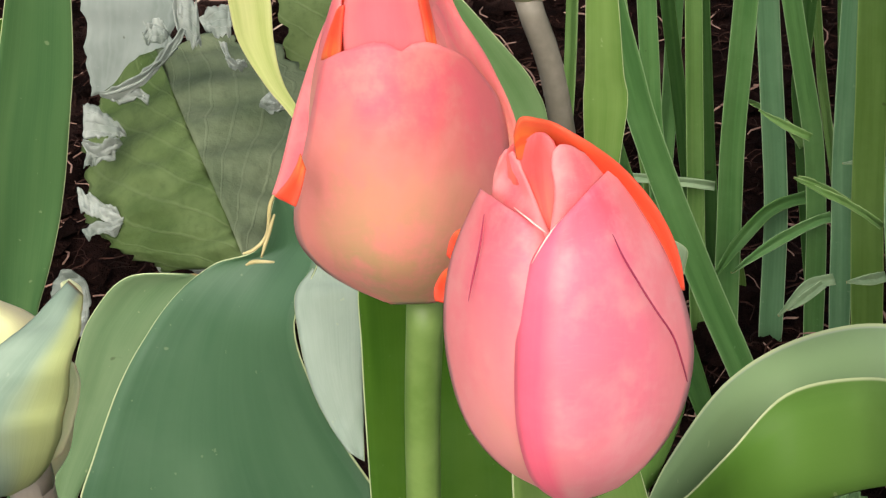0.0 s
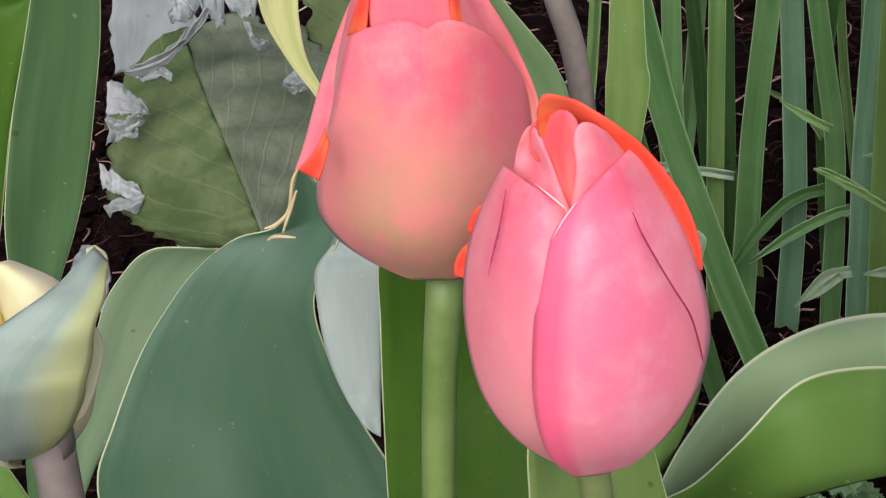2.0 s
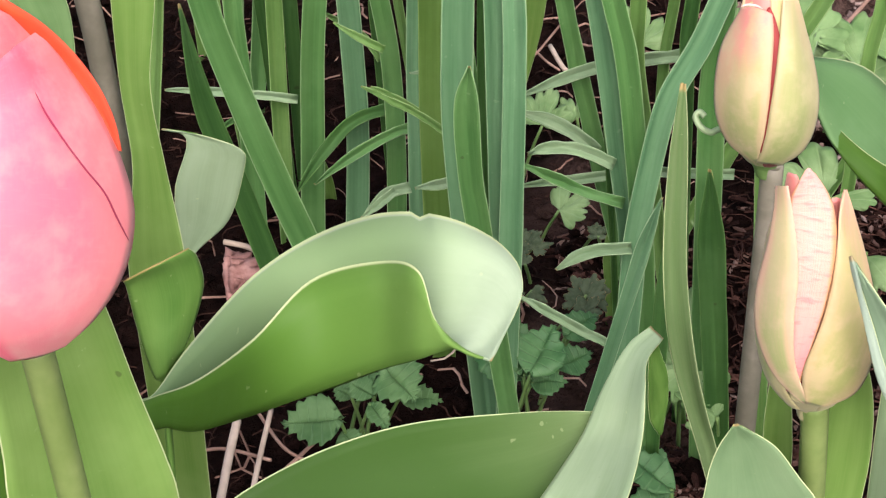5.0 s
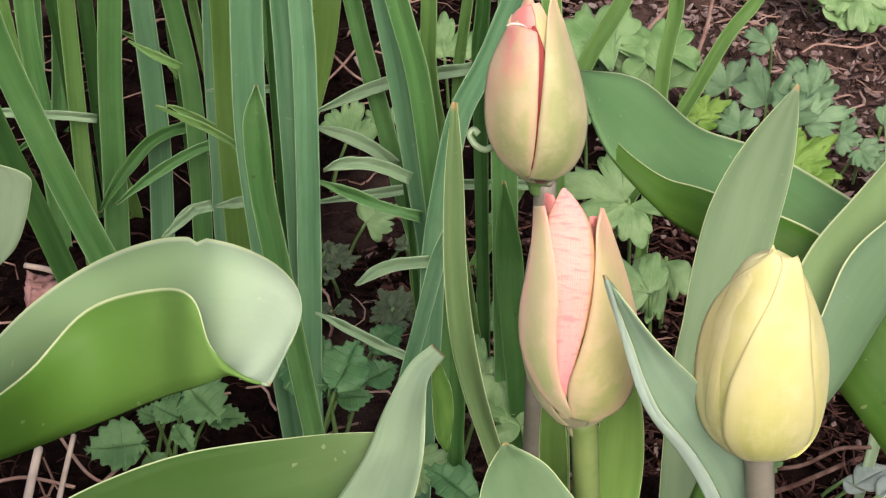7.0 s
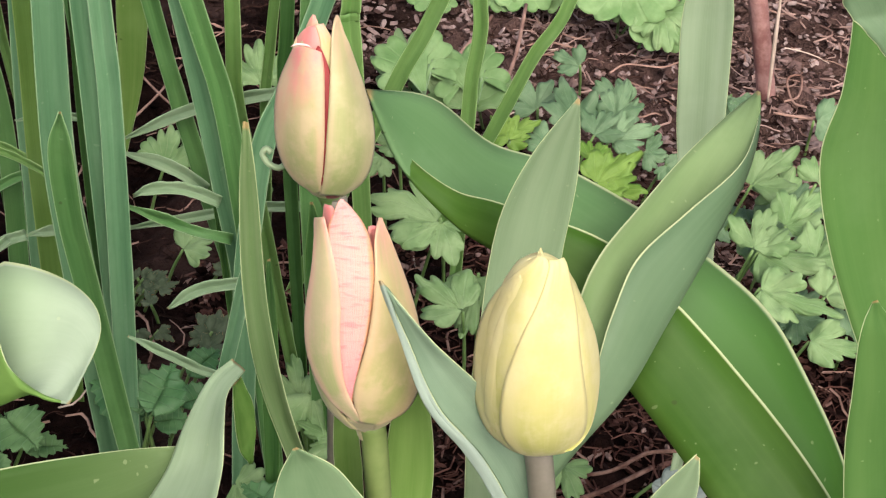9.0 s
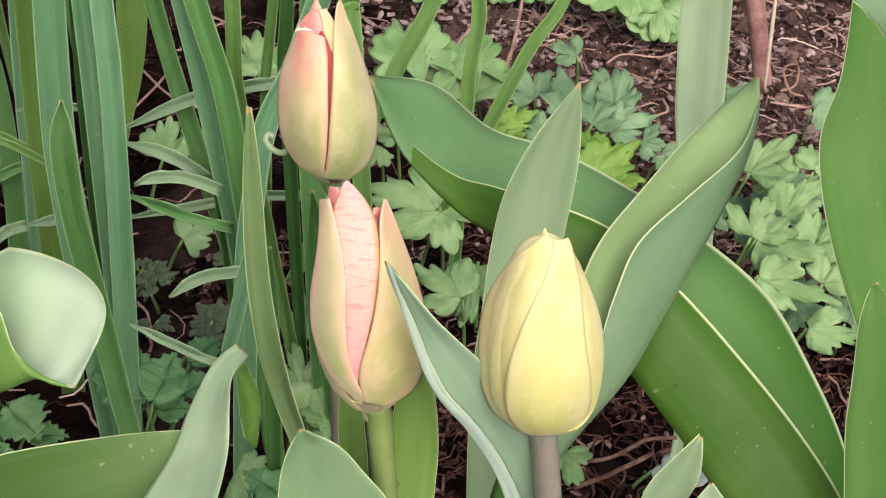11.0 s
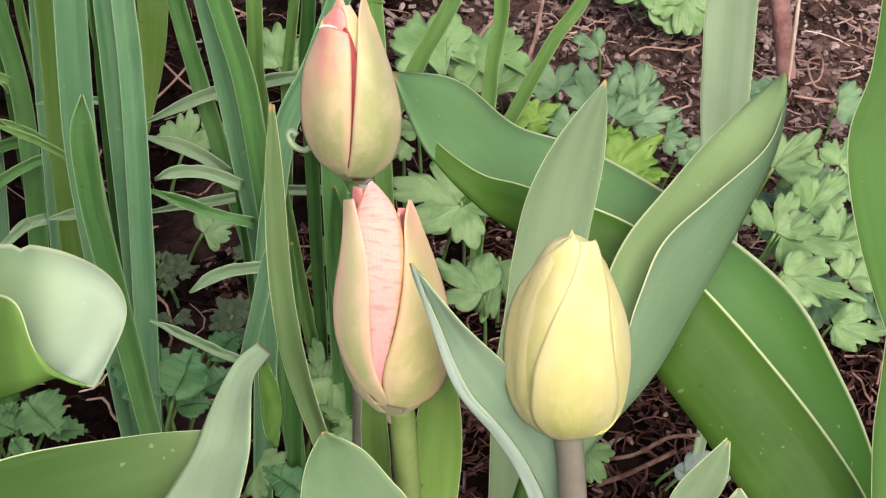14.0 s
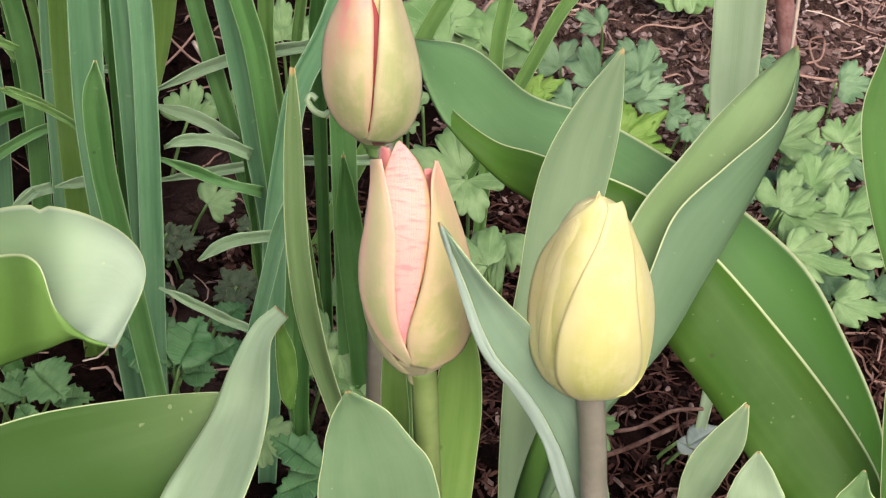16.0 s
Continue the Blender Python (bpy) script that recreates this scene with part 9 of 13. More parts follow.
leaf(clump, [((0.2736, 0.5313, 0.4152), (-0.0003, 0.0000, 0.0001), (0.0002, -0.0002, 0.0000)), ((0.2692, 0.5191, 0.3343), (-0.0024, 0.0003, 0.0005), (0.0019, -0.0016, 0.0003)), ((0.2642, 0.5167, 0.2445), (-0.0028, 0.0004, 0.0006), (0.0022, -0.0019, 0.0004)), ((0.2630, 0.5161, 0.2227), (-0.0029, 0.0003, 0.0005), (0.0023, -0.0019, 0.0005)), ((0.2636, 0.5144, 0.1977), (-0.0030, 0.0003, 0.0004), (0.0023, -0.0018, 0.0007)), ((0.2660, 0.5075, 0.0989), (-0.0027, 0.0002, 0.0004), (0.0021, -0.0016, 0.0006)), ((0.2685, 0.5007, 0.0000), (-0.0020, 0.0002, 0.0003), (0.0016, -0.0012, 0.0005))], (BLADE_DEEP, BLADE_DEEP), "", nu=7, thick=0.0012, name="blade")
leaf(clump, [((0.2601, 0.5757, 0.0912), (-0.0003, 0.0000, 0.0001), (0.0003, -0.0002, 0.0001)), ((0.2584, 0.5746, 0.0725), (-0.0030, 0.0002, 0.0006), (0.0024, -0.0017, 0.0007)), ((0.2593, 0.5719, 0.0472), (-0.0031, 0.0002, 0.0005), (0.0025, -0.0016, 0.0009)), ((0.2602, 0.5694, 0.0236), (-0.0028, 0.0001, 0.0004), (0.0023, -0.0015, 0.0008)), ((0.2610, 0.5668, 0.0000), (-0.0021, 0.0001, 0.0003), (0.0017, -0.0011, 0.0006))], (BLADE_OLIVE, BLADE_OLIVE), "", nu=7, thick=0.0012, name="blade")
leaf(clump, [
    ((0.2212, 0.5770, 0.2920), (-0.0007, 0.0002, 0.0000), (0.0007, -0.0005, 0.0001)),
    ((0.2196, 0.5709, 0.2650), (-0.0047, 0.0012, 0.0002), (0.0042, -0.0029, 0.0007)),
    ((0.2180, 0.5707, 0.2370), (-0.0062, 0.0016, 0.0003), (0.0057, -0.0038, 0.0009)),
    ((0.2165, 0.5705, 0.2113), (-0.0056, 0.0015, 0.0003), (0.0051, -0.0034, 0.0009)),
    ((0.2148, 0.5701, 0.1901), (-0.0047, -0.0004, -0.0015), (0.0043, -0.0013, 0.0026)),
    ((0.2114, 0.5696, 0.1690), (-0.0013, 0.0008, 0.0008), (0.0012, -0.0014, -0.0004)),
    ((0.2054, 0.5705, 0.1461), (-0.0021, 0.0006, 0.0001), (0.0019, -0.0012, 0.0004)),
    ((0.1986, 0.5699, 0.1116), (-0.0019, 0.0005, 0.0001), (0.0017, -0.0011, 0.0003)),
    ((0.1968, 0.5696, 0.1010), (-0.0018, 0.0005, 0.0001), (0.0017, -0.0011, 0.0003)),
    ((0.1952, 0.5687, 0.0854), (-0.0017, 0.0005, 0.0001), (0.0016, -0.0010, 0.0003)),
    ((0.1942, 0.5670, 0.0645), (-0.0015, 0.0004, 0.0001), (0.0014, -0.0009, 0.0003)),
    ((0.1945, 0.5640, 0.0344), (-0.0010, 0.0003, 0.0001), (0.0010, -0.0006, 0.0002)),
    ((0.1965, 0.5598, 0.0000), (-0.0006, 0.0002, 0.0000), (0.0005, -0.0003, 0.0001)),
], (LEAF_LIME, LEAF_FRESH), "broad yellow-green leaf behind the narrow ones")

clump = thing("daffodil_clump", (0.2100, 0.5045, 0.0), "fallen and bent narrow daffodil leaves lying over soil", "daffodil leaves", "daffodil leaf clumps")
leaf(clump, [((0.2024, 0.5391, 0.1895), (-0.0002, 0.0002, 0.0005), (0.0001, -0.0004, -0.0003)), ((0.2211, 0.5377, 0.1962), (-0.0007, 0.0008, 0.0024), (0.0003, -0.0022, -0.0014)), ((0.2346, 0.5362, 0.1999), (-0.0004, 0.0007, 0.0025), (-0.0001, -0.0021, -0.0015)), ((0.2545, 0.5326, 0.2025), (-0.0003, 0.0007, 0.0025), (-0.0003, -0.0021, -0.0016)), ((0.2666, 0.5302, 0.2037), (-0.0003, 0.0007, 0.0025), (-0.0003, -0.0021, -0.0016)), ((0.2777, 0.5282, 0.2052), (-0.0003, 0.0007, 0.0025), (-0.0003, -0.0021, -0.0016))], (BLADE_PALE, BLADE_PALE), "", nu=7, thick=0.0012, name="leaf")
leaf(clump, [((0.2034, 0.5438, 0.1796), (-0.0003, -0.0004, -0.0003), (0.0002, 0.0001, 0.0005)), ((0.2150, 0.5392, 0.1761), (-0.0016, -0.0018, -0.0016), (0.0011, 0.0003, 0.0027)), ((0.2255, 0.5338, 0.1706), (-0.0021, -0.0015, -0.0014), (0.0016, 0.0000, 0.0025)), ((0.2328, 0.5286, 0.1638), (-0.0023, -0.0013, -0.0012), (0.0018, -0.0002, 0.0023))], (BLADE_PALE, BLADE_PALE), "", nu=7, thick=0.0012, name="leaf")
leaf(clump, [((0.1973, 0.5088, 0.1834), (-0.0001, 0.0002, 0.0005), (0.0000, -0.0004, -0.0003)), ((0.2052, 0.5079, 0.1855), (-0.0000, 0.0007, 0.0024), (-0.0004, -0.0021, -0.0015)), ((0.2179, 0.5043, 0.1845), (0.0007, 0.0005, 0.0024), (-0.0012, -0.0018, -0.0014)), ((0.2296, 0.4987, 0.1791), (0.0010, 0.0003, 0.0023), (-0.0015, -0.0016, -0.0013))], (BLADE_PALE, BLADE_PALE), "", nu=7, thick=0.0012, name="leaf")
leaf(clump, [((0.1925, 0.5079, 0.1809), (-0.0003, -0.0003, -0.0002), (0.0002, 0.0001, 0.0004)), ((0.2059, 0.5018, 0.1753), (-0.0013, -0.0015, -0.0012), (0.0009, 0.0003, 0.0021)), ((0.2181, 0.4961, 0.1698), (-0.0012, -0.0015, -0.0012), (0.0008, 0.0004, 0.0021)), ((0.2315, 0.4907, 0.1658), (-0.0011, -0.0016, -0.0012), (0.0007, 0.0005, 0.0022))], (BLADE, BLADE), "", nu=7, thick=0.0012, name="leaf")
leaf(clump, [((0.1982, 0.5336, 0.1498), (-0.0000, 0.0001, 0.0004), (-0.0001, -0.0004, -0.0002)), ((0.2198, 0.5292, 0.1516), (-0.0001, 0.0007, 0.0021), (-0.0003, -0.0018, -0.0012)), ((0.2426, 0.5247, 0.1538), (-0.0001, 0.0007, 0.0021), (-0.0004, -0.0018, -0.0012)), ((0.2561, 0.5215, 0.1543), (0.0001, 0.0006, 0.0021), (-0.0005, -0.0017, -0.0013)), ((0.2741, 0.5167, 0.1536), (0.0001, 0.0006, 0.0021), (-0.0006, -0.0017, -0.0013)), ((0.2875, 0.5132, 0.1532), (0.0001, 0.0006, 0.0021), (-0.0006, -0.0017, -0.0013))], (BLADE_PALE, BLADE_PALE), "", nu=7, thick=0.0012, name="leaf")
leaf(clump, [((0.2005, 0.4789, 0.1482), (-0.0002, 0.0002, 0.0004), (0.0001, -0.0004, -0.0002)), ((0.2087, 0.4792, 0.1527), (-0.0008, 0.0010, 0.0022), (0.0004, -0.0023, -0.0011)), ((0.2175, 0.4782, 0.1550), (-0.0002, 0.0009, 0.0024), (-0.0003, -0.0022, -0.0013)), ((0.2298, 0.4754, 0.1555), (0.0000, 0.0009, 0.0024), (-0.0005, -0.0021, -0.0013))], (BLADE_PALE, BLADE_PALE), "", nu=7, thick=0.0012, name="leaf")
leaf(clump, [((0.1799, 0.4622, 0.1538), (-0.0002, -0.0002, -0.0002), (0.0002, 0.0001, 0.0003)), ((0.1886, 0.4576, 0.1489), (-0.0012, -0.0011, -0.0008), (0.0009, 0.0003, 0.0015)), ((0.2002, 0.4512, 0.1420), (-0.0012, -0.0011, -0.0008), (0.0009, 0.0003, 0.0016)), ((0.2120, 0.4452, 0.1359), (-0.0012, -0.0012, -0.0008), (0.0008, 0.0003, 0.0016))], (BLADE_PALE, BLADE_PALE), "", nu=7, thick=0.0012, name="leaf")
leaf(clump, [((0.1453, 0.5736, 0.1826), (-0.0002, -0.0002, -0.0001), (0.0001, 0.0000, 0.0003)), ((0.1559, 0.5683, 0.1772), (-0.0009, -0.0009, -0.0007), (0.0007, 0.0001, 0.0013)), ((0.1664, 0.5631, 0.1720), (-0.0010, -0.0009, -0.0007), (0.0008, 0.0001, 0.0013)), ((0.1768, 0.5569, 0.1646), (-0.0010, -0.0008, -0.0007), (0.0008, 0.0001, 0.0012))], (BLADE_LIGHT, BLADE_LIGHT), "", nu=7, thick=0.0012, name="leaf")
leaf(clump, [((0.1690, 0.5885, 0.1756), (0.0000, 0.0001, 0.0003), (-0.0000, -0.0003, -0.0002)), ((0.1818, 0.5856, 0.1762), (0.0001, 0.0004, 0.0017), (-0.0003, -0.0014, -0.0011)), ((0.1952, 0.5820, 0.1756), (0.0002, 0.0004, 0.0017), (-0.0004, -0.0013, -0.0011))], (BLADE_PALE, BLADE_PALE), "", nu=7, thick=0.0012, name="leaf")
leaf(clump, [((0.1633, 0.5586, 0.1378), (-0.0000, 0.0001, 0.0004), (-0.0000, -0.0004, -0.0003)), ((0.1716, 0.5570, 0.1387), (-0.0002, 0.0007, 0.0022), (-0.0001, -0.0019, -0.0013)), ((0.1787, 0.5559, 0.1400), (-0.0002, 0.0007, 0.0021), (-0.0001, -0.0019, -0.0012))], (BLADE_PALE, BLADE_PALE), "", nu=7, thick=0.0012, name="leaf")
leaf(clump, [((0.1471, 0.6434, 0.1717), (-0.0002, -0.0002, -0.0002), (0.0002, 0.0000, 0.0003)), ((0.1561, 0.6385, 0.1662), (-0.0011, -0.0011, -0.0010), (0.0009, 0.0001, 0.0016)), ((0.1675, 0.6328, 0.1606), (-0.0011, -0.0012, -0.0010), (0.0009, 0.0001, 0.0017))], (BLADE_LIGHT, BLADE_LIGHT), "", nu=7, thick=0.0012, name="leaf")
leaf(clump, [((0.1422, 0.5723, 0.1162), (-0.0002, 0.0001, 0.0003), (0.0002, -0.0003, -0.0002)), ((0.1487, 0.5728, 0.1203), (-0.0010, 0.0006, 0.0016), (0.0008, -0.0016, -0.0008)), ((0.1579, 0.5736, 0.1265), (-0.0010, 0.0006, 0.0016), (0.0008, -0.0016, -0.0008))], (BLADE_PALE, BLADE_PALE), "", nu=7, thick=0.0012, name="leaf")
leaf(clump, [((0.0718, 0.6885, 0.1204), (-0.0001, -0.0003, -0.0003), (0.0001, 0.0001, 0.0004)), ((0.0904, 0.6848, 0.1186), (-0.0005, -0.0017, -0.0013), (0.0003, 0.0005, 0.0021)), ((0.1115, 0.6803, 0.1160), (-0.0006, -0.0016, -0.0013), (0.0004, 0.0005, 0.0021)), ((0.1331, 0.6752, 0.1124), (-0.0006, -0.0016, -0.0013), (0.0004, 0.0005, 0.0021))], (BLADE_PALE, BLADE_PALE), "", nu=7, thick=0.0012, name="leaf")
leaf(clump, [((0.1477, 0.6803, 0.1558), (-0.0002, -0.0002, -0.0002), (0.0002, 0.0000, 0.0003)), ((0.1580, 0.6758, 0.1502), (-0.0012, -0.0011, -0.0009), (0.0010, 0.0000, 0.0015)), ((0.1664, 0.6710, 0.1438), (-0.0015, -0.0008, -0.0007), (0.0013, -0.0002, 0.0013)), ((0.1723, 0.6649, 0.1345), (-0.0016, -0.0007, -0.0005), (0.0014, -0.0003, 0.0012))], (BLADE_LIGHT, BLADE_LIGHT), "", nu=7, thick=0.0012, name="leaf")
leaf(clump, [((0.1554, 0.6062, 0.1600), (-0.0002, -0.0002, -0.0002), (0.0002, 0.0000, 0.0003)), ((0.1627, 0.6030, 0.1562), (-0.0010, -0.0010, -0.0009), (0.0008, 0.0001, 0.0015)), ((0.1706, 0.5993, 0.1515), (-0.0011, -0.0010, -0.0008), (0.0009, 0.0001, 0.0015)), ((0.1785, 0.5953, 0.1464), (-0.0011, -0.0010, -0.0008), (0.0009, 0.0001, 0.0014))], (BLADE_LIGHT, BLADE_LIGHT), "", nu=7, thick=0.0012, name="leaf")
leaf(clump, [((0.1254, 0.6484, 0.0781), (-0.0005, 0.0001, 0.0004), (0.0004, -0.0005, -0.0002)), ((0.1391, 0.6546, 0.0926), (-0.0021, 0.0007, 0.0022), (0.0018, -0.0024, -0.0010)), ((0.1568, 0.6596, 0.1061), (-0.0014, 0.0009, 0.0026), (0.0011, -0.0025, -0.0015)), ((0.1747, 0.6595, 0.1105), (-0.0008, 0.0009, 0.0029), (0.0004, -0.0026, -0.0017))], (BLADE_DEEP, BLADE_DEEP), "", nu=7, thick=0.0012, name="leaf")
leaf(clump, [((0.1330, 0.6412, 0.0864), (-0.0002, 0.0001, 0.0004), (0.0002, -0.0004, -0.0002)), ((0.1507, 0.6440, 0.0961), (-0.0011, 0.0008, 0.0022), (0.0008, -0.0021, -0.0012)), ((0.1702, 0.6458, 0.1042), (-0.0009, 0.0008, 0.0023), (0.0006, -0.0021, -0.0013)), ((0.1811, 0.6459, 0.1072), (-0.0007, 0.0008, 0.0023), (0.0004, -0.0021, -0.0014))], (BLADE, BLADE), "", nu=7, thick=0.0012, name="leaf")
leaf(clump, [((0.1458, 0.6029, 0.0886), (-0.0003, 0.0002, 0.0004), (0.0003, -0.0004, -0.0002)), ((0.1599, 0.6070, 0.0994), (-0.0013, 0.0009, 0.0023), (0.0009, -0.0023, -0.0012)), ((0.1717, 0.6066, 0.1018), (-0.0005, 0.0009, 0.0025), (0.0002, -0.0023, -0.0014))], (BLADE_PALE, BLADE_PALE), "", nu=7, thick=0.0012, name="leaf")
leaf(clump, [((0.1779, 0.5948, 0.1492), (-0.0002, -0.0002, -0.0001), (0.0002, 0.0000, 0.0003)), ((0.1839, 0.5914, 0.1446), (-0.0011, -0.0009, -0.0007), (0.0009, 0.0000, 0.0013)), ((0.1900, 0.5882, 0.1404), (-0.0011, -0.0009, -0.0007), (0.0008, 0.0001, 0.0013))], (BLADE_PALE, BLADE_PALE), "", nu=7, thick=0.0012, name="leaf")
leaf(clump, [((0.0872, 0.6708, 0.1003), (-0.0002, 0.0001, 0.0004), (0.0001, -0.0003, -0.0002)), ((0.1045, 0.6729, 0.1086), (0.0002, 0.0005, 0.0019), (-0.0003, -0.0016, -0.0012)), ((0.1139, 0.6663, 0.0991), (0.0014, 0.0000, 0.0015), (-0.0015, -0.0011, -0.0007))], (BLADE_DEEP, BLADE_DEEP), "", nu=7, thick=0.0012, name="leaf")

clump = thing("daffodil_clump", (0.1431, 0.6744, 0.0), "narrow green leaves at the back of the bed", "daffodil leaves", "daffodil leaf clumps")
leaf(clump, [((0.1400, 0.8043, 0.3993), (-0.0002, 0.0001, 0.0001), (0.0002, -0.0003, 0.0000)), ((0.1343, 0.7943, 0.3023), (-0.0020, 0.0007, 0.0005), (0.0017, -0.0022, 0.0003)), ((0.1279, 0.7944, 0.1945), (-0.0023, 0.0008, 0.0006), (0.0020, -0.0026, 0.0003)), ((0.1224, 0.7944, 0.0999), (-0.0024, 0.0010, 0.0007), (0.0022, -0.0027, 0.0004)), ((0.1169, 0.7913, 0.0344), (-0.0025, 0.0010, 0.0007), (0.0023, -0.0028, 0.0005)), ((0.1154, 0.7905, 0.0172), (-0.0023, 0.0009, 0.0006), (0.0020, -0.0025, 0.0004)), ((0.1140, 0.7896, 0.0000), (-0.0017, 0.0007, 0.0005), (0.0015, -0.0019, 0.0003))], (BLADE, BLADE), "", nu=7, thick=0.0012, name="blade")
leaf(clump, [((0.2086, 0.7607, 0.3692), (-0.0002, 0.0002, 0.0000), (0.0001, -0.0003, 0.0001)), ((0.2103, 0.7502, 0.2882), (-0.0016, 0.0013, 0.0003), (0.0012, -0.0028, 0.0004)), ((0.2121, 0.7497, 0.1983), (-0.0019, 0.0015, 0.0004), (0.0014, -0.0033, 0.0005)), ((0.2139, 0.7491, 0.1114), (-0.0020, 0.0017, 0.0005), (0.0015, -0.0034, 0.0007)), ((0.2148, 0.7454, 0.0437), (-0.0021, 0.0018, 0.0005), (0.0016, -0.0035, 0.0008)), ((0.2150, 0.7442, 0.0219), (-0.0019, 0.0016, 0.0004), (0.0014, -0.0032, 0.0007)), ((0.2153, 0.7430, 0.0000), (-0.0014, 0.0012, 0.0003), (0.0011, -0.0024, 0.0005))], (BLADE, BLADE), "", nu=7, thick=0.0012, name="blade")
leaf(clump, [((0.1148, 0.7910, 0.4631), (-0.0003, 0.0002, 0.0001), (0.0002, -0.0004, 0.0000)), ((0.1022, 0.7815, 0.3395), (-0.0022, 0.0016, 0.0007), (0.0019, -0.0036, 0.0003)), ((0.0883, 0.7820, 0.2022), (-0.0026, 0.0018, 0.0009), (0.0023, -0.0043, 0.0003)), ((0.0794, 0.7823, 0.1141), (-0.0027, 0.0020, 0.0010), (0.0024, -0.0045, 0.0005)), ((0.0693, 0.7795, 0.0461), (-0.0027, 0.0022, 0.0011), (0.0025, -0.0047, 0.0006)), ((0.0659, 0.7785, 0.0231), (-0.0025, 0.0020, 0.0010), (0.0023, -0.0042, 0.0006)), ((0.0625, 0.7775, 0.0000), (-0.0018, 0.0015, 0.0007), (0.0017, -0.0031, 0.0004))], (BLADE_LIGHT, BLADE_LIGHT), "", nu=7, thick=0.0012, name="blade")
leaf(clump, [((0.2110, 0.7769, 0.4593), (-0.0004, -0.0000, 0.0000), (0.0003, -0.0002, 0.0001)), ((0.2204, 0.7655, 0.3300), (-0.0030, -0.0003, 0.0002), (0.0025, -0.0014, 0.0006)), ((0.2309, 0.7640, 0.1864), (-0.0035, -0.0003, 0.0003), (0.0029, -0.0017, 0.0008)), ((0.2373, 0.7630, 0.0993), (-0.0037, -0.0003, 0.0003), (0.0031, -0.0017, 0.0009)), ((0.2448, 0.7580, 0.0202), (-0.0039, -0.0003, 0.0004), (0.0032, -0.0017, 0.0011)), ((0.2458, 0.7574, 0.0101), (-0.0035, -0.0003, 0.0003), (0.0029, -0.0015, 0.0010)), ((0.2467, 0.7568, 0.0000), (-0.0026, -0.0002, 0.0002), (0.0022, -0.0011, 0.0008))], (BLADE, BLADE), "", nu=7, thick=0.0012, name="blade")
leaf(clump, [((0.1088, 0.8591, 0.3391), (-0.0005, 0.0001, 0.0001), (0.0004, -0.0004, 0.0001)), ((0.1080, 0.8488, 0.2527), (-0.0040, 0.0005, 0.0007), (0.0036, -0.0032, 0.0006)), ((0.1072, 0.8484, 0.1567), (-0.0047, 0.0006, 0.0008), (0.0043, -0.0037, 0.0008)), ((0.1065, 0.8481, 0.0709), (-0.0049, 0.0007, 0.0009), (0.0045, -0.0038, 0.0010)), ((0.1082, 0.8437, -0.0108), (-0.0052, 0.0007, 0.0009), (0.0048, -0.0039, 0.0013))], (BLADE_LIGHT, BLADE_LIGHT), "", nu=7, thick=0.0012, name="blade")
leaf(clump, [((0.1554, 0.8034, 0.3531), (-0.0004, -0.0002, 0.0001), (0.0004, -0.0001, 0.0000)), ((0.1487, 0.7936, 0.2724), (-0.0038, -0.0015, 0.0009), (0.0034, -0.0008, 0.0003)), ((0.1413, 0.7938, 0.1827), (-0.0045, -0.0017, 0.0010), (0.0040, -0.0009, 0.0003)), ((0.1343, 0.7940, 0.0981), (-0.0047, -0.0017, 0.0013), (0.0043, -0.0009, 0.0004)), ((0.1251, 0.7907, 0.0231), (-0.0049, -0.0017, 0.0015), (0.0045, -0.0010, 0.0004)), ((0.1236, 0.7902, 0.0115), (-0.0044, -0.0015, 0.0014), (0.0040, -0.0009, 0.0003)), ((0.1222, 0.7897, 0.0000), (-0.0033, -0.0012, 0.0010), (0.0030, -0.0006, 0.0002))], (BLADE, BLADE), "", nu=7, thick=0.0012, name="blade")

clump = thing("daffodil_clump", (0.3542, 0.5736, 0.0), "loose narrow green leaves among the low plants", "daffodil leaves", "daffodil leaf clumps")
leaf(clump, [((0.3860, 0.6282, 0.3720), (-0.0003, 0.0001, 0.0000), (0.0003, -0.0002, 0.0001)), ((0.3859, 0.6058, 0.2920), (-0.0030, 0.0004, 0.0003), (0.0022, -0.0020, 0.0007)), ((0.3858, 0.5921, 0.2031), (-0.0035, 0.0005, 0.0003), (0.0026, -0.0023, 0.0008)), ((0.3857, 0.5878, 0.1757), (-0.0035, 0.0007, 0.0006), (0.0025, -0.0025, 0.0006)), ((0.3819, 0.5857, 0.1531), (-0.0035, 0.0008, 0.0008), (0.0025, -0.0026, 0.0004)), ((0.3805, 0.5833, 0.1359), (-0.0036, 0.0007, 0.0007), (0.0026, -0.0025, 0.0006)), ((0.3747, 0.5736, 0.0679), (-0.0032, 0.0006, 0.0006), (0.0024, -0.0023, 0.0006)), ((0.3689, 0.5638, 0.0000), (-0.0024, 0.0005, 0.0005), (0.0018, -0.0017, 0.0004))], (BLADE_LIGHT, BLADE_LIGHT), "", nu=7, thick=0.0012, name="leaf")
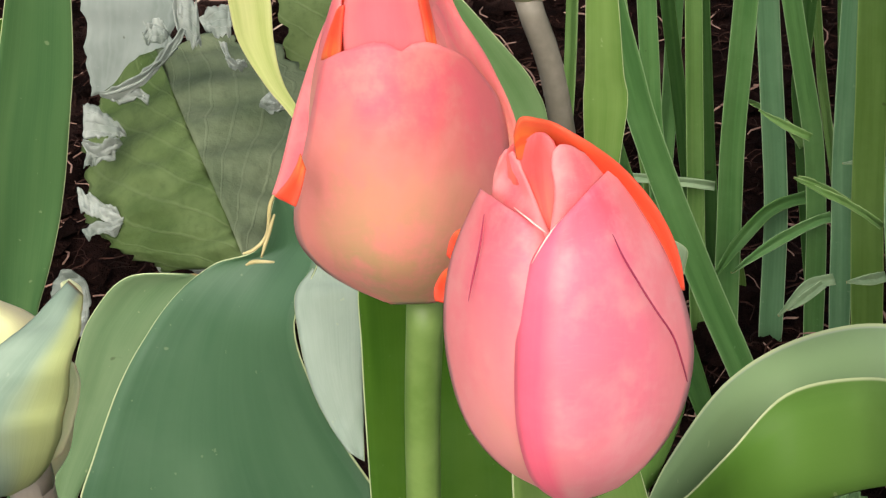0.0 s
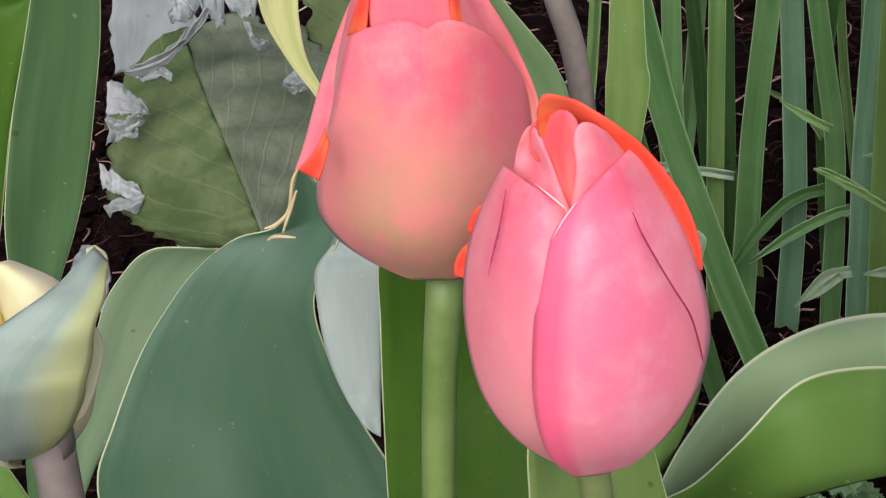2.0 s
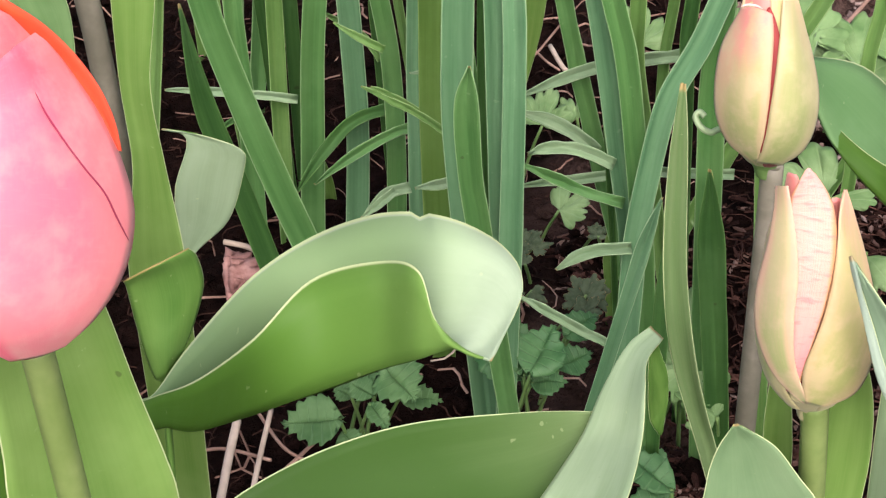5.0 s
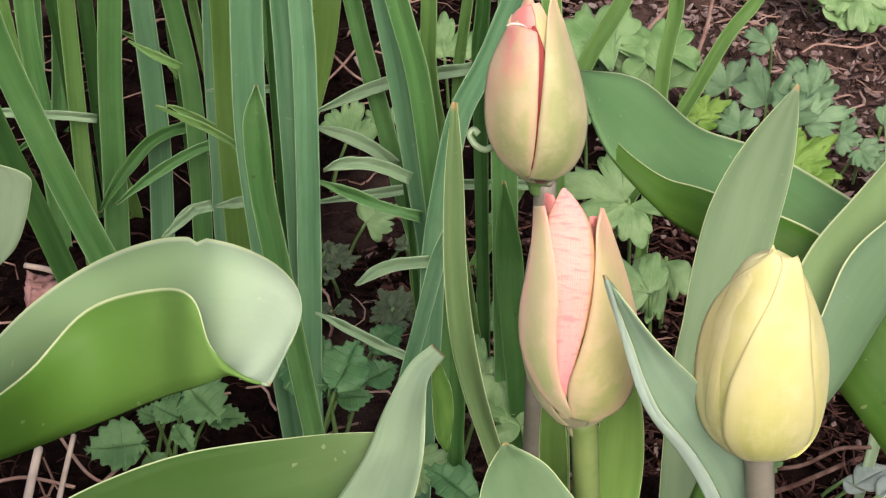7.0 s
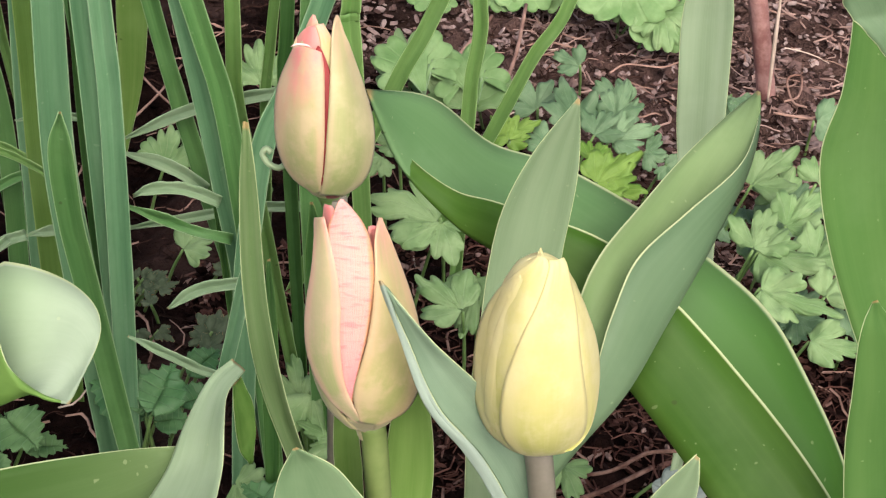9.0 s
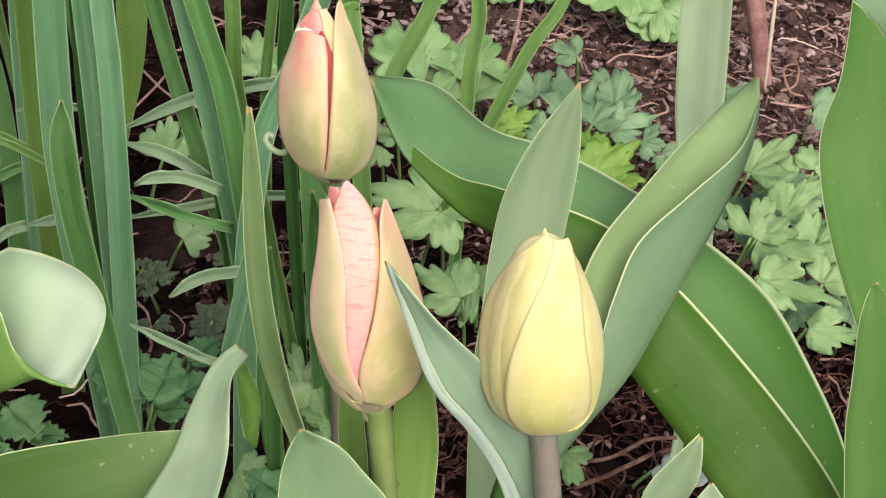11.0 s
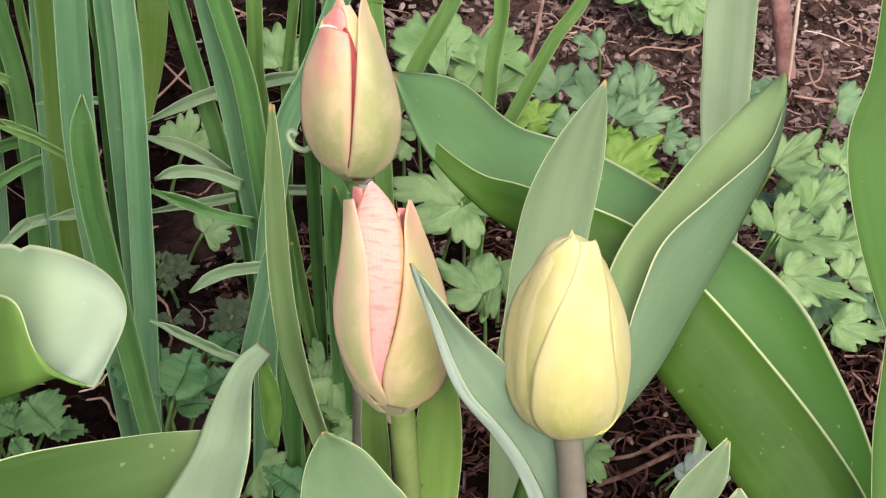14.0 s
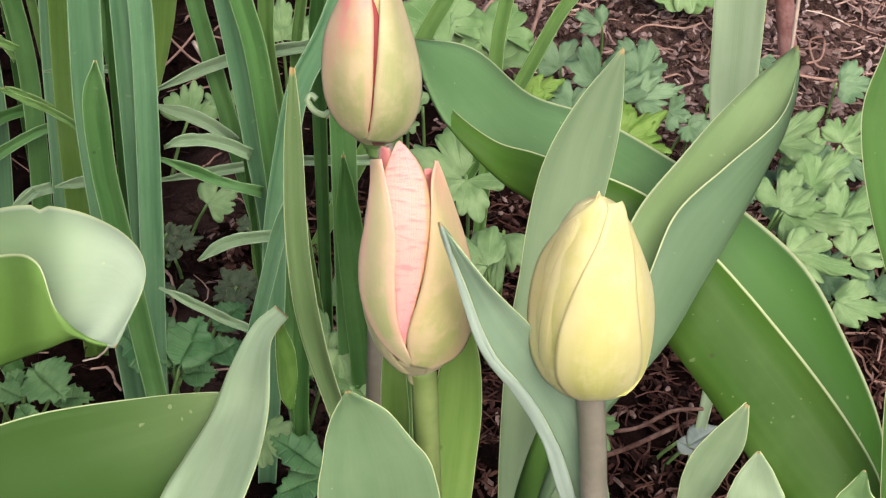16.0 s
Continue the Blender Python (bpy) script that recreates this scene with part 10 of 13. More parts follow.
leaf(clump, [((0.4386, 0.5985, 0.3549), (-0.0003, 0.0001, 0.0002), (0.0002, -0.0003, -0.0001)), ((0.4064, 0.5918, 0.2807), (-0.0029, 0.0010, 0.0017), (0.0020, -0.0028, -0.0006)), ((0.3706, 0.5955, 0.1982), (-0.0034, 0.0012, 0.0020), (0.0023, -0.0033, -0.0007)), ((0.3609, 0.5965, 0.1757), (-0.0033, 0.0012, 0.0021), (0.0023, -0.0034, -0.0008)), ((0.3521, 0.5977, 0.1585), (-0.0033, 0.0012, 0.0022), (0.0024, -0.0034, -0.0008)), ((0.3456, 0.5981, 0.1440), (-0.0034, 0.0012, 0.0021), (0.0025, -0.0034, -0.0006)), ((0.3135, 0.6002, 0.0720), (-0.0031, 0.0011, 0.0019), (0.0022, -0.0030, -0.0006)), ((0.2814, 0.6024, 0.0000), (-0.0023, 0.0008, 0.0014), (0.0017, -0.0023, -0.0004))], (BLADE_LIGHT, BLADE_LIGHT), "", nu=7, thick=0.0012, name="leaf")
leaf(clump, [((0.5147, 0.6163, 0.3401), (-0.0003, 0.0001, 0.0002), (0.0002, -0.0003, -0.0000)), ((0.4846, 0.6087, 0.2650), (-0.0025, 0.0010, 0.0013), (0.0016, -0.0025, -0.0004)), ((0.4511, 0.6113, 0.1814), (-0.0029, 0.0012, 0.0016), (0.0018, -0.0029, -0.0005)), ((0.4416, 0.6120, 0.1577), (-0.0027, 0.0013, 0.0018), (0.0017, -0.0030, -0.0007)), ((0.4303, 0.6142, 0.1393), (-0.0027, 0.0013, 0.0019), (0.0017, -0.0030, -0.0007)), ((0.4161, 0.6152, 0.1084), (-0.0029, 0.0013, 0.0018), (0.0019, -0.0030, -0.0005)), ((0.3913, 0.6170, 0.0542), (-0.0026, 0.0011, 0.0016), (0.0017, -0.0027, -0.0005)), ((0.3664, 0.6188, 0.0000), (-0.0019, 0.0009, 0.0012), (0.0013, -0.0021, -0.0003))], (BLADE_LIGHT, BLADE_LIGHT), "", nu=7, thick=0.0012, name="leaf")
leaf(clump, [((0.2928, 0.5029, 0.5134), (-0.0004, 0.0000, 0.0001), (0.0003, -0.0002, 0.0000)), ((0.2826, 0.4813, 0.4065), (-0.0030, 0.0004, 0.0006), (0.0023, -0.0020, 0.0004)), ((0.2714, 0.4684, 0.2877), (-0.0035, 0.0004, 0.0007), (0.0027, -0.0023, 0.0004)), ((0.2699, 0.4667, 0.2728), (-0.0036, 0.0003, 0.0005), (0.0028, -0.0022, 0.0007)), ((0.2702, 0.4638, 0.2556), (-0.0037, 0.0002, 0.0004), (0.0029, -0.0022, 0.0009)), ((0.2722, 0.4417, 0.1278), (-0.0033, 0.0002, 0.0003), (0.0026, -0.0019, 0.0008)), ((0.2742, 0.4196, 0.0000), (-0.0025, 0.0002, 0.0003), (0.0019, -0.0015, 0.0006))], (BLADE_LIGHT, BLADE_LIGHT), "", nu=7, thick=0.0012, name="leaf")

low = thing("columbine_plant", (0.4175, 0.6740, 0.0), "columbine with pale green scalloped leaves close to soil", "columbine", "low plants")
stalk = tube(low, "petiole", [(0.3545, 0.5544, 0.1003), (0.3608, 0.5596, 0.0610), (0.3663, 0.5678, 0.0000)], [0.0008, 0.0009, 0.0012], STEM_GREEN, sides=6, steps=4)
lobed_leaf(stalk, (0.3563, 0.5528, 0.1000), (0.3267, 0.5800, 0.1055), (-0.2035, -0.4026, 0.8925), 0.0397, "columbine", (COLUMBINE, COLUMBINE_BACK), 0.12, "")
stalk = tube(low, "petiole", [(0.3548, 0.5538, 0.0993), (0.3505, 0.5619, 0.0610), (0.3450, 0.5702, 0.0000)], [0.0008, 0.0009, 0.0012], STEM_GREEN, sides=6, steps=4)
lobed_leaf(stalk, (0.3550, 0.5552, 0.1000), (0.3519, 0.5326, 0.0891), (-0.2024, -0.4037, 0.8922), 0.0398, "columbine", (COLUMBINE, COLUMBINE_BACK), 0.12, "")
stalk = tube(low, "petiole", [(0.3436, 0.5036, 0.0855), (0.3489, 0.5088, 0.0527), (0.3544, 0.5170, 0.0000)], [0.0008, 0.0009, 0.0012], STEM_GREEN, sides=6, steps=4)
lobed_leaf(stalk, (0.3444, 0.5020, 0.0850), (0.3302, 0.5293, 0.0933), (-0.2004, -0.3772, 0.9042), 0.0306, "columbine", (COLUMBINE, COLUMBINE_BACK), 0.12, "")
stalk = tube(low, "petiole", [(0.3632, 0.5281, 0.0840), (0.3690, 0.5364, 0.0527), (0.3745, 0.5447, 0.0000)], [0.0008, 0.0009, 0.0012], STEM_GREEN, sides=6, steps=4)
lobed_leaf(stalk, (0.3645, 0.5297, 0.0850), (0.3424, 0.5027, 0.0683), (-0.2088, -0.3862, 0.8985), 0.0264, "columbine", (COLUMBINE, COLUMBINE_BACK), 0.12, "")
stalk = tube(low, "petiole", [(0.3547, 0.6241, 0.0896), (0.3600, 0.6313, 0.0555), (0.3655, 0.6395, 0.0000)], [0.0008, 0.0009, 0.0012], STEM_GREEN, sides=6, steps=4)
lobed_leaf(stalk, (0.3555, 0.6245, 0.0900), (0.3421, 0.6178, 0.0839), (-0.1912, -0.4253, 0.8846), 0.0170, "columbine", (COLUMBINE, COLUMBINE_BACK), 0.12, "")
stalk = tube(low, "petiole", [(0.3678, 0.6339, 0.0853), (0.3730, 0.6396, 0.0527), (0.3785, 0.6478, 0.0000)], [0.0008, 0.0009, 0.0012], STEM_GREEN, sides=6, steps=4)
lobed_leaf(stalk, (0.3685, 0.6328, 0.0850), (0.3569, 0.6501, 0.0907), (-0.1968, -0.4245, 0.8838), 0.0144, "columbine", (COLUMBINE, COLUMBINE_BACK), 0.12, "")

low = thing("columbine_plant", (0.4550, 0.8108, 0.0), "columbine with rounded light green leaves", "columbine", "low plants")
stalk = tube(low, "petiole", [(0.4114, 0.7189, 0.0661), (0.4155, 0.7237, 0.0418), (0.4210, 0.7319, 0.0000)], [0.0008, 0.0009, 0.0012], STEM_GREEN, sides=6, steps=4)
lobed_leaf(stalk, (0.4110, 0.7169, 0.0650), (0.4165, 0.7494, 0.0826), (-0.2053, -0.4385, 0.8750), 0.0353, "columbine", (COLUMBINE, COLUMBINE_BACK), 0.12, "")
stalk = tube(low, "petiole", [(0.4296, 0.6838, 0.0663), (0.4238, 0.6884, 0.0418), (0.4183, 0.6966, 0.0000)], [0.0008, 0.0009, 0.0012], STEM_GREEN, sides=6, steps=4)
lobed_leaf(stalk, (0.4283, 0.6816, 0.0650), (0.4498, 0.7169, 0.0874), (-0.2191, -0.4252, 0.8782), 0.0464, "columbine", (COLUMBINE, COLUMBINE_BACK), 0.12, "")
stalk = tube(low, "petiole", [(0.4158, 0.7074, 0.0603), (0.4214, 0.7131, 0.0390), (0.4269, 0.7213, 0.0000)], [0.0008, 0.0009, 0.0012], STEM_GREEN, sides=6, steps=4)
lobed_leaf(stalk, (0.4169, 0.7063, 0.0600), (0.3981, 0.7244, 0.0645), (-0.2089, -0.4328, 0.8769), 0.0220, "columbine", (COLUMBINE, COLUMBINE_BACK), 0.12, "")
stalk = tube(low, "petiole", [(0.3324, 0.7446, 0.0660), (0.3364, 0.7495, 0.0418), (0.3419, 0.7578, 0.0000)], [0.0008, 0.0009, 0.0012], STEM_GREEN, sides=6, steps=4)
lobed_leaf(stalk, (0.3319, 0.7428, 0.0650), (0.3403, 0.7726, 0.0820), (-0.1600, -0.4554, 0.8758), 0.0344, "columbine", (COLUMBINE, COLUMBINE_BACK), 0.12, "")
stalk = tube(low, "petiole", [(0.3893, 0.7748, 0.0596), (0.3843, 0.7826, 0.0390), (0.3788, 0.7908, 0.0000)], [0.0008, 0.0009, 0.0012], STEM_GREEN, sides=6, steps=4)
lobed_leaf(stalk, (0.3888, 0.7758, 0.0600), (0.3962, 0.7591, 0.0528), (-0.1857, -0.4562, 0.8703), 0.0262, "columbine", (COLUMBINE, COLUMBINE_BACK), 0.12, "")

low = thing("columbine_plant", (0.5194, 0.7573, 0.0), "columbine with dull blue-green leaves", "columbine", "low plants")
stalk = tube(low, "petiole", [(0.4641, 0.6639, 0.0706), (0.4689, 0.6693, 0.0445), (0.4744, 0.6776, 0.0000)], [0.0008, 0.0009, 0.0012], STEM_GREEN, sides=6, steps=4)
lobed_leaf(stalk, (0.4644, 0.6626, 0.0700), (0.4589, 0.6856, 0.0794), (-0.2413, -0.4154, 0.8770), 0.0293, "columbine", (COLUMBINE_BLUE, COLUMBINE_BACK), 0.12, "")
stalk = tube(low, "petiole", [(0.4725, 0.6372, 0.0758), (0.4767, 0.6423, 0.0473), (0.4822, 0.6505, 0.0000)], [0.0008, 0.0009, 0.0012], STEM_GREEN, sides=6, steps=4)
lobed_leaf(stalk, (0.4722, 0.6355, 0.0750), (0.4766, 0.6629, 0.0889), (-0.2504, -0.4067, 0.8786), 0.0287, "columbine", (COLUMBINE_BLUE, COLUMBINE_BACK), 0.12, "")
stalk = tube(low, "petiole", [(0.5003, 0.6407, 0.0709), (0.4948, 0.6463, 0.0445), (0.4893, 0.6545, 0.0000)], [0.0008, 0.0009, 0.0012], STEM_GREEN, sides=6, steps=4)
lobed_leaf(stalk, (0.4993, 0.6395, 0.0700), (0.5165, 0.6597, 0.0844), (-0.2622, -0.4022, 0.8772), 0.0246, "columbine", (COLUMBINE_BLUE, COLUMBINE_BACK), 0.12, "")
stalk = tube(low, "petiole", [(0.4870, 0.6229, 0.0705), (0.4805, 0.6299, 0.0445), (0.4750, 0.6382, 0.0000)], [0.0008, 0.0009, 0.0012], STEM_GREEN, sides=6, steps=4)
lobed_leaf(stalk, (0.4850, 0.6232, 0.0700), (0.5184, 0.6183, 0.0776), (-0.2577, -0.3986, 0.8802), 0.0241, "columbine", (COLUMBINE_BLUE, COLUMBINE_BACK), 0.12, "")
stalk = tube(low, "petiole", [(0.4521, 0.6264, 0.0705), (0.4565, 0.6320, 0.0445), (0.4620, 0.6402, 0.0000)], [0.0008, 0.0009, 0.0012], STEM_GREEN, sides=6, steps=4)
lobed_leaf(stalk, (0.4520, 0.6252, 0.0700), (0.4528, 0.6448, 0.0792), (-0.2406, -0.4045, 0.8823), 0.0209, "columbine", (COLUMBINE_BLUE, COLUMBINE_BACK), 0.12, "")
stalk = tube(low, "petiole", [(0.5159, 0.6578, 0.0654), (0.5210, 0.6632, 0.0418), (0.5265, 0.6715, 0.0000)], [0.0008, 0.0009, 0.0012], STEM_GREEN, sides=6, steps=4)
lobed_leaf(stalk, (0.5165, 0.6565, 0.0650), (0.5064, 0.6790, 0.0723), (-0.2668, -0.4037, 0.8751), 0.0251, "columbine", (COLUMBINE_BLUE, COLUMBINE_BACK), 0.12, "")
stalk = tube(low, "petiole", [(0.4767, 0.6233, 0.0756), (0.4711, 0.6295, 0.0473), (0.4656, 0.6378, 0.0000)], [0.0008, 0.0009, 0.0012], STEM_GREEN, sides=6, steps=4)
lobed_leaf(stalk, (0.4756, 0.6228, 0.0750), (0.4935, 0.6325, 0.0846), (-0.2541, -0.4016, 0.8799), 0.0240, "columbine", (COLUMBINE_BLUE, COLUMBINE_BACK), 0.12, "")
stalk = tube(low, "petiole", [(0.5038, 0.6135, 0.0650), (0.4985, 0.6208, 0.0418), (0.4930, 0.6290, 0.0000)], [0.0008, 0.0009, 0.0012], STEM_GREEN, sides=6, steps=4)
lobed_leaf(stalk, (0.5030, 0.6140, 0.0650), (0.5151, 0.6046, 0.0645), (-0.2671, -0.3908, 0.8809), 0.0212, "columbine", (COLUMBINE_BLUE, COLUMBINE_BACK), 0.12, "")
stalk = tube(low, "petiole", [(0.5162, 0.7104, 0.0603), (0.5214, 0.7161, 0.0390), (0.5269, 0.7244, 0.0000)], [0.0008, 0.0009, 0.0012], STEM_GREEN, sides=6, steps=4)
lobed_leaf(stalk, (0.5169, 0.7094, 0.0600), (0.5048, 0.7260, 0.0644), (-0.2578, -0.4194, 0.8705), 0.0229, "columbine", (COLUMBINE_BLUE, COLUMBINE_BACK), 0.12, "")
stalk = tube(low, "petiole", [(0.5092, 0.5996, 0.0647), (0.5046, 0.6072, 0.0418), (0.4991, 0.6154, 0.0000)], [0.0008, 0.0009, 0.0012], STEM_GREEN, sides=6, steps=4)
lobed_leaf(stalk, (0.5091, 0.6004, 0.0650), (0.5104, 0.5864, 0.0593), (-0.2722, -0.3848, 0.8819), 0.0180, "columbine", (COLUMBINE_BLUE, COLUMBINE_BACK), 0.12, "")

low = thing("columbine_plant", (0.4835, 0.7373, 0.0), "columbine with fresh yellow-green young leaves", "columbine", "low plants")
stalk = tube(low, "petiole", [(0.4305, 0.6384, 0.0754), (0.4246, 0.6451, 0.0473), (0.4191, 0.6533, 0.0000)], [0.0008, 0.0009, 0.0012], STEM_GREEN, sides=6, steps=4)
lobed_leaf(stalk, (0.4291, 0.6383, 0.0750), (0.4526, 0.6396, 0.0817), (-0.2276, -0.4142, 0.8813), 0.0223, "columbine", (COLUMBINE_LIME, COLUMBINE_BACK), 0.12, "")
stalk = tube(low, "petiole", [(0.4320, 0.6343, 0.0754), (0.4367, 0.6399, 0.0473), (0.4422, 0.6482, 0.0000)], [0.0008, 0.0009, 0.0012], STEM_GREEN, sides=6, steps=4)
lobed_leaf(stalk, (0.4322, 0.6332, 0.0750), (0.4288, 0.6511, 0.0825), (-0.2300, -0.4120, 0.8817), 0.0178, "columbine", (COLUMBINE_LIME, COLUMBINE_BACK), 0.12, "")
stalk = tube(low, "petiole", [(0.4525, 0.5781, 0.0807), (0.4461, 0.5845, 0.0500), (0.4406, 0.5927, 0.0000)], [0.0008, 0.0009, 0.0012], STEM_GREEN, sides=6, steps=4)
lobed_leaf(stalk, (0.4506, 0.5777, 0.0800), (0.4819, 0.5834, 0.0913), (-0.2493, -0.3905, 0.8862), 0.0271, "columbine", (COLUMBINE_LIME, COLUMBINE_BACK), 0.12, "")
stalk = tube(low, "petiole", [(0.4583, 0.5769, 0.0799), (0.4527, 0.5846, 0.0500), (0.4472, 0.5929, 0.0000)], [0.0008, 0.0009, 0.0012], STEM_GREEN, sides=6, steps=4)
lobed_leaf(stalk, (0.4572, 0.5779, 0.0800), (0.4764, 0.5622, 0.0786), (-0.2528, -0.3895, 0.8856), 0.0243, "columbine", (COLUMBINE_LIME, COLUMBINE_BACK), 0.12, "")
stalk = tube(low, "petiole", [(0.4597, 0.5964, 0.0804), (0.4544, 0.6028, 0.0500), (0.4489, 0.6110, 0.0000)], [0.0008, 0.0009, 0.0012], STEM_GREEN, sides=6, steps=4)
lobed_leaf(stalk, (0.4589, 0.5960, 0.0800), (0.4728, 0.6016, 0.0865), (-0.2508, -0.3962, 0.8833), 0.0203, "columbine", (COLUMBINE_LIME, COLUMBINE_BACK), 0.12, "")

low = thing("columbine_plant", (0.6591, 0.8475, 0.0), "columbine with light green leaves near bare soil", "columbine", "low plants")
stalk = tube(low, "petiole", [(0.5921, 0.7479, 0.0640), (0.5880, 0.7563, 0.0418), (0.5825, 0.7646, 0.0000)], [0.0008, 0.0009, 0.0012], STEM_GREEN, sides=6, steps=4)
lobed_leaf(stalk, (0.5925, 0.7496, 0.0650), (0.5850, 0.7210, 0.0485), (-0.2862, -0.4213, 0.8606), 0.0378, "columbine", (COLUMBINE, COLUMBINE_BACK), 0.12, "")
stalk = tube(low, "petiole", [(0.5757, 0.7691, 0.0643), (0.5809, 0.7768, 0.0418), (0.5864, 0.7851, 0.0000)], [0.0008, 0.0009, 0.0012], STEM_GREEN, sides=6, steps=4)
lobed_leaf(stalk, (0.5764, 0.7701, 0.0650), (0.5652, 0.7544, 0.0536), (-0.2760, -0.4299, 0.8596), 0.0312, "columbine", (COLUMBINE, COLUMBINE_BACK), 0.12, "")
stalk = tube(low, "petiole", [(0.5648, 0.7977, 0.0594), (0.5603, 0.8056, 0.0390), (0.5548, 0.8139, 0.0000)], [0.0008, 0.0009, 0.0012], STEM_GREEN, sides=6, steps=4)
lobed_leaf(stalk, (0.5648, 0.7989, 0.0600), (0.5639, 0.7802, 0.0502), (-0.2657, -0.4383, 0.8586), 0.0282, "columbine", (COLUMBINE, COLUMBINE_BACK), 0.12, "")

low = thing("columbine_plant", (0.5260, 0.8200, 0.0), "columbine with broad rounded pale green leaves", "columbine", "low plants")
for foot, tip, width in (
        ((0.408, 0.6898, 0.075), (0.4103, 0.7277, 0.0958), 0.0541),
        ((0.4355, 0.6796, 0.07), (0.4385, 0.7146, 0.0895), 0.0503),
        ((0.4876, 0.8414, 0.06), (0.4666, 0.8205, 0.0437), 0.0401),
        ((0.519, 0.8273, 0.06), (0.504, 0.807, 0.0455), 0.0364),
        ((0.5364, 0.8235, 0.065), (0.522, 0.7962, 0.0469), 0.0491),
        ((0.5565, 0.8188, 0.06), (0.5472, 0.7924, 0.0436), 0.0406),
        ((0.5865, 0.7837, 0.085), (0.5607, 0.7457, 0.0584), 0.0763),
        ((0.6054, 0.7667, 0.075), (0.5817, 0.7246, 0.0467), 0.0595),
):
    root = (foot[0] * 0.6 + 0.2104, foot[1] * 0.6 + 0.328, 0.0)
    stalk = tube(low, "petiole", [foot, tuple(0.6 * a + 0.4 * b for a, b in zip(foot, root)), root], [0.0008, 0.0009, 0.0012], STEM_GREEN, sides=6, steps=4)
    lobed_leaf(stalk, foot, tip, (-0.21, -0.46, 0.86), width, "rounded", (COLUMBINE_ROUND, COLUMBINE_BACK), 0.10)

low = thing("columbine_plant", (0.5994, 0.6409, 0.0), "spreading columbine with layered pale green leaves", "columbine", "low plants")
stalk = tube(low, "petiole", [(0.5229, 0.5430, 0.0858), (0.5166, 0.5494, 0.0527), (0.5111, 0.5577, 0.0000)], [0.0008, 0.0009, 0.0012], STEM_GREEN, sides=6, steps=4)
lobed_leaf(stalk, (0.5211, 0.5427, 0.0850), (0.5521, 0.5488, 0.0978), (-0.2925, -0.3664, 0.8833), 0.0299, "columbine", (COLUMBINE, COLUMBINE_BACK), 0.12, "")
stalk = tube(low, "petiole", [(0.4899, 0.4911, 0.0907), (0.4843, 0.4968, 0.0555), (0.4788, 0.5051, 0.0000)], [0.0008, 0.0009, 0.0012], STEM_GREEN, sides=6, steps=4)
lobed_leaf(stalk, (0.4888, 0.4901, 0.0900), (0.5076, 0.5065, 0.1025), (-0.2866, -0.3509, 0.8915), 0.0295, "columbine", (COLUMBINE, COLUMBINE_BACK), 0.12, "")
stalk = tube(low, "petiole", [(0.5200, 0.5072, 0.0858), (0.5138, 0.5134, 0.0527), (0.5083, 0.5216, 0.0000)], [0.0008, 0.0009, 0.0012], STEM_GREEN, sides=6, steps=4)
lobed_leaf(stalk, (0.5183, 0.5066, 0.0850), (0.5471, 0.5162, 0.0985), (-0.2974, -0.3515, 0.8877), 0.0262, "columbine", (COLUMBINE, COLUMBINE_BACK), 0.12, "")
stalk = tube(low, "petiole", [(0.4920, 0.4896, 0.0900), (0.4858, 0.4977, 0.0555), (0.4803, 0.5059, 0.0000)], [0.0008, 0.0009, 0.0012], STEM_GREEN, sides=6, steps=4)
lobed_leaf(stalk, (0.4903, 0.4909, 0.0900), (0.5184, 0.4689, 0.0904), (-0.2872, -0.3510, 0.8912), 0.0282, "columbine", (COLUMBINE, COLUMBINE_BACK), 0.12, "")
stalk = tube(low, "petiole", [(0.4818, 0.4707, 0.0848), (0.4756, 0.4793, 0.0527), (0.4701, 0.4876, 0.0000)], [0.0008, 0.0009, 0.0012], STEM_GREEN, sides=6, steps=4)
lobed_leaf(stalk, (0.4801, 0.4726, 0.0850), (0.5087, 0.4419, 0.0823), (-0.2836, -0.3426, 0.8956), 0.0251, "columbine", (COLUMBINE, COLUMBINE_BACK), 0.12, "")
stalk = tube(low, "petiole", [(0.4899, 0.4386, 0.0751), (0.4840, 0.4464, 0.0473), (0.4785, 0.4546, 0.0000)], [0.0008, 0.0009, 0.0012], STEM_GREEN, sides=6, steps=4)
lobed_leaf(stalk, (0.4885, 0.4396, 0.0750), (0.5131, 0.4217, 0.0765), (-0.2908, -0.3222, 0.9009), 0.0220, "columbine", (COLUMBINE, COLUMBINE_BACK), 0.12, "")
stalk = tube(low, "petiole", [(0.5596, 0.5378, 0.0807), (0.5539, 0.5440, 0.0500), (0.5484, 0.5522, 0.0000)], [0.0008, 0.0009, 0.0012], STEM_GREEN, sides=6, steps=4)
lobed_leaf(stalk, (0.5584, 0.5372, 0.0800), (0.5786, 0.5475, 0.0913), (-0.3101, -0.3561, 0.8815), 0.0245, "columbine", (COLUMBINE, COLUMBINE_BACK), 0.12, "")
stalk = tube(low, "petiole", [(0.5210, 0.4826, 0.0809), (0.5147, 0.4887, 0.0500), (0.5092, 0.4969, 0.0000)], [0.0008, 0.0009, 0.0012], STEM_GREEN, sides=6, steps=4)
lobed_leaf(stalk, (0.5192, 0.4819, 0.0800), (0.5499, 0.4931, 0.0946), (-0.3008, -0.3387, 0.8915), 0.0271, "columbine", (COLUMBINE, COLUMBINE_BACK), 0.12, "")
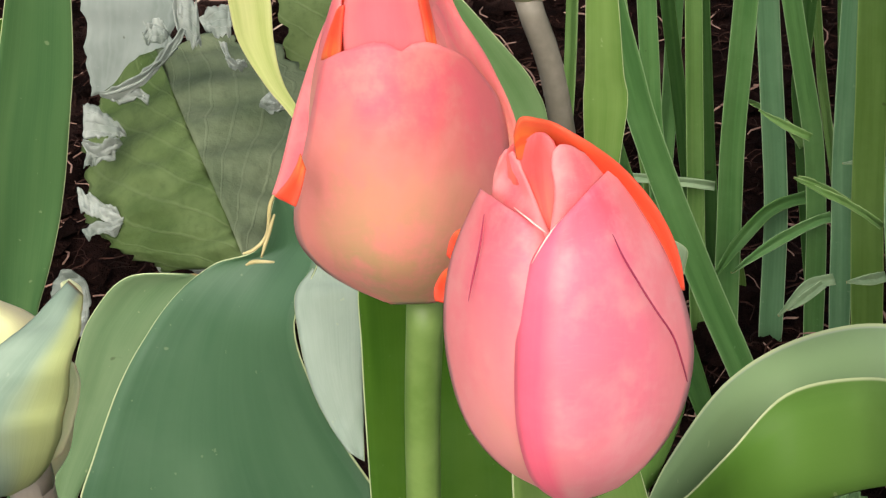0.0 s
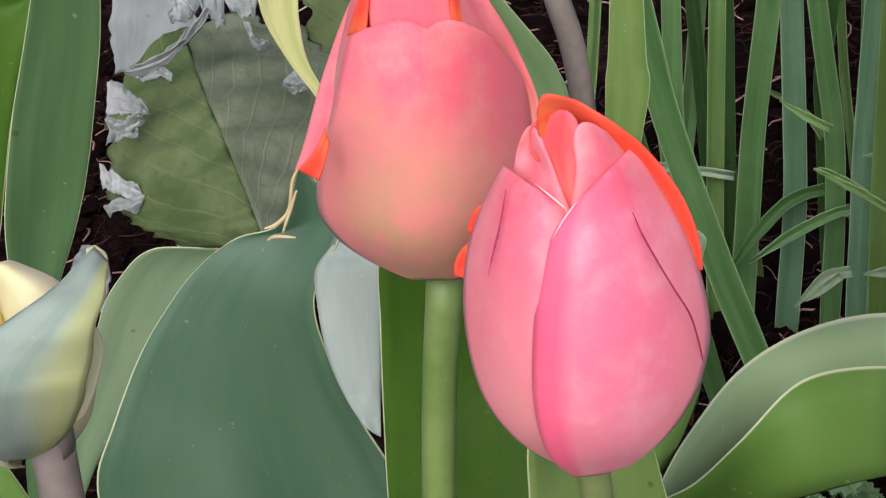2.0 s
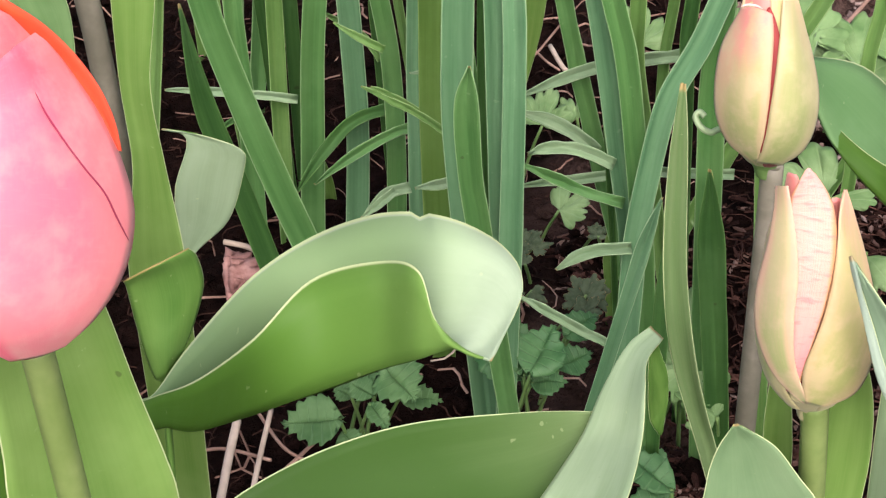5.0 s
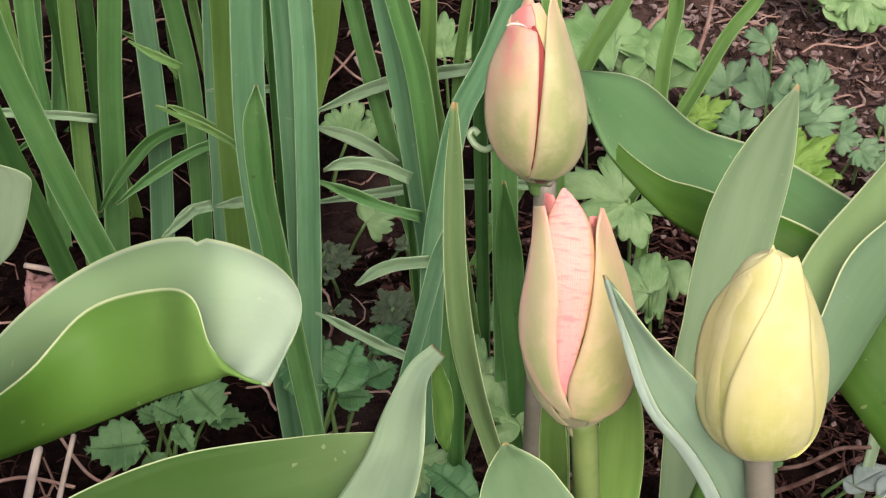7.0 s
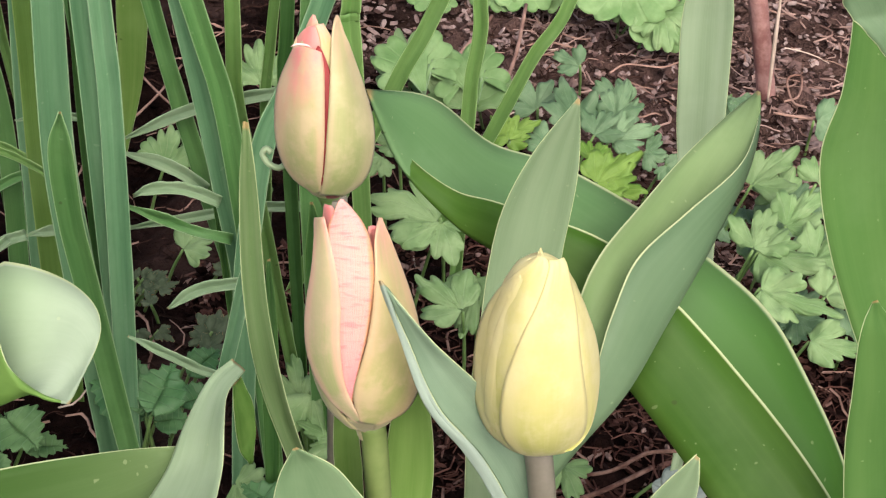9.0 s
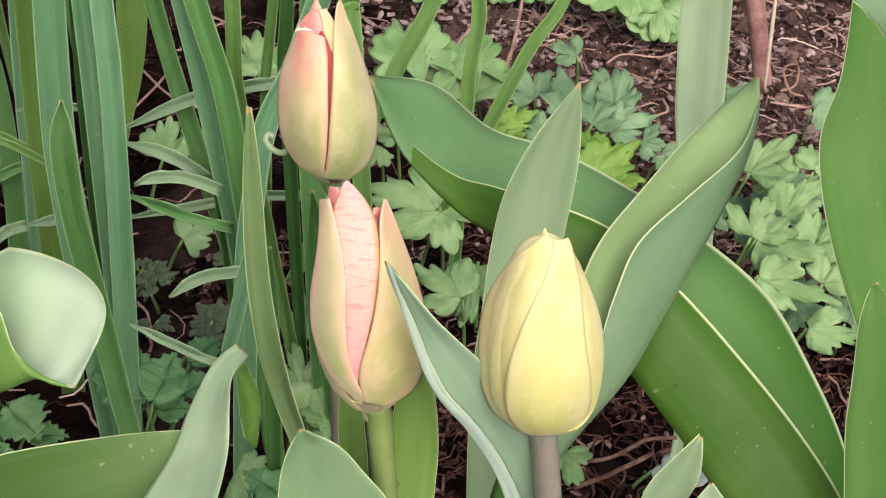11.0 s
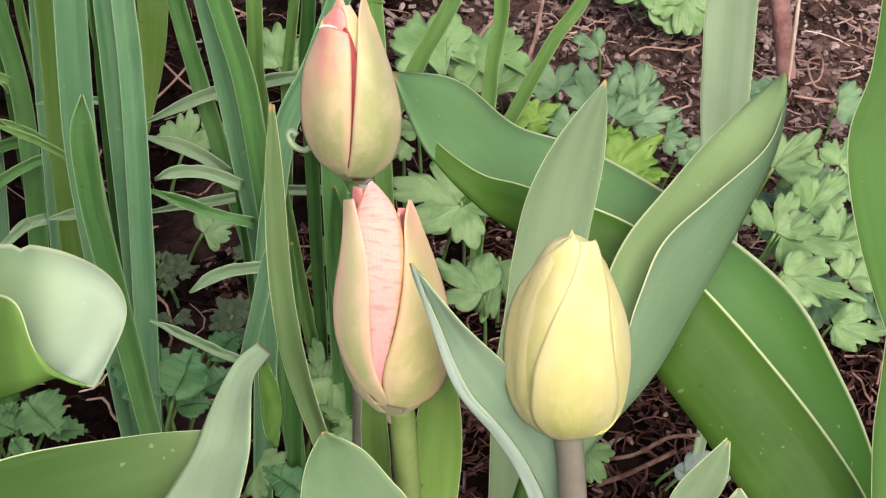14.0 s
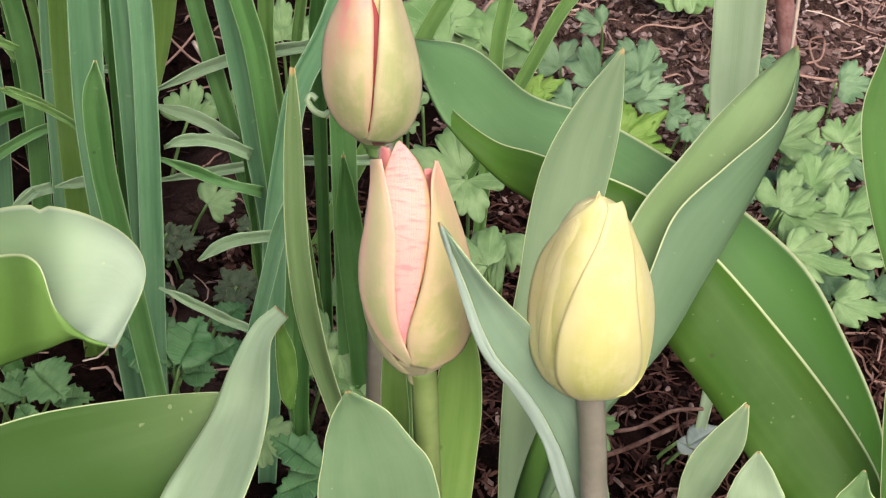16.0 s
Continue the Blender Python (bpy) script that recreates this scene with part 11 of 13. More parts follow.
stalk = tube(low, "petiole", [(0.5422, 0.5416, 0.0755), (0.5469, 0.5469, 0.0473), (0.5524, 0.5551, 0.0000)], [0.0008, 0.0009, 0.0012], STEM_GREEN, sides=6, steps=4)
lobed_leaf(stalk, (0.5424, 0.5401, 0.0750), (0.5396, 0.5650, 0.0841), (-0.3008, -0.3585, 0.8837), 0.0259, "columbine", (COLUMBINE, COLUMBINE_BACK), 0.12, "")
stalk = tube(low, "petiole", [(0.5152, 0.4632, 0.0756), (0.5093, 0.4697, 0.0473), (0.5038, 0.4779, 0.0000)], [0.0008, 0.0009, 0.0012], STEM_GREEN, sides=6, steps=4)
lobed_leaf(stalk, (0.5138, 0.4629, 0.0750), (0.5378, 0.4681, 0.0849), (-0.2999, -0.3292, 0.8954), 0.0267, "columbine", (COLUMBINE, COLUMBINE_BACK), 0.12, "")
stalk = tube(low, "petiole", [(0.4757, 0.4736, 0.0695), (0.4707, 0.4821, 0.0445), (0.4652, 0.4903, 0.0000)], [0.0008, 0.0009, 0.0012], STEM_GREEN, sides=6, steps=4)
lobed_leaf(stalk, (0.4752, 0.4753, 0.0700), (0.4837, 0.4471, 0.0619), (-0.2765, -0.3398, 0.8989), 0.0240, "columbine", (COLUMBINE, COLUMBINE_BACK), 0.12, "")
stalk = tube(low, "petiole", [(0.4941, 0.4989, 0.0755), (0.4880, 0.5058, 0.0473), (0.4825, 0.5140, 0.0000)], [0.0008, 0.0009, 0.0012], STEM_GREEN, sides=6, steps=4)
lobed_leaf(stalk, (0.4925, 0.4990, 0.0750), (0.5191, 0.4973, 0.0828), (-0.2830, -0.3493, 0.8932), 0.0246, "columbine", (COLUMBINE, COLUMBINE_BACK), 0.12, "")

low = thing("columbine_plant", (0.5400, 0.5600, 0.0), "low shaded blue-green columbine leaves beneath the pale ones", "columbine", "low plants")
rnd = random.Random(41)
for k in range(26):
    x, y = rnd.uniform(0.44, 0.62), rnd.uniform(0.44, 0.62)
    if y < x - 0.08 or y > x + 0.10:
        y = x + rnd.uniform(-0.07, 0.09)
    z, a, size = rnd.uniform(0.045, 0.066), rnd.uniform(-2.9, 0.6), rnd.uniform(0.020, 0.032)
    stalk = tube(low, "petiole", [(x, y, z), (x + 0.005, y + 0.007, z * 0.6), (x + 0.010, y + 0.015, 0.0)], [0.0008, 0.0009, 0.0012], STEM_GREEN, sides=6, steps=4)
    lobed_leaf(stalk, (x, y, z), (x + math.cos(a) * size, y + math.sin(a) * size, z + rnd.uniform(-0.004, 0.010)), (-0.25, -0.38, 0.9), size * rnd.uniform(0.85, 1.1), "columbine", (COLUMBINE_BLUE, COLUMBINE_BACK), 0.12, "")

low = thing("columbine_plant", (0.2953, 0.5686, 0.0), "columbine leaves shaded beneath the tulip buds", "columbine", "low plants")
stalk = tube(low, "petiole", [(0.2608, 0.4793, 0.0843), (0.2564, 0.4877, 0.0527), (0.2509, 0.4959, 0.0000)], [0.0008, 0.0009, 0.0012], STEM_GREEN, sides=6, steps=4)
lobed_leaf(stalk, (0.2609, 0.4809, 0.0850), (0.2585, 0.4550, 0.0739), (-0.1483, -0.3783, 0.9137), 0.0301, "columbine", (COLUMBINE, COLUMBINE_BACK), 0.12, "")
stalk = tube(low, "petiole", [(0.2564, 0.4793, 0.0806), (0.2607, 0.4847, 0.0500), (0.2662, 0.4929, 0.0000)], [0.0008, 0.0009, 0.0012], STEM_GREEN, sides=6, steps=4)
lobed_leaf(stalk, (0.2562, 0.4779, 0.0800), (0.2600, 0.5000, 0.0896), (-0.1445, -0.3754, 0.9155), 0.0168, "columbine", (COLUMBINE, COLUMBINE_BACK), 0.12, "")
stalk = tube(low, "petiole", [(0.2682, 0.5096, 0.0807), (0.2723, 0.5148, 0.0500), (0.2778, 0.5230, 0.0000)], [0.0008, 0.0009, 0.0012], STEM_GREEN, sides=6, steps=4)
lobed_leaf(stalk, (0.2678, 0.5080, 0.0800), (0.2753, 0.5333, 0.0920), (-0.1491, -0.3874, 0.9098), 0.0149, "columbine", (COLUMBINE, COLUMBINE_BACK), 0.12, "")
stalk = tube(low, "petiole", [(0.2644, 0.4549, 0.0752), (0.2697, 0.4607, 0.0473), (0.2752, 0.4690, 0.0000)], [0.0008, 0.0009, 0.0012], STEM_GREEN, sides=6, steps=4)
lobed_leaf(stalk, (0.2652, 0.4540, 0.0750), (0.2511, 0.4699, 0.0789), (-0.1525, -0.3612, 0.9199), 0.0213, "columbine", (COLUMBINE, COLUMBINE_BACK), 0.12, "")
stalk = tube(low, "petiole", [(0.3442, 0.4052, 0.0796), (0.3397, 0.4130, 0.0500), (0.3342, 0.4212, 0.0000)], [0.0008, 0.0009, 0.0012], STEM_GREEN, sides=6, steps=4)
lobed_leaf(stalk, (0.3442, 0.4062, 0.0800), (0.3436, 0.3888, 0.0736), (-0.2126, -0.3294, 0.9200), 0.0211, "columbine", (COLUMBINE, COLUMBINE_BACK), 0.12, "")
stalk = tube(low, "petiole", [(0.2139, 0.4428, 0.0798), (0.2086, 0.4504, 0.0500), (0.2031, 0.4587, 0.0000)], [0.0008, 0.0009, 0.0012], STEM_GREEN, sides=6, steps=4)
lobed_leaf(stalk, (0.2131, 0.4437, 0.0800), (0.2260, 0.4297, 0.0761), (-0.1174, -0.3635, 0.9242), 0.0228, "columbine", (COLUMBINE, COLUMBINE_BACK), 0.12, "")

low = thing("columbine_plant", (0.2840, 0.7758, 0.0), "columbine leaves among the daffodil leaves", "columbine", "low plants")
stalk = tube(low, "petiole", [(0.2596, 0.6871, 0.0658), (0.2544, 0.6925, 0.0418), (0.2489, 0.7007, 0.0000)], [0.0008, 0.0009, 0.0012], STEM_GREEN, sides=6, steps=4)
lobed_leaf(stalk, (0.2589, 0.6857, 0.0650), (0.2701, 0.7078, 0.0777), (-0.1241, -0.4462, 0.8863), 0.0291, "columbine", (COLUMBINE, COLUMBINE_BACK), 0.12, "")
stalk = tube(low, "petiole", [(0.2794, 0.6898, 0.0654), (0.2842, 0.6957, 0.0418), (0.2897, 0.7039, 0.0000)], [0.0008, 0.0009, 0.0012], STEM_GREEN, sides=6, steps=4)
lobed_leaf(stalk, (0.2797, 0.6889, 0.0650), (0.2740, 0.7034, 0.0714), (-0.1360, -0.4452, 0.8850), 0.0235, "columbine", (COLUMBINE, COLUMBINE_BACK), 0.12, "")
stalk = tube(low, "petiole", [(0.2489, 0.6232, 0.0603), (0.2430, 0.6297, 0.0390), (0.2375, 0.6380, 0.0000)], [0.0008, 0.0009, 0.0012], STEM_GREEN, sides=6, steps=4)
lobed_leaf(stalk, (0.2475, 0.6230, 0.0600), (0.2695, 0.6272, 0.0650), (-0.1222, -0.4251, 0.8969), 0.0221, "columbine", (COLUMBINE, COLUMBINE_BACK), 0.12, "")
stalk = tube(low, "petiole", [(0.2977, 0.6501, 0.0604), (0.3025, 0.6560, 0.0390), (0.3080, 0.6642, 0.0000)], [0.0008, 0.0009, 0.0012], STEM_GREEN, sides=6, steps=4)
lobed_leaf(stalk, (0.2980, 0.6492, 0.0600), (0.2939, 0.6631, 0.0660), (-0.1501, -0.4290, 0.8907), 0.0173, "columbine", (COLUMBINE, COLUMBINE_BACK), 0.12, "")
stalk = tube(low, "petiole", [(0.3076, 0.6006, 0.0602), (0.3023, 0.6071, 0.0390), (0.2968, 0.6154, 0.0000)], [0.0008, 0.0009, 0.0012], STEM_GREEN, sides=6, steps=4)
lobed_leaf(stalk, (0.3068, 0.6004, 0.0600), (0.3202, 0.6042, 0.0642), (-0.1606, -0.4113, 0.8972), 0.0167, "columbine", (COLUMBINE, COLUMBINE_BACK), 0.12, "")

low = thing("strawberry_plant", (0.2143, 0.5767, 0.0), "strawberry plant with dark green toothed leaflets", "strawberry plant", "low plants")
stalk = tube(low, "petiole", [(0.1906, 0.4891, 0.0855), (0.1961, 0.4946, 0.0527), (0.2016, 0.5028, 0.0000)], [0.0008, 0.0009, 0.0012], STEM_GREEN, sides=6, steps=4)
lobed_leaf(stalk, (0.1916, 0.4878, 0.0850), (0.1738, 0.5096, 0.0941), (-0.1182, -0.4637, 0.8781), 0.0206, "toothed", (STRAWBERRY, STRAWBERRY), 0.12, "")
stalk = tube(low, "petiole", [(0.1901, 0.4848, 0.0907), (0.1944, 0.4903, 0.0555), (0.1999, 0.4985, 0.0000)], [0.0008, 0.0009, 0.0012], STEM_GREEN, sides=6, steps=4)
lobed_leaf(stalk, (0.1899, 0.4835, 0.0900), (0.1935, 0.5057, 0.1022), (-0.1177, -0.4642, 0.8779), 0.0186, "toothed", (STRAWBERRY, STRAWBERRY), 0.12, "")
stalk = tube(low, "petiole", [(0.1919, 0.4812, 0.0932), (0.1864, 0.4870, 0.0569), (0.1809, 0.4952, 0.0000)], [0.0008, 0.0009, 0.0012], STEM_GREEN, sides=6, steps=4)
lobed_leaf(stalk, (0.1909, 0.4802, 0.0925), (0.2069, 0.4972, 0.1036), (-0.1193, -0.4637, 0.8779), 0.0213, "toothed", (STRAWBERRY, STRAWBERRY), 0.12, "")
stalk = tube(low, "petiole", [(0.1955, 0.4900, 0.0800), (0.1900, 0.4970, 0.0500), (0.1845, 0.5052, 0.0000)], [0.0008, 0.0009, 0.0012], STEM_GREEN, sides=6, steps=4)
lobed_leaf(stalk, (0.1945, 0.4902, 0.0800), (0.2099, 0.4866, 0.0802), (-0.1198, -0.4621, 0.8787), 0.0137, "toothed", (STRAWBERRY, STRAWBERRY), 0.12, "")
stalk = tube(low, "petiole", [(0.2193, 0.5186, 0.0753), (0.2138, 0.5250, 0.0473), (0.2083, 0.5332, 0.0000)], [0.0008, 0.0009, 0.0012], STEM_GREEN, sides=6, steps=4)
lobed_leaf(stalk, (0.2183, 0.5182, 0.0750), (0.2351, 0.5239, 0.0807), (-0.1361, -0.4714, 0.8714), 0.0148, "toothed", (STRAWBERRY, STRAWBERRY), 0.12, "")
stalk = tube(low, "petiole", [(0.2108, 0.5003, 0.0752), (0.2053, 0.5069, 0.0473), (0.1998, 0.5151, 0.0000)], [0.0008, 0.0009, 0.0012], STEM_GREEN, sides=6, steps=4)
lobed_leaf(stalk, (0.2098, 0.5001, 0.0750), (0.2260, 0.5027, 0.0788), (-0.1310, -0.4631, 0.8765), 0.0145, "toothed", (STRAWBERRY, STRAWBERRY), 0.12, "")

low = thing("strawberry_plant", (0.2601, 0.4883, 0.0), "strawberry leaf with deep straight veins", "strawberry plant", "low plants")
stalk = tube(low, "petiole", [(0.2244, 0.4040, 0.0953), (0.2298, 0.4095, 0.0582), (0.2353, 0.4178, 0.0000)], [0.0008, 0.0009, 0.0012], STEM_GREEN, sides=6, steps=4)
lobed_leaf(stalk, (0.2253, 0.4028, 0.0950), (0.2105, 0.4237, 0.1006), (-0.1415, -0.3484, 0.9266), 0.0152, "toothed", (STRAWBERRY, STRAWBERRY), 0.12, "")
stalk = tube(low, "petiole", [(0.2251, 0.4053, 0.0898), (0.2309, 0.4120, 0.0555), (0.2364, 0.4203, 0.0000)], [0.0008, 0.0009, 0.0012], STEM_GREEN, sides=6, steps=4)
lobed_leaf(stalk, (0.2264, 0.4053, 0.0900), (0.2053, 0.4047, 0.0865), (-0.1411, -0.3475, 0.9270), 0.0145, "toothed", (STRAWBERRY, STRAWBERRY), 0.12, "")
stalk = tube(low, "petiole", [(0.2294, 0.4238, 0.0852), (0.2342, 0.4299, 0.0528), (0.2397, 0.4381, 0.0000)], [0.0008, 0.0009, 0.0012], STEM_GREEN, sides=6, steps=4)
lobed_leaf(stalk, (0.2297, 0.4231, 0.0850), (0.2245, 0.4348, 0.0887), (-0.1409, -0.3542, 0.9245), 0.0090, "toothed", (STRAWBERRY, STRAWBERRY), 0.12, "")

low = thing("dead_nettle", (0.1311, 0.5683, 0.0), "dead-nettle with grey-green saw-toothed leaves", "dead-nettle", "low plants")
stalk = tube(low, "petiole", [(0.1143, 0.4937, 0.0750), (0.1203, 0.5001, 0.0472), (0.1258, 0.5084, 0.0000)], [0.0008, 0.0009, 0.0012], STEM_GREEN, sides=6, steps=4)
lobed_leaf(stalk, (0.1158, 0.4934, 0.0750), (0.0910, 0.4980, 0.0748), (-0.0774, -0.3793, 0.9220), 0.0231, "serrate", (NETTLE, NETTLE), 0.12, "")
stalk = tube(low, "petiole", [(0.1382, 0.5151, 0.0796), (0.1331, 0.5229, 0.0500), (0.1276, 0.5311, 0.0000)], [0.0008, 0.0009, 0.0012], STEM_GREEN, sides=6, steps=4)
lobed_leaf(stalk, (0.1376, 0.5161, 0.0800), (0.1478, 0.4984, 0.0735), (-0.0922, -0.3903, 0.9160), 0.0237, "serrate", (NETTLE, NETTLE), 0.12, "")
stalk = tube(low, "petiole", [(0.1305, 0.5043, 0.0752), (0.1356, 0.5105, 0.0472), (0.1411, 0.5187, 0.0000)], [0.0008, 0.0009, 0.0012], STEM_GREEN, sides=6, steps=4)
lobed_leaf(stalk, (0.1311, 0.5037, 0.0750), (0.1212, 0.5131, 0.0779), (-0.0879, -0.3831, 0.9195), 0.0117, "serrate", (NETTLE, NETTLE), 0.12, "")
stalk = tube(low, "petiole", [(0.1284, 0.5001, 0.0747), (0.1236, 0.5077, 0.0472), (0.1181, 0.5159, 0.0000)], [0.0008, 0.0009, 0.0012], STEM_GREEN, sides=6, steps=4)
lobed_leaf(stalk, (0.1281, 0.5009, 0.0750), (0.1335, 0.4880, 0.0701), (-0.0859, -0.3820, 0.9202), 0.0093, "serrate", (NETTLE, NETTLE), 0.12, "")
stalk = tube(low, "petiole", [(0.1226, 0.5111, 0.0701), (0.1276, 0.5175, 0.0445), (0.1331, 0.5258, 0.0000)], [0.0008, 0.0009, 0.0012], STEM_GREEN, sides=6, steps=4)
lobed_leaf(stalk, (0.1231, 0.5108, 0.0700), (0.1160, 0.5171, 0.0720), (-0.0812, -0.3845, 0.9195), 0.0095, "serrate", (NETTLE, NETTLE), 0.12, "")
stalk = tube(low, "petiole", [(0.1284, 0.5117, 0.0752), (0.1235, 0.5181, 0.0472), (0.1180, 0.5263, 0.0000)], [0.0008, 0.0009, 0.0012], STEM_GREEN, sides=6, steps=4)
lobed_leaf(stalk, (0.1280, 0.5113, 0.0750), (0.1345, 0.5184, 0.0786), (-0.0852, -0.3866, 0.9183), 0.0094, "serrate", (NETTLE, NETTLE), 0.12, "")
stalk = tube(low, "petiole", [(0.1438, 0.5116, 0.0650), (0.1383, 0.5187, 0.0417), (0.1328, 0.5269, 0.0000)], [0.0008, 0.0009, 0.0012], STEM_GREEN, sides=6, steps=4)
lobed_leaf(stalk, (0.1428, 0.5119, 0.0650), (0.1607, 0.5055, 0.0642), (-0.0947, -0.3816, 0.9195), 0.0119, "serrate", (NETTLE, NETTLE), 0.12, "")
stalk = tube(low, "petiole", [(0.1156, 0.4965, 0.0648), (0.1108, 0.5039, 0.0417), (0.1053, 0.5121, 0.0000)], [0.0008, 0.0009, 0.0012], STEM_GREEN, sides=6, steps=4)
lobed_leaf(stalk, (0.1153, 0.4971, 0.0650), (0.1202, 0.4867, 0.0612), (-0.0759, -0.3767, 0.9232), 0.0117, "serrate", (NETTLE, NETTLE), 0.12, "")

low = thing("weed_seedling", (0.2426, 0.6819, 0.0), "small dull grey-green weed seedlings on soil", "seedling", "low plants")
stalk = tube(low, "petiole", [(0.2275, 0.6206, 0.0501), (0.2223, 0.6274, 0.0335), (0.2168, 0.6356, 0.0000)], [0.0008, 0.0009, 0.0012], STEM_GREEN, sides=6, steps=4)
lobed_leaf(stalk, (0.2268, 0.6206, 0.0500), (0.2380, 0.6213, 0.0516), (-0.1084, -0.4221, 0.9001), 0.0083, "columbine", (DULL, DULL), 0.12, "")
stalk = tube(low, "petiole", [(0.2251, 0.6225, 0.0501), (0.2298, 0.6289, 0.0335), (0.2353, 0.6371, 0.0000)], [0.0008, 0.0009, 0.0012], STEM_GREEN, sides=6, steps=4)
lobed_leaf(stalk, (0.2253, 0.6221, 0.0500), (0.2215, 0.6281, 0.0523), (-0.1074, -0.4227, 0.8999), 0.0083, "columbine", (DULL, DULL), 0.12, "")
stalk = tube(low, "petiole", [(0.2249, 0.6163, 0.0498), (0.2200, 0.6235, 0.0335), (0.2145, 0.6318, 0.0000)], [0.0008, 0.0009, 0.0012], STEM_GREEN, sides=6, steps=4)
lobed_leaf(stalk, (0.2245, 0.6168, 0.0500), (0.2297, 0.6093, 0.0471), (-0.1073, -0.4209, 0.9007), 0.0082, "columbine", (DULL, DULL), 0.12, "")
stalk = tube(low, "petiole", [(0.2256, 0.6119, 0.0501), (0.2205, 0.6186, 0.0335), (0.2150, 0.6269, 0.0000)], [0.0008, 0.0009, 0.0012], STEM_GREEN, sides=6, steps=4)
lobed_leaf(stalk, (0.2250, 0.6119, 0.0500), (0.2349, 0.6115, 0.0510), (-0.1080, -0.4192, 0.9015), 0.0077, "columbine", (DULL, DULL), 0.12, "")
stalk = tube(low, "petiole", [(0.2451, 0.5665, 0.0552), (0.2499, 0.5726, 0.0363), (0.2554, 0.5808, 0.0000)], [0.0008, 0.0009, 0.0012], STEM_GREEN, sides=6, steps=4)
lobed_leaf(stalk, (0.2454, 0.5658, 0.0550), (0.2406, 0.5760, 0.0589), (-0.1252, -0.4027, 0.9067), 0.0159, "columbine", (DULL, DULL), 0.12, "")
stalk = tube(low, "petiole", [(0.2442, 0.5647, 0.0552), (0.2390, 0.5711, 0.0363), (0.2335, 0.5794, 0.0000)], [0.0008, 0.0009, 0.0012], STEM_GREEN, sides=6, steps=4)
lobed_leaf(stalk, (0.2435, 0.5644, 0.0550), (0.2553, 0.5700, 0.0591), (-0.1242, -0.4023, 0.9070), 0.0132, "columbine", (DULL, DULL), 0.12, "")
stalk = tube(low, "petiole", [(0.2399, 0.5633, 0.0549), (0.2449, 0.5702, 0.0363), (0.2504, 0.5784, 0.0000)], [0.0008, 0.0009, 0.0012], STEM_GREEN, sides=6, steps=4)
lobed_leaf(stalk, (0.2404, 0.5634, 0.0550), (0.2314, 0.5611, 0.0528), (-0.1223, -0.4022, 0.9073), 0.0105, "columbine", (DULL, DULL), 0.12, "")
stalk = tube(low, "petiole", [(0.2488, 0.5704, 0.0547), (0.2441, 0.5780, 0.0363), (0.2386, 0.5862, 0.0000)], [0.0008, 0.0009, 0.0012], STEM_GREEN, sides=6, steps=4)
lobed_leaf(stalk, (0.2486, 0.5712, 0.0550), (0.2520, 0.5574, 0.0493), (-0.1268, -0.4045, 0.9057), 0.0120, "columbine", (DULL, DULL), 0.12, "")
stalk = tube(low, "petiole", [(0.2229, 0.5806, 0.0498), (0.2180, 0.5878, 0.0335), (0.2125, 0.5961, 0.0000)], [0.0008, 0.0009, 0.0012], STEM_GREEN, sides=6, steps=4)
lobed_leaf(stalk, (0.2225, 0.5811, 0.0500), (0.2283, 0.5735, 0.0473), (-0.1088, -0.4084, 0.9063), 0.0093, "columbine", (DULL, DULL), 0.12, "")
stalk = tube(low, "petiole", [(0.2141, 0.5839, 0.0498), (0.2094, 0.5912, 0.0335), (0.2039, 0.5994, 0.0000)], [0.0008, 0.0009, 0.0012], STEM_GREEN, sides=6, steps=4)
lobed_leaf(stalk, (0.2139, 0.5844, 0.0500), (0.2164, 0.5752, 0.0461), (-0.1030, -0.4102, 0.9061), 0.0080, "columbine", (DULL, DULL), 0.12, "")
stalk = tube(low, "petiole", [(0.2648, 0.6135, 0.0501), (0.2598, 0.6202, 0.0335), (0.2543, 0.6284, 0.0000)], [0.0008, 0.0009, 0.0012], STEM_GREEN, sides=6, steps=4)
lobed_leaf(stalk, (0.2643, 0.6134, 0.0500), (0.2735, 0.6145, 0.0519), (-0.1321, -0.4164, 0.8995), 0.0100, "columbine", (DULL, DULL), 0.12, "")

low = thing("weed_seedling", (0.2486, 0.6759, 0.0), "dull green seedlings at the foot of daffodils", "seedling", "low plants")
stalk = tube(low, "petiole", [(0.2307, 0.6161, 0.0502), (0.2257, 0.6227, 0.0335), (0.2202, 0.6309, 0.0000)], [0.0008, 0.0009, 0.0012], STEM_GREEN, sides=6, steps=4)
lobed_leaf(stalk, (0.2302, 0.6159, 0.0500), (0.2396, 0.6190, 0.0527), (-0.1278, -0.4147, 0.9009), 0.0099, "columbine", (DULL, DULL), 0.12, "")
stalk = tube(low, "petiole", [(0.2322, 0.6110, 0.0501), (0.2271, 0.6178, 0.0335), (0.2216, 0.6260, 0.0000)], [0.0008, 0.0009, 0.0012], STEM_GREEN, sides=6, steps=4)
lobed_leaf(stalk, (0.2316, 0.6110, 0.0500), (0.2428, 0.6106, 0.0514), (-0.1291, -0.4128, 0.9016), 0.0098, "columbine", (DULL, DULL), 0.12, "")
stalk = tube(low, "petiole", [(0.2657, 0.6112, 0.0502), (0.2704, 0.6175, 0.0335), (0.2759, 0.6258, 0.0000)], [0.0008, 0.0009, 0.0012], STEM_GREEN, sides=6, steps=4)
lobed_leaf(stalk, (0.2659, 0.6108, 0.0500), (0.2623, 0.6177, 0.0525), (-0.1504, -0.4094, 0.8999), 0.0083, "columbine", (DULL, DULL), 0.12, "")
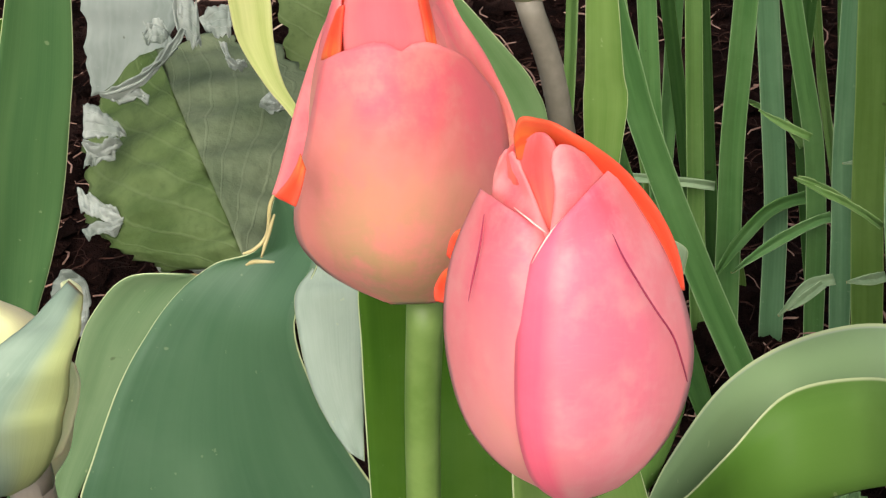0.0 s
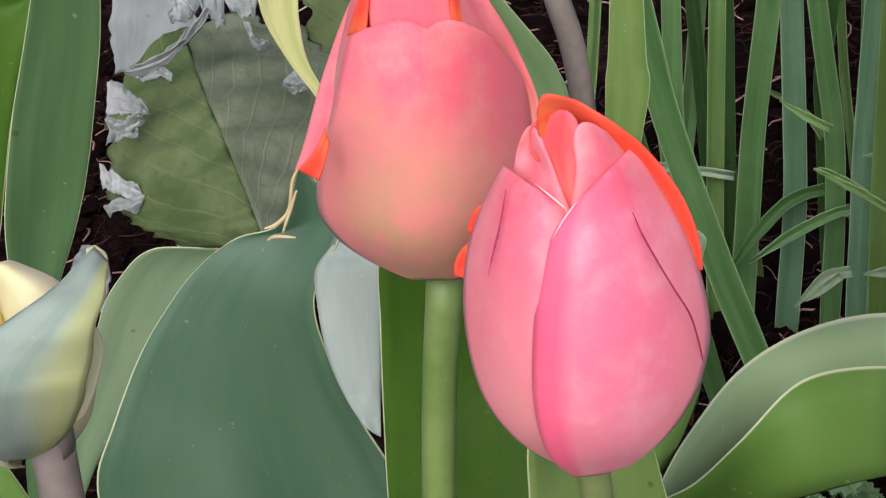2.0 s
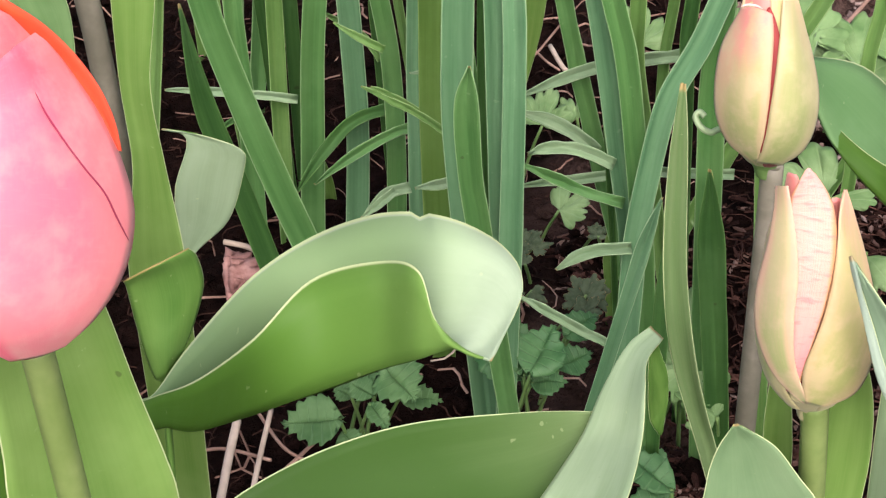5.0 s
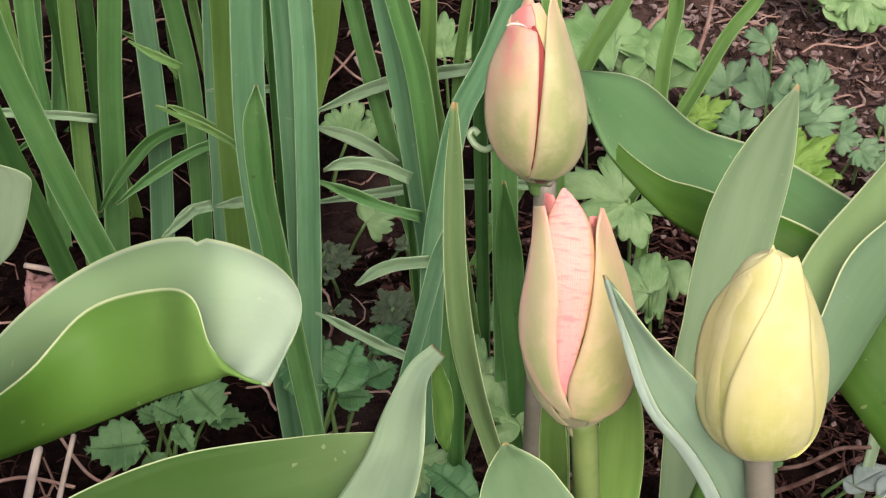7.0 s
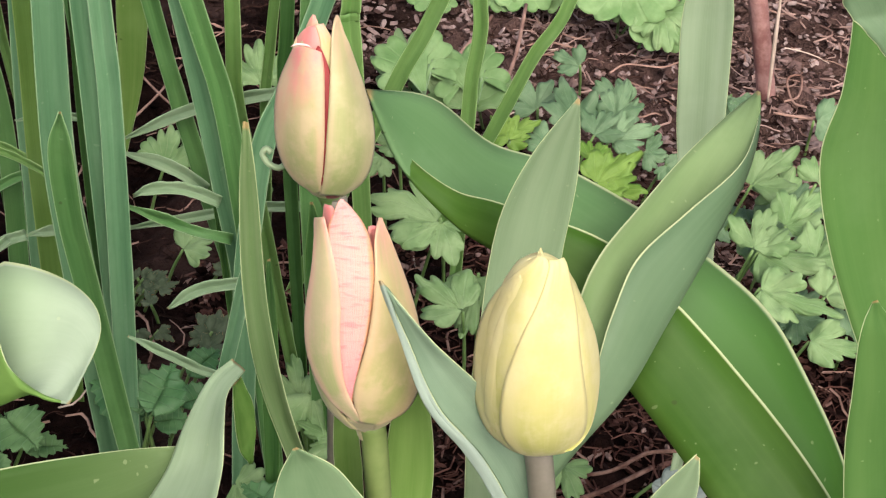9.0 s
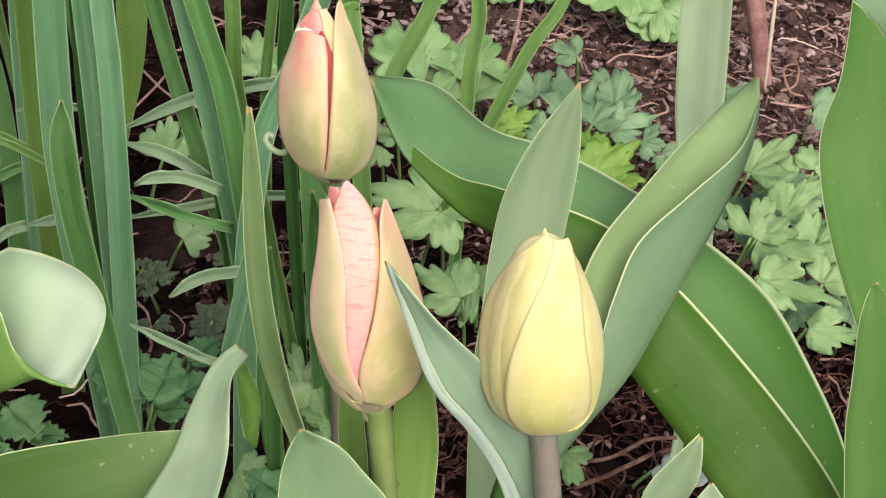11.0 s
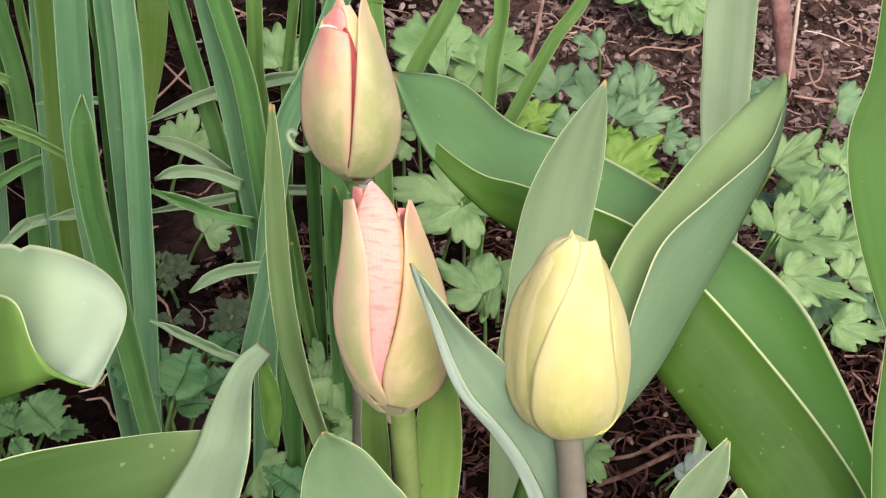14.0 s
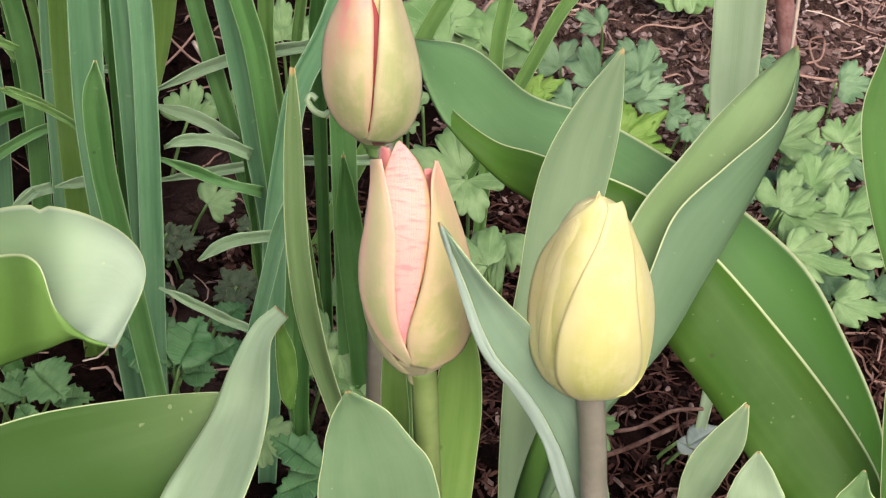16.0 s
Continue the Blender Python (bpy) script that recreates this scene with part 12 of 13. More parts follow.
stalk = tube(low, "petiole", [(0.2367, 0.5465, 0.0603), (0.2316, 0.5528, 0.0390), (0.2261, 0.5611, 0.0000)], [0.0008, 0.0009, 0.0012], STEM_GREEN, sides=6, steps=4)
lobed_leaf(stalk, (0.2361, 0.5461, 0.0600), (0.2464, 0.5537, 0.0649), (-0.1396, -0.3914, 0.9096), 0.0128, "columbine", (DULL, DULL), 0.12, "")
stalk = tube(low, "petiole", [(0.2291, 0.5475, 0.0598), (0.2242, 0.5548, 0.0390), (0.2187, 0.5631, 0.0000)], [0.0008, 0.0009, 0.0012], STEM_GREEN, sides=6, steps=4)
lobed_leaf(stalk, (0.2287, 0.5481, 0.0600), (0.2362, 0.5379, 0.0567), (-0.1345, -0.3930, 0.9097), 0.0128, "columbine", (DULL, DULL), 0.12, "")
stalk = tube(low, "petiole", [(0.2252, 0.5998, 0.0502), (0.2298, 0.6061, 0.0335), (0.2353, 0.6143, 0.0000)], [0.0008, 0.0009, 0.0012], STEM_GREEN, sides=6, steps=4)
lobed_leaf(stalk, (0.2253, 0.5993, 0.0500), (0.2249, 0.6079, 0.0538), (-0.1262, -0.4091, 0.9037), 0.0081, "columbine", (DULL, DULL), 0.12, "")

low = thing("weed_seedling", (0.4261, 0.4413, 0.0), "grey leaves lying on the soil", "seedling", "low plants")
stalk = tube(low, "petiole", [(0.3956, 0.4018, 0.0503), (0.3901, 0.4085, 0.0335), (0.3846, 0.4167, 0.0000)], [0.0008, 0.0009, 0.0012], STEM_GREEN, sides=6, steps=4)
lobed_leaf(stalk, (0.3946, 0.4017, 0.0500), (0.4110, 0.4033, 0.0548), (-0.2400, -0.3013, 0.9228), 0.0143, "oval", (CABBAGE_GREY, CABBAGE_GREY), 0.12, "")
stalk = tube(low, "petiole", [(0.4012, 0.3931, 0.0503), (0.3958, 0.3996, 0.0335), (0.3903, 0.4079, 0.0000)], [0.0008, 0.0009, 0.0012], STEM_GREEN, sides=6, steps=4)
lobed_leaf(stalk, (0.4003, 0.3929, 0.0500), (0.4151, 0.3964, 0.0551), (-0.2447, -0.2957, 0.9234), 0.0119, "oval", (CABBAGE_GREY, CABBAGE_GREY), 0.12, "")
stalk = tube(low, "petiole", [(0.3921, 0.4057, 0.0499), (0.3872, 0.4129, 0.0335), (0.3817, 0.4212, 0.0000)], [0.0008, 0.0009, 0.0012], STEM_GREEN, sides=6, steps=4)
lobed_leaf(stalk, (0.3917, 0.4062, 0.0500), (0.3981, 0.3981, 0.0490), (-0.2377, -0.3041, 0.9225), 0.0096, "oval", (CABBAGE_GREY, CABBAGE_GREY), 0.12, "")

kale = thing("rough_leaved_plant", (-0.1031, 0.6869, 0.0), "large grey-green rough leaf with frayed silvery edges", "leafy plant", "")
leaf(kale, [
    ((-0.1280, 0.7568, 0.1787), (-0.0064, -0.0014, -0.0032), (0.0061, 0.0029, 0.0024)),
    ((-0.1316, 0.7263, 0.1738), (-0.0203, 0.0112, -0.0063), (0.0195, -0.0066, 0.0037)),
    ((-0.1299, 0.6960, 0.1685), (-0.0285, 0.0211, -0.0118), (0.0272, -0.0142, 0.0076)),
    ((-0.1256, 0.6661, 0.1615), (-0.0321, 0.0197, -0.0134), (0.0308, -0.0123, 0.0087)),
    ((-0.1193, 0.6454, 0.1499), (-0.0326, 0.0192, -0.0137), (0.0313, -0.0119, 0.0087)),
    ((-0.1023, 0.6283, 0.1409), (-0.0206, 0.0185, -0.0126), (0.0197, -0.0132, 0.0088)),
], (CABBAGE, CABBAGE_GREY), "ribbed green half of the leaf", rag=(0.3, 0.0), wave=0.003, nu=17, pleat=(7.0, 0.0016, 0.9))
leaf(kale, [
    ((-0.1079, 0.7598, 0.1831), (-0.0141, -0.0001, -0.0021), (0.0137, 0.0026, 0.0008)),
    ((-0.0870, 0.7315, 0.1800), (-0.0249, -0.0136, -0.0015), (0.0243, 0.0187, -0.0014)),
    ((-0.0721, 0.7012, 0.1736), (-0.0301, -0.0228, 0.0046), (0.0294, 0.0297, -0.0087)),
    ((-0.0659, 0.6706, 0.1648), (-0.0285, -0.0202, 0.0076), (0.0279, 0.0265, -0.0116)),
    ((-0.0638, 0.6489, 0.1511), (-0.0238, -0.0186, 0.0098), (0.0233, 0.0242, -0.0136)),
    ((-0.0686, 0.6296, 0.1404), (-0.0135, -0.0176, 0.0115), (0.0131, 0.0220, -0.0146)),
], (CABBAGE_DULL, CABBAGE_GREY), "greyish half of the leaf", rag=(0.0, 0.3), wave=0.004, nu=17, pleat=(6.0, 0.0016, -0.9))
tube(kale, "stem", [(-0.0868, 0.6400, 0.1345), (-0.0859, 0.6400, 0.0961), (-0.0852, 0.6400, 0.0481), (-0.0844, 0.6400, 0.0000)], [0.0040, 0.0040, 0.0042, 0.0046], STEM_GREEN, "")
tube(kale, "stem", [(-0.1463, 0.8101, 0.1332), (-0.1509, 0.8100, 0.0750), (-0.1529, 0.8100, 0.0375), (-0.1548, 0.8099, 0.0000)], [0.0040, 0.0040, 0.0042, 0.0046], STEM_GREEN, "")
tube(kale, "stem", [(-0.0498, 0.8068, 0.1081), (-0.0553, 0.8066, 0.0643), (-0.0580, 0.8066, 0.0321), (-0.0607, 0.8065, 0.0000)], [0.0040, 0.0040, 0.0042, 0.0046], STEM_GREEN, "")
leaf(kale, [
    ((-0.1225, 0.8570, 0.2350), (-0.0030, -0.0001, 0.0004), (0.0031, -0.0004, -0.0002)),
    ((-0.1297, 0.8447, 0.2097), (-0.0185, -0.0007, 0.0027), (0.0191, -0.0026, -0.0011)),
    ((-0.1371, 0.8382, 0.1835), (-0.0247, -0.0010, 0.0036), (0.0254, -0.0035, -0.0015)),
    ((-0.1429, 0.8331, 0.1634), (-0.0245, -0.0027, 0.0012), (0.0252, -0.0017, 0.0010)),
    ((-0.1486, 0.8276, 0.1432), (-0.0210, -0.0026, 0.0007), (0.0217, -0.0012, 0.0013)),
    ((-0.1598, 0.8225, 0.1266), (-0.0115, -0.0022, -0.0007), (0.0119, 0.0002, 0.0019)),
], (CABBAGE_GREY, CABBAGE_GREY), "silvery blue-grey leaf", rag=(0.2, 0.2), wave=0.0015)
leaf(kale, [
    ((-0.0447, 0.8634, 0.2219), (-0.0036, -0.0001, 0.0005), (0.0036, -0.0005, -0.0002)),
    ((-0.0431, 0.8503, 0.1959), (-0.0223, -0.0009, 0.0033), (0.0224, -0.0031, -0.0013)),
    ((-0.0415, 0.8428, 0.1690), (-0.0297, -0.0012, 0.0044), (0.0299, -0.0042, -0.0017)),
    ((-0.0400, 0.8363, 0.1451), (-0.0255, -0.0010, 0.0038), (0.0257, -0.0036, -0.0014)),
    ((-0.0442, 0.8305, 0.1244), (-0.0212, -0.0008, 0.0032), (0.0213, -0.0029, -0.0011)),
    ((-0.0447, 0.8223, 0.0972), (-0.0122, -0.0004, 0.0019), (0.0123, -0.0017, -0.0006)),
], (CABBAGE, CABBAGE_GREY), "", rag=(0.2, 0.2), wave=0.0015)
leaf(kale, [
    ((-0.1406, 0.6932, 0.1979), (0.0006, -0.0019, 0.0025), (-0.0004, 0.0010, -0.0020)),
    ((-0.1314, 0.6931, 0.1978), (0.0001, -0.0013, 0.0033), (0.0001, 0.0004, -0.0028)),
    ((-0.1217, 0.6951, 0.2005), (-0.0004, -0.0016, 0.0030), (0.0006, 0.0007, -0.0025)),
    ((-0.1149, 0.6979, 0.2044), (-0.0003, -0.0020, 0.0023), (0.0004, 0.0011, -0.0018)),
    ((-0.1095, 0.7000, 0.2074), (-0.0006, -0.0020, 0.0024), (0.0007, 0.0011, -0.0019)),
    ((-0.1044, 0.7032, 0.2119), (-0.0013, -0.0018, 0.0027), (0.0015, 0.0009, -0.0022)),
    ((-0.0992, 0.7069, 0.2170), (-0.0006, -0.0022, 0.0021), (0.0007, 0.0013, -0.0016)),
], (FRAY, FRAY), "", wave=0.0015, rag=(0.5, 0.5), nu=13, name="frayed_edge")
leaf(kale, [
    ((-0.1512, 0.6817, 0.1818), (0.0013, -0.0022, 0.0021), (-0.0011, 0.0013, -0.0016)),
    ((-0.1467, 0.6790, 0.1780), (0.0015, -0.0009, 0.0039), (-0.0014, 0.0000, -0.0034)),
    ((-0.1389, 0.6793, 0.1785), (-0.0001, -0.0008, 0.0040), (0.0003, -0.0000, -0.0035)),
    ((-0.1342, 0.6804, 0.1801), (0.0000, -0.0019, 0.0025), (0.0002, 0.0010, -0.0020)),
], (FRAY, FRAY), "", wave=0.0015, rag=(0.5, 0.5), nu=13, name="frayed_edge")
leaf(kale, [
    ((-0.1202, 0.6558, 0.1320), (0.0010, -0.0021, 0.0022), (-0.0008, 0.0013, -0.0016)),
    ((-0.1139, 0.6526, 0.1276), (0.0015, -0.0016, 0.0029), (-0.0014, 0.0008, -0.0023)),
    ((-0.1079, 0.6503, 0.1244), (0.0008, -0.0014, 0.0032), (-0.0007, 0.0006, -0.0026)),
    ((-0.0995, 0.6506, 0.1248), (0.0003, -0.0018, 0.0026), (-0.0002, 0.0010, -0.0020)),
], (FRAY, FRAY), "", wave=0.0015, rag=(0.5, 0.5), nu=13, name="frayed_edge")
leaf(kale, [
    ((-0.0819, 0.6980, 0.2047), (0.0009, -0.0024, 0.0019), (-0.0008, 0.0015, -0.0014)),
    ((-0.0778, 0.6953, 0.2009), (0.0011, -0.0017, 0.0028), (-0.0010, 0.0008, -0.0023)),
    ((-0.0731, 0.6956, 0.2013), (0.0002, -0.0019, 0.0025), (-0.0001, 0.0010, -0.0020)),
], (FRAY, FRAY), "", wave=0.0015, rag=(0.5, 0.5), nu=13, name="frayed_edge")
leaf(kale, [
    ((-0.0699, 0.6848, 0.1863), (0.0007, -0.0021, 0.0023), (-0.0006, 0.0012, -0.0018)),
    ((-0.0646, 0.6832, 0.1840), (0.0007, -0.0013, 0.0034), (-0.0007, 0.0004, -0.0029)),
    ((-0.0589, 0.6834, 0.1843), (0.0001, -0.0017, 0.0028), (-0.0001, 0.0008, -0.0023)),
], (FRAY, FRAY), "", wave=0.0015, rag=(0.5, 0.5), nu=13, name="frayed_edge")
leaf(kale, [
    ((-0.1501, 0.6892, 0.1870), (0.0010, 0.0050, 0.0059), (-0.0012, -0.0040, -0.0065)),
    ((-0.1429, 0.6884, 0.1853), (0.0013, 0.0045, 0.0053), (-0.0015, -0.0036, -0.0058)),
    ((-0.1362, 0.6868, 0.1822), (0.0004, 0.0024, 0.0029), (-0.0005, -0.0019, -0.0032)),
    ((-0.1323, 0.6856, 0.1797), (0.0005, 0.0006, 0.0006), (-0.0005, -0.0004, -0.0007)),
], (FRAY, FRAY), "", wave=0.0012, rag=(0.45, 0.45), nu=13, name="frayed_edge")
leaf(kale, [
    ((-0.1516, 0.6798, 0.1740), (0.0017, 0.0029, 0.0033), (-0.0019, -0.0023, -0.0037)),
    ((-0.1453, 0.6805, 0.1750), (0.0021, 0.0030, 0.0034), (-0.0023, -0.0023, -0.0038)),
    ((-0.1379, 0.6798, 0.1734), (0.0007, 0.0014, 0.0016), (-0.0008, -0.0011, -0.0018)),
], (FRAY, FRAY), "", wave=0.0012, rag=(0.45, 0.45), nu=13, name="frayed_edge")
leaf(kale, [
    ((-0.1383, 0.6955, 0.1952), (-0.0012, 0.0009, 0.0011), (0.0011, -0.0007, -0.0012)),
    ((-0.1337, 0.6952, 0.1951), (-0.0003, 0.0024, 0.0028), (0.0002, -0.0019, -0.0031)),
    ((-0.1247, 0.6950, 0.1944), (-0.0003, 0.0021, 0.0024), (0.0003, -0.0016, -0.0027)),
    ((-0.1196, 0.6933, 0.1914), (0.0005, 0.0015, 0.0018), (-0.0005, -0.0012, -0.0019)),
], (FRAY, FRAY), "", wave=0.0012, rag=(0.45, 0.45), nu=13, name="frayed_edge")
leaf(kale, [
    ((-0.1235, 0.6981, 0.1985), (-0.0012, 0.0005, 0.0006), (0.0012, -0.0003, -0.0007)),
    ((-0.1155, 0.7007, 0.2026), (-0.0008, 0.0009, 0.0011), (0.0007, -0.0007, -0.0012)),
    ((-0.1092, 0.7036, 0.2072), (-0.0011, 0.0012, 0.0014), (0.0011, -0.0009, -0.0016)),
    ((-0.1045, 0.7062, 0.2114), (-0.0013, 0.0018, 0.0021), (0.0012, -0.0014, -0.0023)),
], (FRAY, FRAY), "", wave=0.0012, rag=(0.45, 0.45), nu=13, name="frayed_edge")
leaf(kale, [
    ((-0.1575, 0.6691, 0.1593), (-0.0000, 0.0034, 0.0040), (-0.0001, -0.0027, -0.0044)),
    ((-0.1533, 0.6676, 0.1569), (-0.0001, 0.0036, 0.0042), (-0.0000, -0.0028, -0.0047)),
    ((-0.1474, 0.6657, 0.1535), (-0.0002, 0.0028, 0.0033), (0.0001, -0.0022, -0.0037)),
    ((-0.1401, 0.6644, 0.1512), (-0.0013, 0.0024, 0.0028), (0.0012, -0.0019, -0.0031)),
], (FRAY, FRAY), "", wave=0.0012, rag=(0.45, 0.45), nu=13, name="frayed_edge")
leaf(kale, [
    ((-0.1568, 0.6594, 0.1459), (-0.0011, 0.0015, 0.0018), (0.0010, -0.0012, -0.0020)),
    ((-0.1517, 0.6608, 0.1481), (-0.0006, 0.0019, 0.0022), (0.0005, -0.0015, -0.0025)),
    ((-0.1442, 0.6603, 0.1473), (-0.0003, 0.0023, 0.0027), (0.0002, -0.0018, -0.0030)),
    ((-0.1388, 0.6617, 0.1492), (0.0008, 0.0013, 0.0015), (-0.0009, -0.0010, -0.0017)),
], (FRAY, FRAY), "", wave=0.0012, rag=(0.45, 0.45), nu=13, name="frayed_edge")
leaf(kale, [
    ((-0.0910, 0.7112, 0.2155), (-0.0012, 0.0020, 0.0023), (0.0012, -0.0015, -0.0026)),
    ((-0.0859, 0.7115, 0.2164), (-0.0006, 0.0043, 0.0051), (0.0005, -0.0034, -0.0056)),
    ((-0.0794, 0.7115, 0.2163), (0.0007, 0.0046, 0.0054), (-0.0008, -0.0036, -0.0060)),
    ((-0.0768, 0.7120, 0.2164), (0.0008, 0.0017, 0.0019), (-0.0008, -0.0013, -0.0021)),
], (FRAY, FRAY), "", wave=0.0012, rag=(0.45, 0.45), nu=13, name="frayed_edge")
leaf(kale, [
    ((-0.1030, 0.7142, 0.2200), (0.0000, 0.0043, 0.0050), (-0.0001, -0.0033, -0.0055)),
    ((-0.0997, 0.7139, 0.2198), (0.0009, 0.0059, 0.0069), (-0.0011, -0.0046, -0.0076)),
    ((-0.0944, 0.7115, 0.2160), (0.0017, 0.0067, 0.0079), (-0.0019, -0.0053, -0.0086)),
    ((-0.0928, 0.7095, 0.2122), (0.0004, 0.0044, 0.0052), (-0.0006, -0.0035, -0.0057)),
], (FRAY, FRAY), "", wave=0.0012, rag=(0.45, 0.45), nu=13, name="frayed_edge")
leaf(kale, [
    ((-0.1181, 0.7097, 0.2142), (-0.0004, 0.0017, 0.0020), (0.0003, -0.0014, -0.0022)),
    ((-0.1139, 0.7106, 0.2161), (-0.0001, 0.0034, 0.0040), (0.0000, -0.0027, -0.0044)),
    ((-0.1090, 0.7107, 0.2160), (0.0001, 0.0031, 0.0036), (-0.0002, -0.0024, -0.0039)),
    ((-0.1066, 0.7097, 0.2139), (0.0004, 0.0010, 0.0012), (-0.0004, -0.0008, -0.0013)),
], (FRAY, FRAY), "", wave=0.0012, rag=(0.45, 0.45), nu=13, name="frayed_edge")
leaf(kale, [
    ((-0.0831, 0.7062, 0.2084), (-0.0015, 0.0003, 0.0003), (0.0015, -0.0001, -0.0004)),
    ((-0.0818, 0.7029, 0.2029), (-0.0010, 0.0001, 0.0001), (0.0010, 0.0000, -0.0001)),
    ((-0.0799, 0.7006, 0.1992), (-0.0011, -0.0006, -0.0010), (0.0010, 0.0008, 0.0009)),
    ((-0.0743, 0.7008, 0.1994), (0.0001, -0.0006, -0.0010), (-0.0001, 0.0008, 0.0009)),
], (FRAY, FRAY), "", wave=0.0012, rag=(0.45, 0.45), nu=13, name="frayed_edge")
leaf(kale, [
    ((-0.0668, 0.6907, 0.1871), (-0.0031, -0.0011, -0.0019), (0.0031, 0.0016, 0.0016)),
    ((-0.0635, 0.6883, 0.1830), (-0.0026, -0.0012, -0.0020), (0.0026, 0.0016, 0.0017)),
    ((-0.0598, 0.6873, 0.1810), (-0.0007, -0.0004, -0.0006), (0.0007, 0.0005, 0.0005)),
], (FRAY, FRAY), "", wave=0.0012, rag=(0.45, 0.45), nu=13, name="frayed_edge")
leaf(kale, [
    ((-0.1215, 0.6521, 0.1348), (-0.0017, 0.0003, 0.0003), (0.0016, -0.0001, -0.0005)),
    ((-0.1241, 0.6490, 0.1299), (-0.0025, -0.0001, -0.0004), (0.0025, 0.0004, 0.0002)),
    ((-0.1214, 0.6478, 0.1277), (-0.0016, 0.0000, -0.0001), (0.0015, 0.0002, -0.0000)),
], (FRAY, FRAY), "", wave=0.0012, rag=(0.45, 0.45), nu=13, name="frayed_edge")
leaf(kale, [
    ((-0.1068, 0.6460, 0.1257), (-0.0007, 0.0006, 0.0007), (0.0007, -0.0004, -0.0008)),
    ((-0.1025, 0.6474, 0.1281), (-0.0007, 0.0013, 0.0015), (0.0007, -0.0010, -0.0017)),
    ((-0.0975, 0.6487, 0.1299), (-0.0003, 0.0007, 0.0008), (0.0003, -0.0005, -0.0009)),
], (FRAY, FRAY), "", wave=0.0012, rag=(0.45, 0.45), nu=13, name="frayed_edge")

stone = thing("grey_leaf", (-0.1806, 0.6843, 0.0), "pale grey fallen leaf on dark soil", "fallen leaf", "")
leaf(stone, [
    ((-0.1668, 0.6506, 0.1344), (-0.0020, 0.0006, 0.0003), (0.0018, -0.0000, -0.0007)),
    ((-0.1668, 0.6473, 0.1286), (-0.0083, 0.0015, -0.0003), (0.0077, 0.0010, -0.0015)),
    ((-0.1692, 0.6427, 0.1158), (-0.0093, 0.0019, -0.0001), (0.0085, 0.0010, -0.0020)),
    ((-0.1718, 0.6394, 0.1054), (-0.0074, 0.0015, -0.0001), (0.0068, 0.0008, -0.0016)),
], (FRAY, FRAY), "", wave=0.004)

straw = thing("withered_leaf_tip", (-0.0362, 0.3336, 0.0), "thin straw-coloured withered leaf tip", "withered leaf", "")
tube(straw, "dried_strand", [(-0.0322, 0.3298, 0.3721), (-0.0346, 0.3282, 0.3685), (-0.0363, 0.3257, 0.3626), (-0.0397, 0.3246, 0.3599), (-0.0424, 0.3243, 0.3593)], [0.00025, 0.00048, 0.00048, 0.00048, 0.00025], STRAW_YELLOW, "curled dry strand", sides=6)
tube(straw, "dried_strand", [(-0.0337, 0.3255, 0.3679), (-0.0358, 0.3238, 0.3639), (-0.0382, 0.3218, 0.3593)], [0.00025, 0.00050, 0.00025], STRAW_YELLOW, "", sides=6)
tube(straw, "dried_strand", [(-0.0415, 0.3185, 0.3602), (-0.0395, 0.3187, 0.3607), (-0.0351, 0.3184, 0.3600)], [0.00025, 0.00050, 0.00025], STRAW_YELLOW, "", sides=6)

straw = thing("straw", (0.0791, 0.5821, 0.0), "pale pinkish dry stalk lying on soil", "straw", "straws on the soil")
tube(straw, "stalk", [(0.0739, 0.5126, 0.0670), (0.0672, 0.4923, 0.0670), (0.0592, 0.4654, 0.0670)], [0.00190, 0.00190, 0.00190], STRAW_PALE, "", sides=7)

straw = thing("straw", (0.0960, 0.5855, 0.0), "thin pale dry stalk lying on soil", "straw", "straws on the soil")
tube(straw, "stalk", [(0.0888, 0.5156, 0.0670), (0.0805, 0.4921, 0.0670), (0.0725, 0.4681, 0.0670)], [0.00120, 0.00120, 0.00120], STRAW_PALE, "", sides=7)

straw = thing("straw", (0.1128, 0.5595, 0.0), "thin dry stalk on soil", "straw", "straws on the soil")
tube(straw, "stalk", [(0.1051, 0.5026, 0.0570), (0.0880, 0.4884, 0.0570), (0.0694, 0.4755, 0.0570)], [0.00090, 0.00090, 0.00090], STRAW, "", sides=7)

straw = thing("straw", (0.0568, 0.5669, 0.0), "thin dry stalk on soil", "straw", "straws on the soil")
tube(straw, "stalk", [(0.0546, 0.5092, 0.0570), (0.0675, 0.5075, 0.0570), (0.0847, 0.4961, 0.0570)], [0.00080, 0.00080, 0.00080], STRAW, "", sides=7)

straw = thing("straw", (0.0885, 0.5895, 0.0), "thin dry stalk on soil", "straw", "straws on the soil")
tube(straw, "stalk", [(0.0831, 0.5297, 0.0570), (0.0907, 0.5030, 0.0570), (0.1003, 0.4902, 0.0570)], [0.00080, 0.00080, 0.00080], STRAW, "", sides=7)

straw = thing("straw", (0.3925, 0.4647, 0.0), "brown dry stalk on soil", "straw", "straws on the soil")
tube(straw, "stalk", [(0.3543, 0.4074, 0.0670), (0.3693, 0.4051, 0.0670), (0.3880, 0.4087, 0.0670), (0.4014, 0.4052, 0.0670)], [0.00090, 0.00090, 0.00090, 0.00090], TWIG, "", sides=7)

straw = thing("straw", (0.3820, 0.4509, 0.0), "brown dry stalk on soil", "straw", "straws on the soil")
tube(straw, "stalk", [(0.3450, 0.3951, 0.0670), (0.3617, 0.3962, 0.0670), (0.3859, 0.4003, 0.0670)], [0.00110, 0.00110, 0.00110], TWIG, "", sides=7)

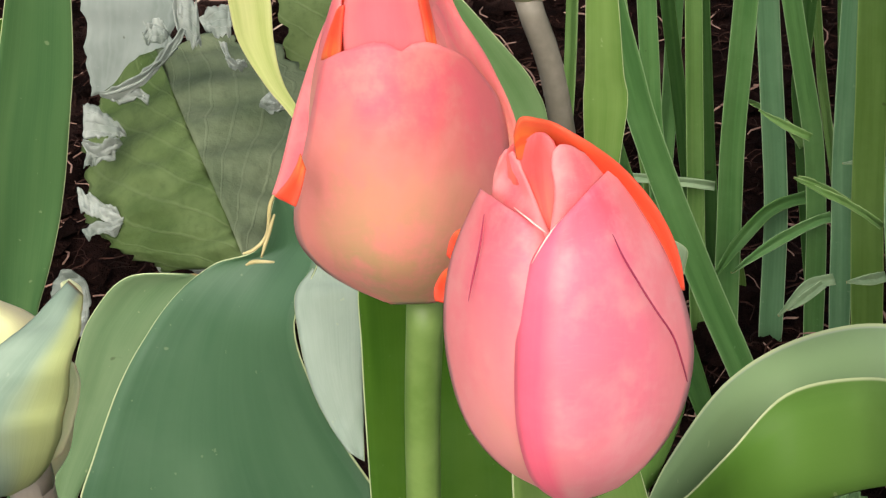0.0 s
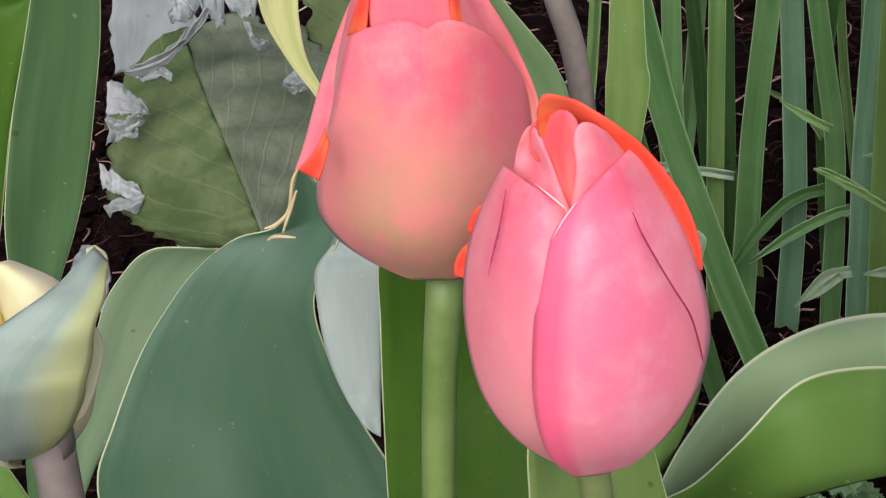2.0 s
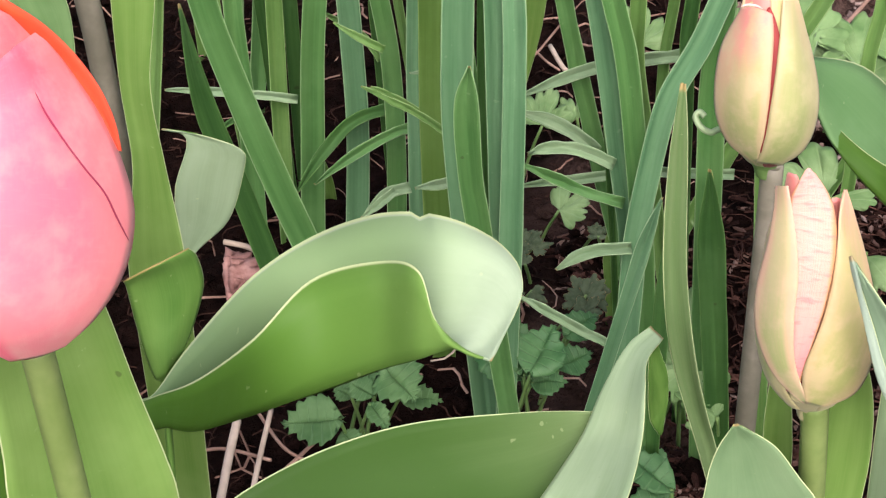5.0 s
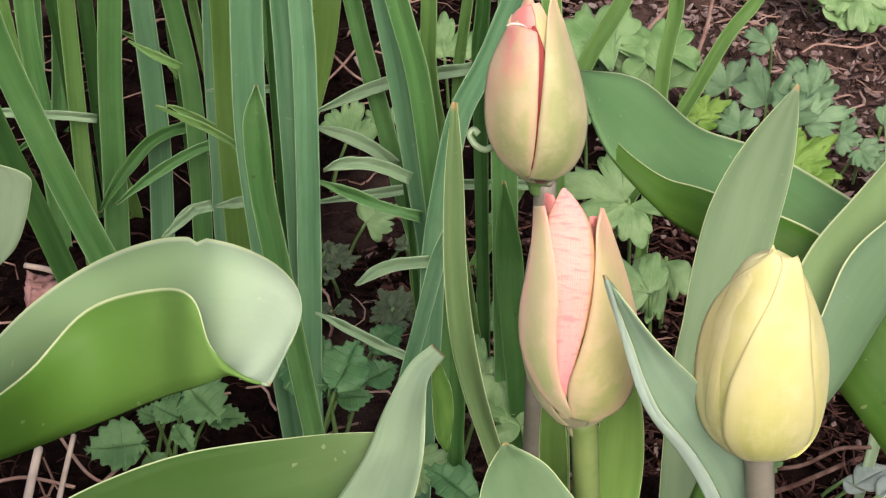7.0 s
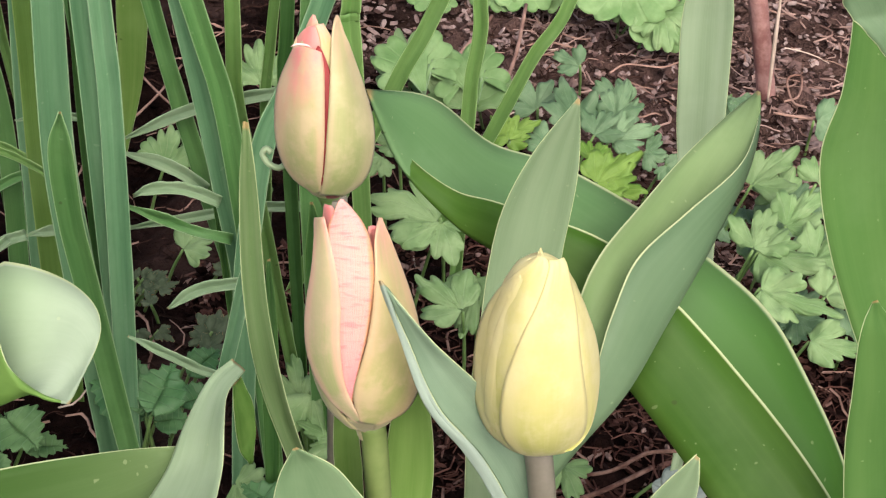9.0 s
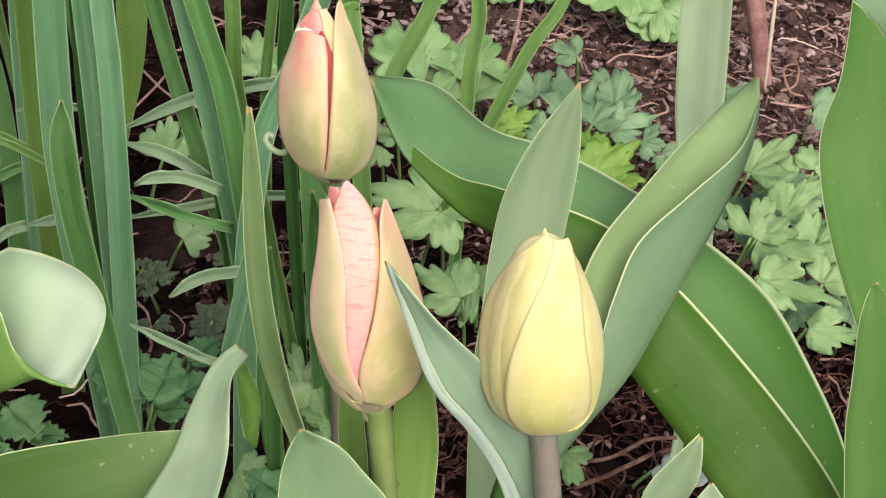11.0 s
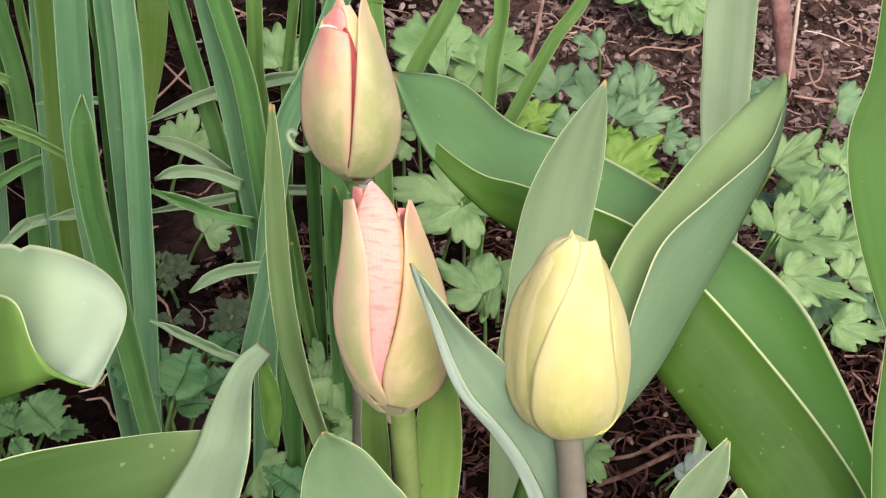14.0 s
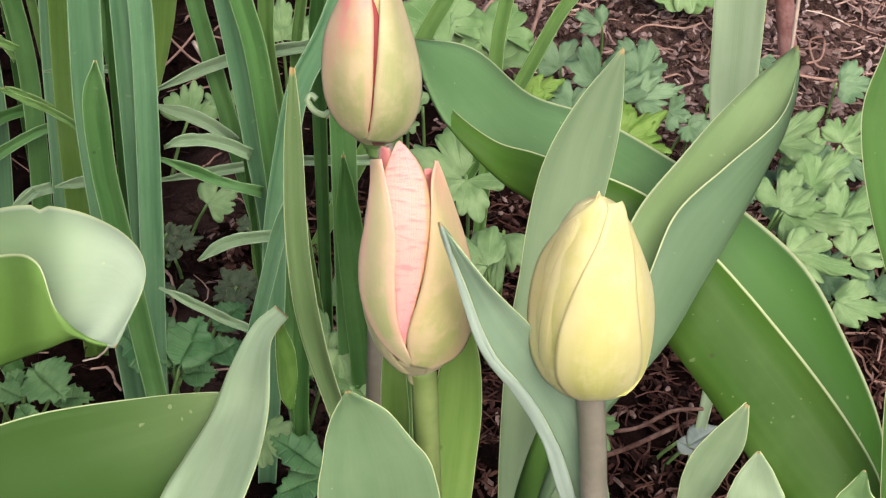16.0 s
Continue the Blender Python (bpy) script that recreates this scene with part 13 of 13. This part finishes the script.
straw = thing("straw", (0.5709, 0.8790, 0.0), "pinkish dry stalk on soil", "straw", "straws on the soil")
tube(straw, "stalk", [(0.5124, 0.7744, 0.0670), (0.4840, 0.7290, 0.0670), (0.4615, 0.6982, 0.0670)], [0.00120, 0.00120, 0.00120], STRAW, "", sides=7)

straw = thing("straw", (0.5424, 0.8730, 0.0), "pinkish dry stalk on soil", "straw", "straws on the soil")
tube(straw, "stalk", [(0.4871, 0.7691, 0.0670), (0.4547, 0.7396, 0.0670), (0.4242, 0.7118, 0.0670), (0.4111, 0.6980, 0.0670)], [0.00120, 0.00120, 0.00120, 0.00120], STRAW, "", sides=7)

straw = thing("straw", (0.5831, 0.7820, 0.0), "dry stalk on soil", "straw", "straws on the soil")
tube(straw, "stalk", [(0.5321, 0.7024, 0.0570), (0.5461, 0.7073, 0.0570), (0.5634, 0.6976, 0.0570), (0.5778, 0.6991, 0.0570)], [0.00060, 0.00060, 0.00060, 0.00060], STRAW, "", sides=7)

straw = thing("straw", (0.3000, 0.8852, 0.0), "dry stalk on soil", "straw", "straws on the soil")
tube(straw, "stalk", [(0.2723, 0.7799, 0.0670), (0.2782, 0.7469, 0.0670), (0.2833, 0.7330, 0.0670)], [0.00070, 0.00070, 0.00070], STRAW, "", sides=7)

straw = thing("straw", (0.2851, 0.8357, 0.0), "dry stalk on soil", "straw", "straws on the soil")
tube(straw, "stalk", [(0.2592, 0.7361, 0.0670), (0.2771, 0.7534, 0.0670), (0.2975, 0.7771, 0.0670)], [0.00070, 0.00070, 0.00070], STRAW, "", sides=7)

straw = thing("straw", (0.6720, 0.7136, 0.0), "dry curled grass on soil", "straw", "straws on the soil")
tube(straw, "stalk", [(0.6124, 0.6407, 0.0570), (0.6236, 0.6430, 0.0570), (0.6374, 0.6607, 0.0570), (0.6277, 0.6609, 0.0570), (0.6170, 0.6390, 0.0570), (0.6214, 0.6311, 0.0570)], [0.00070, 0.00070, 0.00070, 0.00070, 0.00070, 0.00070], STRAW, "", sides=7)

straw = thing("straw", (0.6578, 0.7049, 0.0), "dry pinkish grass on soil", "straw", "straws on the soil")
tube(straw, "stalk", [(0.5996, 0.6328, 0.0570), (0.6122, 0.6232, 0.0570), (0.6252, 0.6141, 0.0570), (0.6391, 0.6120, 0.0570)], [0.00080, 0.00080, 0.00080, 0.00080], STRAW, "", sides=7)

straw = thing("straw", (0.0828, 1.0244, 0.0), "thin dry stalk on soil", "straw", "straws on the soil")
tube(straw, "stalk", [(0.0747, 0.9049, 0.0670), (0.0878, 0.8744, 0.0670), (0.0720, 0.8522, 0.0670)], [0.00110, 0.00110, 0.00110], STRAW_PALE, "", sides=7)

straw = thing("straw", (0.3211, 0.8579, 0.0), "thin dry stalk on soil", "straw", "straws on the soil")
tube(straw, "stalk", [(0.2856, 0.7576, 0.0670), (0.2861, 0.7345, 0.0670), (0.2907, 0.7251, 0.0670)], [0.00140, 0.00140, 0.00140], STRAW_PALE, "", sides=7)

straw = thing("straw", (0.0966, 0.7178, 0.0), "thin dry stalk on soil", "straw", "straws on the soil")
tube(straw, "stalk", [(0.0869, 0.6336, 0.0670), (0.0967, 0.6271, 0.0670), (0.1034, 0.6191, 0.0670)], [0.00140, 0.00140, 0.00140], STRAW_PALE, "", sides=7)

straw = thing("bark_chip", (0.1019, 0.6758, 0.0), "reddish-brown chip of bark on soil", "bark chip", "")
leaf(straw, [
    ((0.0971, 0.6303, 0.0579), (-0.0082, 0.0019, -0.0015), (0.0086, 0.0007, -0.0006)),
    ((0.0960, 0.6215, 0.0509), (-0.0100, 0.0032, -0.0008), (0.0104, 0.0000, -0.0019)),
    ((0.0945, 0.6137, 0.0436), (-0.0074, 0.0018, -0.0012), (0.0077, 0.0005, -0.0007)),
], (BARK, BARK), "", thick=0.006, wave=0.004, name="chip")

straw = thing("bark_chip", (0.0996, 0.6919, 0.0), "brown chip of bark beside the tulip leaf", "bark chip", "")
leaf(straw, [
    ((0.0935, 0.6366, 0.0575), (-0.0056, 0.0033, 0.0004), (0.0058, -0.0013, -0.0019)),
    ((0.0916, 0.6280, 0.0509), (-0.0069, 0.0038, 0.0002), (0.0071, -0.0015, -0.0021)),
    ((0.0888, 0.6164, 0.0407), (-0.0044, 0.0023, -0.0000), (0.0045, -0.0008, -0.0012)),
], (BARK, BARK), "", thick=0.005, wave=0.004, name="chip")

straw = thing("dead_plant", (0.6603, 0.7250, 0.0), "reddish-brown broken dead stem with peeling bark", "dead stem", "")
tube(straw, "stem", [(0.6059, 0.6782, 0.1167), (0.6228, 0.6697, 0.0372), (0.6243, 0.6690, 0.0186), (0.6258, 0.6682, 0.0000)], [0.0056, 0.0056, 0.0059, 0.0064], BARK, "")
tube(straw, "peeled_strip", [(0.6120, 0.6615, 0.1155), (0.6135, 0.6617, 0.0934), (0.6152, 0.6615, 0.0670), (0.6166, 0.6609, 0.0439)], [0.00060, 0.00120, 0.00120, 0.00060], STRAW_PALE, "pale peeled strip", sides=6)
